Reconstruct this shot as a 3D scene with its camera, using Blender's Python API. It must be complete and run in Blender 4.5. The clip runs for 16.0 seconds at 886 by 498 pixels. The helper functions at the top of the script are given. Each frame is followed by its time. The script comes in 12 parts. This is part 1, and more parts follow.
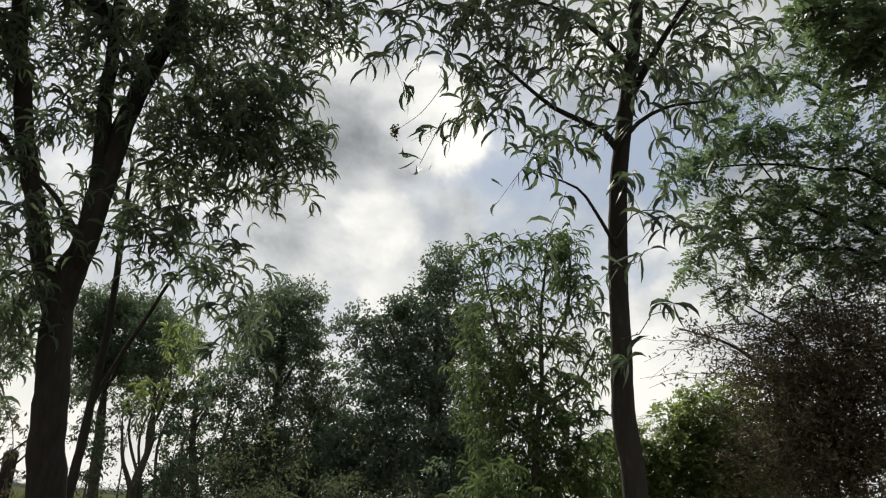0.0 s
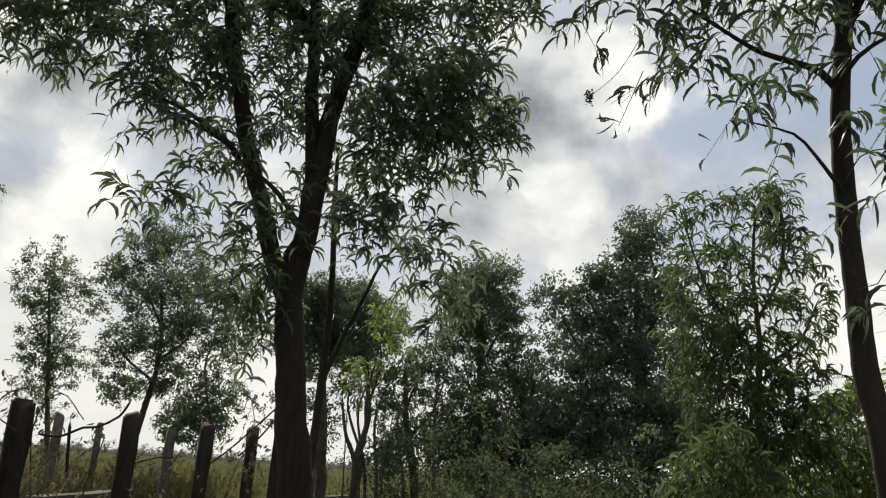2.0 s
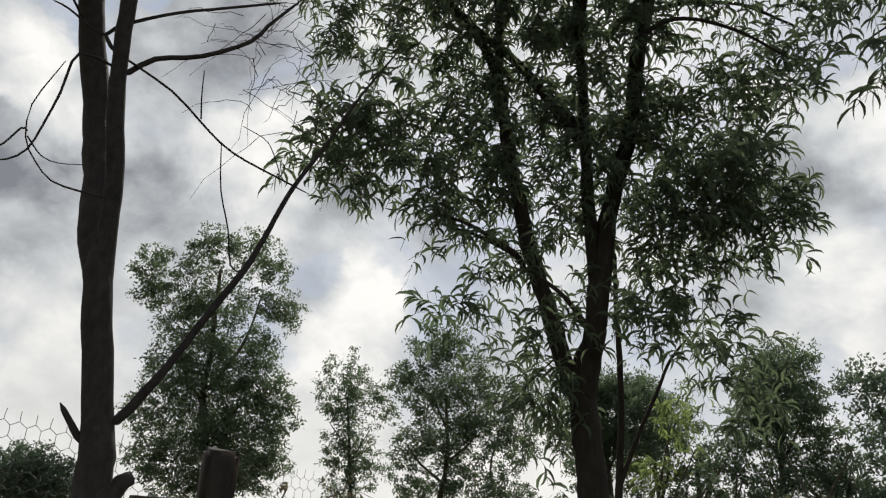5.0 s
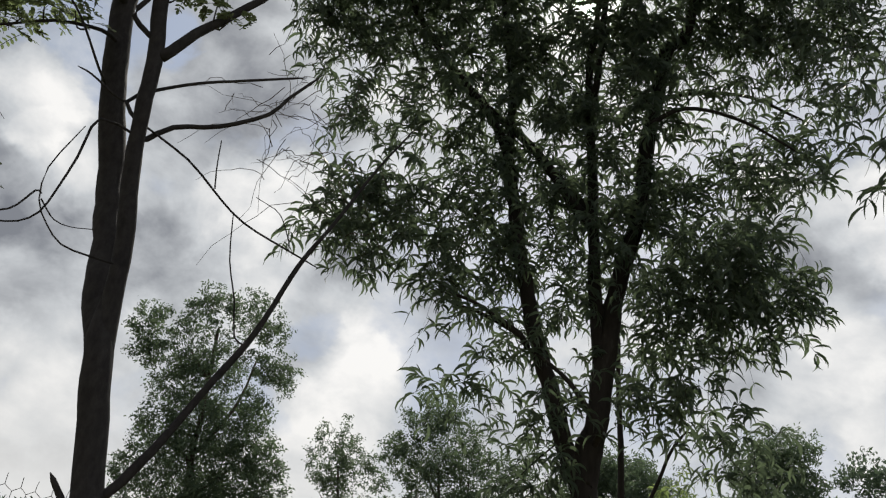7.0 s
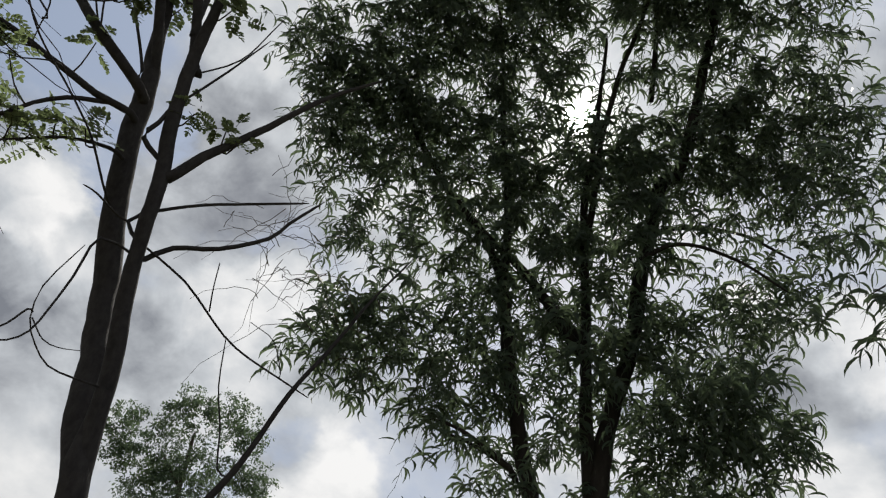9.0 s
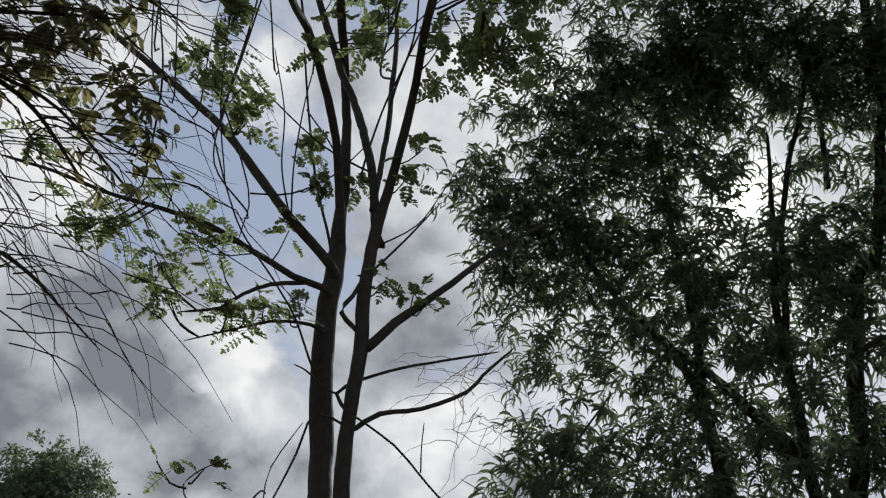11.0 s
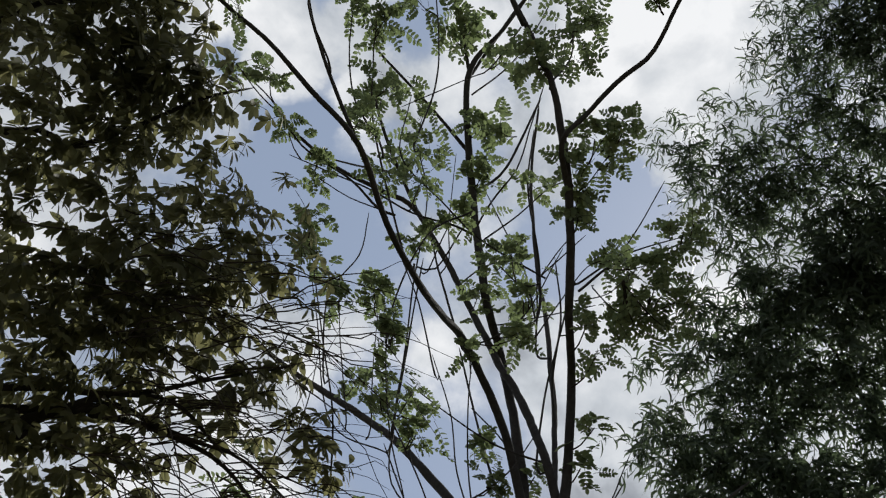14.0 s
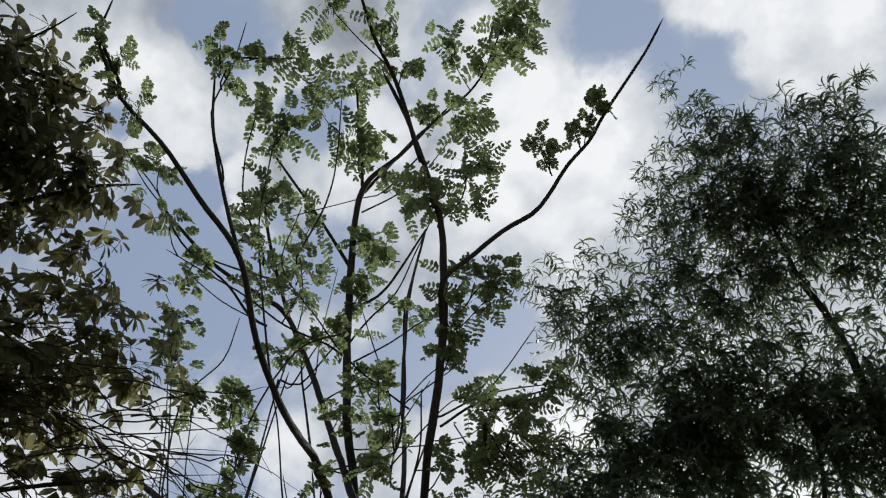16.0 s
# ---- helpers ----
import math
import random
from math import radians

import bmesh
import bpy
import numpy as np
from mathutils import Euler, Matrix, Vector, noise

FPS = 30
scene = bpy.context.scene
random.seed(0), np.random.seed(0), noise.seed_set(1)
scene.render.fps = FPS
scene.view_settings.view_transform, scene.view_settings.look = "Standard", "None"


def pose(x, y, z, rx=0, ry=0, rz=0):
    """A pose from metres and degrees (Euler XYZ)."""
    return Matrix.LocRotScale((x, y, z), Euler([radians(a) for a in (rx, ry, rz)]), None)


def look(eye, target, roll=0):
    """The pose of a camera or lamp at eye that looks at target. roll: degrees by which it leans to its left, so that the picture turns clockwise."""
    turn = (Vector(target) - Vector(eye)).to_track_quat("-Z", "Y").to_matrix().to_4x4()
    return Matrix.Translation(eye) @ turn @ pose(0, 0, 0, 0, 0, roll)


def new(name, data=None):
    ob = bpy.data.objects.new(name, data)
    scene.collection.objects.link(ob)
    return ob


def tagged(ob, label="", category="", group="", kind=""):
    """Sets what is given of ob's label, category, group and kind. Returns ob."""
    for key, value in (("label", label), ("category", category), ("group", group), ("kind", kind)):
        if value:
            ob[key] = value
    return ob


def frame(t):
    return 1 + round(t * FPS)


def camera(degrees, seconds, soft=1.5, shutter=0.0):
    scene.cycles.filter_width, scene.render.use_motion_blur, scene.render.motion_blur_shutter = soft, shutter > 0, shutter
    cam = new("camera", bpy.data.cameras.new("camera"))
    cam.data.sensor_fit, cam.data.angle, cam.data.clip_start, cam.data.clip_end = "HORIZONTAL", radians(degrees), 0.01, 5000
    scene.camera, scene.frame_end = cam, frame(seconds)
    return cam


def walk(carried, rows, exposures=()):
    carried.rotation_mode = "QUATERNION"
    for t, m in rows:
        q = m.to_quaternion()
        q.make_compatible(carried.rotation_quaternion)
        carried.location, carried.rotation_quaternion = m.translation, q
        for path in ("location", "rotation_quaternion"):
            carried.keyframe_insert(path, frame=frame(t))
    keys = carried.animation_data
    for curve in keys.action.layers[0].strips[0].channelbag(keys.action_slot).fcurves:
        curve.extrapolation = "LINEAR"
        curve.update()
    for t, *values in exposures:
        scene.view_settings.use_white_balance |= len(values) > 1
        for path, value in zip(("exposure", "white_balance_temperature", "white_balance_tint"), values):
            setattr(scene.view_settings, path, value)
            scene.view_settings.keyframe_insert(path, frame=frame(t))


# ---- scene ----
cam = camera(57.65, 16.0, soft=1.2)
PATH = [
    (0, (0.002, 0.002, 1.468), (0.000, 1.902, 2.094), 4.32),
    (0.5, (-0.018, 0.002, 1.453), (-0.150, 1.915, 2.022), 4.90),
    (1, (-0.041, -0.014, 1.445), (-0.283, 1.904, 1.956), 4.62),
    (1.5, (-0.059, -0.029, 1.444), (-0.416, 1.873, 1.948), 4.16),
    (2, (-0.076, -0.039, 1.440), (-0.531, 1.834, 1.971), 3.74),
    (2.5, (-0.088, -0.052, 1.438), (-0.637, 1.790, 1.991), 4.00),
    (3, (-0.100, -0.058, 1.439), (-0.722, 1.755, 2.012), 4.30),
    (3.5, (-0.112, -0.070, 1.443), (-0.813, 1.705, 2.043), 4.45),
    (4, (-0.135, -0.096, 1.450), (-0.966, 1.608, 2.086), 4.90),
    (4.5, (-0.159, -0.115, 1.459), (-1.148, 1.487, 2.135), 5.00),
    (4.7, (-0.165, -0.116, 1.459), (-1.191, 1.455, 2.149), 4.83),
    (6.8, (-0.203, -0.121, 1.494), (-1.229, 1.383, 2.323), 7.81),
    (7, (-0.205, -0.132, 1.505), (-1.221, 1.361, 2.363), 8.30),
    (7.5, (-0.208, -0.167, 1.548), (-1.216, 1.302, 2.458), 9.30),
    (8, (-0.223, -0.167, 1.555), (-1.207, 1.283, 2.519), 9.59),
    (8.2, (-0.225, -0.167, 1.559), (-1.185, 1.280, 2.553), 9.84),
    (10.3, (-0.245, -0.241, 1.625), (-1.247, 1.000, 2.831), 11.85),
    (10.5, (-0.245, -0.253, 1.625), (-1.314, 0.932, 2.829), 12.23),
    (11, (-0.238, -0.311, 1.626), (-1.449, 0.669, 2.881), 12.60),
    (11.5, (-0.232, -0.339, 1.618), (-1.483, 0.461, 2.958), 13.96),
    (12, (-0.230, -0.353, 1.627), (-1.508, 0.284, 3.028), 16.20),
    (12.5, (-0.216, -0.356, 1.649), (-1.487, 0.153, 3.107), 16.56),
    (13, (-0.181, -0.369, 1.666), (-1.415, 0.021, 3.191), 16.38),
    (13.5, (-0.157, -0.359, 1.686), (-1.356, -0.039, 3.254), 18.37),
    (14, (-0.138, -0.350, 1.707), (-1.283, -0.039, 3.317), 18.54),
    (14.5, (-0.107, -0.365, 1.721), (-1.163, -0.064, 3.393), 19.33),
    (15, (-0.086, -0.383, 1.740), (-1.050, -0.083, 3.466), 20.16),
    (15.5, (-0.063, -0.411, 1.752), (-0.948, -0.078, 3.514), 19.28),
    (16, (-0.055, -0.428, 1.761), (-0.860, -0.016, 3.544), 16.28),
]
walk(cam, [(t, look(eye, target, roll)) for t, eye, target, roll in PATH], exposures=[(0.0, 0.23, 6790, 7), (4.5, 0.17, 6690, 8), (8.0, 0.06, 6520, 9), (11.0, 0.04, 6430, 9), (16.0, 0.02, 6270, 9)])

# ---- sky, sun ----
SUN = Vector((-0.2959, 0.6614, 0.6892))
rng = np.random.default_rng(11)


def make_world():
    w = bpy.data.worlds.new("sky")
    scene.world = w
    w.use_nodes = True
    nt = w.node_tree
    nt.nodes.clear()
    N, L = nt.nodes.new, nt.links.new

    def math_node(op, a, b=None, clamp=False):
        m = N("ShaderNodeMath")
        m.operation, m.use_clamp = op, clamp
        for i, v in enumerate((a, b)):
            if v is None:
                continue
            if hasattr(v, "is_linked"):
                L(v, m.inputs[i])
            else:
                m.inputs[i].default_value = v
        return m.outputs[0]

    def remap(v, a, b, c=0.0, d=1.0, smooth=True):
        m = N("ShaderNodeMapRange")
        m.interpolation_type = "SMOOTHSTEP" if smooth else "LINEAR"
        L(v, m.inputs[0])
        for i, x in enumerate((a, b, c, d)):
            m.inputs[i + 1].default_value = x
        return m.outputs[0]

    def mix(f, a, b):
        m = N("ShaderNodeMix")
        m.data_type = "RGBA"
        for sock, v in ((m.inputs[0], f), (m.inputs[6], a), (m.inputs[7], b)):
            if hasattr(v, "is_linked"):
                L(v, sock)
            else:
                sock.default_value = v if isinstance(v, float) else (*v, 1.0)
        return m.outputs[2]

    out, bg = N("ShaderNodeOutputWorld"), N("ShaderNodeBackground")
    sky = N("ShaderNodeTexSky")
    sky.sky_type, sky.sun_disc = "NISHITA", False
    sky.sun_elevation, sky.sun_rotation = math.asin(SUN.z), math.atan2(SUN.x, SUN.y)
    sky.air_density, sky.dust_density = 1.0, 2.0
    geo = N("ShaderNodeTexCoord").outputs["Generated"]

    def noise_at(scale, detail, rough, offset, stretch=(1, 1, 1)):
        mp = N("ShaderNodeMapping")
        mp.inputs["Location"].default_value, mp.inputs["Scale"].default_value = offset, stretch
        L(geo, mp.inputs[0])
        n = N("ShaderNodeTexNoise")
        n.inputs["Scale"].default_value, n.inputs["Detail"].default_value, n.inputs["Roughness"].default_value = scale, detail, rough
        n.inputs["Distortion"].default_value = 0.25
        L(mp.outputs[0], n.inputs["Vector"])
        return n

    # directions bent by noise give the cloud banks ragged edges
    def bent(scale, detail, offset, amount, source):
        n = noise_at(scale, detail, 0.62, offset)
        sub = N("ShaderNodeVectorMath")
        sub.operation = "SUBTRACT"
        L(n.outputs["Color"], sub.inputs[0])
        sub.inputs[1].default_value = (0.5, 0.5, 0.5)
        add = N("ShaderNodeVectorMath")
        add.operation = "MULTIPLY_ADD"
        L(sub.outputs[0], add.inputs[0])
        add.inputs[1].default_value = (amount, amount, amount)
        L(source, add.inputs[2])
        return add.outputs[0]

    ragged = bent(8.0, 5, (3.1, 1.7, 0.4), 0.10, geo)
    nrm = N("ShaderNodeVectorMath")
    nrm.operation = "NORMALIZE"
    L(ragged, nrm.inputs[0])

    def banks(rows, hard):
        """The union of soft round banks; each is azimuth, elevation and half width in degrees."""
        total = None
        for az, el, size in rows:
            d = N("ShaderNodeVectorMath")
            d.operation = "DOT_PRODUCT"
            L(nrm.outputs[0], d.inputs[0])
            az, el = radians(az), radians(el)
            d.inputs[1].default_value = (math.sin(az) * math.cos(el), math.cos(az) * math.cos(el), math.sin(el))
            b = remap(d.outputs["Value"], math.cos(radians(size * (1 + hard))), math.cos(radians(size * (1 - hard))))
            total = b if total is None else math_node("ADD", total, b)
        return math_node("MINIMUM", total, 2.4)

    cover = noise_at(3.0, 7, 0.58, (0.3, 5.2, 1.1), (1, 1, 1.5)).outputs[0]
    tone = noise_at(5.2, 8, 0.58, (7.3, 0.2, 4.1), (1, 1, 1.5)).outputs[0]
    fine = noise_at(15.0, 6, 0.6, (1.3, 2.2, 8.1), (1, 1, 1.3)).outputs[0]
    dot = N("ShaderNodeVectorMath")
    dot.operation = "DOT_PRODUCT"
    L(geo, dot.inputs[0])
    dot.inputs[1].default_value = SUN
    toward = math_node("MAXIMUM", dot.outputs["Value"], 0.0)
    near = math_node("POWER", toward, 14.0)
    glow = math_node("POWER", toward, 1100.0)
    disc = remap(dot.outputs["Value"], math.cos(radians(1.25)), math.cos(radians(0.75)))

    # rounded heads of cumulus
    def heads(scale, offset):
        mp = N("ShaderNodeMapping")
        mp.inputs["Location"].default_value, mp.inputs["Scale"].default_value = offset, (1, 1, 1.35)
        L(ragged, mp.inputs[0])
        v = N("ShaderNodeTexVoronoi")
        v.feature = "SMOOTH_F1"
        v.inputs["Scale"].default_value, v.inputs["Smoothness"].default_value = scale, 0.35
        L(mp.outputs[0], v.inputs["Vector"])
        return remap(v.outputs["Distance"], 0.75, 0.1)

    puff = math_node("ADD", math_node("MULTIPLY", heads(7.0, (2.0, 0.3, 0.9)), 0.65), math_node("MULTIPLY", heads(17.0, (0.4, 1.3, 2.9)), 0.35))
    level = math_node("ADD", math_node("MULTIPLY", tone, 0.74), math_node("MULTIPLY", fine, 0.26))
    level = math_node("SUBTRACT", math_node("ADD", level, math_node("MULTIPLY", puff, 0.26)), 0.115)
    white, blue = banks(LOW_WHITE + HIGH_WHITE, 0.8), banks(BLUE_GAPS, 0.7)
    dark = math_node("ADD", banks(GREY, 0.85), math_node("MULTIPLY", banks(PALE_GREY, 0.85), 0.42))
    level = math_node("ADD", level, math_node("MULTIPLY", math_node("MINIMUM", white, 1.3), 0.16))
    level = math_node("SUBTRACT", level, math_node("MULTIPLY", dark, 0.10))
    level = remap(level, 0.24, 0.74, smooth=False)
    low_tone = mix(remap(level, 0.0, 0.5, smooth=False), (0.205, 0.218, 0.25), (0.535, 0.558, 0.59))
    cloud = mix(remap(level, 0.5, 1.0, smooth=False), low_tone, (0.885, 0.875, 0.87))
    cover = math_node("ADD", cover, math_node("MULTIPLY", math_node("MINIMUM", white, 1.3), 0.26))
    cover = math_node("ADD", cover, math_node("MULTIPLY", dark, 0.24))
    cover = math_node("SUBTRACT", cover, math_node("MULTIPLY", blue, 0.27))
    cover = math_node("ADD", cover, math_node("MULTIPLY", math_node("SUBTRACT", fine, 0.5), 0.22))
    mask = remap(cover, 0.31, 0.58)
    clear = N("ShaderNodeVectorMath")
    clear.operation = "SCALE"
    L(sky.outputs[0], clear.inputs[0])
    clear.inputs["Scale"].default_value = 0.07
    hazy = mix(0.72, clear.outputs[0], (0.36, 0.43, 0.57))
    colour = mix(mask, hazy, cloud)
    sep = N("ShaderNodeSeparateXYZ")
    L(geo, sep.inputs[0])
    low = remap(sep.outputs[2], 0.33, -0.02)
    colour = mix(math_node("MULTIPLY", low, 0.82), colour, (0.80, 0.79, 0.775))
    plus = N("ShaderNodeMix")
    plus.data_type, plus.blend_type = "RGBA", "ADD"
    plus.inputs[0].default_value = 1.0
    # sky dimmed away from the sun to cut fill light from the unseen side
    dim = N("ShaderNodeVectorMath")
    dim.operation = "SCALE"
    L(colour, dim.inputs[0])
    L(remap(dot.outputs["Value"], -0.5, 0.75, 0.70, 1.0), dim.inputs["Scale"])
    L(dim.outputs[0], plus.inputs[6])
    shine = math_node("ADD", math_node("MULTIPLY", near, 0.10), math_node("MULTIPLY", glow, 1.2))
    shine = math_node("ADD", shine, math_node("MULTIPLY", disc, 60.0))
    tint = N("ShaderNodeVectorMath")
    tint.operation = "SCALE"
    tint.inputs[0].default_value = (1.0, 0.97, 0.92)
    L(shine, tint.inputs["Scale"])
    L(tint.outputs[0], plus.inputs[7])
    L(plus.outputs[2], bg.inputs[0])
    bg.inputs[1].default_value = 1.0
    L(bg.outputs[0], out.inputs[0])


# bright and grey cloud banks and blue gaps: azimuth, elevation, half width in degrees
LOW_WHITE = [
    (-81.5, 30.4, 3.0), (-72.5, 27.8, 1.8), (-66.6, 27.7, 2.4), (-63.5, 25.1, 2.0), (-62.3, 15.0, 2.4), (-58.4, 10.1, 2.2),
    (-50.0, 25.5, 2.4), (-49.1, 21.4, 3.0), (-46.3, 26.4, 2.8), (-42.2, 6.3, 4.4),
    (-39.0, 14.3, 2.6), (-26.1, 4.6, 3.6), (-8.7, 31.1, 1.6), (-5.2, 19.0, 1.8), (-3.8, 29.2, 1.8),
    (-3.3, 14.8, 2.4), (-1.6, 29.1, 1.5), (-0.4, 25.4, 1.8), (16.2, 10.7, 3.6),
]
HIGH_WHITE = [
    (-111.5, 60.4, 2.2), (-103.7, 59.1, 2.0), (-93.1, 60.5, 1.5), (-90.3, 57.3, 1.6), (-88.1, 34.1, 4.0), (-82.1, 43.5, 3.2),
    (-79.9, 69.3, 1.6), (-72.1, 44.7, 2.8), (-55.9, 49.5, 3.2), (-48.5, 73.8, 5.2), (-46.2, 68.2, 5.2), (-43.7, 51.7, 2.2),
    (2.1, 74.7, 2.8), (10.7, 70.3, 3.2),
]
GREY = [
    (-101.6, 74.1, 2.4), (-71.9, 22.5, 6.0), (-65.0, 20.7, 2.4), (-62.1, 17.9, 4.0), (-61.6, 26.2, 1.2), (-58.2, 7.7, 2.0),
    (-55.8, 30.7, 3.2), (-53.6, 20.9, 3.2), (-52.7, 35.7, 3.2), (-43.7, 21.3, 2.8), (-42.2, 15.6, 2.0),
    (-79.0, 23.0, 5.0), (-71.0, 20.5, 6.5), (-73.5, 21.5, 5.0), (-61.5, 18.3, 3.6),
]
PALE_GREY = [
    (-10.8, 21.6, 3.0), (-9.6, 18.7, 3.0), (-8.2, 27.5, 2.8), (-5.5, 26.0, 3.2), (0.5, 19.7, 1.8), (2.6, 20.5, 2.0),
]
BLUE_GAPS = [
    (-113.0, 65.4, 2.8), (-109.1, 58.3, 1.8), (-95.6, 57.5, 3.6), (-91.9, 67.4, 2.2), (-89.0, 52.7, 5.2), (-78.0, 42.1, 2.8),
    (-76.9, 60.2, 2.8), (-74.8, 30.2, 1.8), (-68.6, 40.3, 4.4), (-61.6, 55.2, 2.8), (-58.0, 35.0, 1.2), (-54.4, 61.3, 2.4),
    (-52.7, 57.7, 2.8), (-42.7, 17.6, 1.6), (-30.6, 27.3, 1.6), (-25.2, 78.3, 2.4), (-7.5, 73.7, 2.4),
    (16.0, 24.5, 2.2),
]
make_world()
lamp = bpy.data.lights.new("sun", "SUN")
lamp.energy, lamp.angle, lamp.color = 4.6, radians(2.0), (1.0, 0.95, 0.86)
sun_ob = new("sun", lamp)
sun_ob.matrix_world = look(SUN * 50, (0, 0, 0))


# ---- materials ----
def material(name):
    m = bpy.data.materials.new(name)
    m.use_nodes = True
    m.node_tree.nodes.clear()
    return m, m.node_tree.nodes.new, m.node_tree.links.new


def ramp(N, L, fac, *stops):
    r = N("ShaderNodeValToRGB")
    el = r.color_ramp.elements
    while len(el) < len(stops):
        el.new(0.5)
    for e, (p, c) in zip(el, stops):
        e.position, e.color = p, (*c, 1)
    L(fac, r.inputs[0])
    return r.outputs[0]


def muted(c, gain, grey=0.16):
    m = sum(c) / 3
    return [gain * (v + (m - v) * grey) for v in c]


def leaf_material(name, dark, light, through_colour, clear=0.35, rough=0.50, per_object=False, gloss=0.36, patch=1.6, patchy=0.5):
    dark, light, through_colour = (muted(c, g) for c, g in ((dark, 1.85), (light, 1.8), (through_colour, 1.4)))
    m, N, L = material(name)
    out = N("ShaderNodeOutputMaterial")
    if per_object:
        rand = N("ShaderNodeObjectInfo").outputs["Random"]
    else:
        rand = N("ShaderNodeNewGeometry").outputs["Random Per Island"]
    pos = N("ShaderNodeNewGeometry").outputs["Position"]
    n1 = N("ShaderNodeTexNoise")
    n1.inputs["Scale"].default_value, n1.inputs["Detail"].default_value = patch, 3
    n2 = N("ShaderNodeTexNoise")
    n2.inputs["Scale"].default_value, n2.inputs["Detail"].default_value = 90, 2
    L(pos, n1.inputs["Vector"]), L(pos, n2.inputs["Vector"])
    a = N("ShaderNodeMath")
    a.operation = "MULTIPLY_ADD"
    L(n1.outputs[0], a.inputs[0])
    a.inputs[1].default_value = patchy
    L(rand, a.inputs[2])
    b = N("ShaderNodeMath")
    b.operation = "MULTIPLY_ADD"
    L(n2.outputs[0], b.inputs[0])
    b.inputs[1].default_value = 0.3
    L(a.outputs[0], b.inputs[2])
    c = N("ShaderNodeMath")
    c.operation = "MULTIPLY"
    L(b.outputs[0], c.inputs[0])
    c.inputs[1].default_value = 0.6
    yellowish = (light[0] * 1.3, light[1] * 1.12, light[2] * 0.85)
    col = ramp(N, L, c.outputs[0], (0.1, dark), (0.7, light), (0.98, yellowish))
    p = N("ShaderNodeBsdfPrincipled")
    L(col, p.inputs["Base Color"])
    p.inputs["Roughness"].default_value = rough
    p.inputs["Specular IOR Level"].default_value = gloss
    tr = N("ShaderNodeBsdfTranslucent")
    hue = N("ShaderNodeMix")
    hue.data_type, hue.blend_type = "RGBA", "MULTIPLY"
    hue.inputs[0].default_value = 1.0
    L(ramp(N, L, c.outputs[0], (0.1, (0.6, 0.6, 0.6)), (0.9, (1, 1, 1))), hue.inputs[6])
    hue.inputs[7].default_value = (*through_colour, 1)
    L(hue.outputs[2], tr.inputs[0])
    mx = N("ShaderNodeMixShader")
    mx.inputs[0].default_value = clear
    L(p.outputs[0], mx.inputs[1]), L(tr.outputs[0], mx.inputs[2])
    L(mx.outputs[0], out.inputs[0])
    return m


def rough_material(name, dark, light, scale=14.0, stretch=(1, 1, 0.25), bump=0.35, rough=0.9, spots=None, wide=1.5, gloss=0.2):
    m, N, L = material(name)
    out, p = N("ShaderNodeOutputMaterial"), N("ShaderNodeBsdfPrincipled")
    pos = N("ShaderNodeNewGeometry").outputs["Position"]
    mp = N("ShaderNodeMapping")
    mp.inputs["Scale"].default_value = stretch
    L(pos, mp.inputs[0])
    n1, n2 = N("ShaderNodeTexNoise"), N("ShaderNodeTexNoise")
    n1.inputs["Scale"].default_value, n1.inputs["Detail"].default_value, n1.inputs["Roughness"].default_value = scale, 8, 0.65
    n2.inputs["Scale"].default_value, n2.inputs["Detail"].default_value = wide, 4
    L(mp.outputs[0], n1.inputs["Vector"]), L(pos, n2.inputs["Vector"])
    a = N("ShaderNodeMath")
    a.operation = "MULTIPLY_ADD"
    L(n1.outputs[0], a.inputs[0])
    a.inputs[1].default_value = 0.6
    h = N("ShaderNodeMath")
    h.operation = "MULTIPLY"
    L(n2.outputs[0], h.inputs[0])
    h.inputs[1].default_value = 0.4
    L(h.outputs[0], a.inputs[2])
    stops = [(0.34, dark), (0.62, light)]
    if spots:
        stops.append((0.74, spots))
    L(ramp(N, L, a.outputs[0], *stops), p.inputs["Base Color"])
    p.inputs["Roughness"].default_value = rough
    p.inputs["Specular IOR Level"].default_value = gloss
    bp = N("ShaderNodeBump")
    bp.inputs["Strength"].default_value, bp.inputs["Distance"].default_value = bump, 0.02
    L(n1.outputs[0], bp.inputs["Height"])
    L(bp.outputs[0], p.inputs["Normal"])
    L(p.outputs[0], out.inputs[0])
    return m


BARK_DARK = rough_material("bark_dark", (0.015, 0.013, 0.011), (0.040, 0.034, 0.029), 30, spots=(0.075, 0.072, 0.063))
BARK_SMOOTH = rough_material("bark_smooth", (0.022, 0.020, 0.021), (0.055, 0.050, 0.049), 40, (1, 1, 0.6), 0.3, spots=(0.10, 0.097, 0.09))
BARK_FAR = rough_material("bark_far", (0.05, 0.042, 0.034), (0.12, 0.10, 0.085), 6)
TWIG = rough_material("twig_bark", (0.018, 0.014, 0.012), (0.048, 0.037, 0.031), 60, bump=0.1)
DRY = rough_material("dry_twig", (0.042, 0.034, 0.025), (0.105, 0.085, 0.062), 50, bump=0.1)
CONCRETE = rough_material("weathered_concrete", (0.055, 0.050, 0.044), (0.15, 0.14, 0.125), 22, (1, 1, 0.6), 0.3, spots=(0.24, 0.23, 0.21))
PANEL = rough_material("stained_panel", (0.040, 0.033, 0.027), (0.10, 0.085, 0.072), 16, (1, 1, 0.6), 0.4, spots=(0.16, 0.14, 0.12))
POST_DARK = rough_material("weathered_post", (0.016, 0.0135, 0.012), (0.046, 0.039, 0.034), 26, (1, 1, 0.3), 0.5)
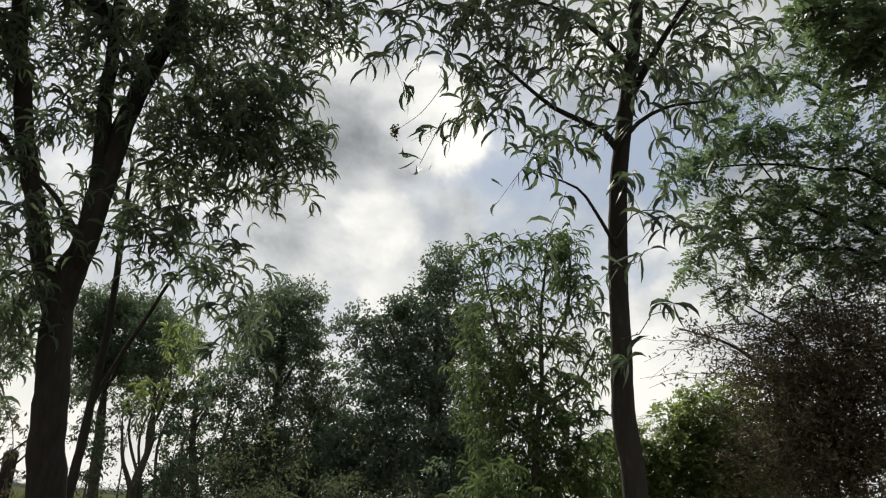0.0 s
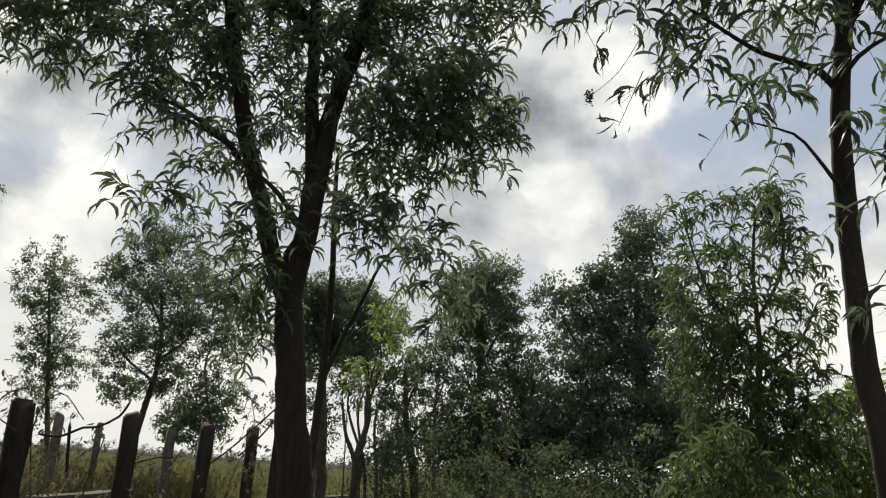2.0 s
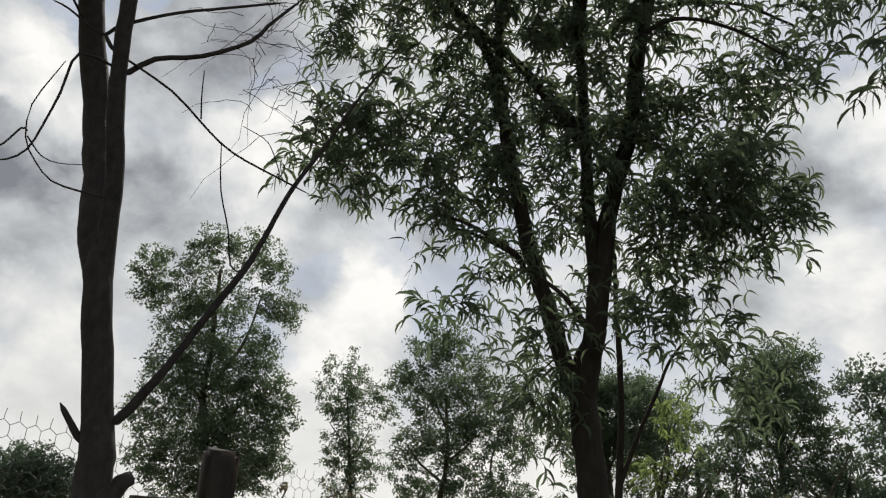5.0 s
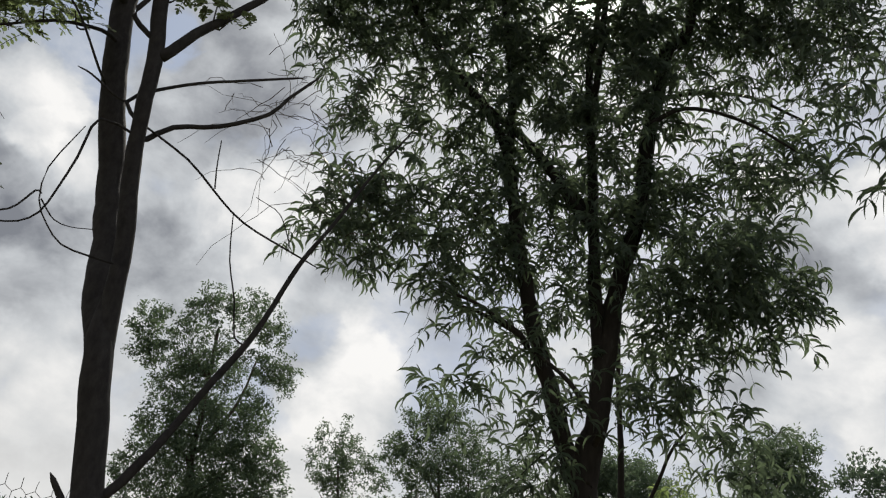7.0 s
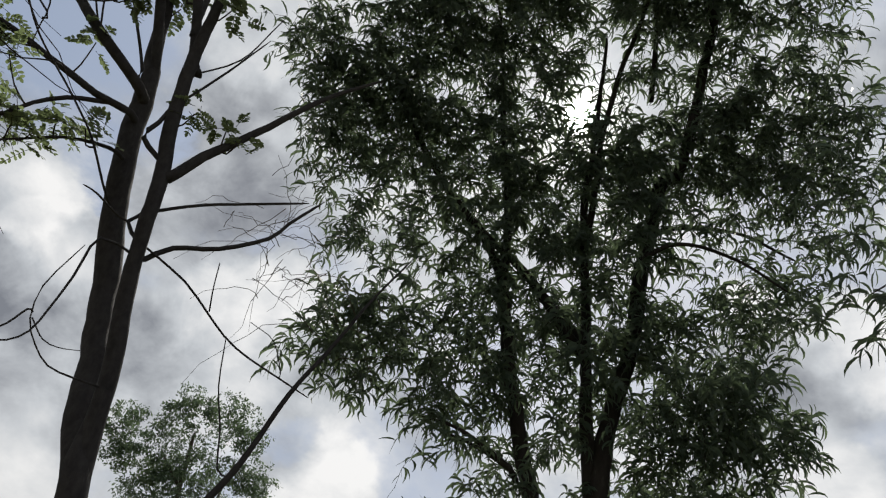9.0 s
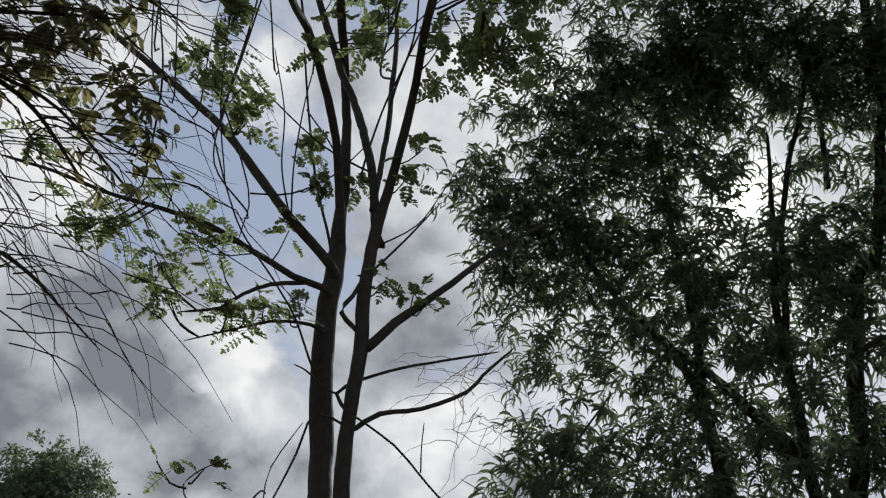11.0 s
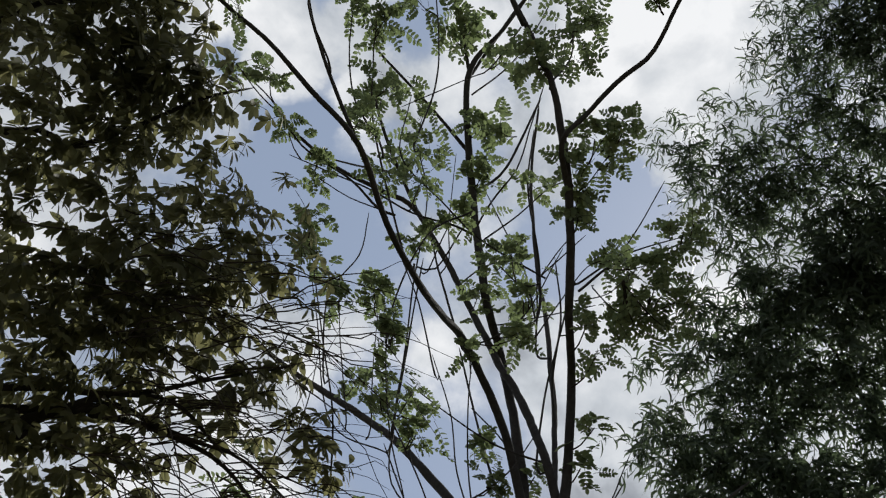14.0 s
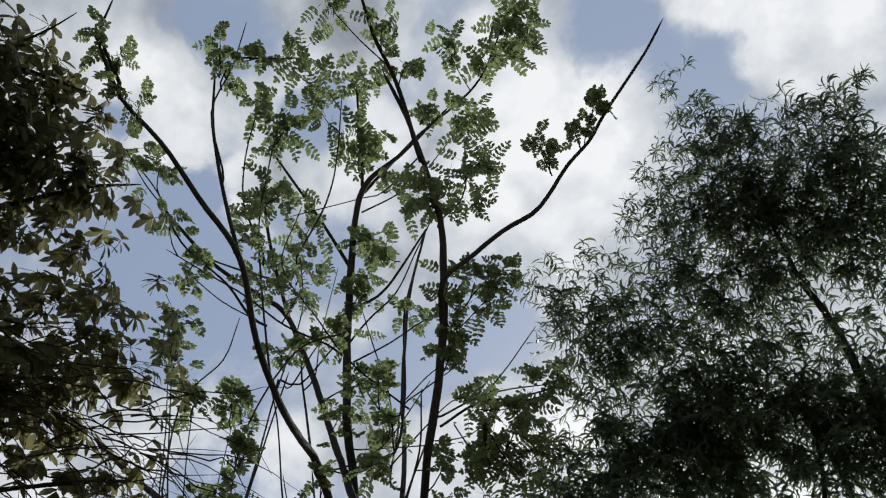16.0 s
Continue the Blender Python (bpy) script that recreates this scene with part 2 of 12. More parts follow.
WALL_BROWN = rough_material("stained_render", (0.022, 0.016, 0.012), (0.060, 0.044, 0.034), 9, (1, 1, 0.7), 0.4, spots=(0.10, 0.08, 0.065), wide=0.8)
BRICK = rough_material("brick_red", (0.20, 0.085, 0.065), (0.34, 0.17, 0.13), 18, (1, 1, 1), 0.3)
WIRE = rough_material("wire_rust", (0.035, 0.030, 0.027), (0.10, 0.09, 0.08), 40, (1, 1, 1), 0.05, 0.7)
TIN = rough_material("faded_red_tin", (0.22, 0.13, 0.11), (0.36, 0.24, 0.21), 9, (1, 1, 1), 0.1, 0.8, spots=(0.45, 0.38, 0.34))
LEAF_ACACIA = leaf_material("leaf_acacia", (0.018, 0.027, 0.020), (0.034, 0.050, 0.033), (0.100, 0.142, 0.068), 0.43, gloss=0.20)
LEAF_NEAR = leaf_material("leaf_near", (0.018, 0.027, 0.020), (0.034, 0.050, 0.033), (0.100, 0.142, 0.068), 0.43, gloss=0.20, per_object=True)
LEAF_YOUNG = leaf_material("leaf_young", (0.012, 0.020, 0.008), (0.029, 0.044, 0.017), (0.11, 0.17, 0.05), 0.40, 0.45, gloss=0.26)
LEAF_PINNATE = leaf_material("leaf_pinnate", (0.026, 0.034, 0.024), (0.078, 0.098, 0.054), (0.17, 0.225, 0.080), 0.42, patch=4.5, patchy=0.9)
LEAF_FEATHER = leaf_material("leaf_feather", (0.044, 0.064, 0.046), (0.092, 0.125, 0.075), (0.15, 0.24, 0.09), 0.40)
LEAF_BROAD = leaf_material("leaf_broad", (0.022, 0.024, 0.015), (0.054, 0.057, 0.030), (0.205, 0.20, 0.075), 0.43, gloss=0.14)
LEAF_BROAD_NEAR = leaf_material("leaf_broad_near", (0.022, 0.024, 0.015), (0.054, 0.057, 0.030), (0.205, 0.20, 0.075), 0.43, gloss=0.14, per_object=True)
LEAF_DARK = leaf_material("leaf_dark", (0.034, 0.053, 0.040), (0.074, 0.106, 0.074), (0.10, 0.15, 0.08), 0.38, 0.7, gloss=0.10)
# green lightened a little, so aerial haze is part of the leaf colour
LEAF_FAR_HAZED = leaf_material("leaf_far_hazed", (0.028, 0.044, 0.031), (0.060, 0.086, 0.054), (0.115, 0.17, 0.08), 0.42, 0.6, gloss=0.2)
LEAF_OLIVE = leaf_material("leaf_olive", (0.044, 0.060, 0.020), (0.100, 0.128, 0.042), (0.215, 0.30, 0.07), 0.48)
LEAF_WEED = leaf_material("leaf_weed", (0.034, 0.036, 0.014), (0.080, 0.080, 0.032), (0.15, 0.15, 0.045), 0.40, 0.7, gloss=0.15)
# brownish leaf colour darkened to carry the shade under the trees
LEAF_THICKET_SHADED = leaf_material("leaf_thicket_shaded", (0.013, 0.018, 0.011), (0.032, 0.040, 0.024), (0.10, 0.135, 0.06), 0.36, 0.8, gloss=0.04)
LEAF_DRY = leaf_material("leaf_dry", (0.032, 0.028, 0.019), (0.076, 0.066, 0.044), (0.12, 0.10, 0.055), 0.35, 0.85, gloss=0.08)


# ---- mesh builders ----
def mesh_object(name, verts, faces, mat, parent=None, label="", smooth=True):
    """One mesh object from arrays; faces all have the same number of corners."""
    verts, faces = np.asarray(verts, np.float32), np.asarray(faces, np.int32)
    me = bpy.data.meshes.new(name)
    me.vertices.add(len(verts))
    me.vertices.foreach_set("co", verts.ravel())
    k = faces.shape[1]
    me.loops.add(faces.size)
    me.loops.foreach_set("vertex_index", faces.ravel())
    me.polygons.add(len(faces))
    me.polygons.foreach_set("loop_start", np.arange(0, faces.size, k, dtype=np.int32))
    me.polygons.foreach_set("loop_total", np.full(len(faces), k, np.int32))
    me.polygons.foreach_set("use_smooth", np.full(len(faces), smooth))
    me.update(calc_edges=True)
    me.materials.append(mat)
    ob = new(name, me)
    if parent is not None:
        ob.parent = parent
        ob.matrix_parent_inverse = parent.matrix_basis.inverted()
    if label:
        tagged(ob, label)
    return ob


def part(name, bm, mat, parent, label=""):
    me = bpy.data.meshes.new(name)
    bm.normal_update()
    bm.to_mesh(me)
    bm.free()
    me.materials.append(mat)
    ob = new(name, me)
    if parent is not None:
        ob.parent = parent
        ob.matrix_parent_inverse = parent.matrix_basis.inverted()
    if label:
        tagged(ob, label)
    return ob


def thing(name, base, label, category, group=""):
    ob = new(name)
    ob.matrix_basis = Matrix.Translation(base)
    ob.empty_display_size = 0.2
    return tagged(ob, label, category, group)


def spline(points, step):
    """Catmull-Rom through rows of x, y, z, r."""
    p = np.asarray(points, float)
    if len(p) < 2:
        return p
    q = np.vstack([2 * p[0] - p[1], p, 2 * p[-1] - p[-2]])
    out = []
    for i in range(1, len(q) - 2):
        n = max(2, int(np.linalg.norm(q[i + 1, :3] - q[i, :3]) / step))
        t = np.linspace(0, 1, n, endpoint=False)[:, None]
        a, b, c, d = q[i - 1], q[i], q[i + 1], q[i + 2]
        out.append(0.5 * (2 * b + (c - a) * t + (2 * a - 5 * b + 4 * c - d) * t**2 + (3 * b - a - 3 * c + d) * t**3))
    out.append(p[-1:])
    s = np.vstack(out)
    s[:, 3] = np.maximum(s[:, 3], 0.0012)
    return s


def tube(rows, sides):
    """Verts and quad faces of a tube along rows of x, y, z, r."""
    c, r = rows[:, :3], rows[:, 3]
    d = np.gradient(c, axis=0)
    d /= np.linalg.norm(d, axis=1, keepdims=True) + 1e-9
    ref = np.array([0.31, 0.95, 0.05]) if abs(d[0][2]) > 0.7 else np.array([0.0, 0.0, 1.0])
    u = np.cross(d, ref)
    u /= np.linalg.norm(u, axis=1, keepdims=True) + 1e-9
    v = np.cross(d, u)
    a = np.linspace(0, 2 * np.pi, sides, endpoint=False)
    ring = u[:, None] * np.cos(a)[None, :, None] + v[:, None] * np.sin(a)[None, :, None]
    verts = (c[:, None] + ring * r[:, None, None]).reshape(-1, 3)
    n = len(rows)
    i, j = np.meshgrid(np.arange(n - 1), np.arange(sides), indexing="ij")
    k = (j + 1) % sides
    faces = np.stack([i * sides + j, i * sides + k, (i + 1) * sides + k, (i + 1) * sides + j], -1).reshape(-1, 4)
    return verts, faces


def limb(tree, mat, name, *points, wobble=0.012, step=0.05, sides=10):
    """A branch through rows of x, y, z, r; bark swellings and small bends come from noise."""
    step = min(step, float(np.linalg.norm(np.subtract(points[-1][:3], points[0][:3]))) / 9 + 1e-3)
    s = spline(points, step)
    s[:, 3] *= 0.66 if name == "twig" else 1.0
    n = len(s)
    k = rng.normal(0, 1, (n, 3))
    k = np.apply_along_axis(lambda col: np.convolve(col, np.ones(5) / 5, "same"), 0, k)
    fade = np.minimum(1, np.arange(n) / 4.0)[:, None]
    s[:, :3] += k * fade * np.minimum(wobble, s[:, 3:4] * 0.28)
    s[:, 3] *= 1 + 0.05 * np.convolve(rng.normal(0, 1, n), np.ones(3) / 3, "same")
    s = np.vstack([s, s[-1] + (s[-1] - s[-2]) * (1, 1, 1, 0) * (0.25 if name == "broken_stub" else max(1.0, s[-1, 3] * 2.5 / step))])
    s[-1, 3] = 0.0015
    v, f = tube(s, sides)
    return mesh_object(name, v, f, mat, tree)


class Twigs:
    """Many thin twigs in one mesh."""

    def __init__(self):
        self.v, self.f, self.n = [], [], 0

    def add(self, rows, sides=3):
        v, f = tube(np.asarray(rows, float), sides)
        self.v.append(v), self.f.append(f + self.n)
        self.n += len(v)

    def build(self, name, mat, tree, label=""):
        if self.v:
            return tagged(mesh_object(name, np.vstack(self.v), np.vstack(self.f), mat, tree, label), kind="stuff")


def unit(v):
    return v / (np.linalg.norm(v, axis=-1, keepdims=True) + 1e-9)


# leaf outlines: rows of (along, half width, bend sideways, sag); length 1
SICKLE = [(0.0, 0.010, 0.0, 0.0), (0.22, 0.062, 0.14, 0.0), (0.50, 0.080, 0.20, 0.0), (0.79, 0.054, 0.13, -0.03), (0.97, 0.003, -0.04, -0.08)]
OVAL = [(0.0, 0.03, 0.0, 0.0), (0.35, 0.24, 0.0, 0.02), (0.72, 0.23, 0.0, -0.02), (1.0, 0.04, 0.0, -0.08)]
POINTED = [(0.0, 0.02, 0.0, 0.0), (0.3, 0.19, 0.01, 0.02), (0.62, 0.17, 0.015, -0.03), (1.0, 0.006, 0.0, -0.14)]
LINEAR = [(0.0, 0.04, 0.0, 0.0), (0.5, 0.16, 0.0, 0.0), (1.0, 0.03, 0.0, -0.04)]


ROUND = [(0.0, 0.05, 0.0, 0.0), (0.3, 0.25, 0.0, 0.02), (0.68, 0.30, 0.0, -0.02), (1.0, 0.11, 0.0, -0.07)]
HANGING = [(0.0, 0.02, 0.0, 0.0), (0.3, 0.15, 0.0, 0.02), (0.64, 0.19, 0.0, -0.03), (0.86, 0.11, 0.0, -0.07), (1.0, 0.006, 0.0, -0.11)]
BLADE = [(0.0, 0.006, 0.0, 0.0), (0.55, 0.010, 0.0, -0.02), (0.85, 0.007, 0.0, -0.10), (1.0, 0.001, 0.0, -0.22)]
LEAFLET = [(0.48, 0.24)]
FLAT = [(0.45, 0.20)]


def leaf_template(outline, fold=True):
    """Verts (x along, y across, z up) and quads of one leaf, folded along its midrib or plain."""
    v, f = [], []
    if len(outline) == 1:
        a, w = outline[0]
        return np.array([(0, 0, 0), (a, -w, -0.03), (1, 0, -0.12), (a, w, 0.02)]), np.array([(0, 1, 2, 3)])
    if len(outline[0]) == 2:
        for a, w in outline:
            v += [(a, -w, -0.1 * a * a), (a, w, -0.1 * a * a)]
        return np.array(v), np.array([(2 * i, 2 * i + 2, 2 * i + 3, 2 * i + 1) for i in range(len(outline) - 1)])
    if not fold:
        for a, w, b, s in outline:
            v += [(a, b - w, s), (a, b + w, s + w * 0.3)]
        return np.array(v), np.array([(2 * i, 2 * i + 2, 2 * i + 3, 2 * i + 1) for i in range(len(outline) - 1)])
    for a, w, b, s in outline:
        v += [(a, b - w, s + w * 0.25), (a, b, s), (a, b + w, s + w * 0.25)]
    for i in range(len(outline) - 1):
        o = 3 * i
        f += [(o, o + 3, o + 4, o + 1), (o + 1, o + 4, o + 5, o + 2)]
    return np.array(v), np.array(f)


class Leaves:
    """Collects leaves as place, direction, up and size, and builds them as one mesh, or each as a piece of its own."""

    def __init__(self, outline, share=0.8):
        self.share = share
        self.v, self.f = leaf_template(outline)
        self.fv, self.ff = leaf_template(outline, False)
        self.p, self.d, self.u, self.s = [], [], [], []

    def add(self, p, d, u, s):
        self.p.append(p), self.d.append(d), self.u.append(u), self.s.append(s)

    def arrays(self):
        p, d, u, s = (np.concatenate(a) for a in (self.p, self.d, self.u, self.s))
        d = unit(d)
        y = unit(np.cross(u, d))
        return p, d, y, np.cross(d, y), s

    def build(self, name, mat, tree, label="", single=0, single_mat=None, near=(0, 0, 1.5)):
        p, x, y, z, s = self.arrays()
        order = np.argsort(np.linalg.norm(p - np.array(near), axis=1))
        own, rest = order[:single], order[single:]
        m = np.stack([x, y, z], -1)
        if len(rest):
            v = np.einsum("nij,kj->nki", m[rest] * s[rest, None, None], self.fv) + p[rest, None]
            f = self.ff[None] + (np.arange(len(rest)) * len(self.fv))[:, None, None]
            crown = tagged(mesh_object(name, v.reshape(-1, 3), f.reshape(-1, self.ff.shape[1]), mat, tree, label), kind="stuff")
        if len(own):
            me = None
            for i in own:
                if me is None:
                    ob = mesh_object("leaf", self.v, self.f, single_mat or mat, crown)
                    me = ob.data
                else:
                    ob = new("leaf", me)
                    ob.parent = crown
                rot = Matrix([[*m[i][r]] for r in range(3)]).to_4x4()
                ob.matrix_basis = Matrix.Translation(p[i]) @ rot @ Matrix.Scale(s[i], 4)
        return crown


def directions(n, flat=1.0, down=0.0):
    d = rng.normal(0, 1, (n, 3)) * (1, 1, flat)
    return unit(unit(d) - (0, 0, down))


def drooping_spray(leaves, twigs, centre, radius, count, size, twig_leaves=11, droop=0.5, hang=0.7, length=0.36, thick=0.0018):
    """Twigs that leave the middle of a clump, sag, and carry hanging leaves along them."""
    centre = np.array(centre)
    n = max(1, int(leaves.share * 1.25 * count / twig_leaves * (0.09 / size) ** 1.4))
    start = centre + directions(n) * radius * (rng.random((n, 1)) ** 0.45) * 0.8
    head = unit(directions(n, 0.7) + unit(start - centre) * 0.9)
    long = length * rng.uniform(0.6, 1.25, n)
    t = np.linspace(0, 1, 6)
    for i in range(n):
        line = start[i] + head[i] * long[i] * t[:, None]
        line[:, 2] -= droop * long[i] * t**2
        line += rng.normal(0, 0.006, line.shape)
        twigs.add(np.c_[line[[0, 1, 3, 5]], np.linspace(thick, 0.0008, 4)])
        k = rng.integers(int(twig_leaves * 0.7), int(twig_leaves * 1.35) + 1)
        at = rng.uniform(0.08, 1.0, k)
        base = np.stack([np.interp(at, t, line[:, c]) for c in range(3)], -1)
        side = directions(k, 0.6)
        d = unit(side * 0.75 + head[i] * 0.35 + np.array([0, 0, -2.1 * hang]) * rng.uniform(-0.05, 1.1, (k, 1)))
        flat = np.cross(d, (0.0, 0.0, 1.0)) + directions(k) * 0.6
        leaves.add(base, d, flat, size * rng.uniform(0.7, 1.3, k))


def leafy_clump(leaves, centre, radius, count, size, flat=0.8, hang=0.45):
    """A loose ball of small leaves in tufts, with gaps between the tufts."""
    centre = np.array(centre)
    count = int(count * leaves.share * 1.35)
    k = max(4, count // 34)
    tuft = centre + directions(k, flat) * radius * 1.18 * rng.random((k, 1)) ** 0.42
    idx = np.minimum((k * rng.random(count) ** 1.35).astype(int), k - 1)
    spread = max(size * 0.85, radius * 0.13)
    p = tuft[idx] + np.clip(rng.normal(0, spread, (count, 3)), -1.8 * spread, 1.8 * spread) * (1, 1, 0.7)
    d = unit(directions(count) + (0, 0, -hang))
    leaves.add(p, d, directions(count), size * rng.uniform(0.6, 1.3, count))


def pinnate_leaf(leaves, twigs, base, head, length, pairs, leaflet, sag=0.25, thick=0.0012, opposite=0.95):
    """A feathered leaf: a sagging stalk with leaflets in pairs."""
    t = np.linspace(0, 1, pairs + 2)
    up = unit(np.array([0, 0, 1.0]) + rng.normal(0, 0.35, 3))
    line = base + head * length * t[:, None]
    line[:, 2] -= sag * length * t**2
    twigs.add(np.c_[line[:: max(1, (pairs + 1) // 3)], np.full(len(line[:: max(1, (pairs + 1) // 3)]), thick)])
    side = unit(np.cross(head, up))
    p = np.repeat(line[2:], 2, axis=0)
    sign = np.tile([1.0, -1.0], pairs)[:, None]
    d = unit(side * sign * opposite + head * 0.35 + rng.normal(0, 0.12, (2 * pairs, 3)))
    s = leaflet * np.repeat(np.sin(np.linspace(0.9, 2.7, pairs)) * 0.6 + 0.55, 2) * rng.uniform(0.85, 1.1, 2 * pairs)
    leaves.add(p, d, np.repeat(up[None], 2 * pairs, 0) + rng.normal(0, 0.2, (2 * pairs, 3)), s)
    leaves.add(line[-1:], unit(head + (0, 0, -0.3))[None], up[None], np.array([leaflet]))


def rosette(leaves, twigs, centre, radius, count, pairs=5, leaflet=0.03, sag=0.3):
    """Feathered leaves of rounded leaflets that stand round a twig's end."""
    centre = np.array(centre)
    for _ in range(int(count * 1.2)):
        head = unit(rng.normal(0, 1, 3) * (1, 1, 0.55) + (0, 0, 0.1))
        off = rng.normal(0, 0.34, 3) * radius
        pinnate_leaf(leaves, twigs, centre + off, head, radius * rng.uniform(0.7, 1.2), pairs, leaflet * rng.uniform(0.8, 1.12), sag)


def drooping_whip(twigs, start, head, length, sag, r=0.003, bends=8):
    t = np.linspace(0, 1, bends)
    line = np.array(start) + unit(np.array(head)) * length * t[:, None]
    line[:, 2] -= sag * length * t**2
    line[1:] += np.cumsum(rng.normal(0, 0.012, (bends - 1, 3)), 0)
    twigs.add(np.c_[line, np.linspace(r, 0.0009, bends)])
    return line


# ---- ground ----

def ground_material():
    m, N, L = material("earth_and_litter")
    out, p = N("ShaderNodeOutputMaterial"), N("ShaderNodeBsdfPrincipled")
    pos = N("ShaderNodeNewGeometry").outputs["Position"]
    n1, n2 = N("ShaderNodeTexNoise"), N("ShaderNodeTexNoise")
    n1.inputs["Scale"].default_value, n1.inputs["Detail"].default_value = 9, 9
    n2.inputs["Scale"].default_value, n2.inputs["Detail"].default_value = 0.5, 5
    L(pos, n1.inputs["Vector"]), L(pos, n2.inputs["Vector"])
    mx = N("ShaderNodeMix")
    mx.data_type = "RGBA"
    L(ramp(N, L, n2.outputs[0], (0.42, (0, 0, 0)), (0.6, (1, 1, 1))), mx.inputs[0])
    L(ramp(N, L, n1.outputs[0], (0.3, (0.06, 0.045, 0.032)), (0.7, (0.17, 0.13, 0.09))), mx.inputs[6])
    L(ramp(N, L, n1.outputs[0], (0.3, (0.04, 0.055, 0.022)), (0.7, (0.13, 0.14, 0.055))), mx.inputs[7])
    L(mx.outputs[2], p.inputs["Base Color"])
    p.inputs["Roughness"].default_value = 0.95
    p.inputs["Specular IOR Level"].default_value = 0.05
    b = N("ShaderNodeBump")
    b.inputs["Strength"].default_value = 0.6
    L(n1.outputs[0], b.inputs["Height"])
    L(b.outputs[0], p.inputs["Normal"])
    L(p.outputs[0], out.inputs[0])
    return m


EARTH = ground_material()
FIELD = rough_material("rice_field", (0.022, 0.029, 0.008), (0.060, 0.066, 0.018), 1.6, (1, 0.25, 1), 0.6, 0.95, spots=(0.15, 0.135, 0.045), wide=0.09, gloss=0.02)
# greyed and lightened leaf colour stands in for haze over the fields
HAZED_GREEN = leaf_material("leaf_distant_hazed", (0.12, 0.135, 0.13), (0.17, 0.19, 0.175), (0.12, 0.14, 0.11), 0.2, 0.8)


def make_ground():
    rings = np.r_[0.0, np.geomspace(0.6, 4000, 44)]
    angles = np.linspace(0, 2 * np.pi, 96, endpoint=False)
    v = []
    for r in rings:
        for a in angles:
            x, y = r * math.cos(a), r * math.sin(a)
            z = 0.05 * noise.noise((x * 0.6, y * 0.6, 0)) + 0.02 * noise.noise((x * 2.2, y * 2.2, 5)) if r < 60 else 0.0
            v.append((x, y, z - (0.12 if r > 14 else 0.0)))
    n, k = len(rings), len(angles)
    i, j = np.meshgrid(np.arange(n - 1), np.arange(k), indexing="ij")
    f = np.stack([i * k + j, i * k + (j + 1) % k, (i + 1) * k + (j + 1) % k, (i + 1) * k + j], -1).reshape(-1, 4)
    tagged(mesh_object("ground", v, f[:, ::-1], EARTH), "bare brown earth with leaf litter and weeds", "ground", kind="structure")


def make_field():
    """Paddies behind the trees, cut by low grassy banks."""
    xs, ys = np.linspace(-420, 160, 146), np.r_[np.linspace(15.5, 60, 60), np.geomspace(62, 900, 50)]
    v = [(x, y, 0.02 + 0.05 * noise.noise((x * 0.3, y * 0.3, 2)) + (0.22 if (y * 0.11) % 1.0 < 0.08 else 0.0)) for y in ys for x in xs]
    n, k = len(ys), len(xs)
    i, j = np.meshgrid(np.arange(n - 1), np.arange(k - 1), indexing="ij")
    f = np.stack([i * k + j, i * k + j + 1, (i + 1) * k + j + 1, (i + 1) * k + j], -1).reshape(-1, 4)
    tagged(mesh_object("field", v, f, FIELD), "green rice field with low grassy banks", "field", kind="structure")


def make_treeline():
    """The low rim of trees on the far side of the fields, haze put into its leaf colour."""
    lv = Leaves(FLAT)
    for a in np.linspace(radians(-60), radians(110), 260):
        d = 330 + 60 * noise.noise((a * 5, 0, 0))
        h = 2.6 + 1.6 * noise.noise((a * 21, 3, 0)) + 1.4 * noise.noise((a * 70, 9, 0))
        leafy_clump(lv, (-d * math.sin(a), d * math.cos(a), h * 0.4), max(2.6, h * 0.8), 330, 0.8, 0.6)
    tagged(lv.build("treeline", HAZED_GREEN, None), "low band of distant green trees, haze put into their colour", "trees", kind="stuff")


make_ground()
make_field()
make_treeline()


# ---- acacia_tree ----
tree_a = thing("acacia_tree", (-1.67, 3.78, 0.00), "tall acacia with dark forked trunk and drooping sickle leaves", "tree")
limb(tree_a, BARK_DARK, "trunk", (-1.59, 3.82, -0.15, 0.1141), (-1.63, 3.80, 0.61, 0.0896), (-1.68, 3.78, 1.38, 0.0845), (-1.71, 3.77, 1.60, 0.0805), (-1.74, 3.76, 1.87, 0.0767), (-1.77, 3.74, 2.10, 0.0732), (-1.79, 3.73, 2.32, 0.0697), (-1.77, 3.74, 2.48, 0.0661), sides=16)
limb(tree_a, BARK_DARK, "limb", (-1.79, 3.73, 2.25, 0.0655), (-1.78, 3.74, 2.28, 0.0624), (-1.75, 3.75, 2.56, 0.0591), (-1.72, 3.76, 2.79, 0.0556), (-1.70, 3.77, 3.05, 0.0523), (-1.65, 3.79, 3.47, 0.0497), (-1.58, 3.82, 3.84, 0.0468), (-1.48, 3.78, 4.59, 0.0451), (-1.39, 3.77, 4.99, 0.0417), (-1.30, 3.75, 4.97, 0.0361), (-1.13, 3.64, 5.55, 0.0324), (-0.99, 3.49, 6.04, 0.0280), (-0.85, 3.29, 6.51, 0.0230), (-0.82, 3.20, 6.55, 0.0171), sides=14)
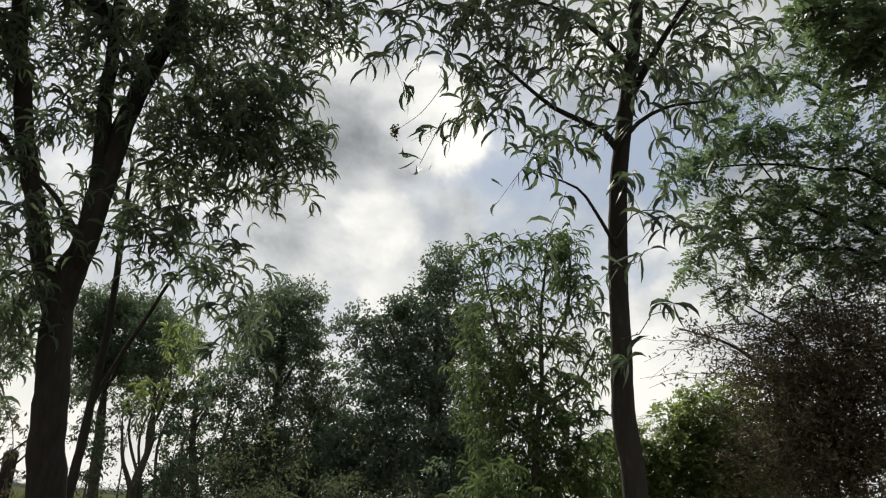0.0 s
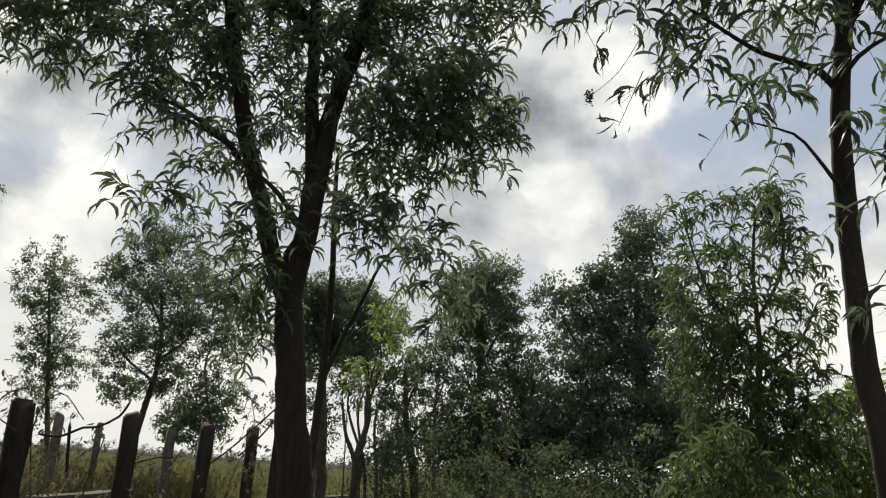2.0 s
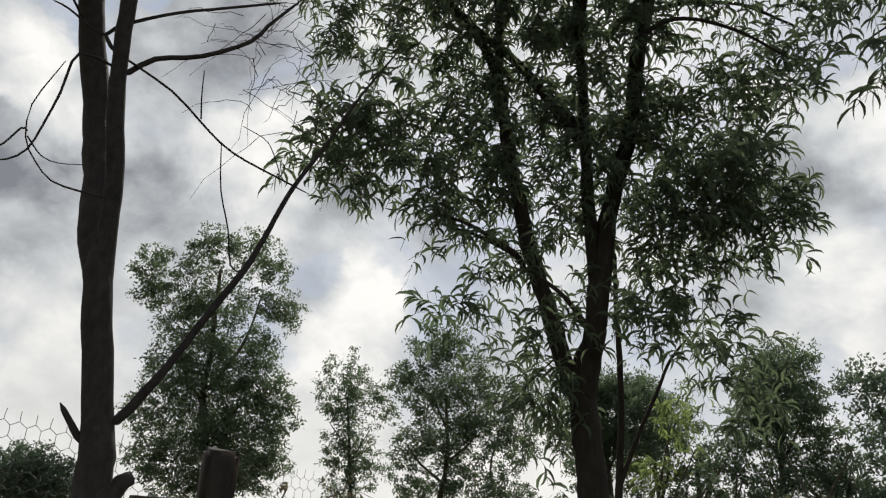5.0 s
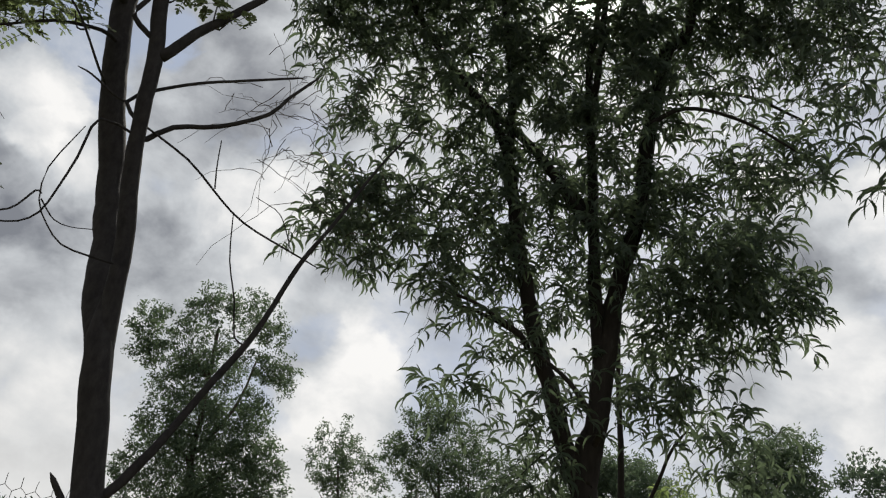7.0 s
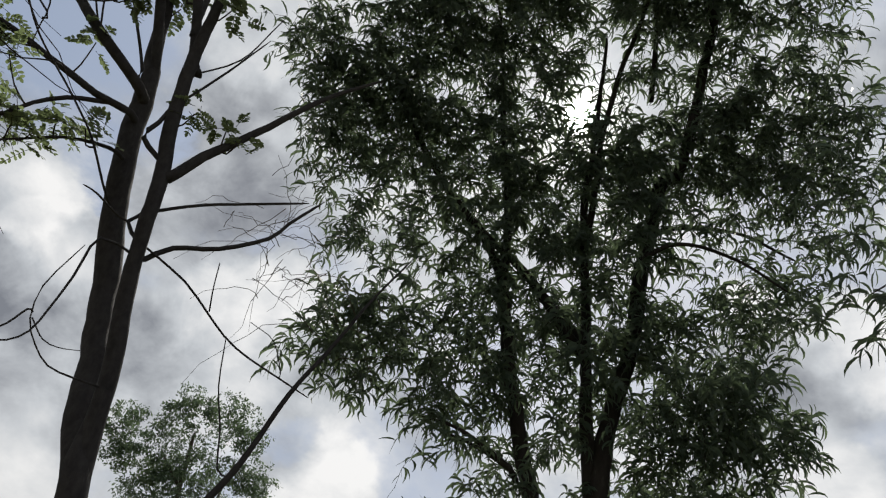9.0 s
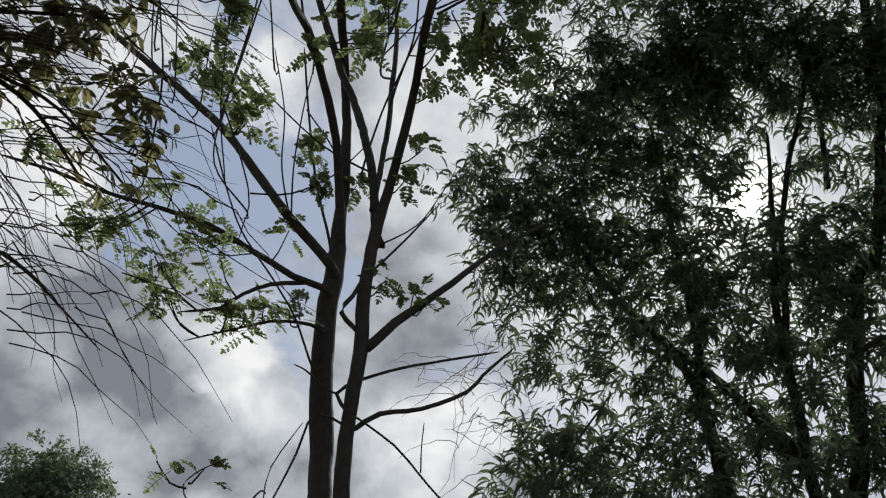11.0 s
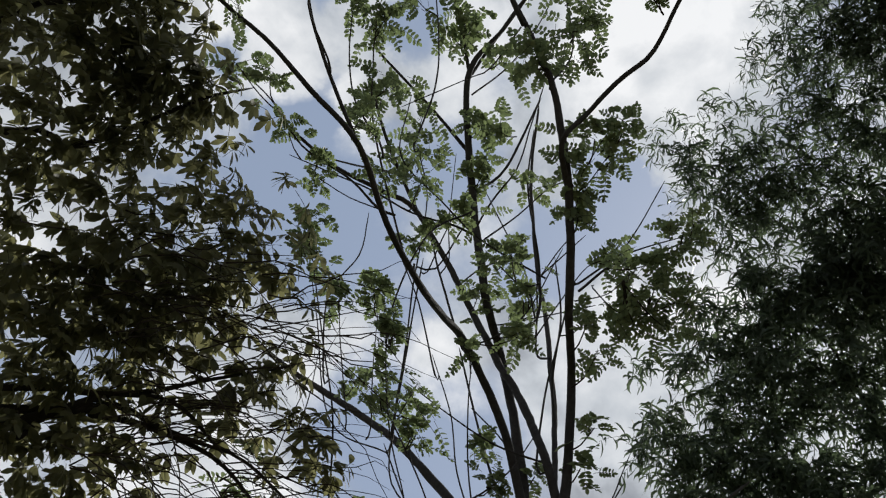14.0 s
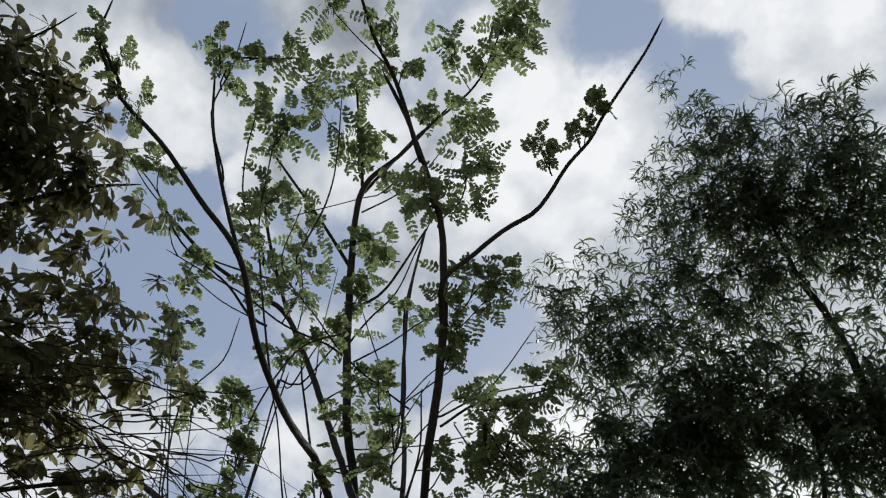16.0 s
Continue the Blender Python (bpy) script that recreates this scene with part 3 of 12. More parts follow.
limb(tree_a, BARK_DARK, "limb", (-1.75, 3.75, 2.53, 0.0452), (-1.74, 3.75, 2.78, 0.0417), (-1.76, 3.75, 3.11, 0.0384), (-1.80, 3.73, 3.52, 0.0353), (-1.82, 3.72, 3.95, 0.0322), (-1.83, 3.65, 4.21, 0.0279), (-1.86, 3.63, 4.84, 0.0248), (-1.80, 3.56, 5.10, 0.0199), (-1.74, 3.47, 5.51, 0.0152), (-1.67, 3.34, 5.91, 0.0101))
limb(tree_a, BARK_DARK, "limb", (-1.78, 3.74, 2.18, 0.0560), (-1.79, 3.73, 2.19, 0.0533), (-1.88, 3.69, 2.45, 0.0505), (-1.96, 3.65, 2.69, 0.0477), (-2.04, 3.61, 2.97, 0.0450), (-2.13, 3.56, 3.32, 0.0427), (-2.21, 3.51, 3.73, 0.0405), (-2.26, 3.49, 4.05, 0.0379), sides=14)
limb(tree_a, BARK_DARK, "limb", (-2.23, 3.50, 3.86, 0.0390), (-2.23, 3.50, 3.87, 0.0371), (-2.26, 3.49, 4.03, 0.0336), (-2.26, 3.44, 4.12, 0.0294), (-2.27, 3.43, 4.49, 0.0263), (-2.31, 3.38, 4.91, 0.0230), (-2.33, 3.25, 5.34, 0.0191), (-2.31, 3.12, 5.67, 0.0147), (-2.31, 2.94, 6.07, 0.0103))
limb(tree_a, BARK_DARK, "limb", (-2.26, 3.47, 4.07, 0.0322), (-2.25, 3.45, 4.08, 0.0307), (-2.37, 3.37, 4.39, 0.0268), (-2.64, 3.20, 4.77, 0.0229), (-2.79, 3.02, 5.04, 0.0182), (-2.88, 2.87, 5.28, 0.0131), (-2.93, 2.71, 5.56, 0.0079))
limb(tree_a, BARK_DARK, "limb", (-1.81, 3.72, 3.74, 0.0346), (-1.83, 3.65, 3.74, 0.0330), (-2.01, 3.57, 4.03, 0.0297), (-2.21, 3.47, 4.29, 0.0262), (-2.48, 3.30, 4.56, 0.0225), (-2.74, 3.08, 4.96, 0.0188), (-2.85, 2.91, 5.22, 0.0144), (-2.93, 2.74, 5.48, 0.0098))
limb(tree_a, BARK_DARK, "limb", (-1.46, 3.57, 4.24, 0.0151), (-1.31, 3.62, 4.35, 0.0132), (-1.15, 3.66, 4.34, 0.0110), (-0.93, 3.71, 4.22, 0.0088), (-0.74, 3.74, 4.05, 0.0066))
limb(tree_a, BARK_DARK, "limb", (-1.54, 3.98, 4.74, 0.0171), (-1.29, 4.05, 4.77, 0.0139), (-1.00, 4.12, 4.71, 0.0107), (-0.73, 4.16, 4.51, 0.0074))
limb(tree_a, BARK_DARK, "limb", (-1.43, 3.58, 5.50, 0.0195), (-1.36, 3.43, 5.97, 0.0170), (-1.33, 3.21, 6.43, 0.0141), (-1.32, 3.08, 6.66, 0.0108))
limb(tree_a, BARK_DARK, "limb", (-1.84, 3.64, 4.52, 0.0226), (-1.77, 3.55, 4.61, 0.0215), (-1.72, 3.50, 5.17, 0.0195), (-1.59, 3.41, 5.62, 0.0168), (-1.37, 3.27, 6.16, 0.0139), (-1.31, 3.07, 6.57, 0.0107))
limb(tree_a, BARK_DARK, "limb", (-2.01, 3.34, 2.93, 0.0161), (-2.13, 3.27, 3.02, 0.0128), (-2.27, 3.20, 3.10, 0.0094), (-2.40, 3.11, 3.12, 0.0060))
limb(tree_a, BARK_DARK, "limb", (-0.99, 3.50, 6.02, 0.0340), (-0.98, 3.31, 6.06, 0.0324), (-0.87, 3.13, 6.50, 0.0290), (-0.83, 2.95, 6.85, 0.0251), (-0.83, 2.80, 7.07, 0.0207), (-0.77, 2.60, 7.37, 0.0162), (-0.64, 2.31, 7.75, 0.0116))
limb(tree_a, BARK_DARK, "limb", (-1.76, 3.74, 2.44, 0.0183), (-1.67, 3.61, 2.52, 0.0174), (-1.74, 3.57, 2.63, 0.0150), (-1.82, 3.54, 2.74, 0.0125), (-1.91, 3.49, 2.82, 0.0100), (-2.02, 3.44, 2.90, 0.0074))
limb(tree_a, BARK_DARK, "limb", (-2.02, 3.44, 2.90, 0.0156), (-2.03, 3.38, 2.94, 0.0148), (-2.13, 3.32, 3.00, 0.0119), (-2.24, 3.26, 3.05, 0.0090), (-2.33, 3.19, 3.07, 0.0060))
limb(tree_a, BARK_DARK, "limb", (-2.15, 3.55, 3.41, 0.0193), (-2.22, 3.70, 3.47, 0.0184), (-2.42, 3.58, 3.75, 0.0149), (-2.59, 3.47, 3.85, 0.0110), (-2.76, 3.34, 3.95, 0.0070))
limb(tree_a, BARK_DARK, "limb", (-1.81, 3.72, 3.74, 0.0246), (-1.81, 3.73, 3.77, 0.0234), (-1.92, 3.67, 3.94, 0.0187), (-2.04, 3.61, 4.10, 0.0138))
lv, tw = Leaves(SICKLE, 0.78), Twigs()
drooping_spray(lv, tw, (-1.18, 4.03, 3.88), 0.34, 866, 0.090, 12, 0.35, 0.5, 0.17)
drooping_spray(lv, tw, (-0.96, 4.00, 3.59), 0.26, 511, 0.090, 12, 0.35, 0.5, 0.17)
drooping_spray(lv, tw, (-1.17, 3.82, 3.38), 0.28, 755, 0.090, 12, 0.35, 0.5, 0.17)
drooping_spray(lv, tw, (-0.90, 4.02, 3.38), 0.21, 337, 0.090, 12, 0.35, 0.5, 0.17)
drooping_spray(lv, tw, (-1.35, 3.81, 3.15), 0.22, 422, 0.090, 12, 0.35, 0.5, 0.17)
drooping_spray(lv, tw, (-1.07, 3.98, 3.17), 0.21, 280, 0.090, 12, 0.35, 0.5, 0.17)
drooping_spray(lv, tw, (-0.83, 4.03, 3.21), 0.13, 106, 0.090, 12, 0.35, 0.5, 0.17)
drooping_spray(lv, tw, (-1.26, 3.80, 2.85), 0.18, 262, 0.090, 12, 0.35, 0.5, 0.17)
drooping_spray(lv, tw, (-1.46, 3.86, 2.75), 0.14, 133, 0.090, 12, 0.35, 0.5, 0.17)
drooping_spray(lv, tw, (-1.20, 3.94, 2.70), 0.09, 41, 0.090, 12, 0.35, 0.5, 0.17)
drooping_spray(lv, tw, (-1.63, 4.15, 3.72), 0.28, 425, 0.090, 12, 0.35, 0.5, 0.17)
drooping_spray(lv, tw, (-0.72, 4.05, 4.02), 0.17, 148, 0.090, 12, 0.35, 0.5, 0.17)
drooping_spray(lv, tw, (-0.89, 4.02, 4.10), 0.24, 325, 0.090, 12, 0.35, 0.5, 0.17)
drooping_spray(lv, tw, (-1.61, 4.03, 3.08), 0.20, 262, 0.090, 12, 0.35, 0.5, 0.17)
drooping_spray(lv, tw, (-1.57, 3.82, 2.67), 0.09, 41, 0.090, 12, 0.35, 0.5, 0.17)
drooping_spray(lv, tw, (-2.02, 3.90, 3.40), 0.17, 132, 0.090, 12, 0.35, 0.5, 0.17)
drooping_spray(lv, tw, (-2.19, 4.00, 3.93), 0.22, 191, 0.090, 12, 0.35, 0.5, 0.17)
drooping_spray(lv, tw, (-2.19, 3.38, 3.38), 0.19, 215, 0.090, 12, 0.35, 0.5, 0.17)
drooping_spray(lv, tw, (-2.28, 3.23, 3.44), 0.22, 325, 0.090, 12, 0.35, 0.5, 0.17)
drooping_spray(lv, tw, (-2.37, 3.16, 3.22), 0.17, 180, 0.090, 12, 0.35, 0.5, 0.17)
drooping_spray(lv, tw, (-2.48, 3.09, 3.32), 0.17, 180, 0.090, 12, 0.35, 0.5, 0.17)
drooping_spray(lv, tw, (-2.62, 3.13, 3.59), 0.21, 252, 0.090, 12, 0.35, 0.5, 0.17)
drooping_spray(lv, tw, (-2.78, 2.95, 3.43), 0.17, 180, 0.090, 12, 0.35, 0.5, 0.17)
drooping_spray(lv, tw, (-3.00, 2.91, 3.43), 0.15, 120, 0.090, 12, 0.35, 0.5, 0.17)
drooping_spray(lv, tw, (-2.92, 2.98, 3.33), 0.13, 106, 0.090, 12, 0.35, 0.5, 0.17)
drooping_spray(lv, tw, (-2.72, 3.16, 3.21), 0.10, 41, 0.090, 12, 0.35, 0.5, 0.17)
drooping_spray(lv, tw, (-2.25, 3.15, 3.07), 0.12, 73, 0.090, 12, 0.35, 0.5, 0.17)
drooping_spray(lv, tw, (-2.34, 3.03, 2.94), 0.08, 40, 0.090, 12, 0.35, 0.5, 0.17)
drooping_spray(lv, tw, (-2.16, 3.26, 2.96), 0.09, 35, 0.090, 12, 0.35, 0.5, 0.17)
drooping_spray(lv, tw, (-2.06, 3.60, 3.10), 0.13, 62, 0.090, 12, 0.35, 0.5, 0.17)
drooping_spray(lv, tw, (-2.21, 3.03, 2.55), 0.10, 105, 0.090, 12, 0.35, 0.5, 0.17)
drooping_spray(lv, tw, (-2.26, 2.99, 2.46), 0.05, 20, 0.090, 12, 0.35, 0.5, 0.17)
drooping_spray(lv, tw, (-1.91, 3.54, 2.65), 0.12, 62, 0.090, 12, 0.35, 0.5, 0.17)
drooping_spray(lv, tw, (-1.85, 3.57, 2.36), 0.13, 107, 0.090, 12, 0.35, 0.5, 0.17)
drooping_spray(lv, tw, (-1.92, 3.53, 2.23), 0.09, 41, 0.090, 12, 0.35, 0.5, 0.17)
drooping_spray(lv, tw, (-2.15, 3.55, 2.51), 0.09, 28, 0.090, 12, 0.35, 0.5, 0.17)
drooping_spray(lv, tw, (-1.09, 3.67, 2.50), 0.10, 72, 0.090, 12, 0.35, 0.5, 0.17)
drooping_spray(lv, tw, (-0.92, 3.71, 2.48), 0.09, 61, 0.090, 12, 0.35, 0.5, 0.17)
drooping_spray(lv, tw, (-0.97, 3.70, 2.28), 0.10, 72, 0.090, 12, 0.35, 0.5, 0.17)
drooping_spray(lv, tw, (-0.86, 3.73, 2.34), 0.08, 46, 0.090, 12, 0.35, 0.5, 0.17)
drooping_spray(lv, tw, (-0.94, 3.71, 2.17), 0.07, 32, 0.090, 12, 0.35, 0.5, 0.17)
drooping_spray(lv, tw, (-1.14, 3.66, 2.41), 0.07, 23, 0.090, 12, 0.35, 0.5, 0.17)
drooping_spray(lv, tw, (-1.28, 3.71, 2.54), 0.07, 20, 0.090, 12, 0.35, 0.5, 0.17)
drooping_spray(lv, tw, (-1.44, 3.65, 2.50), 0.05, 10, 0.090, 12, 0.35, 0.5, 0.17)
drooping_spray(lv, tw, (-3.30, 2.54, 4.99), 0.23, 262, 0.090, 12, 0.35, 0.5, 0.17)
drooping_spray(lv, tw, (-3.10, 2.74, 5.05), 0.26, 391, 0.090, 12, 0.35, 0.5, 0.17)
drooping_spray(lv, tw, (-2.88, 2.92, 5.13), 0.30, 552, 0.090, 12, 0.35, 0.5, 0.17)
drooping_spray(lv, tw, (-3.08, 2.83, 4.70), 0.26, 391, 0.090, 12, 0.35, 0.5, 0.17)
drooping_spray(lv, tw, (-2.81, 3.06, 4.76), 0.29, 511, 0.090, 12, 0.35, 0.5, 0.17)
drooping_spray(lv, tw, (-3.23, 2.68, 4.67), 0.16, 120, 0.090, 12, 0.35, 0.5, 0.17)
drooping_spray(lv, tw, (-2.59, 3.15, 5.13), 0.31, 552, 0.090, 12, 0.35, 0.5, 0.17)
drooping_spray(lv, tw, (-2.49, 3.30, 4.76), 0.26, 292, 0.090, 12, 0.35, 0.5, 0.17)
drooping_spray(lv, tw, (-2.90, 2.99, 4.33), 0.25, 325, 0.090, 12, 0.35, 0.5, 0.17)
drooping_spray(lv, tw, (-3.08, 2.83, 4.30), 0.17, 132, 0.090, 12, 0.35, 0.5, 0.17)
drooping_spray(lv, tw, (-2.58, 3.24, 4.22), 0.24, 260, 0.090, 12, 0.35, 0.5, 0.17)
drooping_spray(lv, tw, (-2.14, 3.40, 5.21), 0.27, 260, 0.090, 12, 0.35, 0.5, 0.17)
drooping_spray(lv, tw, (-2.08, 3.54, 4.73), 0.22, 142, 0.090, 12, 0.35, 0.5, 0.17)
drooping_spray(lv, tw, (-1.69, 3.65, 5.08), 0.27, 422, 0.090, 12, 0.35, 0.5, 0.17)
drooping_spray(lv, tw, (-1.98, 3.59, 4.23), 0.21, 58, 0.090, 12, 0.35, 0.5, 0.17)
drooping_spray(lv, tw, (-1.69, 3.71, 4.54), 0.22, 70, 0.090, 12, 0.35, 0.5, 0.17)
drooping_spray(lv, tw, (-1.15, 3.78, 5.21), 0.31, 596, 0.090, 12, 0.35, 0.5, 0.17)
drooping_spray(lv, tw, (-0.86, 3.83, 5.24), 0.31, 552, 0.090, 12, 0.35, 0.5, 0.17)
drooping_spray(lv, tw, (-1.18, 3.86, 4.83), 0.26, 325, 0.090, 12, 0.35, 0.5, 0.17)
drooping_spray(lv, tw, (-0.80, 3.93, 4.86), 0.30, 467, 0.090, 12, 0.35, 0.5, 0.17)
drooping_spray(lv, tw, (-0.57, 3.92, 5.04), 0.26, 358, 0.090, 12, 0.35, 0.5, 0.17)
drooping_spray(lv, tw, (-0.51, 3.97, 4.65), 0.18, 132, 0.090, 12, 0.35, 0.5, 0.17)
drooping_spray(lv, tw, (-0.96, 3.91, 4.52), 0.21, 191, 0.090, 12, 0.35, 0.5, 0.17)
drooping_spray(lv, tw, (-0.76, 3.95, 4.30), 0.21, 215, 0.090, 12, 0.35, 0.5, 0.17)
drooping_spray(lv, tw, (-1.27, 3.84, 4.22), 0.19, 161, 0.090, 12, 0.35, 0.5, 0.17)
drooping_spray(lv, tw, (-1.01, 3.91, 4.09), 0.21, 215, 0.090, 12, 0.35, 0.5, 0.17)
drooping_spray(lv, tw, (-0.72, 3.95, 4.03), 0.15, 107, 0.090, 12, 0.35, 0.5, 0.17)
drooping_spray(lv, tw, (-1.42, 3.80, 3.95), 0.17, 132, 0.090, 12, 0.35, 0.5, 0.17)
drooping_spray(lv, tw, (-0.39, 3.88, 5.26), 0.23, 238, 0.090, 12, 0.35, 0.5, 0.17)
drooping_spray(lv, tw, (-2.09, 3.44, 3.47), 0.16, 132, 0.090, 12, 0.35, 0.5, 0.17)
drooping_spray(lv, tw, (-1.92, 3.48, 3.01), 0.12, 62, 0.090, 12, 0.35, 0.5, 0.17)
drooping_spray(lv, tw, (-2.31, 3.70, 3.30), 0.15, 92, 0.090, 12, 0.35, 0.5, 0.17)
drooping_spray(lv, tw, (-2.16, 3.54, 2.85), 0.11, 38, 0.090, 12, 0.35, 0.5, 0.17)
drooping_spray(lv, tw, (-2.12, 3.95, 4.13), 0.22, 215, 0.090, 12, 0.35, 0.5, 0.17)
drooping_spray(lv, tw, (-1.86, 4.06, 4.21), 0.22, 215, 0.090, 12, 0.35, 0.5, 0.17)
drooping_spray(lv, tw, (-1.80, 3.54, 3.46), 0.16, 132, 0.090, 12, 0.35, 0.5, 0.17)
drooping_spray(lv, tw, (-2.11, 3.57, 3.90), 0.19, 180, 0.090, 12, 0.35, 0.5, 0.17)
drooping_spray(lv, tw, (-2.48, 3.35, 3.80), 0.20, 191, 0.090, 12, 0.35, 0.5, 0.17)
drooping_spray(lv, tw, (-2.82, 3.07, 3.71), 0.18, 161, 0.090, 12, 0.35, 0.5, 0.17)
drooping_spray(lv, tw, (-1.97, 3.42, 2.59), 0.10, 47, 0.090, 12, 0.35, 0.5, 0.17)
drooping_spray(lv, tw, (-1.75, 3.52, 2.46), 0.09, 22, 0.090, 12, 0.35, 0.5, 0.17)
drooping_spray(lv, tw, (-1.94, 3.89, 2.13), 0.11, 47, 0.090, 12, 0.35, 0.5, 0.17)
drooping_spray(lv, tw, (-2.14, 3.79, 2.48), 0.13, 62, 0.090, 12, 0.35, 0.5, 0.17)
drooping_spray(lv, tw, (-2.16, 3.87, 4.02), 0.20, 80, 0.090, 12, 0.35, 0.5, 0.17)
drooping_spray(lv, tw, (-2.39, 3.37, 3.78), 0.20, 191, 0.090, 12, 0.35, 0.5, 0.17)
drooping_spray(lv, tw, (-2.03, 3.84, 3.53), 0.17, 132, 0.090, 12, 0.35, 0.5, 0.17)
drooping_spray(lv, tw, (-1.79, 3.94, 4.37), 0.20, 90, 0.090, 12, 0.35, 0.5, 0.17)
drooping_spray(lv, tw, (-1.81, 3.93, 3.92), 0.19, 90, 0.090, 12, 0.35, 0.5, 0.17)
drooping_spray(lv, tw, (-2.22, 3.74, 4.47), 0.20, 161, 0.090, 12, 0.35, 0.5, 0.17)
drooping_spray(lv, tw, (-2.36, 3.38, 4.14), 0.19, 161, 0.090, 12, 0.35, 0.5, 0.17)
drooping_spray(lv, tw, (-2.13, 3.74, 5.23), 0.24, 142, 0.090, 12, 0.35, 0.5, 0.17)
drooping_spray(lv, tw, (-1.98, 3.86, 4.80), 0.23, 215, 0.090, 12, 0.35, 0.5, 0.17)
drooping_spray(lv, tw, (-1.64, 3.58, 5.39), 0.19, 21, 0.090, 12, 0.35, 0.5, 0.17)
drooping_spray(lv, tw, (-2.10, 3.35, 5.44), 0.20, 21, 0.090, 12, 0.35, 0.5, 0.17)
drooping_spray(lv, tw, (-2.63, 3.21, 3.69), 0.20, 191, 0.090, 12, 0.35, 0.5, 0.17)
drooping_spray(lv, tw, (-2.79, 3.08, 3.76), 0.17, 115, 0.090, 12, 0.35, 0.5, 0.17)
drooping_spray(lv, tw, (-2.31, 3.41, 3.36), 0.14, 80, 0.090, 12, 0.35, 0.5, 0.17)
drooping_spray(lv, tw, (-1.68, 3.97, 5.04), 0.24, 238, 0.090, 12, 0.35, 0.5, 0.17)
drooping_spray(lv, tw, (-2.21, 3.46, 4.85), 0.22, 191, 0.090, 12, 0.35, 0.5, 0.17)
drooping_spray(lv, tw, (-3.27, 2.37, 5.50), 0.23, 503, 0.104, 15, 0.35, 0.5, 0.19)
drooping_spray(lv, tw, (-3.06, 2.61, 5.48), 0.31, 1031, 0.104, 15, 0.35, 0.5, 0.19)
drooping_spray(lv, tw, (-3.17, 2.64, 5.12), 0.26, 789, 0.104, 15, 0.35, 0.5, 0.19)
drooping_spray(lv, tw, (-2.81, 2.72, 5.76), 0.32, 963, 0.104, 15, 0.35, 0.5, 0.19)
drooping_spray(lv, tw, (-2.76, 2.94, 5.30), 0.31, 963, 0.104, 15, 0.35, 0.5, 0.19)
drooping_spray(lv, tw, (-2.90, 2.46, 6.08), 0.29, 683, 0.104, 15, 0.35, 0.5, 0.19)
drooping_spray(lv, tw, (-2.45, 2.79, 6.16), 0.33, 1162, 0.104, 15, 0.35, 0.5, 0.19)
drooping_spray(lv, tw, (-2.08, 2.92, 6.36), 0.38, 1584, 0.104, 15, 0.35, 0.5, 0.19)
drooping_spray(lv, tw, (-2.39, 3.06, 5.70), 0.32, 894, 0.104, 15, 0.35, 0.5, 0.19)
drooping_spray(lv, tw, (-2.04, 3.18, 5.90), 0.32, 688, 0.104, 15, 0.35, 0.5, 0.19)
drooping_spray(lv, tw, (-2.54, 2.55, 6.44), 0.25, 501, 0.104, 15, 0.35, 0.5, 0.19)
drooping_spray(lv, tw, (-1.83, 2.91, 6.60), 0.30, 889, 0.104, 15, 0.35, 0.5, 0.19)
drooping_spray(lv, tw, (-1.43, 3.17, 6.44), 0.34, 894, 0.104, 15, 0.35, 0.5, 0.19)
drooping_spray(lv, tw, (-1.03, 3.35, 6.32), 0.38, 1244, 0.104, 15, 0.35, 0.5, 0.19)
drooping_spray(lv, tw, (-0.63, 3.46, 6.23), 0.37, 1471, 0.104, 15, 0.35, 0.5, 0.19)
drooping_spray(lv, tw, (-0.30, 3.49, 6.20), 0.29, 752, 0.104, 15, 0.35, 0.5, 0.19)
drooping_spray(lv, tw, (-0.78, 3.62, 5.80), 0.32, 756, 0.104, 15, 0.35, 0.5, 0.19)
drooping_spray(lv, tw, (-0.46, 3.68, 5.73), 0.28, 579, 0.104, 15, 0.35, 0.5, 0.19)
drooping_spray(lv, tw, (-2.18, 3.30, 5.36), 0.19, 161, 0.104, 15, 0.35, 0.5, 0.19)
drooping_spray(lv, tw, (-2.42, 3.23, 5.13), 0.23, 386, 0.104, 15, 0.35, 0.5, 0.19)
drooping_spray(lv, tw, (-1.38, 3.45, 5.89), 0.20, 161, 0.104, 15, 0.35, 0.5, 0.19)
drooping_spray(lv, tw, (-1.52, 3.63, 5.22), 0.23, 309, 0.104, 15, 0.35, 0.5, 0.19)
drooping_spray(lv, tw, (-1.08, 3.72, 5.34), 0.27, 473, 0.104, 15, 0.35, 0.5, 0.19)
drooping_spray(lv, tw, (-0.67, 3.80, 5.28), 0.27, 526, 0.104, 15, 0.35, 0.5, 0.19)
drooping_spray(lv, tw, (-3.09, 2.22, 5.84), 0.22, 243, 0.104, 15, 0.35, 0.5, 0.19)
drooping_spray(lv, tw, (-3.25, 2.20, 5.52), 0.20, 201, 0.104, 15, 0.35, 0.5, 0.19)
drooping_spray(lv, tw, (-2.81, 2.34, 6.15), 0.25, 375, 0.104, 15, 0.35, 0.5, 0.19)
drooping_spray(lv, tw, (-2.86, 2.15, 6.36), 0.19, 169, 0.104, 15, 0.35, 0.5, 0.19)
drooping_spray(lv, tw, (-2.51, 2.49, 6.35), 0.29, 512, 0.104, 15, 0.35, 0.5, 0.19)
drooping_spray(lv, tw, (-2.67, 2.66, 5.80), 0.32, 618, 0.104, 15, 0.35, 0.5, 0.19)
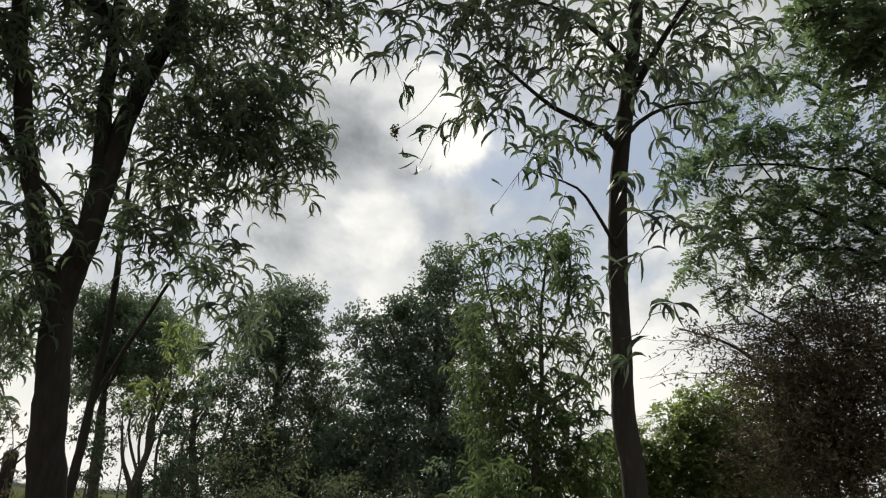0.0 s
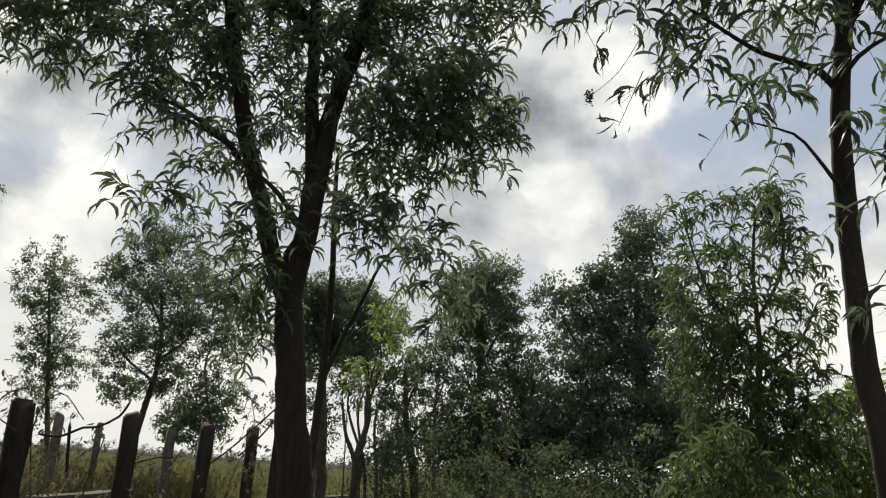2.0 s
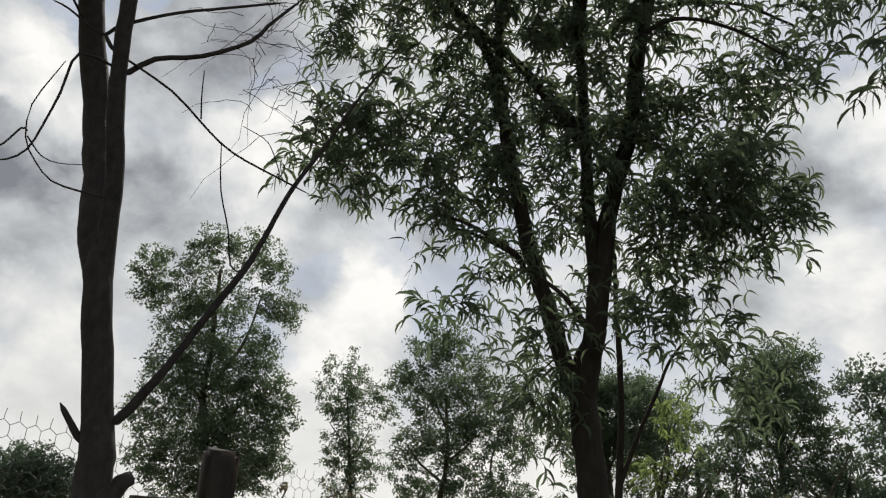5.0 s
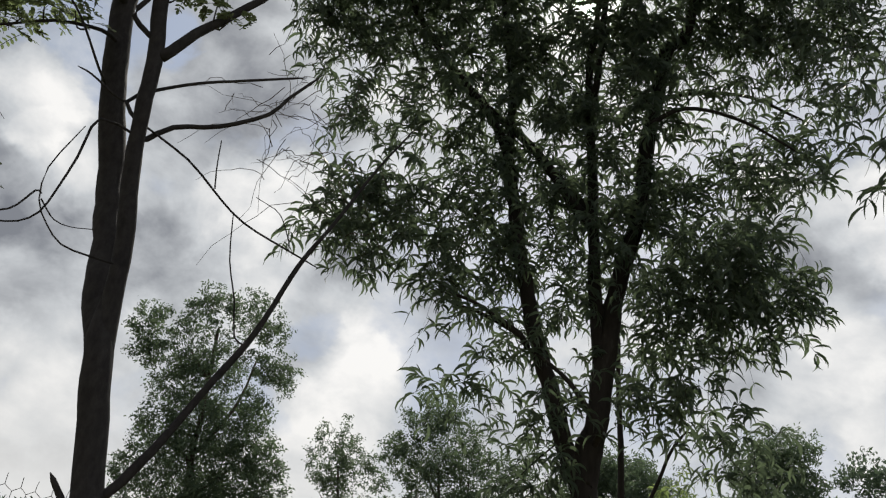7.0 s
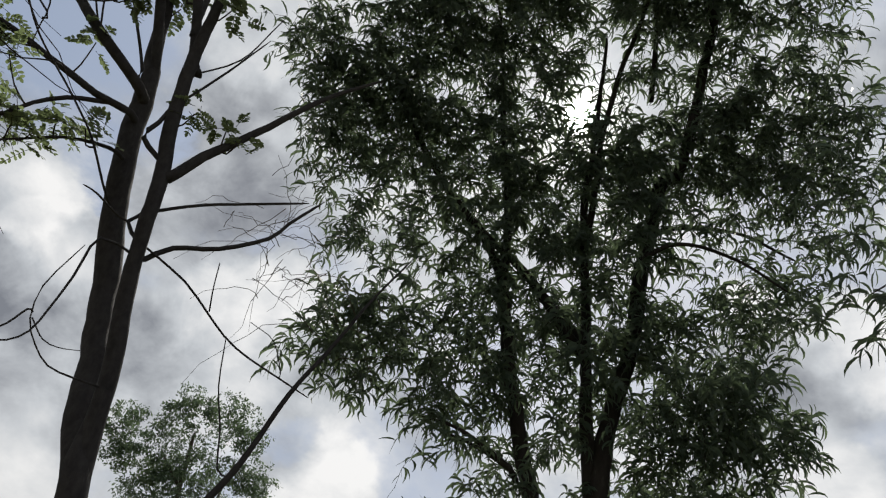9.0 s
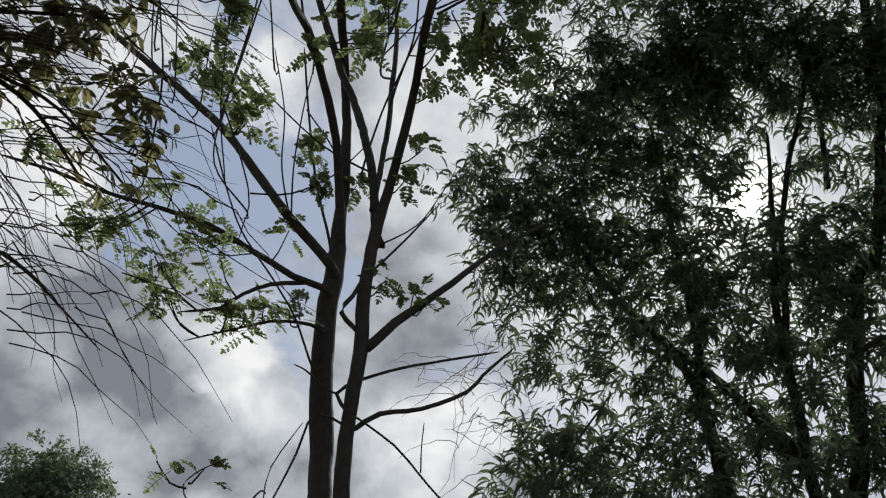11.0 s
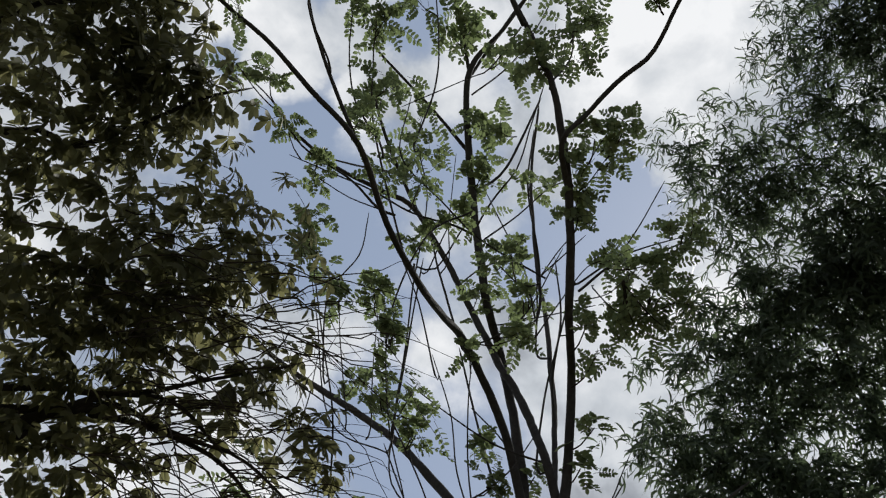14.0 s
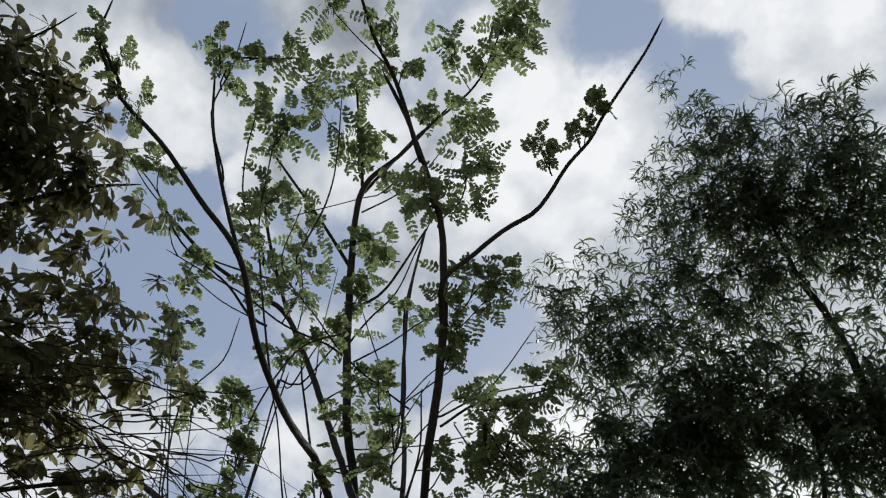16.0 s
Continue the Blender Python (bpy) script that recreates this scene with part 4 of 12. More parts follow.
drooping_spray(lv, tw, (-3.02, 2.47, 5.48), 0.27, 473, 0.104, 15, 0.35, 0.5, 0.19)
drooping_spray(lv, tw, (-2.33, 2.83, 5.96), 0.32, 567, 0.104, 15, 0.35, 0.5, 0.19)
drooping_spray(lv, tw, (-2.07, 2.69, 6.51), 0.30, 683, 0.104, 15, 0.35, 0.5, 0.19)
drooping_spray(lv, tw, (-2.37, 2.26, 6.82), 0.26, 452, 0.104, 15, 0.35, 0.5, 0.19)
drooping_spray(lv, tw, (-2.29, 1.92, 7.27), 0.20, 226, 0.104, 15, 0.35, 0.5, 0.19)
drooping_spray(lv, tw, (-1.98, 2.22, 7.21), 0.31, 683, 0.104, 15, 0.35, 0.5, 0.19)
drooping_spray(lv, tw, (-1.81, 2.53, 6.97), 0.31, 683, 0.104, 15, 0.35, 0.5, 0.19)
drooping_spray(lv, tw, (-1.44, 2.63, 7.08), 0.27, 501, 0.104, 15, 0.35, 0.5, 0.19)
drooping_spray(lv, tw, (-1.85, 2.88, 6.41), 0.25, 501, 0.104, 15, 0.35, 0.5, 0.19)
drooping_spray(lv, tw, (-0.58, 1.56, 8.46), 0.20, 156, 0.104, 15, 0.35, 0.5, 0.19)
drooping_spray(lv, tw, (-0.72, 1.80, 8.23), 0.27, 422, 0.104, 15, 0.35, 0.5, 0.19)
drooping_spray(lv, tw, (-1.11, 1.82, 8.09), 0.24, 313, 0.104, 15, 0.35, 0.5, 0.19)
drooping_spray(lv, tw, (-0.61, 2.03, 8.05), 0.29, 501, 0.104, 15, 0.35, 0.5, 0.19)
drooping_spray(lv, tw, (-0.26, 2.12, 8.02), 0.24, 313, 0.104, 15, 0.35, 0.5, 0.19)
drooping_spray(lv, tw, (-0.00, 2.30, 7.83), 0.28, 501, 0.104, 15, 0.35, 0.5, 0.19)
drooping_spray(lv, tw, (0.26, 2.23, 7.89), 0.19, 156, 0.104, 15, 0.35, 0.5, 0.19)
drooping_spray(lv, tw, (-1.53, 1.91, 7.79), 0.23, 313, 0.104, 15, 0.35, 0.5, 0.19)
drooping_spray(lv, tw, (-1.27, 2.13, 7.72), 0.28, 552, 0.104, 15, 0.35, 0.5, 0.19)
drooping_spray(lv, tw, (-0.90, 2.33, 7.66), 0.32, 752, 0.104, 15, 0.35, 0.5, 0.19)
drooping_spray(lv, tw, (-0.51, 2.48, 7.59), 0.32, 752, 0.104, 15, 0.35, 0.5, 0.19)
drooping_spray(lv, tw, (-0.18, 2.61, 7.46), 0.32, 752, 0.104, 15, 0.35, 0.5, 0.19)
drooping_spray(lv, tw, (-1.82, 2.00, 7.51), 0.18, 178, 0.104, 15, 0.35, 0.5, 0.19)
drooping_spray(lv, tw, (-2.24, 1.73, 7.42), 0.18, 178, 0.104, 15, 0.35, 0.5, 0.19)
drooping_spray(lv, tw, (-2.23, 1.53, 7.61), 0.11, 42, 0.104, 15, 0.35, 0.5, 0.19)
drooping_spray(lv, tw, (-2.21, 1.96, 7.23), 0.22, 313, 0.104, 15, 0.35, 0.5, 0.19)
drooping_spray(lv, tw, (-1.90, 2.24, 7.20), 0.27, 552, 0.104, 15, 0.35, 0.5, 0.19)
drooping_spray(lv, tw, (-1.46, 2.44, 7.26), 0.27, 552, 0.104, 15, 0.35, 0.5, 0.19)
drooping_spray(lv, tw, (-1.09, 2.63, 7.21), 0.27, 501, 0.104, 15, 0.35, 0.5, 0.19)
drooping_spray(lv, tw, (-2.28, 2.24, 6.83), 0.24, 208, 0.104, 15, 0.35, 0.5, 0.19)
drooping_spray(lv, tw, (-2.00, 2.53, 6.71), 0.26, 248, 0.104, 15, 0.35, 0.5, 0.19)
drooping_spray(lv, tw, (-1.58, 2.72, 6.78), 0.30, 369, 0.104, 15, 0.35, 0.5, 0.19)
drooping_spray(lv, tw, (-2.34, 2.51, 6.35), 0.25, 248, 0.104, 15, 0.35, 0.5, 0.19)
drooping_spray(lv, tw, (-2.02, 2.76, 6.31), 0.29, 369, 0.104, 15, 0.35, 0.5, 0.19)
drooping_spray(lv, tw, (-1.49, 2.97, 6.42), 0.29, 338, 0.104, 15, 0.35, 0.5, 0.19)
drooping_spray(lv, tw, (-0.46, 2.94, 6.97), 0.22, 279, 0.104, 15, 0.35, 0.5, 0.19)
drooping_spray(lv, tw, (-1.12, 3.09, 6.45), 0.25, 179, 0.104, 15, 0.35, 0.5, 0.19)
drooping_spray(lv, tw, (-2.30, 3.27, 4.98), 0.26, 526, 0.104, 15, 0.35, 0.5, 0.19)
drooping_spray(lv, tw, (-2.03, 3.43, 4.63), 0.29, 756, 0.104, 15, 0.35, 0.5, 0.19)
drooping_spray(lv, tw, (-1.63, 3.59, 4.92), 0.30, 756, 0.104, 15, 0.35, 0.5, 0.19)
drooping_spray(lv, tw, (-2.10, 3.16, 5.69), 0.20, 161, 0.104, 15, 0.35, 0.5, 0.19)
drooping_spray(lv, tw, (-1.60, 3.45, 5.50), 0.23, 67, 0.104, 15, 0.35, 0.5, 0.19)
drooping_spray(lv, tw, (-1.29, 3.46, 5.75), 0.32, 756, 0.104, 15, 0.35, 0.5, 0.19)
drooping_spray(lv, tw, (-1.27, 3.67, 5.08), 0.23, 386, 0.104, 15, 0.35, 0.5, 0.19)
drooping_spray(lv, tw, (-1.62, 3.60, 4.44), 0.28, 688, 0.104, 15, 0.35, 0.5, 0.19)
drooping_spray(lv, tw, (-1.97, 3.46, 4.16), 0.24, 473, 0.104, 15, 0.35, 0.5, 0.19)
drooping_spray(lv, tw, (-2.32, 3.28, 4.39), 0.21, 348, 0.104, 15, 0.35, 0.5, 0.19)
drooping_spray(lv, tw, (-1.59, 3.61, 4.00), 0.24, 473, 0.104, 15, 0.35, 0.5, 0.19)
drooping_spray(lv, tw, (-2.32, 3.28, 3.94), 0.20, 270, 0.104, 15, 0.35, 0.5, 0.19)
drooping_spray(lv, tw, (-2.05, 3.43, 3.75), 0.20, 231, 0.104, 15, 0.35, 0.5, 0.19)
drooping_spray(lv, tw, (-1.64, 3.60, 3.59), 0.19, 309, 0.104, 15, 0.35, 0.5, 0.19)
drooping_spray(lv, tw, (-2.00, 3.00, 6.16), 0.29, 683, 0.104, 15, 0.35, 0.5, 0.19)
drooping_spray(lv, tw, (-1.69, 3.19, 6.08), 0.29, 683, 0.104, 15, 0.35, 0.5, 0.19)
drooping_spray(lv, tw, (-1.31, 3.24, 6.26), 0.33, 982, 0.104, 15, 0.35, 0.5, 0.19)
drooping_spray(lv, tw, (-1.81, 2.84, 6.61), 0.34, 982, 0.104, 15, 0.35, 0.5, 0.19)
drooping_spray(lv, tw, (-1.37, 3.04, 6.59), 0.34, 982, 0.104, 15, 0.35, 0.5, 0.19)
drooping_spray(lv, tw, (-1.02, 3.32, 6.25), 0.29, 752, 0.104, 15, 0.35, 0.5, 0.19)
drooping_spray(lv, tw, (-1.39, 3.68, 4.56), 0.21, 386, 0.104, 15, 0.35, 0.5, 0.19)
drooping_spray(lv, tw, (-2.59, 3.11, 4.29), 0.21, 309, 0.104, 15, 0.35, 0.5, 0.19)
drooping_spray(lv, tw, (-2.71, 3.03, 3.83), 0.20, 309, 0.104, 15, 0.35, 0.5, 0.19)
drooping_spray(lv, tw, (-2.92, 2.86, 3.66), 0.19, 309, 0.104, 15, 0.35, 0.5, 0.19)
drooping_spray(lv, tw, (-3.04, 2.75, 3.47), 0.16, 215, 0.104, 15, 0.35, 0.5, 0.19)
drooping_spray(lv, tw, (-2.05, 2.27, 7.11), 0.31, 614, 0.104, 15, 0.35, 0.5, 0.19)
drooping_spray(lv, tw, (-1.49, 2.34, 7.43), 0.32, 614, 0.104, 15, 0.35, 0.5, 0.19)
drooping_spray(lv, tw, (-1.71, 2.67, 6.86), 0.35, 894, 0.104, 15, 0.35, 0.5, 0.19)
drooping_spray(lv, tw, (-1.88, 2.93, 6.28), 0.33, 401, 0.104, 15, 0.35, 0.5, 0.19)
drooping_spray(lv, tw, (-2.27, 2.61, 6.40), 0.33, 401, 0.104, 15, 0.35, 0.5, 0.19)
drooping_spray(lv, tw, (-2.47, 2.32, 6.61), 0.26, 202, 0.104, 15, 0.35, 0.5, 0.19)
drooping_spray(lv, tw, (-2.41, 2.04, 7.02), 0.22, 279, 0.104, 15, 0.35, 0.5, 0.19)
drooping_spray(lv, tw, (-2.63, 2.61, 5.90), 0.32, 309, 0.104, 15, 0.35, 0.5, 0.19)
drooping_spray(lv, tw, (-2.27, 2.94, 5.76), 0.32, 309, 0.104, 15, 0.35, 0.5, 0.19)
drooping_spray(lv, tw, (-1.13, 2.65, 7.23), 0.27, 501, 0.104, 15, 0.35, 0.5, 0.19)
drooping_spray(lv, tw, (-1.10, 2.06, 7.90), 0.28, 401, 0.104, 15, 0.35, 0.5, 0.19)
drooping_spray(lv, tw, (-0.85, 2.31, 7.74), 0.33, 683, 0.104, 15, 0.35, 0.5, 0.19)
drooping_spray(lv, tw, (-0.63, 2.06, 8.04), 0.29, 452, 0.104, 15, 0.35, 0.5, 0.19)
drooping_spray(lv, tw, (-2.29, 1.85, 7.33), 0.20, 197, 0.104, 15, 0.35, 0.5, 0.19)
drooping_spray(lv, tw, (-1.99, 1.83, 7.61), 0.21, 197, 0.104, 15, 0.35, 0.5, 0.19)
drooping_spray(lv, tw, (-1.69, 3.45, 5.63), 0.20, 96, 0.104, 15, 0.35, 0.5, 0.19)
drooping_spray(lv, tw, (-2.06, 3.33, 5.50), 0.16, 83, 0.104, 15, 0.35, 0.5, 0.19)
drooping_spray(lv, tw, (-1.87, 3.54, 5.06), 0.19, 241, 0.104, 15, 0.35, 0.5, 0.19)
drooping_spray(lv, tw, (-1.99, 3.27, 5.74), 0.18, 195, 0.104, 15, 0.35, 0.5, 0.19)
drooping_spray(lv, tw, (-1.65, 3.55, 5.35), 0.15, 96, 0.104, 15, 0.35, 0.5, 0.19)
drooping_spray(lv, tw, (-1.88, 3.45, 5.38), 0.12, 19, 0.104, 15, 0.35, 0.5, 0.19)
drooping_spray(lv, tw, (-0.76, 2.67, 7.28), 0.36, 894, 0.104, 15, 0.35, 0.5, 0.19)
drooping_spray(lv, tw, (-0.73, 3.01, 6.77), 0.30, 547, 0.104, 15, 0.35, 0.5, 0.19)
drooping_spray(lv, tw, (-1.11, 2.91, 6.78), 0.34, 401, 0.104, 15, 0.35, 0.5, 0.19)
drooping_spray(lv, tw, (-0.90, 3.20, 6.35), 0.29, 245, 0.104, 15, 0.35, 0.5, 0.19)
drooping_spray(lv, tw, (-1.70, 2.91, 6.36), 0.33, 401, 0.104, 15, 0.35, 0.5, 0.19)
drooping_spray(lv, tw, (-1.35, 3.21, 6.05), 0.32, 361, 0.104, 15, 0.35, 0.5, 0.19)
drooping_spray(lv, tw, (-0.24, 2.81, 7.18), 0.27, 501, 0.104, 15, 0.35, 0.5, 0.19)
drooping_spray(lv, tw, (-0.53, 2.26, 7.83), 0.28, 452, 0.104, 15, 0.35, 0.5, 0.19)
drooping_spray(lv, tw, (-0.38, 2.37, 7.74), 0.28, 501, 0.104, 15, 0.35, 0.5, 0.19)
drooping_spray(lv, tw, (-0.31, 2.57, 7.51), 0.32, 752, 0.104, 15, 0.35, 0.5, 0.19)
drooping_spray(lv, tw, (0.03, 2.56, 7.53), 0.27, 501, 0.104, 15, 0.35, 0.5, 0.19)
drooping_spray(lv, tw, (-0.90, 2.52, 7.44), 0.27, 501, 0.104, 15, 0.35, 0.5, 0.19)
drooping_spray(lv, tw, (-0.60, 2.71, 7.28), 0.31, 683, 0.104, 15, 0.35, 0.5, 0.19)
drooping_spray(lv, tw, (-0.37, 2.90, 7.04), 0.26, 501, 0.104, 15, 0.35, 0.5, 0.19)
drooping_spray(lv, tw, (-0.80, 2.20, 7.83), 0.23, 348, 0.104, 15, 0.35, 0.5, 0.19)
drooping_spray(lv, tw, (-1.11, 2.25, 7.66), 0.23, 348, 0.104, 15, 0.35, 0.5, 0.19)
drooping_spray(lv, tw, (0.03, 2.44, 7.67), 0.23, 313, 0.104, 15, 0.35, 0.5, 0.19)
drooping_spray(lv, tw, (-0.14, 2.25, 7.89), 0.19, 178, 0.104, 15, 0.35, 0.5, 0.19)
drooping_spray(lv, tw, (-0.40, 2.05, 8.06), 0.19, 178, 0.104, 15, 0.35, 0.5, 0.19)
drooping_spray(lv, tw, (-1.13, 3.72, 5.47), 0.27, 325, 0.090, 12, 0.35, 0.5, 0.17)
drooping_spray(lv, tw, (-0.86, 3.76, 5.51), 0.28, 325, 0.090, 12, 0.35, 0.5, 0.17)
drooping_spray(lv, tw, (-0.58, 3.83, 5.39), 0.27, 358, 0.090, 12, 0.35, 0.5, 0.17)
drooping_spray(lv, tw, (-0.35, 3.88, 5.26), 0.27, 358, 0.090, 12, 0.35, 0.5, 0.17)
drooping_spray(lv, tw, (-0.99, 3.84, 5.15), 0.27, 325, 0.090, 12, 0.35, 0.5, 0.17)
drooping_spray(lv, tw, (-0.68, 3.91, 5.03), 0.26, 358, 0.090, 12, 0.35, 0.5, 0.17)
drooping_spray(lv, tw, (-0.45, 3.96, 4.91), 0.22, 238, 0.090, 12, 0.35, 0.5, 0.17)
drooping_spray(lv, tw, (-0.27, 3.96, 4.95), 0.22, 238, 0.090, 12, 0.35, 0.5, 0.17)
drooping_spray(lv, tw, (-0.56, 3.97, 4.66), 0.22, 238, 0.090, 12, 0.35, 0.5, 0.17)
drooping_spray(lv, tw, (-0.33, 3.98, 4.57), 0.18, 148, 0.090, 12, 0.35, 0.5, 0.17)
drooping_spray(lv, tw, (-1.19, 3.82, 5.06), 0.23, 191, 0.090, 12, 0.35, 0.5, 0.17)
drooping_spray(lv, tw, (-1.89, 3.64, 3.24), 0.16, 132, 0.090, 12, 0.35, 0.5, 0.17)
drooping_spray(lv, tw, (-1.67, 3.72, 3.39), 0.16, 132, 0.090, 12, 0.35, 0.5, 0.17)
drooping_spray(lv, tw, (-1.33, 3.83, 3.41), 0.19, 238, 0.090, 12, 0.35, 0.5, 0.17)
drooping_spray(lv, tw, (-1.16, 3.88, 3.23), 0.16, 148, 0.090, 12, 0.35, 0.5, 0.17)
drooping_spray(lv, tw, (-1.46, 3.79, 3.08), 0.12, 83, 0.090, 12, 0.35, 0.5, 0.17)
drooping_spray(lv, tw, (-2.21, 3.47, 3.76), 0.16, 115, 0.090, 12, 0.35, 0.5, 0.17)
drooping_spray(lv, tw, (-2.40, 3.37, 3.65), 0.16, 115, 0.090, 12, 0.35, 0.5, 0.17)
drooping_spray(lv, tw, (-1.89, 3.63, 3.72), 0.16, 115, 0.090, 12, 0.35, 0.5, 0.17)
drooping_spray(lv, tw, (-2.70, 2.87, 5.45), 0.23, 309, 0.104, 15, 0.35, 0.5, 0.19)
drooping_spray(lv, tw, (-2.37, 3.04, 5.58), 0.24, 309, 0.104, 15, 0.35, 0.5, 0.19)
drooping_spray(lv, tw, (-2.00, 3.33, 5.36), 0.23, 147, 0.104, 15, 0.35, 0.5, 0.19)
drooping_spray(lv, tw, (-2.87, 2.83, 5.15), 0.21, 259, 0.104, 15, 0.35, 0.5, 0.19)
drooping_spray(lv, tw, (-2.59, 3.06, 5.09), 0.23, 309, 0.104, 15, 0.35, 0.5, 0.19)
drooping_spray(lv, tw, (-2.26, 3.21, 5.30), 0.23, 309, 0.104, 15, 0.35, 0.5, 0.19)
drooping_spray(lv, tw, (-1.67, 3.52, 5.16), 0.23, 270, 0.104, 15, 0.35, 0.5, 0.19)
drooping_spray(lv, tw, (-2.88, 2.89, 4.72), 0.18, 188, 0.104, 15, 0.35, 0.5, 0.19)
drooping_spray(lv, tw, (-2.60, 3.10, 4.62), 0.22, 309, 0.104, 15, 0.35, 0.5, 0.19)
drooping_spray(lv, tw, (-2.16, 3.36, 4.89), 0.22, 309, 0.104, 15, 0.35, 0.5, 0.19)
drooping_spray(lv, tw, (-1.44, 3.66, 4.81), 0.22, 309, 0.104, 15, 0.35, 0.5, 0.19)
drooping_spray(lv, tw, (-3.03, 2.75, 4.92), 0.17, 174, 0.104, 15, 0.35, 0.5, 0.19)
drooping_spray(lv, tw, (-0.85, 2.03, 7.99), 0.26, 422, 0.104, 15, 0.35, 0.5, 0.19)
drooping_spray(lv, tw, (-0.72, 2.37, 7.66), 0.28, 501, 0.104, 15, 0.35, 0.5, 0.19)
drooping_spray(lv, tw, (-0.13, 2.42, 7.70), 0.28, 501, 0.104, 15, 0.35, 0.5, 0.19)
drooping_spray(lv, tw, (-0.12, 2.72, 7.32), 0.27, 501, 0.104, 15, 0.35, 0.5, 0.19)
drooping_spray(lv, tw, (-0.40, 2.79, 7.20), 0.27, 501, 0.104, 15, 0.35, 0.5, 0.19)
drooping_spray(lv, tw, (-0.64, 2.58, 7.44), 0.27, 501, 0.104, 15, 0.35, 0.5, 0.19)
drooping_spray(lv, tw, (-1.44, 2.27, 7.47), 0.23, 313, 0.104, 15, 0.35, 0.5, 0.19)
drooping_spray(lv, tw, (-1.06, 2.51, 7.38), 0.27, 501, 0.104, 15, 0.35, 0.5, 0.19)
drooping_spray(lv, tw, (-2.17, 3.49, 3.01), 0.14, 80, 0.090, 12, 0.35, 0.5, 0.17)
drooping_spray(lv, tw, (-1.94, 3.60, 2.89), 0.14, 80, 0.090, 12, 0.35, 0.5, 0.17)
drooping_spray(lv, tw, (-1.67, 3.72, 2.86), 0.14, 80, 0.090, 12, 0.35, 0.5, 0.17)
drooping_spray(lv, tw, (-1.87, 3.64, 2.60), 0.12, 52, 0.090, 12, 0.35, 0.5, 0.17)
drooping_spray(lv, tw, (-1.56, 3.76, 2.63), 0.12, 52, 0.090, 12, 0.35, 0.5, 0.17)
drooping_spray(lv, tw, (-2.25, 3.44, 2.78), 0.12, 52, 0.090, 12, 0.35, 0.5, 0.17)
drooping_spray(lv, tw, (-1.48, 3.79, 3.94), 0.15, 120, 0.090, 12, 0.35, 0.5, 0.17)
drooping_spray(lv, tw, (-1.39, 3.82, 3.69), 0.15, 133, 0.090, 12, 0.35, 0.5, 0.17)
drooping_spray(lv, tw, (-1.30, 3.84, 3.52), 0.14, 133, 0.090, 12, 0.35, 0.5, 0.17)
drooping_spray(lv, tw, (-1.47, 3.79, 3.59), 0.13, 83, 0.090, 12, 0.35, 0.5, 0.17)
for p, n in (((-1.95, 3.60, 2.22), 70), ((-2.01, 3.58, 2.10), 60), ((-1.90, 3.58, 2.34), 70), ((-1.97, 3.60, 2.01), 40), ((-2.06, 3.55, 2.27), 50), ((-1.91, 3.56, 2.46), 50)):
    drooping_spray(lv, tw, p, 0.13, n, 0.090, 10, 0.4, 0.7, 0.17)
limb(tree_a, BARK_DARK, "twig", (-1.80, 3.72, 2.40, 0.0090), (-1.86, 3.62, 2.46, 0.0075), (-1.95, 3.58, 2.38, 0.0055), (-2.04, 3.55, 2.28, 0.0035))
lv.build("crown", LEAF_ACACIA, tree_a, "dense drooping dark green sickle leaves", 260, LEAF_NEAR)
tw.build("twig", TWIG, tree_a)

# ---- acacia_tree ----
tree_c = thing("acacia_tree", (0.73, 2.86, 0.00), "slim acacia with one straight dark trunk and long leaves", "tree")
limb(tree_c, BARK_DARK, "trunk", (0.82, 2.84, -0.15, 0.0587), (0.77, 2.85, 0.71, 0.0461), (0.72, 2.86, 1.57, 0.0435), (0.68, 2.87, 1.82, 0.0417), (0.67, 2.88, 2.12, 0.0371), (0.66, 2.88, 2.38, 0.0358), (0.66, 2.88, 2.68, 0.0358), (0.67, 2.88, 2.86, 0.0343), (0.69, 2.87, 3.07, 0.0318), (0.71, 2.86, 3.29, 0.0279), (0.72, 2.82, 3.51, 0.0250), (0.70, 2.83, 3.51, 0.0152), sides=14, wobble=0.005)
limb(tree_c, BARK_DARK, "limb", (0.67, 2.88, 2.86, 0.0160), (0.61, 2.89, 2.95, 0.0141), (0.52, 2.91, 3.01, 0.0122), (0.41, 2.93, 3.07, 0.0101), (0.29, 2.94, 3.17, 0.0081), (0.17, 2.94, 3.27, 0.0061))
limb(tree_c, BARK_DARK, "limb", (0.69, 2.87, 3.08, 0.0177), (0.71, 2.93, 3.13, 0.0169), (0.79, 2.90, 3.30, 0.0144), (0.88, 2.85, 3.47, 0.0118), (0.96, 2.80, 3.60, 0.0090))
limb(tree_c, BARK_DARK, "limb", (0.66, 2.88, 2.46, 0.0078), (0.61, 2.80, 2.49, 0.0075), (0.55, 2.81, 2.60, 0.0061), (0.49, 2.82, 2.68, 0.0047), (0.38, 2.84, 2.73, 0.0033))
limb(tree_c, BARK_DARK, "limb", (0.77, 2.90, 3.26, 0.0144), (0.73, 2.95, 3.30, 0.0137), (0.59, 2.96, 3.46, 0.0114), (0.45, 2.97, 3.56, 0.0090), (0.28, 2.98, 3.62, 0.0065))
limb(tree_c, BARK_DARK, "limb", (0.66, 2.88, 2.85, 0.0107), (0.65, 2.82, 2.87, 0.0101), (0.72, 2.81, 2.97, 0.0084), (0.82, 2.78, 3.03, 0.0065), (0.94, 2.74, 3.04, 0.0046))
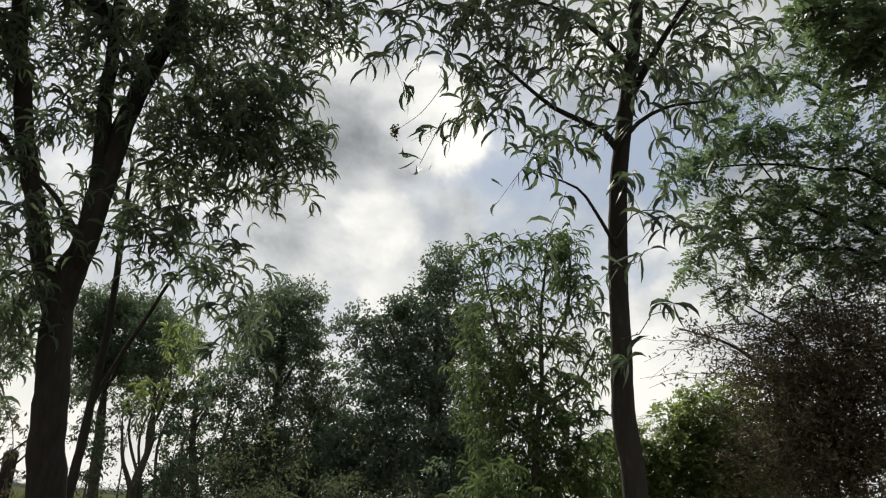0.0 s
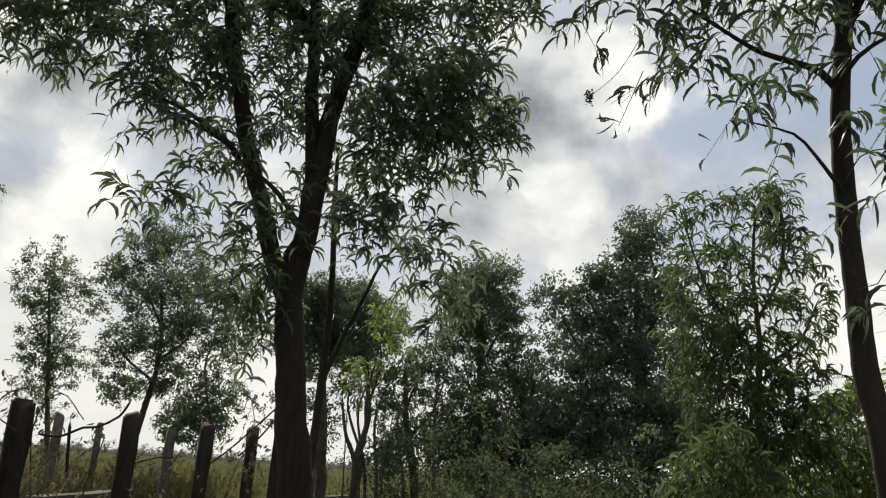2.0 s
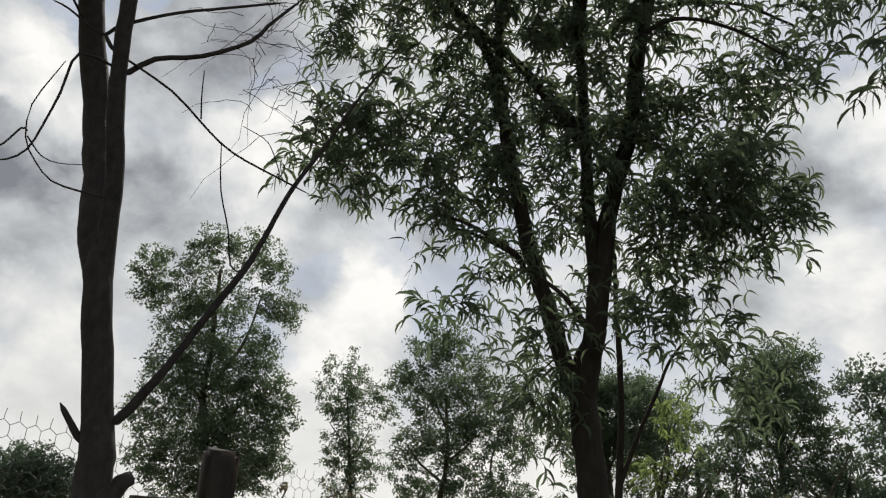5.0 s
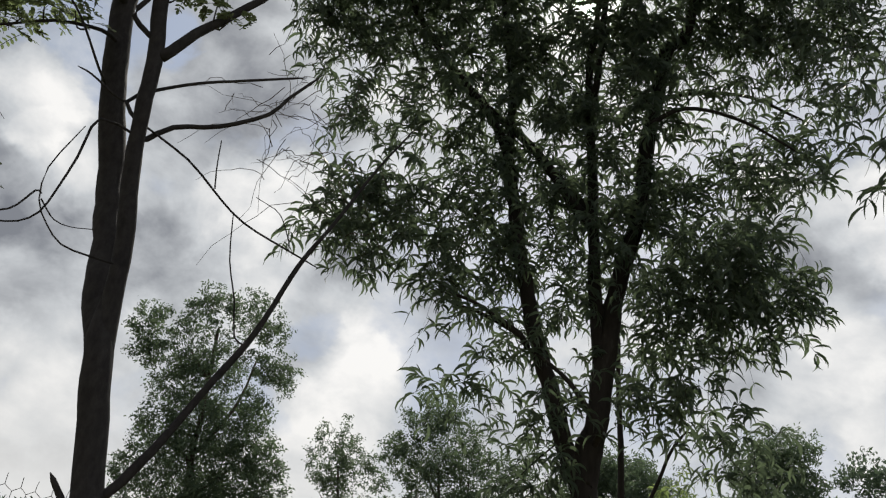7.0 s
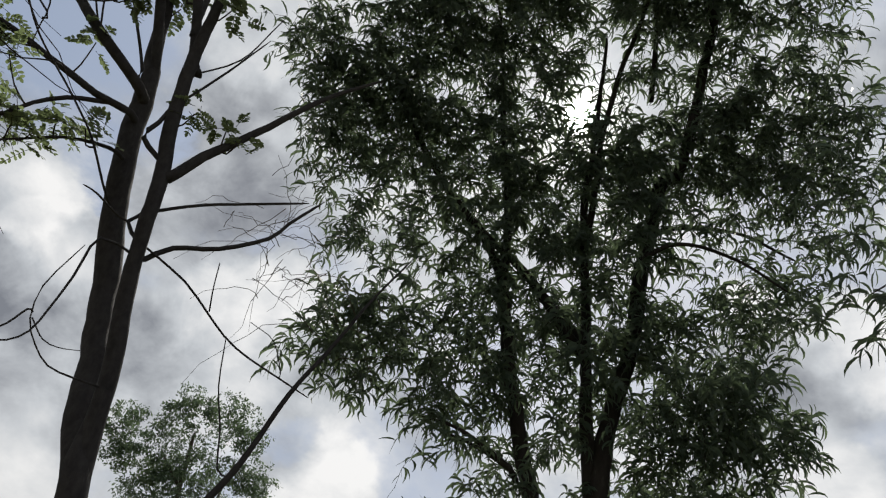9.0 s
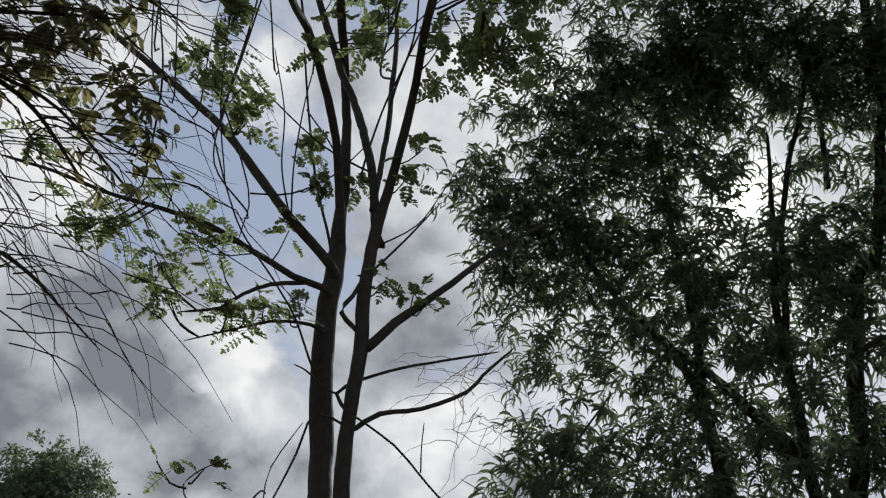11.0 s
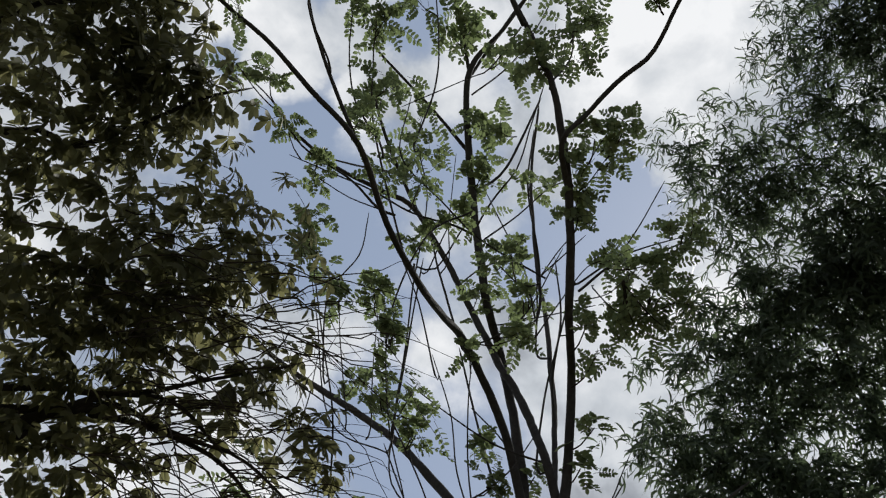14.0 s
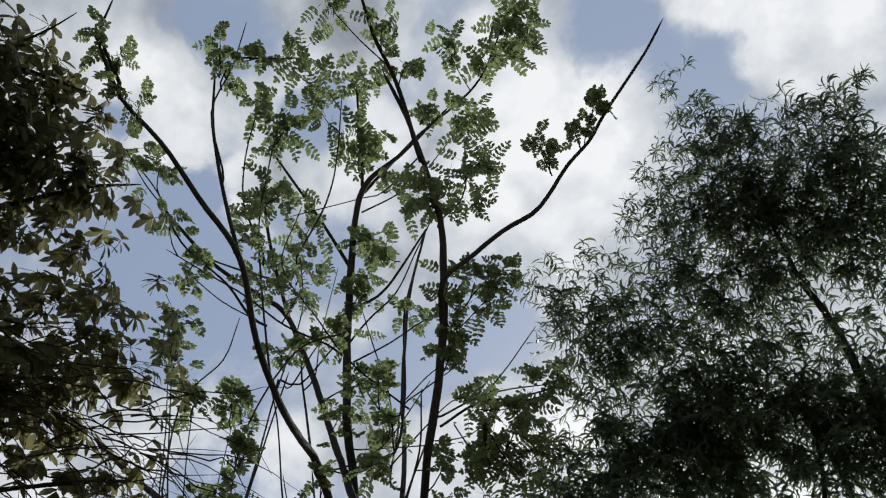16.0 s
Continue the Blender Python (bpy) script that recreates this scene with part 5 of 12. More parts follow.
limb(tree_c, BARK_DARK, "limb", (0.32, 2.98, 3.60, 0.0077), (0.26, 2.84, 3.51, 0.0074), (0.10, 2.84, 3.55, 0.0062), (-0.07, 2.84, 3.54, 0.0049), (-0.27, 2.85, 3.44, 0.0037))
limb(tree_c, BARK_DARK, "twig", (0.62, 2.81, 2.49, 0.0045), (0.64, 2.79, 2.48, 0.0043), (0.69, 2.78, 2.57, 0.0036), (0.77, 2.76, 2.59, 0.0029), (0.85, 2.74, 2.55, 0.0021))
limb(tree_c, BARK_DARK, "twig", (0.67, 2.88, 2.04, 0.0032), (0.65, 2.79, 2.10, 0.0031), (0.71, 2.77, 2.12, 0.0027), (0.75, 2.76, 2.19, 0.0024), (0.80, 2.75, 2.20, 0.0021))
lv, tw = Leaves(SICKLE), Twigs()
drooping_spray(lv, tw, (0.27, 2.91, 3.43), 0.20, 133, 0.090, 11, 0.4, 0.6, 0.22)
drooping_spray(lv, tw, (0.42, 2.92, 3.25), 0.19, 145, 0.090, 11, 0.4, 0.6, 0.22)
drooping_spray(lv, tw, (0.17, 2.80, 3.01), 0.15, 72, 0.090, 11, 0.4, 0.6, 0.22)
drooping_spray(lv, tw, (0.11, 2.81, 2.91), 0.10, 30, 0.090, 11, 0.4, 0.6, 0.22)
drooping_spray(lv, tw, (0.58, 3.03, 3.42), 0.18, 93, 0.090, 11, 0.4, 0.6, 0.22)
drooping_spray(lv, tw, (0.11, 2.92, 3.45), 0.15, 54, 0.090, 11, 0.4, 0.6, 0.22)
drooping_spray(lv, tw, (-0.06, 2.83, 3.45), 0.17, 74, 0.090, 11, 0.4, 0.6, 0.22)
drooping_spray(lv, tw, (-0.22, 2.83, 3.38), 0.12, 33, 0.090, 11, 0.4, 0.6, 0.22)
drooping_spray(lv, tw, (-0.28, 2.84, 3.25), 0.06, 6, 0.090, 11, 0.4, 0.6, 0.22)
drooping_spray(lv, tw, (-0.10, 2.85, 3.30), 0.08, 11, 0.090, 11, 0.4, 0.6, 0.22)
drooping_spray(lv, tw, (-0.46, 3.18, 3.69), 0.16, 41, 0.090, 11, 0.4, 0.6, 0.22)
drooping_spray(lv, tw, (0.81, 2.97, 3.48), 0.21, 145, 0.090, 11, 0.4, 0.6, 0.22)
drooping_spray(lv, tw, (1.01, 2.91, 3.46), 0.21, 145, 0.090, 11, 0.4, 0.6, 0.22)
drooping_spray(lv, tw, (1.07, 2.91, 3.25), 0.15, 68, 0.090, 11, 0.4, 0.6, 0.22)
drooping_spray(lv, tw, (0.84, 2.83, 3.18), 0.14, 68, 0.090, 11, 0.4, 0.6, 0.22)
drooping_spray(lv, tw, (0.97, 2.95, 3.06), 0.13, 51, 0.090, 11, 0.4, 0.6, 0.22)
drooping_spray(lv, tw, (0.75, 2.77, 2.94), 0.09, 24, 0.090, 11, 0.4, 0.6, 0.22)
drooping_spray(lv, tw, (0.35, 2.79, 2.85), 0.11, 42, 0.090, 11, 0.4, 0.6, 0.22)
drooping_spray(lv, tw, (0.57, 2.81, 3.00), 0.11, 42, 0.090, 11, 0.4, 0.6, 0.22)
drooping_spray(lv, tw, (0.45, 2.92, 2.97), 0.12, 42, 0.090, 11, 0.4, 0.6, 0.22)
drooping_spray(lv, tw, (0.60, 2.74, 2.73), 0.05, 8, 0.090, 11, 0.4, 0.6, 0.22)
drooping_spray(lv, tw, (0.31, 2.79, 2.66), 0.06, 10, 0.090, 11, 0.4, 0.6, 0.22)
drooping_spray(lv, tw, (0.46, 2.77, 2.66), 0.07, 16, 0.090, 11, 0.4, 0.6, 0.22)
drooping_spray(lv, tw, (0.72, 2.71, 2.70), 0.05, 7, 0.090, 11, 0.4, 0.6, 0.22)
drooping_spray(lv, tw, (0.74, 2.71, 2.57), 0.06, 11, 0.090, 11, 0.4, 0.6, 0.22)
drooping_spray(lv, tw, (0.78, 2.69, 2.44), 0.08, 35, 0.090, 11, 0.4, 0.6, 0.22)
drooping_spray(lv, tw, (0.70, 2.72, 2.38), 0.05, 6, 0.090, 11, 0.4, 0.6, 0.22)
drooping_spray(lv, tw, (0.83, 2.68, 2.50), 0.05, 6, 0.090, 11, 0.4, 0.6, 0.22)
drooping_spray(lv, tw, (0.73, 2.71, 2.17), 0.05, 7, 0.090, 11, 0.4, 0.6, 0.22)
drooping_spray(lv, tw, (0.71, 2.87, 2.04), 0.05, 6, 0.090, 11, 0.4, 0.6, 0.22)
drooping_spray(lv, tw, (1.19, 3.00, 3.54), 0.16, 75, 0.090, 11, 0.4, 0.6, 0.22)
drooping_spray(lv, tw, (0.11, 2.87, 3.44), 0.30, 218, 0.090, 11, 0.4, 0.6, 0.22)
drooping_spray(lv, tw, (0.42, 2.84, 3.44), 0.35, 297, 0.090, 11, 0.4, 0.6, 0.22)
drooping_spray(lv, tw, (0.70, 2.79, 3.33), 0.29, 218, 0.090, 11, 0.4, 0.6, 0.22)
drooping_spray(lv, tw, (-0.16, 2.88, 3.42), 0.22, 107, 0.090, 11, 0.4, 0.6, 0.22)
drooping_spray(lv, tw, (-0.32, 2.65, 3.56), 0.12, 47, 0.090, 11, 0.4, 0.6, 0.22)
drooping_spray(lv, tw, (-0.31, 2.68, 3.30), 0.09, 27, 0.090, 11, 0.4, 0.6, 0.22)
drooping_spray(lv, tw, (-0.25, 2.69, 3.84), 0.15, 68, 0.090, 11, 0.4, 0.6, 0.22)
lv.build("crown", LEAF_ACACIA, tree_c, "sparse long curved green leaves", 280, LEAF_NEAR)
tw.build("twig", TWIG, tree_c)
tw, lv = Twigs(), Leaves(SICKLE)
tw.add(spline([(-0.02, 2.95, 3.21, 0.0022), (-0.13, 3.09, 3.10, 0.0016), (-0.26, 3.31, 3.10, 0.0012)], 0.05))
tw.add(spline([(-0.03, 2.96, 3.03, 0.0022), (-0.13, 3.24, 2.92, 0.0014)], 0.05))
lv.add(np.array((-0.13, 3.24, 2.92)) + rng.normal(0, 0.025, (6, 3)), unit(directions(6, 0.4) + (0, 0, -0.4)), directions(6), rng.uniform(0.08, 0.14, 6))
lv.build("leaf_tuft", LEAF_ACACIA, tree_c)
tw.build("hanging_twig", TWIG, tree_c)
pods = Leaves(OVAL)
pods.add(np.array((-0.26, 3.31, 3.10)) + rng.normal(0, 1, (60, 3)) * (0.008, 0.008, 0.020), directions(60), directions(60), rng.uniform(0.012, 0.022, 60))
pods.build("seed_pod", LEAF_DRY, tree_c, "dark curled dry seed pods in a bunch")

# ---- twin_stem_tree ----
tree_b = thing("twin_stem_tree", (-2.35, 1.43, 0.00), "slender twin-stemmed tree with bare grey limbs and feathery leaf tufts", "tree")
limb(tree_b, BARK_SMOOTH, "trunk", (-2.31, 1.50, -0.15, 0.0787), (-2.33, 1.47, 0.68, 0.0618), (-2.35, 1.44, 1.51, 0.0583), (-2.36, 1.42, 1.67, 0.0538), (-2.38, 1.40, 1.80, 0.0484), (-2.40, 1.37, 1.94, 0.0468), (-2.41, 1.34, 2.07, 0.0463), (-2.43, 1.32, 2.20, 0.0429), sides=18)
limb(tree_b, BARK_SMOOTH, "trunk", (-2.39, 1.37, 1.90, 0.0381), (-2.51, 1.39, 2.14, 0.0423), (-2.63, 1.39, 2.39, 0.0448), (-2.70, 1.38, 2.62, 0.0467), (-2.78, 1.36, 2.92, 0.0481), (-2.81, 1.30, 3.18, 0.0478), (-2.83, 1.26, 3.42, 0.0482), (-2.85, 1.23, 3.62, 0.0458), (-2.86, 1.20, 3.84, 0.0395), (-2.88, 1.17, 4.07, 0.0314), (-2.91, 1.11, 4.43, 0.0261), (-2.95, 1.02, 4.80, 0.0246), (-2.94, 0.90, 5.10, 0.0240), (-2.78, 0.68, 5.27, 0.0240), (-2.71, 0.45, 5.86, 0.0244), (-2.58, 0.27, 6.21, 0.0236), (-2.34, 0.03, 6.69, 0.0192), (-2.08, 0.09, 7.00, 0.0139), (-1.75, 0.14, 7.35, 0.0083), sides=16)
limb(tree_b, BARK_SMOOTH, "trunk", (-2.39, 1.38, 1.90, 0.0343), (-2.41, 1.35, 2.11, 0.0358), (-2.43, 1.32, 2.34, 0.0327), (-2.44, 1.30, 2.53, 0.0304), (-2.46, 1.26, 2.79, 0.0284), (-2.45, 1.21, 3.04, 0.0276), (-2.46, 1.19, 3.26, 0.0286), (-2.48, 1.15, 3.55, 0.0278), (-2.45, 1.11, 3.78, 0.0250), (-2.38, 1.06, 4.04, 0.0209), (-2.24, 0.96, 4.33, 0.0189), (-2.00, 0.77, 4.41, 0.0183), (-1.79, 0.61, 4.62, 0.0184), (-1.60, 0.42, 4.89, 0.0176), (-1.48, 0.24, 5.17, 0.0145), (-1.42, 0.04, 5.40, 0.0124), (-1.35, -0.16, 5.53, 0.0113), (-1.30, -0.34, 5.60, 0.0085), sides=16)
limb(tree_b, BARK_SMOOTH, "limb", (-2.37, 1.40, 1.75, 0.0170), (-2.34, 1.45, 1.75, 0.0160), (-2.28, 1.52, 1.90, 0.0138), (-2.22, 1.60, 2.10, 0.0120), (-2.15, 1.69, 2.33, 0.0105), (-2.08, 1.75, 2.60, 0.0089), (-2.02, 1.82, 2.80, 0.0072), (-1.94, 1.89, 3.04, 0.0055), (-1.87, 1.96, 3.23, 0.0035), sides=12)
limb(tree_b, BARK_SMOOTH, "limb", (-2.36, 1.41, 1.69, 0.0139), (-2.39, 1.38, 1.68, 0.0132), (-2.41, 1.35, 1.72, 0.0109), (-2.42, 1.32, 1.76, 0.0085))
limb(tree_b, BARK_SMOOTH, "broken_stub", (-2.35, 1.44, 1.52, 0.0356), (-2.33, 1.47, 1.53, 0.0339), (-2.31, 1.49, 1.57, 0.0273), (-2.29, 1.51, 1.59, 0.0207))
limb(tree_b, BARK_SMOOTH, "twig", (-2.16, 1.67, 2.28, 0.0052), (-2.19, 1.64, 2.30, 0.0049), (-2.21, 1.62, 2.42, 0.0043), (-2.24, 1.58, 2.56, 0.0037), (-2.25, 1.56, 2.68, 0.0031))
limb(tree_b, BARK_SMOOTH, "twig", (-2.45, 1.23, 2.94, 0.0068), (-2.47, 1.25, 2.96, 0.0065), (-2.38, 1.40, 2.89, 0.0061), (-2.31, 1.49, 2.80, 0.0058), (-2.23, 1.59, 2.71, 0.0055), (-2.08, 1.76, 2.63, 0.0051))
limb(tree_b, BARK_SMOOTH, "twig", (-2.31, 1.49, 2.81, 0.0042), (-2.32, 1.48, 2.90, 0.0037), (-2.32, 1.47, 2.98, 0.0032))
limb(tree_b, BARK_SMOOTH, "twig", (-2.12, 1.71, 2.65, 0.0033), (-2.12, 1.72, 2.67, 0.0031), (-2.16, 1.68, 2.78, 0.0026), (-2.20, 1.62, 2.81, 0.0021))
limb(tree_b, BARK_SMOOTH, "twig", (-2.43, 1.31, 2.44, 0.0051), (-2.43, 1.19, 2.42, 0.0048), (-2.47, 1.12, 2.43, 0.0044), (-2.50, 1.07, 2.48, 0.0041), (-2.52, 1.03, 2.55, 0.0037), (-2.52, 1.02, 2.66, 0.0034), (-2.50, 1.05, 2.78, 0.0030))
limb(tree_b, BARK_SMOOTH, "twig", (-2.46, 1.24, 2.90, 0.0075), (-2.48, 1.10, 2.89, 0.0072), (-2.49, 1.08, 2.73, 0.0064), (-2.50, 1.06, 2.60, 0.0057), (-2.51, 1.04, 2.51, 0.0051), (-2.53, 1.00, 2.46, 0.0044), (-2.56, 0.95, 2.44, 0.0039))
limb(tree_b, BARK_SMOOTH, "twig", (-2.51, 1.03, 2.55, 0.0039), (-2.49, 1.08, 2.50, 0.0032), (-2.46, 1.12, 2.49, 0.0026), (-2.44, 1.16, 2.50, 0.0019))
limb(tree_b, BARK_SMOOTH, "twig", (-2.52, 1.03, 2.57, 0.0051), (-2.52, 1.01, 2.57, 0.0049), (-2.55, 0.97, 2.49, 0.0045), (-2.59, 0.89, 2.46, 0.0042), (-2.61, 0.83, 2.47, 0.0038), (-2.63, 0.80, 2.52, 0.0035), (-2.61, 0.83, 2.58, 0.0032), (-2.59, 0.87, 2.62, 0.0029))
limb(tree_b, BARK_SMOOTH, "limb", (-2.46, 1.24, 2.90, 0.0111), (-2.47, 1.28, 2.92, 0.0106), (-2.43, 1.34, 3.00, 0.0096), (-2.34, 1.46, 3.06, 0.0086), (-2.24, 1.58, 3.17, 0.0077), (-2.21, 1.62, 3.26, 0.0067), (-2.16, 1.67, 3.36, 0.0057))
limb(tree_b, BARK_SMOOTH, "limb", (-2.45, 1.23, 2.94, 0.0079), (-2.52, 1.19, 3.03, 0.0075), (-2.48, 1.26, 3.12, 0.0068), (-2.40, 1.37, 3.21, 0.0061), (-2.31, 1.50, 3.29, 0.0053), (-2.21, 1.62, 3.36, 0.0045))
limb(tree_b, BARK_SMOOTH, "limb", (-2.46, 1.19, 3.23, 0.0218), (-2.44, 1.21, 3.22, 0.0208), (-2.39, 1.28, 3.37, 0.0187), (-2.35, 1.35, 3.48, 0.0164), (-2.28, 1.43, 3.62, 0.0141), (-2.21, 1.50, 3.76, 0.0116), (-2.14, 1.58, 3.89, 0.0090), (-2.04, 1.67, 4.01, 0.0063), sides=12)
limb(tree_b, BARK_SMOOTH, "twig", (-2.52, 1.19, 3.03, 0.0067), (-2.53, 1.15, 3.03, 0.0064), (-2.58, 1.07, 3.08, 0.0054), (-2.60, 1.04, 3.09, 0.0043))
limb(tree_b, BARK_SMOOTH, "limb", (-2.85, 1.22, 3.73, 0.0254), (-2.80, 1.15, 3.74, 0.0242), (-2.92, 0.92, 3.93, 0.0225), (-3.17, 0.78, 4.25, 0.0219), (-3.41, 0.61, 4.56, 0.0209), (-3.72, 0.33, 4.89, 0.0197), (-3.93, 0.10, 5.09, 0.0175), (-4.07, -0.22, 5.28, 0.0149), sides=12)
limb(tree_b, BARK_SMOOTH, "limb", (-2.85, 1.23, 3.62, 0.0170), (-2.79, 1.16, 3.61, 0.0162), (-2.86, 1.03, 3.62, 0.0148), (-3.03, 0.89, 3.73, 0.0139), (-3.19, 0.71, 3.83, 0.0128), (-3.37, 0.52, 3.88, 0.0117), (-3.53, 0.35, 3.91, 0.0104), (-3.66, 0.11, 3.93, 0.0089), (-3.77, -0.07, 3.93, 0.0074))
limb(tree_b, BARK_SMOOTH, "limb", (-2.83, 1.09, 3.62, 0.0118), (-2.84, 1.08, 3.61, 0.0112), (-2.90, 0.96, 3.54, 0.0096), (-2.94, 0.88, 3.45, 0.0079), (-2.96, 0.82, 3.35, 0.0063), (-3.00, 0.73, 3.29, 0.0048))
limb(tree_b, BARK_SMOOTH, "limb", (-2.83, 1.26, 3.43, 0.0089), (-2.78, 1.18, 3.41, 0.0085), (-2.82, 1.11, 3.41, 0.0073), (-2.87, 1.01, 3.37, 0.0060), (-2.92, 0.92, 3.30, 0.0048), (-2.97, 0.79, 3.19, 0.0035))
limb(tree_b, BARK_SMOOTH, "twig", (-2.81, 1.29, 3.20, 0.0073), (-2.73, 1.16, 3.22, 0.0070), (-2.79, 1.06, 3.40, 0.0067), (-2.85, 0.93, 3.54, 0.0063), (-2.93, 0.76, 3.71, 0.0060), (-2.98, 0.63, 3.90, 0.0057), (-3.02, 0.49, 4.13, 0.0054))
limb(tree_b, BARK_SMOOTH, "limb", (-2.46, 1.19, 3.27, 0.0106), (-2.51, 1.10, 3.34, 0.0101), (-2.50, 1.12, 3.43, 0.0091), (-2.49, 1.15, 3.57, 0.0081))
limb(tree_b, BARK_SMOOTH, "twig", (-3.02, 0.49, 4.13, 0.0102), (-3.07, 0.51, 4.24, 0.0097), (-3.08, 0.47, 4.52, 0.0087), (-3.06, 0.42, 4.86, 0.0076), (-3.02, 0.37, 5.06, 0.0063))
limb(tree_b, BARK_SMOOTH, "twig", (-2.98, 0.93, 3.70, 0.0053), (-2.94, 0.86, 3.66, 0.0050), (-3.00, 0.72, 3.58, 0.0041), (-3.07, 0.52, 3.62, 0.0033), (-3.11, 0.35, 3.74, 0.0025))
limb(tree_b, BARK_SMOOTH, "twig", (-2.87, 1.01, 3.86, 0.0068), (-2.90, 0.96, 3.88, 0.0065), (-2.96, 0.83, 4.17, 0.0059), (-2.99, 0.74, 4.51, 0.0053), (-3.02, 0.59, 4.82, 0.0046))
limb(tree_b, BARK_SMOOTH, "twig", (-2.82, 1.11, 3.78, 0.0109), (-2.81, 1.13, 3.83, 0.0103), (-2.88, 0.99, 4.15, 0.0095), (-2.95, 0.84, 4.58, 0.0088), (-2.96, 0.70, 4.91, 0.0077))
limb(tree_b, BARK_SMOOTH, "twig", (-2.95, 0.83, 4.59, 0.0062), (-2.95, 0.84, 4.58, 0.0059), (-2.89, 0.97, 4.45, 0.0057), (-2.85, 1.05, 4.34, 0.0056))
limb(tree_b, BARK_SMOOTH, "twig", (-2.48, 1.15, 3.58, 0.0086), (-2.47, 1.17, 3.60, 0.0082), (-2.42, 1.25, 3.80, 0.0067), (-2.37, 1.32, 4.00, 0.0050))
limb(tree_b, BARK_SMOOTH, "twig", (-2.47, 1.13, 3.65, 0.0062), (-2.49, 1.14, 3.69, 0.0059), (-2.40, 1.27, 3.88, 0.0049), (-2.35, 1.34, 4.15, 0.0039))
limb(tree_b, BARK_SMOOTH, "limb", (-2.87, 1.19, 3.90, 0.0237), (-2.84, 1.19, 3.92, 0.0225), (-2.82, 1.00, 4.35, 0.0222), (-2.75, 0.79, 4.57, 0.0209), (-2.62, 0.53, 4.66, 0.0190), (-2.31, 0.22, 4.41, 0.0156), (-2.01, -0.09, 4.29, 0.0129), (-1.78, -0.35, 4.32, 0.0113), (-1.64, -0.59, 4.24, 0.0097), (-1.53, -0.80, 4.19, 0.0083), (-1.48, -0.97, 4.16, 0.0071), (-1.41, -1.10, 4.18, 0.0061), sides=12)
limb(tree_b, BARK_SMOOTH, "limb", (-2.47, 1.17, 3.73, 0.0214), (-2.49, 1.14, 3.76, 0.0204), (-2.56, 1.03, 4.19, 0.0202), (-2.81, 0.98, 4.71, 0.0207), (-3.01, 0.80, 5.25, 0.0206), (-3.05, 0.60, 5.57, 0.0191), (-3.07, 0.19, 6.04, 0.0176), (-3.09, -0.07, 6.07, 0.0148), (-3.11, -0.40, 6.06, 0.0120), (-3.07, -0.73, 6.09, 0.0093), sides=12)
limb(tree_b, BARK_SMOOTH, "limb", (-2.52, 1.10, 3.92, 0.0143), (-2.52, 1.10, 3.94, 0.0137), (-2.81, 1.21, 4.84, 0.0148), (-3.03, 1.20, 5.80, 0.0151), (-3.16, 1.19, 6.24, 0.0135), (-2.98, 0.91, 7.09, 0.0118), (-2.71, 0.73, 7.63, 0.0092))
limb(tree_b, BARK_SMOOTH, "limb", (-1.68, 0.50, 4.77, 0.0127), (-1.53, 0.37, 4.77, 0.0121), (-1.43, 0.41, 4.90, 0.0116), (-1.28, 0.46, 5.04, 0.0112), (-1.16, 0.52, 5.13, 0.0106), (-1.07, 0.53, 5.20, 0.0099), (-0.93, 0.52, 5.33, 0.0093), (-0.80, 0.53, 5.42, 0.0087), (-0.68, 0.51, 5.51, 0.0080), (-0.51, 0.49, 5.61, 0.0073), (-0.37, 0.47, 5.68, 0.0065), (-0.26, 0.44, 5.72, 0.0057))
limb(tree_b, BARK_SMOOTH, "limb", (-1.78, -0.35, 4.32, 0.0087), (-1.70, -0.55, 4.47, 0.0075), (-1.59, -0.74, 4.61, 0.0061), (-1.49, -0.85, 4.71, 0.0047))
limb(tree_b, BARK_SMOOTH, "limb", (-2.31, 0.03, 6.72, 0.0143), (-2.38, 0.04, 6.78, 0.0137), (-2.25, -0.14, 6.99, 0.0110), (-2.05, -0.41, 7.24, 0.0082))
limb(tree_b, BARK_SMOOTH, "limb", (-2.59, 0.28, 6.20, 0.0135), (-2.61, 0.28, 6.25, 0.0128), (-2.57, -0.08, 6.42, 0.0103), (-2.50, -0.55, 6.56, 0.0076))
limb(tree_b, BARK_SMOOTH, "limb", (-2.67, 0.39, 5.98, 0.0112), (-2.69, 0.42, 6.01, 0.0107), (-2.55, 0.53, 6.22, 0.0091), (-2.26, 0.53, 6.67, 0.0077))
limb(tree_b, BARK_SMOOTH, "limb", (-2.82, 0.14, 5.69, 0.0119), (-2.71, -0.23, 6.04, 0.0097), (-2.57, -0.49, 6.30, 0.0073))
limb(tree_b, BARK_SMOOTH, "limb", (-2.28, 0.98, 5.01, 0.0073), (-2.13, 1.09, 5.19, 0.0065), (-2.01, 1.22, 5.24, 0.0055), (-1.88, 1.33, 5.30, 0.0046))
limb(tree_b, BARK_SMOOTH, "twig", (-2.16, 1.07, 5.15, 0.0063), (-2.15, 1.08, 5.17, 0.0060), (-2.01, 1.13, 5.38, 0.0054), (-1.84, 1.16, 5.62, 0.0048))
limb(tree_b, BARK_SMOOTH, "twig", (-2.33, 0.33, 5.21, 0.0088), (-2.46, 0.18, 5.00, 0.0076), (-2.60, 0.18, 4.50, 0.0062), (-2.59, 0.32, 3.94, 0.0048), (-2.98, 0.61, 3.93, 0.0048))
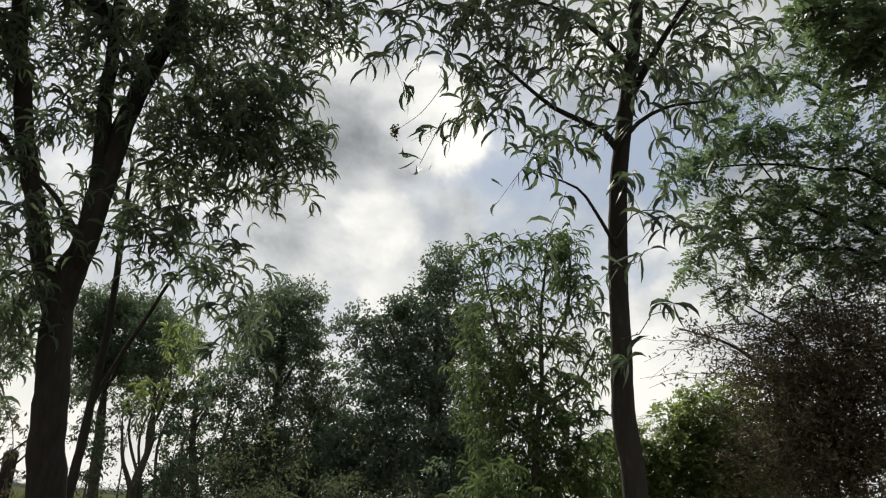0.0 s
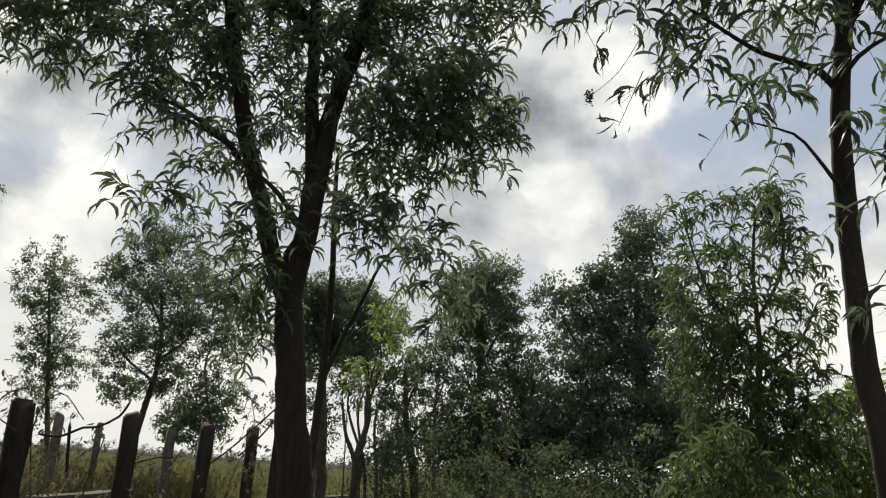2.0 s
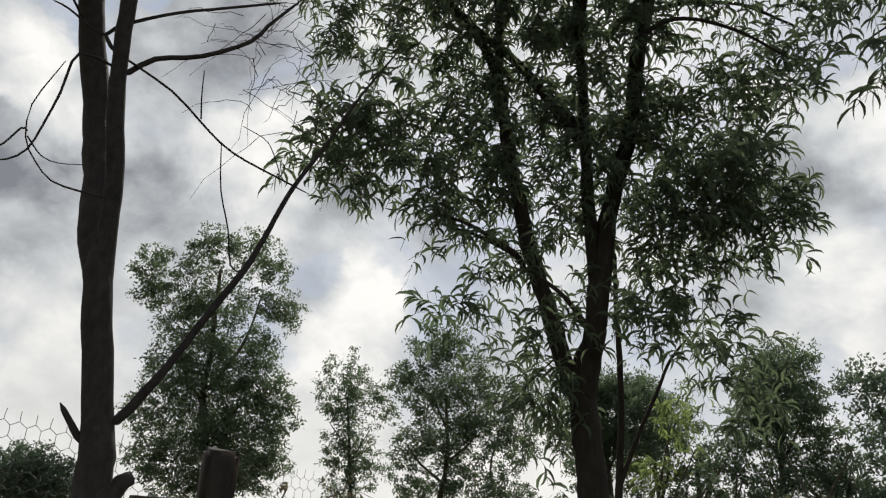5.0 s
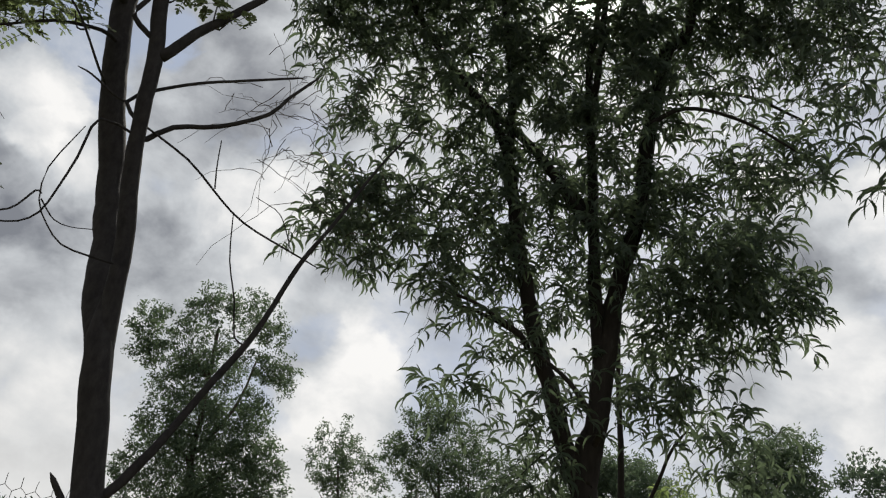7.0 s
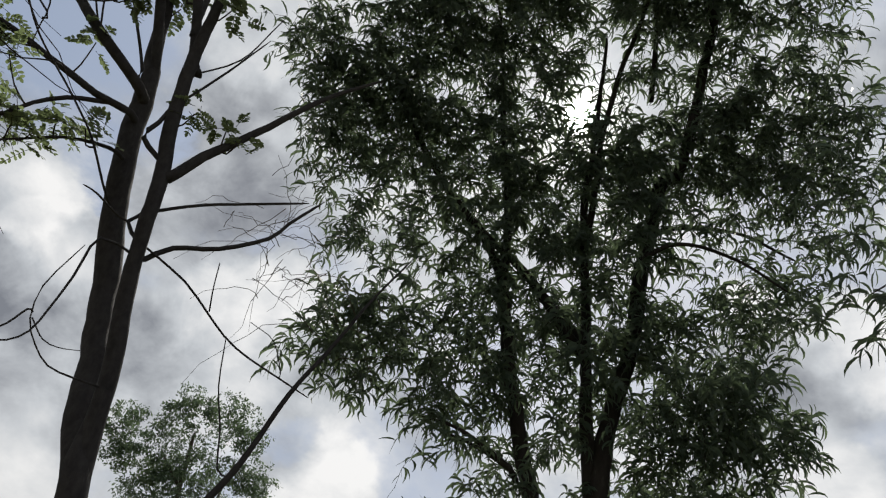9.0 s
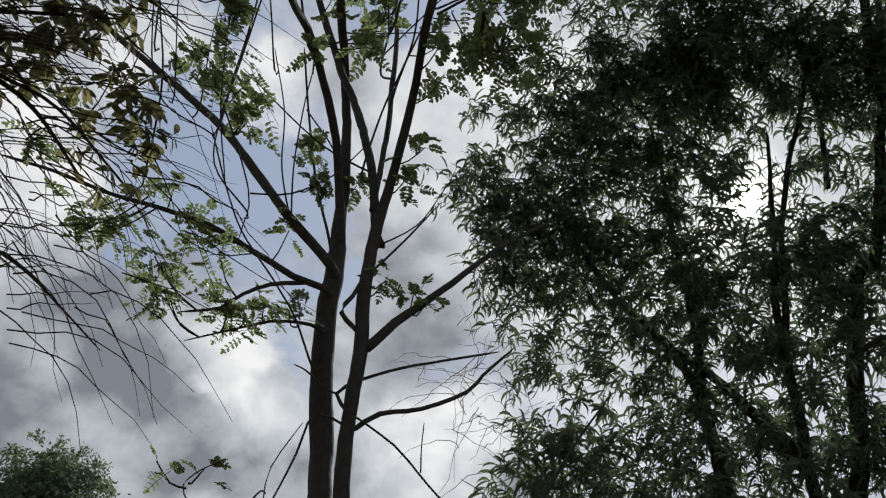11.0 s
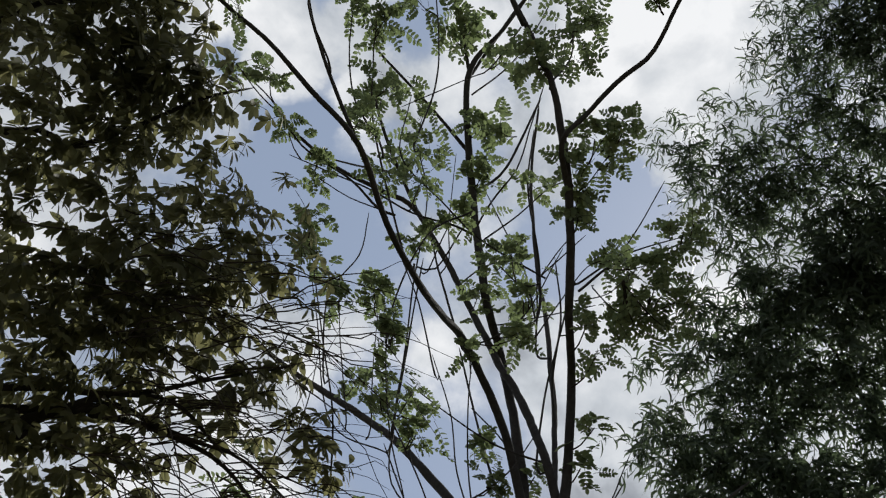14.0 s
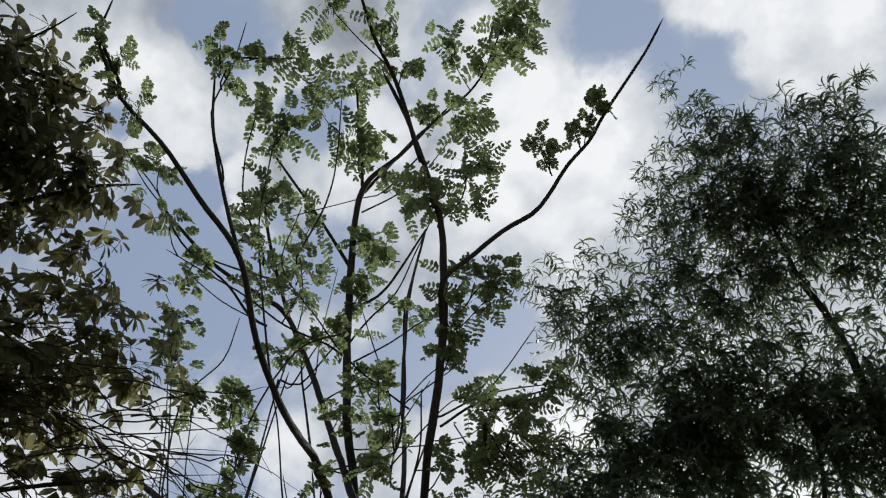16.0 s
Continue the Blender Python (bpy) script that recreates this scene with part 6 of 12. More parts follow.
limb(tree_b, BARK_SMOOTH, "twig", (-3.11, 0.35, 3.74, 0.0061), (-2.61, 0.12, 3.79, 0.0058), (-2.63, -0.03, 4.13, 0.0049), (-2.62, -0.22, 4.51, 0.0040))
limb(tree_b, BARK_SMOOTH, "twig", (-2.66, 0.61, 4.64, 0.0073), (-2.53, 0.70, 4.68, 0.0070), (-2.44, 0.79, 4.84, 0.0057), (-2.28, 0.84, 5.20, 0.0045))
limb(tree_b, BARK_SMOOTH, "twig", (-2.51, 0.18, 4.81, 0.0090), (-2.60, 0.18, 4.86, 0.0085), (-2.42, -0.31, 5.54, 0.0078), (-2.24, -0.51, 5.87, 0.0065), (-2.13, -0.60, 6.04, 0.0050))
limb(tree_b, BARK_SMOOTH, "twig", (-2.35, 0.82, 5.06, 0.0078), (-2.42, 0.45, 5.16, 0.0074), (-2.44, 0.18, 5.32, 0.0066), (-2.43, -0.12, 5.48, 0.0057), (-2.29, -0.22, 5.78, 0.0048))
limb(tree_b, BARK_SMOOTH, "twig", (-1.79, 0.12, 6.40, 0.0087), (-2.00, 0.08, 6.14, 0.0068), (-2.09, -0.00, 6.05, 0.0050), (-2.29, -0.22, 5.78, 0.0050))
limb(tree_b, BARK_SMOOTH, "twig", (-2.50, 0.73, 4.73, 0.0103), (-2.38, 0.82, 4.75, 0.0098), (-2.31, 0.75, 5.08, 0.0088), (-2.21, 0.56, 5.52, 0.0078), (-2.08, 0.47, 5.82, 0.0065))
limb(tree_b, BARK_SMOOTH, "twig", (-2.53, -0.00, 5.11, 0.0109), (-2.56, -0.10, 5.13, 0.0103), (-2.55, -0.29, 5.21, 0.0090), (-2.54, -0.59, 5.23, 0.0075), (-2.47, -0.84, 5.34, 0.0061), (-2.43, -1.01, 5.36, 0.0046))
limb(tree_b, BARK_SMOOTH, "limb", (-1.47, -1.00, 4.17, 0.0074), (-1.45, -1.01, 4.18, 0.0070), (-1.42, -1.07, 4.19, 0.0057), (-1.37, -1.15, 4.21, 0.0044), (-1.31, -1.19, 4.28, 0.0031))
limb(tree_b, BARK_SMOOTH, "twig", (-1.68, -0.58, 4.50, 0.0069), (-1.62, -0.61, 4.47, 0.0066), (-1.53, -0.78, 4.59, 0.0056), (-1.41, -0.84, 4.75, 0.0046), (-1.31, -0.90, 4.85, 0.0035))
limb(tree_b, BARK_SMOOTH, "limb", (-1.42, 0.02, 5.41, 0.0129), (-1.40, -0.01, 5.39, 0.0123), (-1.28, -0.30, 5.60, 0.0108), (-1.20, -0.54, 5.68, 0.0091), (-1.10, -0.73, 5.75, 0.0072))
limb(tree_b, BARK_SMOOTH, "twig", (-2.35, 0.05, 6.66, 0.0183), (-2.36, 0.06, 6.74, 0.0174), (-1.97, 0.11, 7.22, 0.0150), (-1.53, 0.20, 7.64, 0.0121), (-1.15, 0.09, 7.98, 0.0089))
limb(tree_b, BARK_SMOOTH, "twig", (-2.42, 0.42, 5.18, 0.0110), (-2.44, 0.38, 5.19, 0.0104), (-2.46, 0.31, 5.21, 0.0093), (-2.53, 0.08, 5.21, 0.0081), (-2.56, -0.17, 5.24, 0.0069), (-2.58, -0.37, 5.22, 0.0057), (-2.59, -0.56, 5.19, 0.0045))
limb(tree_b, BARK_SMOOTH, "twig", (-2.68, 0.65, 4.62, 0.0103), (-2.67, 0.59, 4.63, 0.0098), (-2.72, 0.48, 4.92, 0.0093), (-2.76, 0.37, 5.21, 0.0086), (-2.79, 0.29, 5.44, 0.0077), (-2.81, 0.12, 5.72, 0.0068))
limb(tree_b, BARK_SMOOTH, "twig", (-3.07, 0.44, 4.77, 0.0076), (-2.91, 0.31, 5.14, 0.0071), (-2.75, 0.24, 5.22, 0.0062), (-2.54, 0.12, 5.44, 0.0055), (-2.36, -0.05, 5.50, 0.0046))
limb(tree_b, BARK_SMOOTH, "twig", (-2.81, 0.26, 5.19, 0.0082), (-2.77, 0.36, 5.21, 0.0078), (-2.53, 0.36, 5.27, 0.0069), (-2.34, 0.33, 5.20, 0.0059))
limb(tree_b, BARK_SMOOTH, "twig", (-3.04, 0.62, 5.53, 0.0091), (-3.03, 0.61, 5.55, 0.0086), (-2.73, 0.62, 5.41, 0.0065), (-2.43, 0.68, 5.20, 0.0045))
limb(tree_b, BARK_SMOOTH, "twig", (-2.33, 0.78, 4.96, 0.0060), (-2.39, 0.70, 4.95, 0.0058), (-2.71, 0.61, 5.52, 0.0050))
limb(tree_b, BARK_SMOOTH, "twig", (-2.75, 0.39, 5.17, 0.0065), (-2.68, 0.39, 5.23, 0.0062), (-2.71, 0.33, 5.60, 0.0050), (-2.64, 0.22, 6.14, 0.0036))
limb(tree_b, BARK_SMOOTH, "twig", (-3.03, 1.15, 5.41, 0.0087), (-2.68, 1.11, 5.43, 0.0067), (-2.34, 1.06, 5.36, 0.0047), (-2.13, 1.08, 5.21, 0.0047))
limb(tree_b, BARK_SMOOTH, "twig", (-2.65, 1.15, 4.35, 0.0120), (-2.71, 1.19, 4.46, 0.0115), (-2.63, 1.09, 4.72, 0.0098), (-2.46, 1.00, 4.98, 0.0080), (-2.31, 0.85, 5.14, 0.0060))
limb(tree_b, BARK_SMOOTH, "twig", (-2.38, 0.81, 4.76, 0.0070), (-2.46, 0.74, 5.20, 0.0066), (-2.55, 0.59, 5.62, 0.0060), (-2.64, 0.50, 5.95, 0.0053))
limb(tree_b, BARK_SMOOTH, "twig", (-2.45, -0.20, 5.40, 0.0098), (-2.43, -0.26, 5.49, 0.0093), (-2.37, -0.48, 5.62, 0.0079), (-2.26, -0.64, 5.82, 0.0065), (-2.12, -0.76, 6.04, 0.0050))
limb(tree_b, BARK_SMOOTH, "twig", (-2.36, -0.05, 5.50, 0.0098), (-2.35, -0.09, 5.51, 0.0093), (-2.27, -0.13, 6.06, 0.0085), (-2.21, -0.24, 6.52, 0.0074), (-2.09, -0.45, 7.01, 0.0060))
limb(tree_b, BARK_SMOOTH, "twig", (-1.50, 0.27, 5.12, 0.0069), (-1.50, 0.25, 5.16, 0.0066), (-1.45, 0.31, 5.58, 0.0058), (-1.36, 0.14, 6.15, 0.0049))
limb(tree_b, BARK_SMOOTH, "twig", (-2.19, 1.01, 4.99, 0.0061), (-2.20, 1.01, 4.98, 0.0058), (-2.20, 1.16, 4.91, 0.0043), (-2.16, 1.30, 4.94, 0.0029))
limb(tree_b, BARK_SMOOTH, "twig", (-1.72, 0.53, 4.73, 0.0062), (-1.64, 0.57, 4.76, 0.0043), (-1.51, 0.59, 4.86, 0.0025))
limb(tree_b, BARK_SMOOTH, "twig", (-1.77, 0.55, 4.67, 0.0049), (-1.69, 0.62, 4.69, 0.0025), (-1.64, 0.57, 4.76, 0.0025))
limb(tree_b, BARK_SMOOTH, "twig", (-3.02, 0.49, 4.13, 0.0056), (-3.00, 0.18, 4.12, 0.0053), (-3.04, -0.08, 4.70, 0.0044), (-3.01, -0.25, 5.01, 0.0031))
limb(tree_b, BARK_SMOOTH, "twig", (-3.01, 0.25, 4.12, 0.0056), (-2.99, 0.25, 4.15, 0.0054), (-3.02, 0.07, 4.63, 0.0044), (-3.01, -0.04, 4.93, 0.0030))
limb(tree_b, BARK_SMOOTH, "twig", (-3.01, 0.37, 4.13, 0.0057), (-2.96, 0.36, 4.17, 0.0054), (-2.98, 0.28, 4.50, 0.0043), (-2.98, 0.19, 4.91, 0.0030))
limb(tree_b, BARK_SMOOTH, "twig", (-3.02, 0.07, 3.96, 0.0052), (-3.03, 0.05, 4.22, 0.0041), (-3.03, 0.00, 4.50, 0.0028), (-3.03, 0.00, 4.52, 0.0028))
limb(tree_b, BARK_SMOOTH, "twig", (-3.02, 0.10, 4.34, 0.0072), (-3.01, 0.07, 4.34, 0.0069), (-2.98, -0.08, 4.81, 0.0064), (-2.88, -0.04, 5.12, 0.0057), (-2.81, -0.09, 5.33, 0.0048))
limb(tree_b, BARK_SMOOTH, "twig", (-2.97, 0.34, 4.27, 0.0071), (-2.94, 0.40, 4.28, 0.0068), (-2.85, 0.68, 3.85, 0.0050), (-2.83, 0.72, 3.61, 0.0036))
limb(tree_b, BARK_SMOOTH, "twig", (-2.84, 0.69, 3.83, 0.0067), (-2.78, 0.84, 3.92, 0.0064), (-2.72, 0.97, 4.11, 0.0053), (-2.67, 1.05, 4.34, 0.0041))
limb(tree_b, BARK_SMOOTH, "twig", (-2.84, 0.71, 3.70, 0.0065), (-2.83, 0.71, 3.73, 0.0062), (-2.91, 0.52, 3.90, 0.0055), (-2.93, 0.46, 4.20, 0.0049), (-2.91, 0.49, 4.46, 0.0042))
limb(tree_b, BARK_SMOOTH, "twig", (-2.74, 0.56, 5.59, 0.0107), (-2.74, 0.51, 5.68, 0.0102), (-2.56, 0.50, 5.79, 0.0089), (-2.34, 0.52, 5.89, 0.0076), (-2.13, 0.46, 6.03, 0.0064), (-1.93, 0.40, 6.09, 0.0050))
limb(tree_b, BARK_SMOOTH, "twig", (-2.41, 0.46, 5.16, 0.0074), (-2.20, 0.53, 5.20, 0.0063), (-1.99, 0.57, 5.22, 0.0053), (-1.83, 0.60, 5.12, 0.0042))
limb(tree_b, BARK_SMOOTH, "twig", (-2.88, 1.20, 5.17, 0.0110), (-3.05, 1.20, 5.37, 0.0105), (-2.91, 1.09, 5.58, 0.0092), (-2.78, 1.00, 5.65, 0.0078), (-2.60, 1.02, 5.68, 0.0064), (-2.42, 1.04, 5.69, 0.0051))
limb(tree_b, BARK_SMOOTH, "twig", (-1.69, 0.54, 4.74, 0.0050), (-1.53, 0.54, 4.89, 0.0044), (-1.44, 0.54, 4.92, 0.0038))
limb(tree_b, BARK_SMOOTH, "twig", (-1.97, 0.75, 4.44, 0.0052), (-1.96, 0.77, 4.44, 0.0049), (-1.98, 0.95, 4.66, 0.0039), (-2.00, 1.08, 4.94, 0.0028))
limb(tree_b, BARK_SMOOTH, "twig", (-2.87, 0.80, 5.17, 0.0068), (-2.85, 0.84, 5.17, 0.0064), (-2.57, 0.95, 5.06, 0.0054), (-2.28, 1.04, 4.93, 0.0044))
limb(tree_b, BARK_SMOOTH, "twig", (-2.41, 0.12, 6.57, 0.0094), (-2.11, 0.19, 6.47, 0.0073), (-1.82, 0.20, 6.35, 0.0052), (-1.36, 0.14, 6.15, 0.0052))
limb(tree_b, BARK_SMOOTH, "twig", (-3.01, 0.63, 4.74, 0.0080), (-3.02, 0.61, 4.74, 0.0076), (-2.87, 0.36, 5.00, 0.0061), (-2.67, 0.11, 5.05, 0.0045))
limb(tree_b, BARK_SMOOTH, "twig", (-0.82, 0.52, 5.41, 0.0040), (-0.76, 0.48, 5.47, 0.0034), (-0.70, 0.46, 5.51, 0.0027))
limb(tree_b, BARK_SMOOTH, "twig", (-3.07, 0.50, 4.31, 0.0088), (-3.07, 0.49, 4.31, 0.0084), (-3.03, 0.44, 4.67, 0.0079), (-2.92, 0.36, 4.97, 0.0071), (-2.80, 0.29, 5.20, 0.0062))
limb(tree_b, BARK_SMOOTH, "twig", (-2.90, 0.96, 3.88, 0.0069), (-2.91, 0.95, 3.90, 0.0066), (-2.87, 0.84, 4.15, 0.0058), (-2.81, 0.75, 4.42, 0.0051), (-2.72, 0.68, 4.59, 0.0042))
limb(tree_b, BARK_SMOOTH, "twig", (-2.55, 1.05, 4.11, 0.0081), (-2.57, 1.01, 4.11, 0.0077), (-2.69, 0.86, 4.19, 0.0066), (-2.81, 0.67, 4.33, 0.0054), (-2.91, 0.49, 4.47, 0.0042))
limb(tree_b, BARK_SMOOTH, "twig", (-2.49, 1.08, 5.39, 0.0102), (-2.48, 1.10, 5.39, 0.0097), (-2.25, 1.17, 5.43, 0.0080), (-2.06, 1.24, 5.39, 0.0063), (-1.89, 1.28, 5.30, 0.0046))
limb(tree_b, BARK_SMOOTH, "twig", (-3.16, 1.19, 6.22, 0.0079), (-2.85, 1.15, 6.18, 0.0067), (-2.60, 1.09, 6.00, 0.0054))
limb(tree_b, BARK_SMOOTH, "twig", (-2.81, 0.30, 5.17, 0.0065), (-2.80, 0.33, 5.19, 0.0062), (-2.61, 0.30, 5.27, 0.0054), (-2.40, 0.28, 5.38, 0.0046))
limb(tree_b, BARK_SMOOTH, "twig", (-2.54, 1.06, 4.05, 0.0081), (-2.58, 1.03, 4.09, 0.0077), (-2.56, 1.02, 4.52, 0.0079), (-2.50, 1.01, 4.72, 0.0076), (-2.40, 0.99, 4.98, 0.0074))
limb(tree_b, BARK_SMOOTH, "twig", (-2.76, -0.03, 5.85, 0.0121), (-2.66, -0.26, 5.54, 0.0089), (-2.54, -0.50, 5.23, 0.0060))
lv, tw = Leaves(ROUND), Twigs()
rosette(lv, tw, (-1.38, -1.16, 4.20), 0.07, 7, 5, 0.021)
rosette(lv, tw, (-1.40, -1.06, 4.20), 0.07, 8, 5, 0.021)
rosette(lv, tw, (-1.47, -0.93, 4.18), 0.07, 8, 5, 0.021)
tw.add(spline([(-2.50, -0.73, 5.30, 0.0042), (-2.45, -0.91, 5.30, 0.0034), (-2.40, -1.09, 5.36, 0.0026)], 0.06), 5)
rosette(lv, tw, (-2.40, -1.09, 5.36), 0.12, 10, 5, 0.031)
tw.add(spline([(-2.48, -0.81, 5.33, 0.0042), (-2.44, -0.86, 5.33, 0.0034), (-2.39, -0.91, 5.39, 0.0026)], 0.06), 5)
rosette(lv, tw, (-2.39, -0.91, 5.39), 0.10, 9, 5, 0.031)
tw.add(spline([(-2.59, -0.56, 5.19, 0.0042), (-2.56, -0.62, 5.20, 0.0034), (-2.53, -0.69, 5.26, 0.0026)], 0.06), 5)
rosette(lv, tw, (-2.53, -0.69, 5.26), 0.09, 8, 5, 0.031)
tw.add(spline([(-2.63, -0.46, 5.17, 0.0042), (-2.59, -0.47, 5.17, 0.0034), (-2.54, -0.48, 5.22, 0.0026)], 0.06), 5)
rosette(lv, tw, (-2.54, -0.48, 5.22), 0.09, 8, 5, 0.031)
tw.add(spline([(-2.55, -0.06, 5.12, 0.0042), (-2.59, -0.25, 5.12, 0.0034), (-2.62, -0.44, 5.17, 0.0026)], 0.06), 5)
rosette(lv, tw, (-2.62, -0.44, 5.17), 0.08, 8, 5, 0.031)
tw.add(spline([(-1.44, -0.83, 4.71, 0.0042), (-1.41, -0.88, 4.71, 0.0034), (-1.38, -0.93, 4.78, 0.0026)], 0.06), 5)
rosette(lv, tw, (-1.38, -0.93, 4.78), 0.07, 8, 5, 0.024)
tw.add(spline([(-1.47, -0.81, 4.67, 0.0042), (-1.45, -0.83, 4.67, 0.0034), (-1.42, -0.85, 4.73, 0.0026)], 0.06), 5)
rosette(lv, tw, (-1.42, -0.85, 4.73), 0.07, 8, 5, 0.024)
tw.add(spline([(-1.39, -0.85, 4.77, 0.0042), (-1.36, -0.82, 4.77, 0.0034), (-1.33, -0.79, 4.83, 0.0026)], 0.06), 5)
rosette(lv, tw, (-1.33, -0.79, 4.83), 0.07, 8, 5, 0.024)
tw.add(spline([(-2.14, -0.74, 6.01, 0.0042), (-2.09, -0.77, 6.01, 0.0034), (-2.05, -0.79, 6.07, 0.0026)], 0.06), 5)
rosette(lv, tw, (-2.05, -0.79, 6.07), 0.12, 9, 5, 0.034)
tw.add(spline([(-1.38, -0.86, 4.78, 0.0042), (-1.31, -0.77, 4.81, 0.0034), (-1.25, -0.68, 4.90, 0.0026)], 0.06), 5)
rosette(lv, tw, (-1.25, -0.68, 4.90), 0.09, 10, 5, 0.024)
tw.add(spline([(-2.11, -0.42, 6.94, 0.0042), (-2.08, -0.53, 6.95, 0.0034), (-2.06, -0.65, 7.02, 0.0026)], 0.06), 5)
rosette(lv, tw, (-2.06, -0.65, 7.02), 0.18, 11, 5, 0.041)
tw.add(spline([(-2.08, -0.38, 7.21, 0.0042), (-2.03, -0.40, 7.21, 0.0034), (-1.99, -0.42, 7.26, 0.0026)], 0.06), 5)
rosette(lv, tw, (-1.99, -0.42, 7.26), 0.16, 10, 5, 0.042)
tw.add(spline([(-1.25, -0.39, 5.63, 0.0042), (-1.25, -0.57, 5.63, 0.0034), (-1.25, -0.76, 5.69, 0.0026)], 0.06), 5)
rosette(lv, tw, (-1.25, -0.76, 5.69), 0.12, 10, 5, 0.030)
tw.add(spline([(-1.23, -0.45, 5.65, 0.0042), (-1.18, -0.50, 5.65, 0.0034), (-1.13, -0.54, 5.71, 0.0026)], 0.06), 5)
rosette(lv, tw, (-1.13, -0.54, 5.71), 0.12, 10, 5, 0.030)
tw.add(spline([(-1.29, -0.28, 5.58, 0.0042), (-1.23, -0.31, 5.58, 0.0034), (-1.18, -0.33, 5.65, 0.0026)], 0.06), 5)
rosette(lv, tw, (-1.18, -0.33, 5.65), 0.09, 9, 5, 0.029)
tw.add(spline([(-1.57, 0.19, 7.59, 0.0042), (-1.53, 0.02, 7.64, 0.0034), (-1.48, -0.15, 7.75, 0.0026)], 0.06), 5)
rosette(lv, tw, (-1.48, -0.15, 7.75), 0.17, 10, 5, 0.045)
tw.add(spline([(-1.46, 0.18, 7.70, 0.0042), (-1.43, 0.15, 7.69, 0.0034), (-1.40, 0.12, 7.75, 0.0026)], 0.06), 5)
rosette(lv, tw, (-1.40, 0.12, 7.75), 0.18, 10, 5, 0.045)
tw.add(spline([(-1.20, 0.11, 7.93, 0.0042), (-1.16, 0.09, 7.93, 0.0034), (-1.12, 0.07, 7.98, 0.0026)], 0.06), 5)
rosette(lv, tw, (-1.12, 0.07, 7.98), 0.18, 10, 5, 0.046)
tw.add(spline([(-1.25, 0.12, 7.88, 0.0042), (-1.17, 0.20, 7.90, 0.0034), (-1.09, 0.28, 7.97, 0.0026)], 0.06), 5)
rosette(lv, tw, (-1.09, 0.28, 7.97), 0.16, 9, 5, 0.046)
tw.add(spline([(-1.37, 0.16, 6.07, 0.0042), (-1.37, 0.15, 6.08, 0.0034), (-1.36, 0.14, 6.14, 0.0026)], 0.06), 5)
rosette(lv, tw, (-1.36, 0.14, 6.14), 0.14, 10, 5, 0.033)
tw.add(spline([(-1.45, 0.29, 5.63, 0.0042), (-1.43, 0.29, 5.64, 0.0034), (-1.42, 0.29, 5.71, 0.0026)], 0.06), 5)
rosette(lv, tw, (-1.42, 0.29, 5.71), 0.13, 11, 5, 0.031)
tw.add(spline([(-1.47, 0.21, 5.20, 0.0042), (-1.49, 0.16, 5.20, 0.0034), (-1.51, 0.11, 5.25, 0.0026)], 0.06), 5)
rosette(lv, tw, (-1.51, 0.11, 5.25), 0.12, 11, 5, 0.028)
tw.add(spline([(-2.29, -0.08, 6.92, 0.0042), (-2.26, -0.11, 6.92, 0.0034), (-2.24, -0.14, 6.98, 0.0026)], 0.06), 5)
rosette(lv, tw, (-2.24, -0.14, 6.98), 0.17, 10, 5, 0.041)
tw.add(spline([(-2.15, -0.33, 6.74, 0.0042), (-2.17, -0.42, 6.77, 0.0034), (-2.18, -0.50, 6.85, 0.0026)], 0.06), 5)
rosette(lv, tw, (-2.18, -0.50, 6.85), 0.14, 10, 5, 0.040)
tw.add(spline([(-2.13, -0.60, 6.04, 0.0042), (-2.16, -0.61, 6.05, 0.0034), (-2.19, -0.63, 6.11, 0.0026)], 0.06), 5)
rosette(lv, tw, (-2.19, -0.63, 6.11), 0.14, 10, 5, 0.035)
tw.add(spline([(-2.41, -0.34, 5.54, 0.0042), (-2.40, -0.38, 5.54, 0.0034), (-2.39, -0.43, 5.59, 0.0026)], 0.06), 5)
rosette(lv, tw, (-2.39, -0.43, 5.59), 0.13, 10, 5, 0.032)
tw.add(spline([(-2.33, -0.40, 5.70, 0.0042), (-2.31, -0.39, 5.70, 0.0034), (-2.28, -0.37, 5.76, 0.0026)], 0.06), 5)
rosette(lv, tw, (-2.28, -0.37, 5.76), 0.13, 10, 5, 0.033)
tw.add(spline([(-2.55, -0.09, 6.10, 0.0042), (-2.53, -0.09, 6.10, 0.0034), (-2.51, -0.10, 6.15, 0.0026)], 0.06), 5)
rosette(lv, tw, (-2.51, -0.10, 6.15), 0.15, 10, 5, 0.036)
tw.add(spline([(-2.55, 0.24, 6.28, 0.0042), (-2.49, 0.26, 6.30, 0.0034), (-2.43, 0.29, 6.38, 0.0026)], 0.06), 5)
rosette(lv, tw, (-2.43, 0.29, 6.38), 0.15, 10, 5, 0.038)
tw.add(spline([(-2.01, 0.08, 6.14, 0.0042), (-1.98, 0.10, 6.14, 0.0034), (-1.95, 0.12, 6.20, 0.0026)], 0.06), 5)
rosette(lv, tw, (-1.95, 0.12, 6.20), 0.12, 10, 5, 0.035)
tw.add(spline([(-2.55, -0.12, 5.23, 0.0042), (-2.52, -0.13, 5.23, 0.0034), (-2.50, -0.14, 5.29, 0.0026)], 0.06), 5)
rosette(lv, tw, (-2.50, -0.14, 5.29), 0.11, 10, 5, 0.031)
tw.add(spline([(-2.53, 0.06, 5.21, 0.0042), (-2.48, 0.05, 5.27, 0.0034), (-2.44, 0.04, 5.39, 0.0026)], 0.06), 5)
rosette(lv, tw, (-2.44, 0.04, 5.39), 0.12, 10, 5, 0.032)
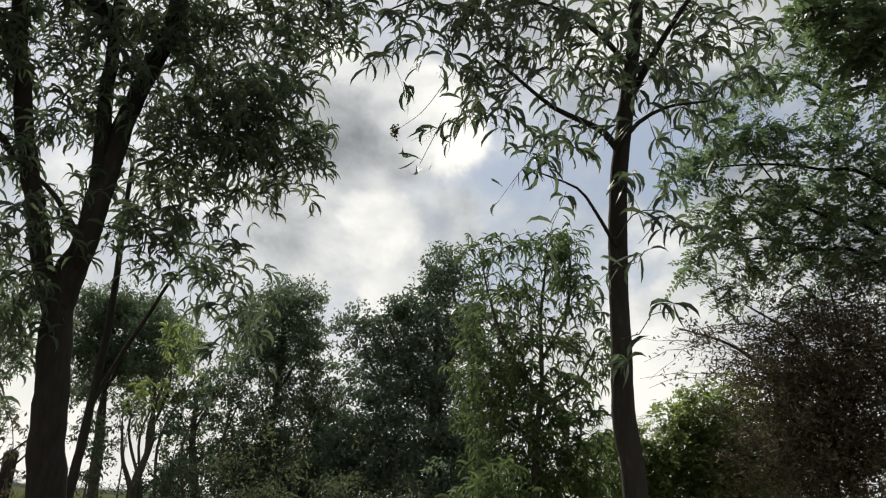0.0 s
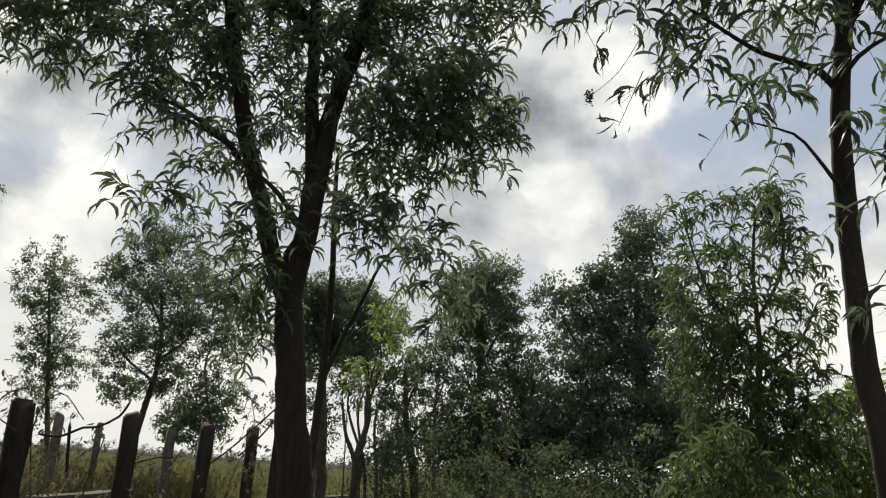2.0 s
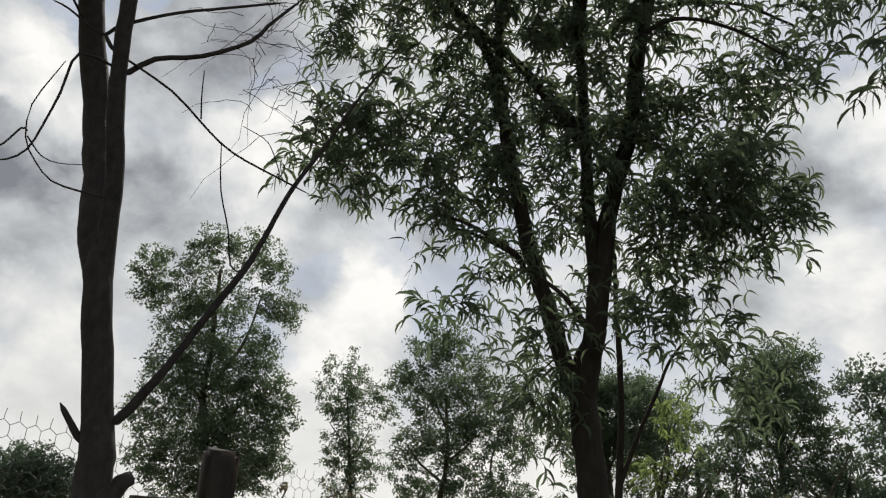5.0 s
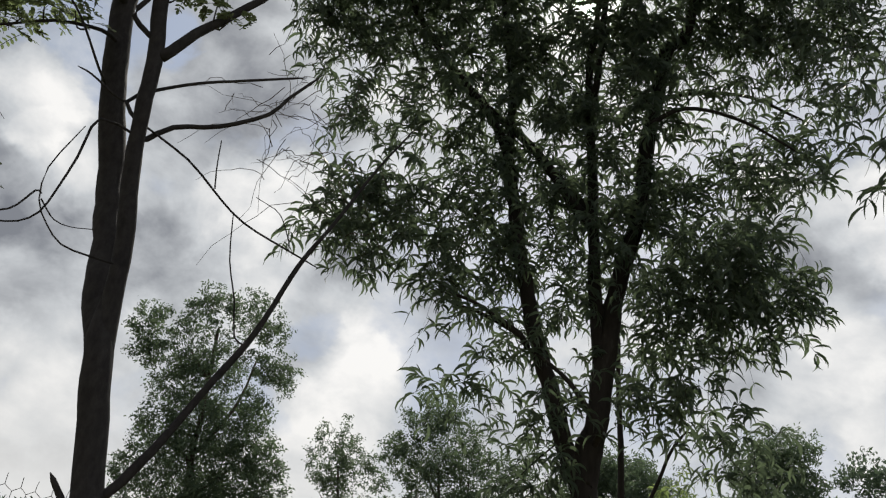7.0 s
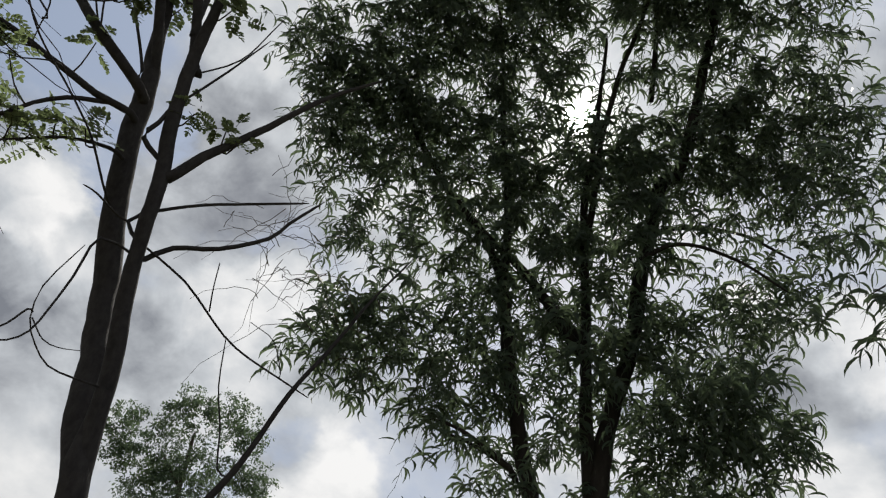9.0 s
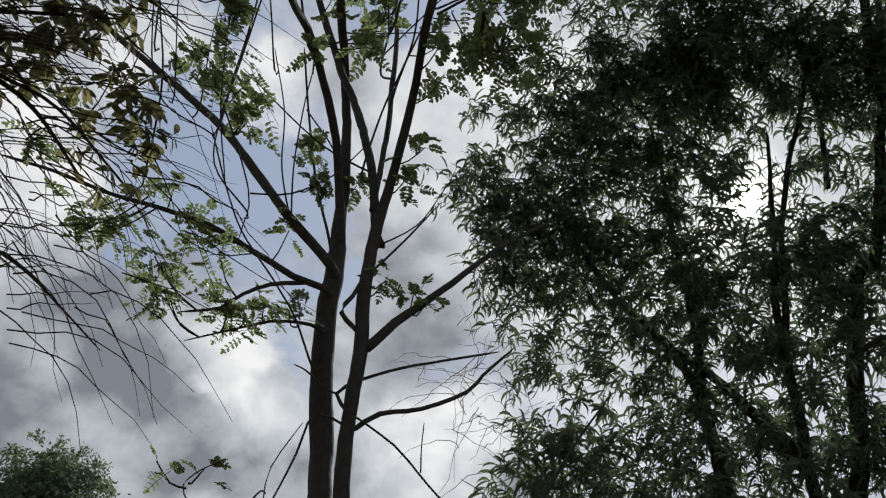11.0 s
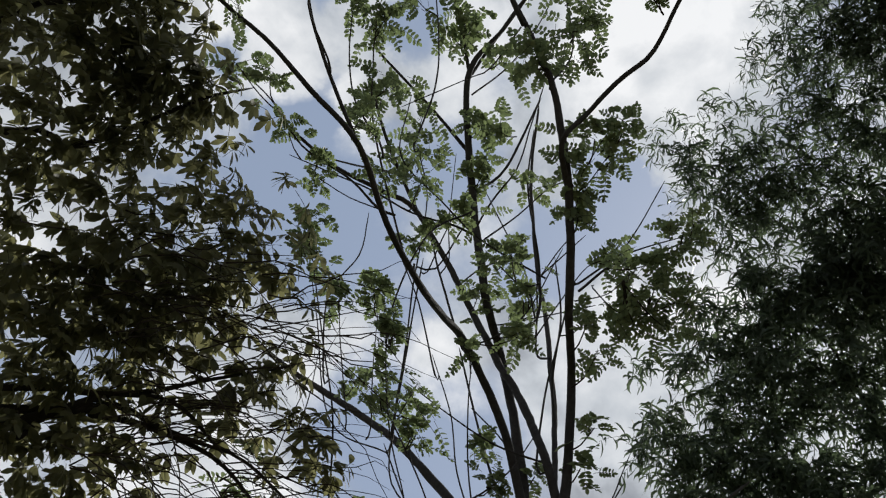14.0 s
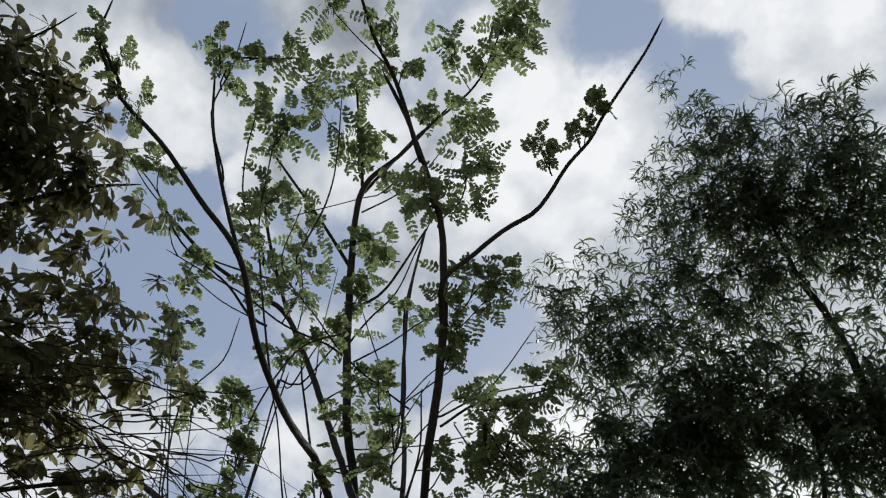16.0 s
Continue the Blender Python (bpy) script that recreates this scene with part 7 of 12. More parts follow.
tw.add(spline([(-2.67, 0.39, 5.98, 0.0042), (-2.62, 0.40, 5.97, 0.0034), (-2.57, 0.40, 6.03, 0.0026)], 0.06), 5)
rosette(lv, tw, (-2.57, 0.40, 6.03), 0.14, 10, 5, 0.036)
tw.add(spline([(-1.62, 0.54, 4.81, 0.0042), (-1.59, 0.52, 4.81, 0.0034), (-1.56, 0.50, 4.87, 0.0026)], 0.06), 5)
rosette(lv, tw, (-1.56, 0.50, 4.87), 0.11, 10, 5, 0.026)
tw.add(spline([(-1.51, 0.59, 4.86, 0.0042), (-1.45, 0.59, 4.86, 0.0034), (-1.39, 0.58, 4.92, 0.0026)], 0.06), 5)
rosette(lv, tw, (-1.39, 0.58, 4.92), 0.09, 10, 5, 0.026)
tw.add(spline([(-1.78, 0.59, 4.64, 0.0042), (-1.73, 0.58, 4.65, 0.0034), (-1.69, 0.57, 4.72, 0.0026)], 0.06), 5)
rosette(lv, tw, (-1.69, 0.57, 4.72), 0.09, 10, 5, 0.025)
tw.add(spline([(-2.76, 0.24, 5.22, 0.0042), (-2.74, 0.21, 5.21, 0.0034), (-2.71, 0.17, 5.27, 0.0026)], 0.06), 5)
rosette(lv, tw, (-2.71, 0.17, 5.27), 0.11, 10, 5, 0.032)
tw.add(spline([(-2.37, 0.29, 5.15, 0.0042), (-2.38, 0.31, 5.15, 0.0034), (-2.39, 0.33, 5.22, 0.0026)], 0.06), 5)
rosette(lv, tw, (-2.39, 0.33, 5.22), 0.11, 10, 5, 0.031)
tw.add(spline([(-2.41, 0.69, 4.98, 0.0042), (-2.39, 0.65, 5.03, 0.0034), (-2.37, 0.61, 5.13, 0.0026)], 0.06), 5)
rosette(lv, tw, (-2.37, 0.61, 5.13), 0.12, 10, 5, 0.030)
tw.add(spline([(-2.69, -0.30, 4.75, 0.0042), (-2.67, -0.32, 4.76, 0.0034), (-2.65, -0.34, 4.82, 0.0026)], 0.06), 5)
rosette(lv, tw, (-2.65, -0.34, 4.82), 0.10, 10, 5, 0.029)
tw.add(spline([(-2.98, -0.07, 4.78, 0.0042), (-2.97, -0.08, 4.79, 0.0034), (-2.96, -0.10, 4.87, 0.0026)], 0.06), 5)
rosette(lv, tw, (-2.96, -0.10, 4.87), 0.09, 8, 5, 0.031)
tw.add(spline([(-2.98, 0.19, 4.91, 0.0042), (-2.94, 0.15, 4.92, 0.0034), (-2.91, 0.10, 4.98, 0.0026)], 0.06), 5)
rosette(lv, tw, (-2.91, 0.10, 4.98), 0.10, 9, 5, 0.031)
tw.add(spline([(-2.60, 0.21, 4.38, 0.0042), (-2.60, 0.21, 4.39, 0.0034), (-2.59, 0.21, 4.46, 0.0026)], 0.06), 5)
rosette(lv, tw, (-2.59, 0.21, 4.46), 0.07, 8, 5, 0.027)
tw.add(spline([(-2.22, 0.58, 5.47, 0.0042), (-2.21, 0.57, 5.49, 0.0034), (-2.20, 0.56, 5.56, 0.0026)], 0.06), 5)
rosette(lv, tw, (-2.20, 0.56, 5.56), 0.09, 8, 5, 0.032)
tw.add(spline([(-2.24, 1.07, 5.29, 0.0042), (-2.24, 1.12, 5.33, 0.0034), (-2.24, 1.17, 5.43, 0.0026)], 0.06), 5)
rosette(lv, tw, (-2.24, 1.17, 5.43), 0.13, 10, 5, 0.033)
tw.add(spline([(-2.17, 1.24, 4.93, 0.0042), (-2.14, 1.23, 4.92, 0.0034), (-2.11, 1.22, 4.98, 0.0026)], 0.06), 5)
rosette(lv, tw, (-2.11, 1.22, 4.98), 0.12, 10, 5, 0.030)
tw.add(spline([(-2.00, 1.17, 5.16, 0.0042), (-1.94, 1.23, 5.16, 0.0034), (-1.88, 1.30, 5.22, 0.0026)], 0.06), 5)
rosette(lv, tw, (-1.88, 1.30, 5.22), 0.13, 10, 5, 0.031)
tw.add(spline([(-1.88, 1.33, 5.30, 0.0042), (-1.83, 1.33, 5.29, 0.0034), (-1.78, 1.32, 5.35, 0.0026)], 0.06), 5)
rosette(lv, tw, (-1.78, 1.32, 5.35), 0.10, 9, 5, 0.031)
tw.add(spline([(-2.16, 0.89, 4.36, 0.0042), (-2.08, 0.88, 4.35, 0.0034), (-1.99, 0.86, 4.41, 0.0026)], 0.06), 5)
rosette(lv, tw, (-1.99, 0.86, 4.41), 0.08, 9, 5, 0.025)
tw.add(spline([(-2.62, 0.63, 4.65, 0.0042), (-2.56, 0.71, 4.64, 0.0034), (-2.49, 0.79, 4.70, 0.0026)], 0.06), 5)
rosette(lv, tw, (-2.49, 0.79, 4.70), 0.10, 10, 5, 0.029)
tw.add(spline([(-2.73, 0.69, 4.57, 0.0042), (-2.69, 0.66, 4.57, 0.0034), (-2.65, 0.62, 4.63, 0.0026)], 0.06), 5)
rosette(lv, tw, (-2.65, 0.62, 4.63), 0.09, 9, 5, 0.029)
tw.add(spline([(-1.00, 0.48, 5.28, 0.0042), (-0.97, 0.44, 5.28, 0.0034), (-0.94, 0.40, 5.33, 0.0026)], 0.06), 5)
rosette(lv, tw, (-0.94, 0.40, 5.33), 0.07, 5, 5, 0.027)
tw.add(spline([(-0.77, 0.49, 5.46, 0.0042), (-0.73, 0.47, 5.46, 0.0034), (-0.69, 0.45, 5.52, 0.0026)], 0.06), 5)
rosette(lv, tw, (-0.69, 0.45, 5.52), 0.07, 5, 5, 0.028)
tw.add(spline([(-2.43, 0.79, 4.87, 0.0042), (-2.43, 0.79, 4.87, 0.0034), (-2.42, 0.78, 4.92, 0.0026)], 0.06), 5)
rosette(lv, tw, (-2.42, 0.78, 4.92), 0.10, 10, 5, 0.030)
tw.add(spline([(-2.85, 0.65, 5.15, 0.0042), (-2.84, 0.66, 5.17, 0.0034), (-2.82, 0.66, 5.25, 0.0026)], 0.06), 5)
rosette(lv, tw, (-2.82, 0.66, 5.25), 0.10, 9, 5, 0.033)
tw.add(spline([(-1.86, 0.12, 7.24, 0.0042), (-1.84, 0.09, 7.24, 0.0034), (-1.82, 0.06, 7.30, 0.0026)], 0.06), 5)
rosette(lv, tw, (-1.82, 0.06, 7.30), 0.12, 8, 5, 0.042)
tw.add(spline([(-3.11, 0.35, 3.74, 0.0042), (-3.36, 0.33, 3.75, 0.0034), (-3.61, 0.31, 3.83, 0.0026)], 0.06), 5)
rosette(lv, tw, (-3.61, 0.31, 3.83), 0.12, 10, 5, 0.030)
tw.add(spline([(-3.09, 0.42, 3.69, 0.0042), (-3.31, 0.42, 3.73, 0.0034), (-3.53, 0.43, 3.83, 0.0026)], 0.06), 5)
rosette(lv, tw, (-3.53, 0.43, 3.83), 0.10, 9, 5, 0.029)
tw.add(spline([(-3.08, 0.83, 3.76, 0.0042), (-3.16, 0.76, 3.76, 0.0034), (-3.24, 0.69, 3.83, 0.0026)], 0.06), 5)
rosette(lv, tw, (-3.24, 0.69, 3.83), 0.11, 10, 5, 0.028)
tw.add(spline([(-2.91, 0.94, 4.30, 0.0042), (-2.93, 0.92, 4.32, 0.0034), (-2.94, 0.90, 4.40, 0.0026)], 0.06), 5)
rosette(lv, tw, (-2.94, 0.90, 4.40), 0.10, 10, 5, 0.030)
tw.add(spline([(-2.75, 0.89, 4.00, 0.0042), (-2.74, 0.91, 4.00, 0.0034), (-2.74, 0.92, 4.06, 0.0026)], 0.06), 5)
rosette(lv, tw, (-2.74, 0.92, 4.06), 0.07, 8, 5, 0.027)
tw.add(spline([(-2.41, 1.08, 3.93, 0.0042), (-2.39, 1.10, 3.93, 0.0034), (-2.37, 1.12, 4.00, 0.0026)], 0.06), 5)
rosette(lv, tw, (-2.37, 1.12, 4.00), 0.08, 9, 5, 0.026)
tw.add(spline([(-2.37, 1.06, 4.06, 0.0042), (-2.32, 1.08, 4.07, 0.0034), (-2.27, 1.11, 4.15, 0.0026)], 0.06), 5)
rosette(lv, tw, (-2.27, 1.11, 4.15), 0.08, 9, 5, 0.026)
tw.add(spline([(-2.92, 0.47, 4.28, 0.0042), (-2.92, 0.52, 4.29, 0.0034), (-2.92, 0.57, 4.36, 0.0026)], 0.06), 5)
rosette(lv, tw, (-2.92, 0.57, 4.36), 0.12, 10, 5, 0.029)
tw.add(spline([(-2.59, 0.28, 4.08, 0.0042), (-2.60, 0.28, 4.08, 0.0034), (-2.61, 0.27, 4.14, 0.0026)], 0.06), 5)
rosette(lv, tw, (-2.61, 0.27, 4.14), 0.10, 10, 5, 0.025)
tw.add(spline([(-3.34, 0.55, 3.87, 0.0042), (-3.31, 0.54, 3.88, 0.0034), (-3.29, 0.52, 3.96, 0.0026)], 0.06), 5)
rosette(lv, tw, (-3.29, 0.52, 3.96), 0.08, 8, 5, 0.029)
tw.add(spline([(-1.99, 1.03, 4.83, 0.0042), (-2.10, 1.15, 4.83, 0.0034), (-2.20, 1.26, 4.90, 0.0026)], 0.06), 5)
rosette(lv, tw, (-2.20, 1.26, 4.90), 0.12, 10, 5, 0.030)
tw.add(spline([(-2.16, 1.30, 4.94, 0.0042), (-2.10, 1.30, 4.94, 0.0034), (-2.04, 1.31, 5.00, 0.0026)], 0.06), 5)
rosette(lv, tw, (-2.04, 1.31, 5.00), 0.12, 10, 5, 0.030)
tw.add(spline([(-2.60, 0.33, 3.94, 0.0042), (-2.60, 0.30, 3.94, 0.0034), (-2.60, 0.27, 4.00, 0.0026)], 0.06), 5)
rosette(lv, tw, (-2.60, 0.27, 4.00), 0.11, 12, 5, 0.025)
tw.add(spline([(-2.90, 0.53, 4.09, 0.0042), (-2.88, 0.54, 4.11, 0.0034), (-2.86, 0.55, 4.18, 0.0026)], 0.06), 5)
rosette(lv, tw, (-2.86, 0.55, 4.18), 0.08, 9, 5, 0.027)
tw.add(spline([(-3.00, 0.20, 4.30, 0.0042), (-3.00, 0.21, 4.30, 0.0034), (-2.99, 0.22, 4.36, 0.0026)], 0.06), 5)
rosette(lv, tw, (-2.99, 0.22, 4.36), 0.08, 8, 5, 0.028)
tw.add(spline([(-3.74, -0.01, 3.93, 0.0042), (-3.71, -0.02, 3.94, 0.0034), (-3.68, -0.04, 4.02, 0.0026)], 0.06), 5)
rosette(lv, tw, (-3.68, -0.04, 4.02), 0.11, 10, 5, 0.030)
tw.add(spline([(-2.98, 0.29, 3.75, 0.0042), (-3.05, 0.10, 3.78, 0.0034), (-3.12, -0.08, 3.86, 0.0026)], 0.06), 5)
rosette(lv, tw, (-3.12, -0.08, 3.86), 0.08, 8, 5, 0.026)
tw.add(spline([(-3.09, 0.44, 3.67, 0.0042), (-3.34, 0.43, 3.69, 0.0034), (-3.60, 0.43, 3.77, 0.0026)], 0.06), 5)
rosette(lv, tw, (-3.60, 0.43, 3.77), 0.11, 10, 5, 0.029)
tw.add(spline([(-2.99, 0.74, 3.30, 0.0042), (-3.06, 0.66, 3.36, 0.0034), (-3.13, 0.59, 3.48, 0.0026)], 0.06), 5)
rosette(lv, tw, (-3.13, 0.59, 3.48), 0.10, 10, 5, 0.026)
tw.add(spline([(-2.97, 0.79, 3.19, 0.0042), (-3.00, 0.71, 3.21, 0.0034), (-3.03, 0.64, 3.30, 0.0026)], 0.06), 5)
rosette(lv, tw, (-3.03, 0.64, 3.30), 0.08, 9, 5, 0.024)
tw.add(spline([(-2.94, 0.86, 3.42, 0.0042), (-2.97, 0.80, 3.48, 0.0034), (-3.00, 0.74, 3.59, 0.0026)], 0.06), 5)
rosette(lv, tw, (-3.00, 0.74, 3.59), 0.09, 10, 5, 0.026)
tw.add(spline([(-3.08, 0.83, 3.76, 0.0042), (-3.15, 0.76, 3.76, 0.0034), (-3.21, 0.69, 3.82, 0.0026)], 0.06), 5)
rosette(lv, tw, (-3.21, 0.69, 3.82), 0.09, 9, 5, 0.028)
tw.add(spline([(-2.94, 0.86, 3.25, 0.0042), (-2.95, 0.86, 3.26, 0.0034), (-2.96, 0.86, 3.33, 0.0026)], 0.06), 5)
rosette(lv, tw, (-2.96, 0.86, 3.33), 0.09, 10, 5, 0.025)
tw.add(spline([(-2.89, 0.99, 3.35, 0.0042), (-2.90, 0.98, 3.38, 0.0034), (-2.92, 0.97, 3.48, 0.0026)], 0.06), 5)
rosette(lv, tw, (-2.92, 0.97, 3.48), 0.09, 10, 5, 0.025)
tw.add(spline([(-2.96, 0.95, 3.68, 0.0042), (-2.94, 0.96, 3.74, 0.0034), (-2.92, 0.96, 3.86, 0.0026)], 0.06), 5)
rosette(lv, tw, (-2.92, 0.96, 3.86), 0.07, 8, 5, 0.027)
tw.add(spline([(-2.77, 0.86, 3.95, 0.0042), (-2.76, 0.89, 3.96, 0.0034), (-2.75, 0.92, 4.02, 0.0026)], 0.06), 5)
rosette(lv, tw, (-2.75, 0.92, 4.02), 0.07, 8, 5, 0.027)
tw.add(spline([(-2.36, 1.32, 3.44, 0.0042), (-2.36, 1.31, 3.44, 0.0034), (-2.35, 1.30, 3.51, 0.0026)], 0.06), 5)
rosette(lv, tw, (-2.35, 1.30, 3.51), 0.07, 5, 5, 0.024)
tw.add(spline([(-2.89, 1.15, 4.21, 0.0042), (-2.87, 1.16, 4.22, 0.0034), (-2.85, 1.18, 4.29, 0.0026)], 0.06), 5)
rosette(lv, tw, (-2.85, 1.18, 4.29), 0.07, 8, 5, 0.029)
tw.add(spline([(-2.00, 1.05, 4.86, 0.0042), (-2.09, 1.14, 4.86, 0.0034), (-2.19, 1.23, 4.92, 0.0026)], 0.06), 5)
rosette(lv, tw, (-2.19, 1.23, 4.92), 0.14, 12, 5, 0.030)
tw.add(spline([(-1.99, 1.03, 4.83, 0.0042), (-2.06, 1.23, 4.83, 0.0034), (-2.13, 1.42, 4.89, 0.0026)], 0.06), 5)
rosette(lv, tw, (-2.13, 1.42, 4.89), 0.12, 10, 5, 0.030)
tw.add(spline([(-2.62, 0.81, 2.51, 0.0042), (-2.64, 0.76, 2.51, 0.0034), (-2.66, 0.70, 2.56, 0.0026)], 0.06), 5)
rosette(lv, tw, (-2.66, 0.70, 2.56), 0.07, 4, 5, 0.020)
tw.add(spline([(-2.62, 0.81, 2.53, 0.0042), (-2.62, 0.82, 2.53, 0.0034), (-2.61, 0.84, 2.59, 0.0026)], 0.06), 5)
rosette(lv, tw, (-2.61, 0.84, 2.59), 0.07, 4, 5, 0.020)
tw.add(spline([(-2.56, 0.65, 5.25, 0.0042), (-2.60, 0.65, 5.26, 0.0034), (-2.64, 0.65, 5.33, 0.0026)], 0.06), 5)
rosette(lv, tw, (-2.64, 0.65, 5.33), 0.11, 9, 5, 0.033)
tw.add(spline([(-2.55, 0.66, 5.28, 0.0042), (-2.53, 0.67, 5.30, 0.0034), (-2.52, 0.67, 5.37, 0.0026)], 0.06), 5)
rosette(lv, tw, (-2.52, 0.67, 5.37), 0.08, 8, 5, 0.033)
tw.add(spline([(-2.97, 0.32, 4.36, 0.0042), (-2.97, 0.33, 4.36, 0.0034), (-2.96, 0.34, 4.41, 0.0026)], 0.06), 5)
rosette(lv, tw, (-2.96, 0.34, 4.41), 0.11, 10, 5, 0.029)
tw.add(spline([(-3.08, 0.49, 4.42, 0.0042), (-3.07, 0.48, 4.43, 0.0034), (-3.05, 0.48, 4.49, 0.0026)], 0.06), 5)
rosette(lv, tw, (-3.05, 0.48, 4.49), 0.10, 9, 5, 0.030)
tw.add(spline([(-2.98, 0.20, 4.86, 0.0042), (-2.96, 0.17, 4.87, 0.0034), (-2.94, 0.14, 4.95, 0.0026)], 0.06), 5)
rosette(lv, tw, (-2.94, 0.14, 4.95), 0.10, 9, 5, 0.031)
tw.add(spline([(-3.01, 0.02, 4.77, 0.0042), (-3.01, 0.00, 4.79, 0.0034), (-3.01, -0.02, 4.86, 0.0026)], 0.06), 5)
rosette(lv, tw, (-3.01, -0.02, 4.86), 0.08, 8, 5, 0.031)
tw.add(spline([(-2.60, 0.23, 4.31, 0.0042), (-2.60, 0.22, 4.31, 0.0034), (-2.61, 0.22, 4.37, 0.0026)], 0.06), 5)
rosette(lv, tw, (-2.61, 0.22, 4.37), 0.08, 8, 5, 0.027)
tw.add(spline([(-3.09, 0.42, 3.69, 0.0042), (-3.32, 0.42, 3.72, 0.0034), (-3.54, 0.42, 3.82, 0.0026)], 0.06), 5)
rosette(lv, tw, (-3.54, 0.42, 3.82), 0.10, 9, 5, 0.029)
tw.add(spline([(-3.10, 0.39, 3.70, 0.0042), (-3.36, 0.38, 3.71, 0.0034), (-3.62, 0.37, 3.78, 0.0026)], 0.06), 5)
rosette(lv, tw, (-3.62, 0.37, 3.78), 0.07, 8, 5, 0.030)
tw.add(spline([(-2.97, 0.79, 3.19, 0.0042), (-3.00, 0.69, 3.22, 0.0034), (-3.03, 0.60, 3.32, 0.0026)], 0.06), 5)
rosette(lv, tw, (-3.03, 0.60, 3.32), 0.10, 10, 5, 0.025)
tw.add(spline([(-2.99, 0.74, 3.30, 0.0042), (-3.06, 0.64, 3.37, 0.0034), (-3.14, 0.54, 3.50, 0.0026)], 0.06), 5)
rosette(lv, tw, (-3.14, 0.54, 3.50), 0.08, 8, 5, 0.026)
tw.add(spline([(-2.90, 0.53, 4.09, 0.0042), (-2.88, 0.53, 4.11, 0.0034), (-2.86, 0.54, 4.19, 0.0026)], 0.06), 5)
rosette(lv, tw, (-2.86, 0.54, 4.19), 0.07, 8, 5, 0.027)
tw.add(spline([(-2.00, 1.05, 4.86, 0.0042), (-2.09, 1.14, 4.86, 0.0034), (-2.19, 1.23, 4.92, 0.0026)], 0.06), 5)
rosette(lv, tw, (-2.19, 1.23, 4.92), 0.12, 10, 5, 0.030)
tw.add(spline([(-2.16, 1.30, 4.94, 0.0042), (-2.08, 1.28, 5.00, 0.0034), (-2.00, 1.27, 5.12, 0.0026)], 0.06), 5)
rosette(lv, tw, (-2.00, 1.27, 5.12), 0.13, 11, 5, 0.031)
tw.add(spline([(-2.17, 1.26, 4.93, 0.0042), (-2.08, 1.32, 4.93, 0.0034), (-2.00, 1.38, 4.98, 0.0026)], 0.06), 5)
rosette(lv, tw, (-2.00, 1.38, 4.98), 0.12, 10, 5, 0.030)
tw.add(spline([(-2.00, 1.08, 4.94, 0.0042), (-2.03, 1.12, 5.00, 0.0034), (-2.05, 1.16, 5.12, 0.0026)], 0.06), 5)
rosette(lv, tw, (-2.05, 1.16, 5.12), 0.10, 9, 5, 0.030)
tw.add(spline([(-2.26, 0.97, 4.29, 0.0042), (-2.18, 0.98, 4.29, 0.0034), (-2.10, 0.98, 4.36, 0.0026)], 0.06), 5)
rosette(lv, tw, (-2.10, 0.98, 4.36), 0.10, 10, 5, 0.026)
tw.add(spline([(-1.67, 0.54, 4.75, 0.0042), (-1.66, 0.51, 4.76, 0.0034), (-1.64, 0.48, 4.82, 0.0026)], 0.06), 5)
rosette(lv, tw, (-1.64, 0.48, 4.82), 0.09, 10, 5, 0.026)
tw.add(spline([(-1.57, 0.58, 4.81, 0.0042), (-1.53, 0.60, 4.81, 0.0034), (-1.50, 0.61, 4.86, 0.0026)], 0.06), 5)
rosette(lv, tw, (-1.50, 0.61, 4.86), 0.09, 9, 5, 0.026)
tw.add(spline([(-1.81, 0.62, 4.60, 0.0042), (-1.77, 0.62, 4.61, 0.0034), (-1.74, 0.61, 4.67, 0.0026)], 0.06), 5)
rosette(lv, tw, (-1.74, 0.61, 4.67), 0.07, 8, 5, 0.025)
tw.add(spline([(-2.65, 0.91, 5.10, 0.0042), (-2.69, 0.87, 5.09, 0.0034), (-2.72, 0.83, 5.15, 0.0026)], 0.06), 5)
rosette(lv, tw, (-2.72, 0.83, 5.15), 0.11, 9, 5, 0.032)
tw.add(spline([(-2.56, 0.68, 4.67, 0.0042), (-2.50, 0.74, 4.67, 0.0034), (-2.45, 0.81, 4.72, 0.0026)], 0.06), 5)
rosette(lv, tw, (-2.45, 0.81, 4.72), 0.08, 8, 5, 0.029)
tw.add(spline([(-2.43, 0.20, 5.07, 0.0042), (-2.45, 0.21, 5.12, 0.0034), (-2.47, 0.22, 5.22, 0.0026)], 0.06), 5)
rosette(lv, tw, (-2.47, 0.22, 5.22), 0.08, 8, 5, 0.031)
tw.add(spline([(-2.76, -0.03, 5.85, 0.0042), (-2.74, -0.04, 5.85, 0.0034), (-2.71, -0.04, 5.91, 0.0026)], 0.06), 5)
rosette(lv, tw, (-2.71, -0.04, 5.91), 0.14, 10, 5, 0.036)
tw.add(spline([(-2.43, -0.00, 5.42, 0.0042), (-2.39, -0.01, 5.43, 0.0034), (-2.34, -0.01, 5.51, 0.0026)], 0.06), 5)
rosette(lv, tw, (-2.34, -0.01, 5.51), 0.11, 10, 5, 0.032)
tw.add(spline([(-1.40, 0.20, 5.93, 0.0042), (-1.38, 0.21, 5.93, 0.0034), (-1.37, 0.21, 6.00, 0.0026)], 0.06), 5)
rosette(lv, tw, (-1.37, 0.21, 6.00), 0.15, 12, 5, 0.032)
tw.add(spline([(-1.43, 0.27, 5.71, 0.0042), (-1.40, 0.30, 5.71, 0.0034), (-1.38, 0.33, 5.78, 0.0026)], 0.06), 5)
rosette(lv, tw, (-1.38, 0.33, 5.78), 0.14, 11, 5, 0.031)
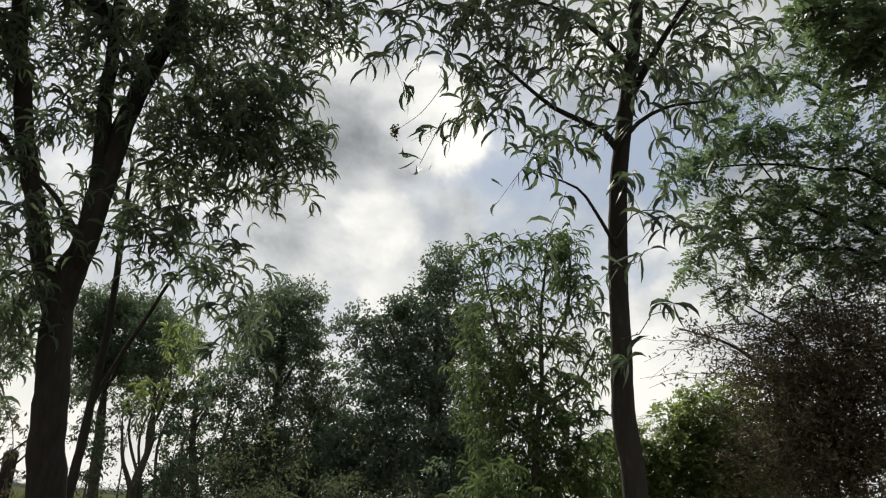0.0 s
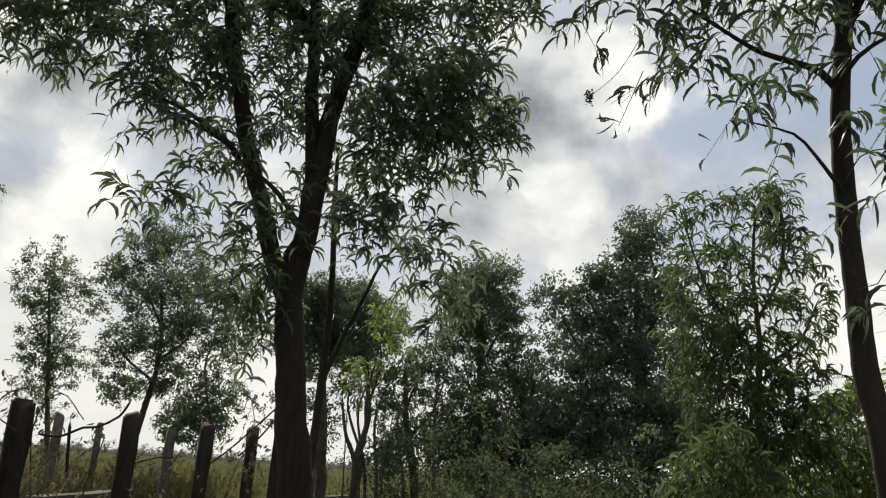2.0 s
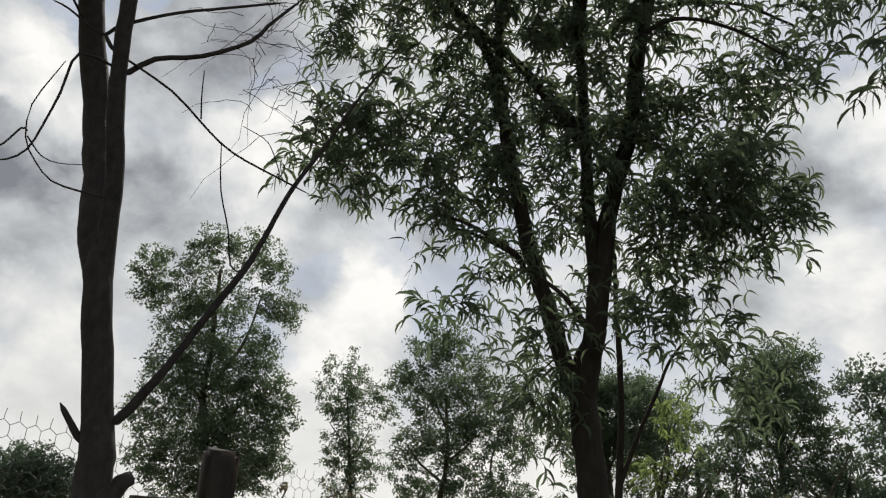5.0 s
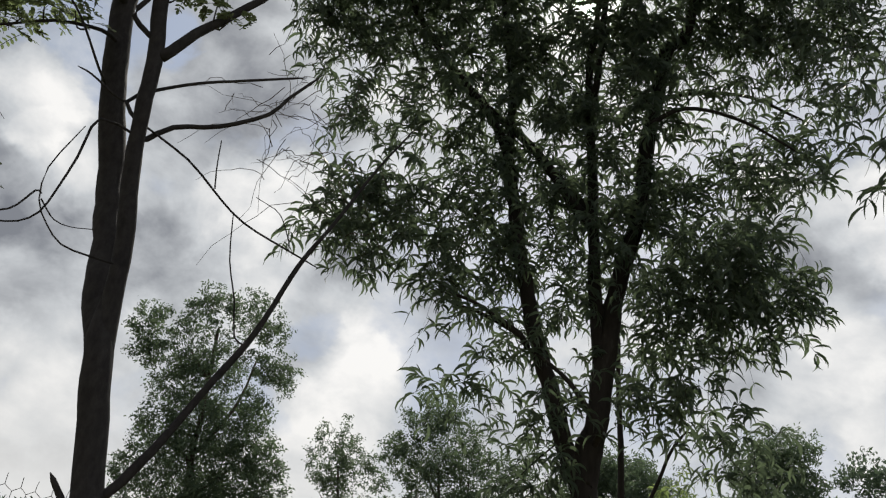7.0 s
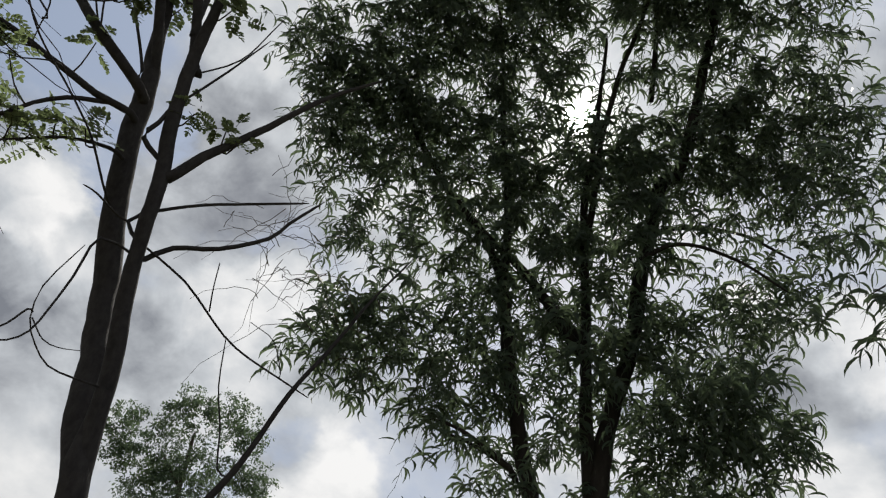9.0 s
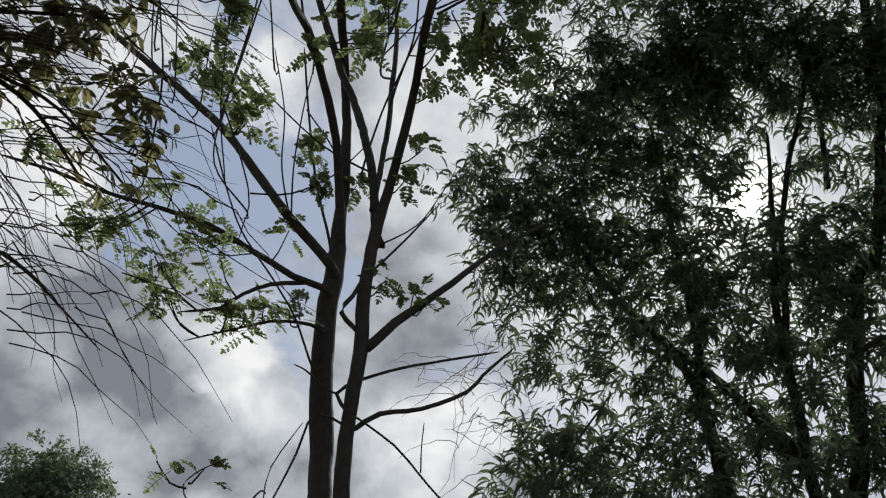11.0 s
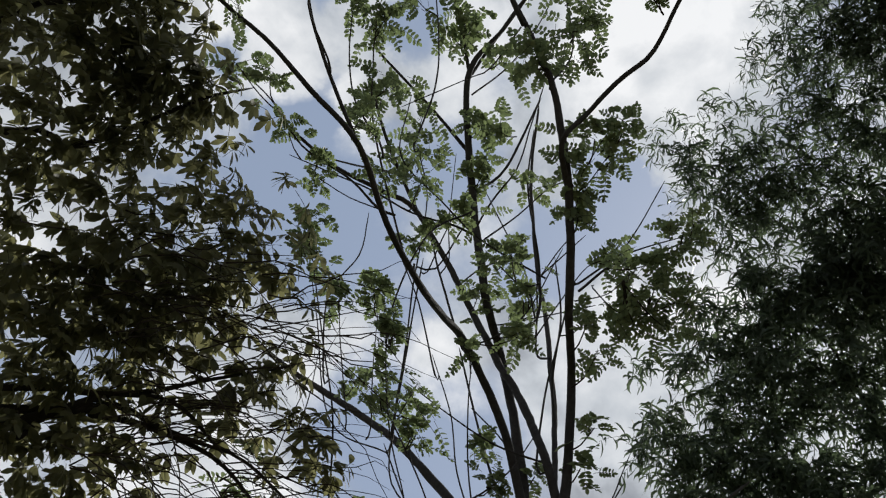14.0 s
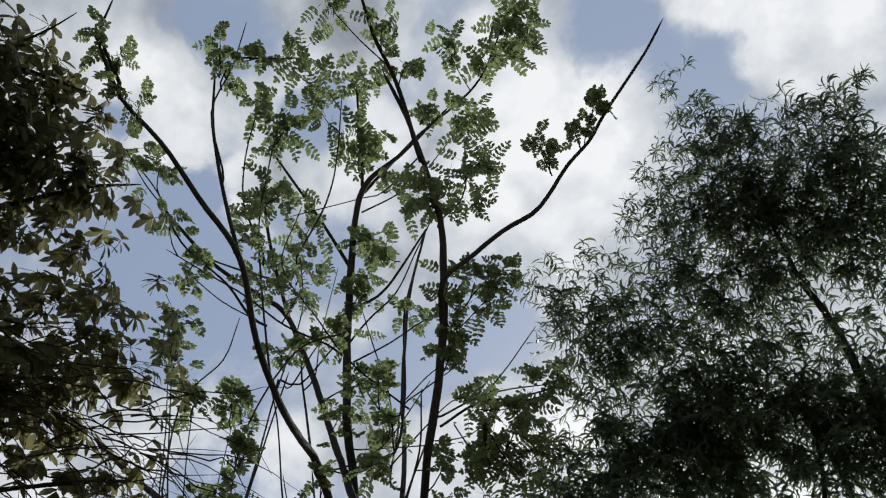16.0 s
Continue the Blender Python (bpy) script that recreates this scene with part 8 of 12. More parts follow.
tw.add(spline([(-1.47, 0.29, 5.45, 0.0042), (-1.46, 0.30, 5.45, 0.0034), (-1.46, 0.32, 5.51, 0.0026)], 0.06), 5)
rosette(lv, tw, (-1.46, 0.32, 5.51), 0.11, 10, 5, 0.029)
tw.add(spline([(-1.48, 0.24, 5.16, 0.0042), (-1.48, 0.21, 5.17, 0.0034), (-1.47, 0.19, 5.23, 0.0026)], 0.06), 5)
rosette(lv, tw, (-1.47, 0.19, 5.23), 0.10, 10, 5, 0.027)
tw.add(spline([(-1.47, 0.21, 5.20, 0.0042), (-1.47, 0.17, 5.21, 0.0034), (-1.46, 0.14, 5.27, 0.0026)], 0.06), 5)
rosette(lv, tw, (-1.46, 0.14, 5.27), 0.09, 9, 5, 0.028)
tw.add(spline([(-2.30, -0.06, 6.90, 0.0042), (-2.30, -0.12, 6.90, 0.0034), (-2.31, -0.18, 6.96, 0.0026)], 0.06), 5)
rosette(lv, tw, (-2.31, -0.18, 6.96), 0.18, 11, 5, 0.041)
tw.add(spline([(-2.27, -0.11, 6.95, 0.0042), (-2.24, -0.11, 6.95, 0.0034), (-2.21, -0.12, 7.01, 0.0026)], 0.06), 5)
rosette(lv, tw, (-2.21, -0.12, 7.01), 0.14, 10, 5, 0.041)
tw.add(spline([(-1.20, 0.11, 7.93, 0.0042), (-1.15, 0.10, 7.93, 0.0034), (-1.09, 0.10, 7.99, 0.0026)], 0.06), 5)
rosette(lv, tw, (-1.09, 0.10, 7.99), 0.20, 11, 5, 0.046)
tw.add(spline([(-1.36, 0.15, 7.79, 0.0042), (-1.32, 0.16, 7.78, 0.0034), (-1.27, 0.17, 7.84, 0.0026)], 0.06), 5)
rosette(lv, tw, (-1.27, 0.17, 7.84), 0.13, 8, 5, 0.045)
tw.add(spline([(-1.25, 0.12, 7.88, 0.0042), (-1.16, 0.21, 7.90, 0.0034), (-1.06, 0.31, 7.97, 0.0026)], 0.06), 5)
rosette(lv, tw, (-1.06, 0.31, 7.97), 0.13, 8, 5, 0.046)
tw.add(spline([(-1.00, 0.49, 5.27, 0.0042), (-0.98, 0.44, 5.27, 0.0034), (-0.97, 0.39, 5.33, 0.0026)], 0.06), 5)
rosette(lv, tw, (-0.97, 0.39, 5.33), 0.07, 7, 5, 0.027)
tw.add(spline([(-0.77, 0.49, 5.46, 0.0042), (-0.73, 0.47, 5.46, 0.0034), (-0.69, 0.45, 5.52, 0.0026)], 0.06), 5)
rosette(lv, tw, (-0.69, 0.45, 5.52), 0.07, 6, 5, 0.028)
tw.add(spline([(-0.85, 0.53, 5.39, 0.0042), (-0.83, 0.49, 5.39, 0.0034), (-0.82, 0.46, 5.44, 0.0026)], 0.06), 5)
rosette(lv, tw, (-0.82, 0.46, 5.44), 0.07, 6, 5, 0.028)
tw.add(spline([(-2.16, -0.57, 5.99, 0.0042), (-2.14, -0.57, 5.99, 0.0034), (-2.11, -0.58, 6.05, 0.0026)], 0.06), 5)
rosette(lv, tw, (-2.11, -0.58, 6.05), 0.13, 10, 5, 0.034)
tw.add(spline([(-2.15, -0.59, 6.02, 0.0042), (-2.09, -0.58, 6.02, 0.0034), (-2.03, -0.57, 6.09, 0.0026)], 0.06), 5)
rosette(lv, tw, (-2.03, -0.57, 6.09), 0.11, 9, 5, 0.034)
tw.add(spline([(-2.65, -0.34, 6.14, 0.0042), (-2.63, -0.35, 6.15, 0.0034), (-2.60, -0.37, 6.22, 0.0026)], 0.06), 5)
rosette(lv, tw, (-2.60, -0.37, 6.22), 0.14, 10, 5, 0.037)
tw.add(spline([(-1.76, -0.38, 4.31, 0.0042), (-1.75, -0.39, 4.31, 0.0034), (-1.74, -0.39, 4.38, 0.0026)], 0.06), 5)
rosette(lv, tw, (-1.74, -0.39, 4.38), 0.07, 8, 5, 0.022)
tw.add(spline([(-2.20, 0.42, 5.97, 0.0042), (-2.23, 0.38, 5.97, 0.0034), (-2.26, 0.33, 6.03, 0.0026)], 0.06), 5)
rosette(lv, tw, (-2.26, 0.33, 6.03), 0.14, 10, 5, 0.035)
tw.add(spline([(-2.55, 0.24, 6.28, 0.0042), (-2.52, 0.24, 6.29, 0.0034), (-2.48, 0.23, 6.37, 0.0026)], 0.06), 5)
rosette(lv, tw, (-2.48, 0.23, 6.37), 0.13, 9, 5, 0.038)
tw.add(spline([(-2.69, -0.28, 4.72, 0.0042), (-2.68, -0.31, 4.73, 0.0034), (-2.67, -0.35, 4.79, 0.0026)], 0.06), 5)
rosette(lv, tw, (-2.67, -0.35, 4.79), 0.10, 10, 5, 0.029)
tw.add(spline([(-2.70, -0.23, 4.66, 0.0042), (-2.69, -0.26, 4.67, 0.0034), (-2.68, -0.28, 4.73, 0.0026)], 0.06), 5)
rosette(lv, tw, (-2.68, -0.28, 4.73), 0.07, 8, 5, 0.029)
tw.add(spline([(-2.67, 0.39, 5.98, 0.0042), (-2.62, 0.40, 5.97, 0.0034), (-2.57, 0.40, 6.03, 0.0026)], 0.06), 5)
rosette(lv, tw, (-2.57, 0.40, 6.03), 0.11, 9, 5, 0.036)
tw.add(spline([(-1.78, 0.59, 4.64, 0.0042), (-1.75, 0.57, 4.64, 0.0034), (-1.73, 0.55, 4.70, 0.0026)], 0.06), 5)
rosette(lv, tw, (-1.73, 0.55, 4.70), 0.07, 8, 5, 0.025)
tw.add(spline([(-1.58, 0.54, 4.84, 0.0042), (-1.54, 0.53, 4.84, 0.0034), (-1.50, 0.51, 4.91, 0.0026)], 0.06), 5)
rosette(lv, tw, (-1.50, 0.51, 4.91), 0.09, 9, 5, 0.026)
tw.add(spline([(-1.53, 0.59, 4.85, 0.0042), (-1.48, 0.59, 4.85, 0.0034), (-1.43, 0.58, 4.91, 0.0026)], 0.06), 5)
rosette(lv, tw, (-1.43, 0.58, 4.91), 0.07, 8, 5, 0.026)
tw.add(spline([(-2.38, 0.67, 5.10, 0.0042), (-2.40, 0.67, 5.13, 0.0034), (-2.43, 0.68, 5.21, 0.0026)], 0.06), 5)
rosette(lv, tw, (-2.43, 0.68, 5.21), 0.11, 5, 5, 0.031)
tw.add(spline([(-2.45, 0.75, 5.16, 0.0042), (-2.46, 0.75, 5.16, 0.0034), (-2.46, 0.75, 5.21, 0.0026)], 0.06), 5)
rosette(lv, tw, (-2.46, 0.75, 5.21), 0.09, 4, 5, 0.032)
tw.add(spline([(-2.24, 1.07, 5.29, 0.0042), (-2.24, 1.12, 5.33, 0.0034), (-2.24, 1.17, 5.43, 0.0026)], 0.06), 5)
rosette(lv, tw, (-2.24, 1.17, 5.43), 0.10, 5, 5, 0.033)
tw.add(spline([(-2.00, 1.05, 4.86, 0.0042), (-2.00, 1.07, 4.87, 0.0034), (-2.00, 1.08, 4.94, 0.0026)], 0.06), 5)
rosette(lv, tw, (-2.00, 1.08, 4.94), 0.10, 5, 5, 0.029)
tw.add(spline([(-2.11, 1.07, 5.09, 0.0042), (-2.05, 1.14, 5.09, 0.0034), (-1.99, 1.22, 5.15, 0.0026)], 0.06), 5)
rosette(lv, tw, (-1.99, 1.22, 5.15), 0.09, 5, 5, 0.031)
tw.add(spline([(-1.88, 1.31, 5.26, 0.0042), (-1.86, 1.30, 5.27, 0.0034), (-1.84, 1.30, 5.33, 0.0026)], 0.06), 5)
rosette(lv, tw, (-1.84, 1.30, 5.33), 0.10, 5, 5, 0.031)
tw.add(spline([(-2.00, 1.05, 4.86, 0.0042), (-2.09, 1.12, 4.86, 0.0034), (-2.19, 1.18, 4.92, 0.0026)], 0.06), 5)
rosette(lv, tw, (-2.19, 1.18, 4.92), 0.10, 5, 5, 0.030)
tw.add(spline([(-2.16, 1.30, 4.94, 0.0042), (-2.12, 1.28, 4.94, 0.0034), (-2.08, 1.27, 5.00, 0.0026)], 0.06), 5)
rosette(lv, tw, (-2.08, 1.27, 5.00), 0.08, 4, 5, 0.030)
tw.add(spline([(-2.98, 0.19, 4.91, 0.0042), (-2.95, 0.17, 4.91, 0.0034), (-2.91, 0.14, 4.98, 0.0026)], 0.06), 5)
rosette(lv, tw, (-2.91, 0.14, 4.98), 0.10, 9, 5, 0.031)
tw.add(spline([(-2.97, -0.08, 4.83, 0.0042), (-2.96, -0.08, 4.83, 0.0034), (-2.95, -0.08, 4.88, 0.0026)], 0.06), 5)
rosette(lv, tw, (-2.95, -0.08, 4.88), 0.08, 8, 5, 0.031)
tw.add(spline([(-2.60, 0.23, 4.31, 0.0042), (-2.58, 0.22, 4.33, 0.0034), (-2.57, 0.22, 4.41, 0.0026)], 0.06), 5)
rosette(lv, tw, (-2.57, 0.22, 4.41), 0.07, 8, 5, 0.027)
tw.add(spline([(-2.45, 0.78, 4.83, 0.0042), (-2.44, 0.77, 4.85, 0.0034), (-2.44, 0.76, 4.92, 0.0026)], 0.06), 5)
rosette(lv, tw, (-2.44, 0.76, 4.92), 0.09, 5, 5, 0.030)
tw.add(spline([(-2.46, 1.00, 4.84, 0.0042), (-2.39, 1.04, 4.83, 0.0034), (-2.32, 1.07, 4.89, 0.0026)], 0.06), 5)
rosette(lv, tw, (-2.32, 1.07, 4.89), 0.07, 4, 5, 0.030)
tw.add(spline([(-2.93, 0.88, 3.27, 0.0042), (-2.92, 0.90, 3.27, 0.0034), (-2.91, 0.92, 3.32, 0.0026)], 0.06), 5)
rosette(lv, tw, (-2.91, 0.92, 3.32), 0.10, 10, 5, 0.025)
tw.add(spline([(-2.77, 1.08, 3.35, 0.0042), (-2.79, 1.06, 3.35, 0.0034), (-2.81, 1.04, 3.42, 0.0026)], 0.06), 5)
rosette(lv, tw, (-2.81, 1.04, 3.42), 0.10, 10, 5, 0.025)
tw.add(spline([(-2.97, 0.81, 3.34, 0.0042), (-2.96, 0.82, 3.34, 0.0034), (-2.95, 0.83, 3.40, 0.0026)], 0.06), 5)
rosette(lv, tw, (-2.95, 0.83, 3.40), 0.10, 10, 5, 0.025)
tw.add(spline([(-2.47, 1.17, 3.45, 0.0042), (-2.46, 1.19, 3.47, 0.0034), (-2.45, 1.21, 3.54, 0.0026)], 0.06), 5)
rosette(lv, tw, (-2.45, 1.21, 3.54), 0.07, 8, 5, 0.024)
tw.add(spline([(-2.37, 1.32, 3.43, 0.0042), (-2.35, 1.34, 3.42, 0.0034), (-2.34, 1.36, 3.48, 0.0026)], 0.06), 5)
rosette(lv, tw, (-2.34, 1.36, 3.48), 0.07, 5, 5, 0.024)
lv.build("crown", LEAF_PINNATE, tree_b, "tufts of feathered leaves with small oval leaflets")
tw.build("leaf_stalk", TWIG, tree_b)
tw = Twigs()
for _ in range(26):
    drooping_whip(tw, np.array((-2.64, 2.09, 3.69)) + rng.normal(0, 0.12, 3), rng.normal(0, 1, 3) + (-0.3, -0.3, 0.6), rng.uniform(0.2, 0.5), rng.uniform(-0.1, 0.6), 0.0022)
for _ in range(16):
    drooping_whip(tw, np.array((-2.68, 2.04, 3.44)) + rng.normal(0, 0.12, 3), rng.normal(0, 1, 3) + (-0.3, -0.3, 0.6), rng.uniform(0.2, 0.5), rng.uniform(-0.1, 0.6), 0.0022)
for _ in range(10):
    drooping_whip(tw, np.array((-2.47, 2.26, 3.29)) + rng.normal(0, 0.12, 3), rng.normal(0, 1, 3) + (-0.3, -0.3, 0.6), rng.uniform(0.2, 0.5), rng.uniform(-0.1, 0.6), 0.0022)
tw.build("dry_twig", DRY, tree_b)

# ---- broadleaf_tree ----
tree_e = thing("broadleaf_tree", (-3.10, -2.60, 0.00), "broad-leaved tree with dense drooping compound leaves", "tree")
limb(tree_e, BARK_DARK, "trunk", (-3.10, -2.60, -0.15, 0.16), (-3.07, -2.55, 0.9, 0.13), (-3.00, -2.48, 2.0, 0.12), (-2.85, -2.30, 3.0, 0.09), (-2.50, -1.90, 4.2, 0.05), sides=16)
limb(tree_e, BARK_DARK, "limb", (-2.98, -2.45, 2.40, 0.0350), (-2.93, -0.85, 3.46, 0.0185), (-2.91, -0.69, 3.53, 0.0160), (-2.89, -0.53, 3.57, 0.0134), (-2.88, -0.33, 3.59, 0.0109), (-2.89, -0.16, 3.58, 0.0083), (-2.93, 0.09, 3.48, 0.0058))
limb(tree_e, BARK_DARK, "limb", (-2.98, -2.45, 1.90, 0.0350), (-3.20, -0.53, 3.05, 0.0116), (-3.17, -0.36, 3.12, 0.0102), (-3.15, -0.23, 3.15, 0.0089), (-3.13, -0.04, 3.16, 0.0075), (-3.12, 0.14, 3.14, 0.0062), (-3.12, 0.27, 3.10, 0.0048), (-3.11, 0.45, 3.03, 0.0035))
limb(tree_e, BARK_DARK, "limb", (-2.98, -2.45, 2.60, 0.0350), (-2.86, -0.96, 3.45, 0.0139), (-2.83, -0.73, 3.55, 0.0112), (-2.78, -0.46, 3.65, 0.0085), (-2.82, -0.21, 3.59, 0.0058))
limb(tree_e, BARK_DARK, "limb", (-2.98, -2.45, 2.70, 0.0350), (-2.99, -1.02, 3.25, 0.0232), (-2.97, -0.97, 3.30, 0.0201), (-2.91, -0.82, 3.44, 0.0170), (-2.83, -0.66, 3.59, 0.0139), (-2.80, -0.55, 3.65, 0.0108), (-2.72, -0.38, 3.77, 0.0077), (-2.61, -0.17, 3.89, 0.0046))
limb(tree_e, BARK_DARK, "limb", (-2.98, -2.45, 2.70, 0.0350), (-2.99, -1.02, 3.25, 0.0162), (-2.92, -0.81, 3.44, 0.0143), (-2.85, -0.63, 3.57, 0.0124), (-2.86, -0.49, 3.58, 0.0104), (-2.85, -0.31, 3.59, 0.0085), (-2.83, -0.10, 3.60, 0.0066), (-2.85, 0.24, 3.50, 0.0046))
limb(tree_e, BARK_DARK, "limb", (-2.98, -2.45, 3.20, 0.0350), (-2.29, -1.46, 3.95, 0.0139), (-2.28, -1.26, 4.04, 0.0116), (-2.17, -1.11, 4.19, 0.0093), (-2.00, -0.95, 4.36, 0.0069), (-1.92, -0.84, 4.44, 0.0046))
limb(tree_e, BARK_DARK, "limb", (-2.98, -2.45, 3.60, 0.0350), (-1.92, -1.68, 4.14, 0.0139), (-1.90, -1.54, 4.23, 0.0108), (-1.79, -1.38, 4.37, 0.0077), (-1.75, -1.21, 4.45, 0.0046))
limb(tree_e, BARK_DARK, "limb", (-2.98, -2.45, 3.80, 0.0350), (-1.82, -1.48, 4.34, 0.0069), (-1.73, -1.42, 4.42, 0.0054), (-1.64, -1.38, 4.49, 0.0039), (-1.58, -1.36, 4.53, 0.0023))
lv, tw = Leaves(HANGING), Twigs()


def compound(lv, tw, centre, radius, count, size):
    """Leaves of five to seven pointed leaflets that hang from the end of a stalk."""
    centre = np.array(centre)
    for _ in range(int(count * 1.6)):
        base = centre + directions(1)[0] * radius * rng.random() ** 0.5
        head = unit(directions(1, 0.5)[0] + (0, 0, 0.1))
        tip = base + head * size * rng.uniform(0.8, 1.6)
        tw.add([(*base, 0.0014), (*((base + tip) / 2 + (0, 0, 0.006)), 0.0012), (*tip, 0.001)])
        k = int(rng.integers(5, 8))
        a = np.linspace(-1.9, 1.9, k) + rng.normal(0, 0.12, k)
        across = unit(np.cross(head, (0.0, 0.0, 1.0)))
        d = unit(head * np.cos(a)[:, None] * 0.9 + across * np.sin(a)[:, None] * 0.9 + np.array([0, 0, -1.0]) * rng.uniform(0.35, 1.15, (k, 1)))
        s = size * (1.15 - 0.22 * np.abs(a) / 1.9) * rng.uniform(0.9, 1.25, k)
        lv.add(tip - np.outer(np.abs(a) / 1.9, head) * size * 0.3, d, head + (0, 0, 0.9) + directions(k) * 0.3, s)


compound(lv, tw, (-1.88, -1.58, 4.22), 0.21, 24, 0.060)
compound(lv, tw, (-1.83, -1.42, 4.33), 0.21, 24, 0.060)
compound(lv, tw, (-1.82, -1.27, 4.39), 0.14, 10, 0.060)
compound(lv, tw, (-2.07, -1.43, 4.15), 0.21, 26, 0.060)
compound(lv, tw, (-2.05, -1.22, 4.25), 0.21, 26, 0.060)
compound(lv, tw, (-1.99, -1.04, 4.34), 0.16, 14, 0.060)
compound(lv, tw, (-1.96, -0.88, 4.40), 0.12, 7, 0.060)
compound(lv, tw, (-2.28, -1.31, 4.02), 0.21, 26, 0.060)
compound(lv, tw, (-2.24, -1.11, 4.12), 0.21, 26, 0.060)
compound(lv, tw, (-2.17, -0.91, 4.24), 0.16, 14, 0.060)
compound(lv, tw, (-2.13, -0.78, 4.29), 0.08, 3, 0.060)
compound(lv, tw, (-2.46, -1.16, 3.90), 0.21, 19, 0.060)
compound(lv, tw, (-2.41, -0.94, 4.02), 0.21, 19, 0.060)
compound(lv, tw, (-2.32, -0.75, 4.14), 0.19, 15, 0.060)
compound(lv, tw, (-2.24, -0.57, 4.23), 0.10, 4, 0.060)
compound(lv, tw, (-2.61, -0.99, 3.78), 0.21, 17, 0.060)
compound(lv, tw, (-2.55, -0.78, 3.90), 0.21, 17, 0.060)
compound(lv, tw, (-2.47, -0.57, 4.01), 0.19, 13, 0.060)
compound(lv, tw, (-2.36, -0.43, 4.13), 0.10, 4, 0.060)
compound(lv, tw, (-2.42, -0.32, 4.07), 0.09, 2, 0.060)
compound(lv, tw, (-2.74, -0.82, 3.66), 0.21, 17, 0.060)
compound(lv, tw, (-2.67, -0.57, 3.79), 0.21, 17, 0.060)
compound(lv, tw, (-2.56, -0.39, 3.93), 0.14, 6, 0.060)
compound(lv, tw, (-2.88, -0.71, 3.47), 0.21, 14, 0.060)
compound(lv, tw, (-2.82, -0.46, 3.59), 0.19, 9, 0.060)
compound(lv, tw, (-2.71, -0.21, 3.74), 0.12, 3, 0.060)
compound(lv, tw, (-2.65, 0.09, 3.78), 0.09, 2, 0.060)
compound(lv, tw, (-1.72, -1.15, 4.49), 0.05, 2, 0.060)
compound(lv, tw, (-1.81, -1.07, 4.46), 0.04, 2, 0.060)
compound(lv, tw, (-1.93, -0.69, 4.45), 0.05, 2, 0.060)
compound(lv, tw, (-2.07, -1.63, 4.05), 0.21, 24, 0.060)
compound(lv, tw, (-2.36, -1.43, 3.88), 0.21, 24, 0.060)
compound(lv, tw, (-2.63, -1.22, 3.67), 0.21, 17, 0.060)
compound(lv, tw, (-2.85, -1.00, 3.44), 0.21, 24, 0.060)
compound(lv, tw, (-1.70, -1.43, 4.44), 0.09, 2, 0.060)
compound(lv, tw, (-1.69, -1.36, 4.47), 0.05, 2, 0.060)
compound(lv, tw, (-1.74, -1.15, 4.51), 0.06, 3, 0.060)
compound(lv, tw, (-1.84, -1.06, 4.46), 0.05, 2, 0.060)
compound(lv, tw, (-1.86, -1.26, 4.39), 0.14, 10, 0.060)
compound(lv, tw, (-2.03, -1.11, 4.31), 0.19, 21, 0.060)
compound(lv, tw, (-1.99, -0.96, 4.38), 0.14, 10, 0.060)
compound(lv, tw, (-2.74, -0.33, 3.78), 0.14, 6, 0.060)
compound(lv, tw, (-2.68, -0.19, 3.84), 0.14, 6, 0.060)
compound(lv, tw, (-2.60, -0.06, 3.92), 0.12, 4, 0.060)
compound(lv, tw, (-2.84, -0.22, 3.66), 0.12, 3, 0.060)
compound(lv, tw, (-2.77, -0.09, 3.74), 0.12, 3, 0.060)
compound(lv, tw, (-2.74, 0.11, 3.73), 0.09, 3, 0.060)
compound(lv, tw, (-2.76, 0.22, 3.68), 0.06, 2, 0.060)
compound(lv, tw, (-2.60, -0.97, 3.85), 0.21, 24, 0.060)
compound(lv, tw, (-2.52, -0.79, 3.96), 0.21, 24, 0.060)
compound(lv, tw, (-2.43, -0.62, 4.07), 0.19, 19, 0.060)
compound(lv, tw, (-2.34, -0.52, 4.16), 0.14, 10, 0.060)
compound(lv, tw, (-2.74, -0.83, 3.72), 0.21, 24, 0.060)
compound(lv, tw, (-2.66, -0.63, 3.84), 0.21, 24, 0.060)
compound(lv, tw, (-2.53, -0.47, 3.99), 0.16, 11, 0.060)
compound(lv, tw, (-2.36, -0.42, 4.14), 0.09, 3, 0.060)
compound(lv, tw, (-2.86, -0.73, 3.58), 0.16, 8, 0.060)
compound(lv, tw, (-2.80, -0.56, 3.69), 0.16, 7, 0.060)
compound(lv, tw, (-2.46, -0.23, 4.06), 0.06, 2, 0.060)
compound(lv, tw, (-3.01, -0.53, 3.40), 0.16, 6, 0.060)
compound(lv, tw, (-2.96, -0.41, 3.48), 0.12, 3, 0.060)
compound(lv, tw, (-3.13, -0.48, 3.19), 0.12, 3, 0.060)
compound(lv, tw, (-3.22, -0.22, 3.01), 0.09, 2, 0.060)
compound(lv, tw, (-3.32, -0.16, 2.78), 0.09, 2, 0.060)
compound(lv, tw, (-2.82, -0.15, 3.66), 0.12, 2, 0.060)
compound(lv, tw, (-2.73, 0.10, 3.74), 0.10, 3, 0.060)
compound(lv, tw, (-2.90, 0.14, 3.50), 0.07, 2, 0.060)
compound(lv, tw, (-2.77, 0.18, 3.67), 0.05, 2, 0.060)
compound(lv, tw, (-2.68, -1.11, 3.70), 0.21, 24, 0.060)
compound(lv, tw, (-2.91, -0.90, 3.47), 0.21, 14, 0.060)
compound(lv, tw, (-3.11, -0.68, 3.20), 0.19, 6, 0.060)
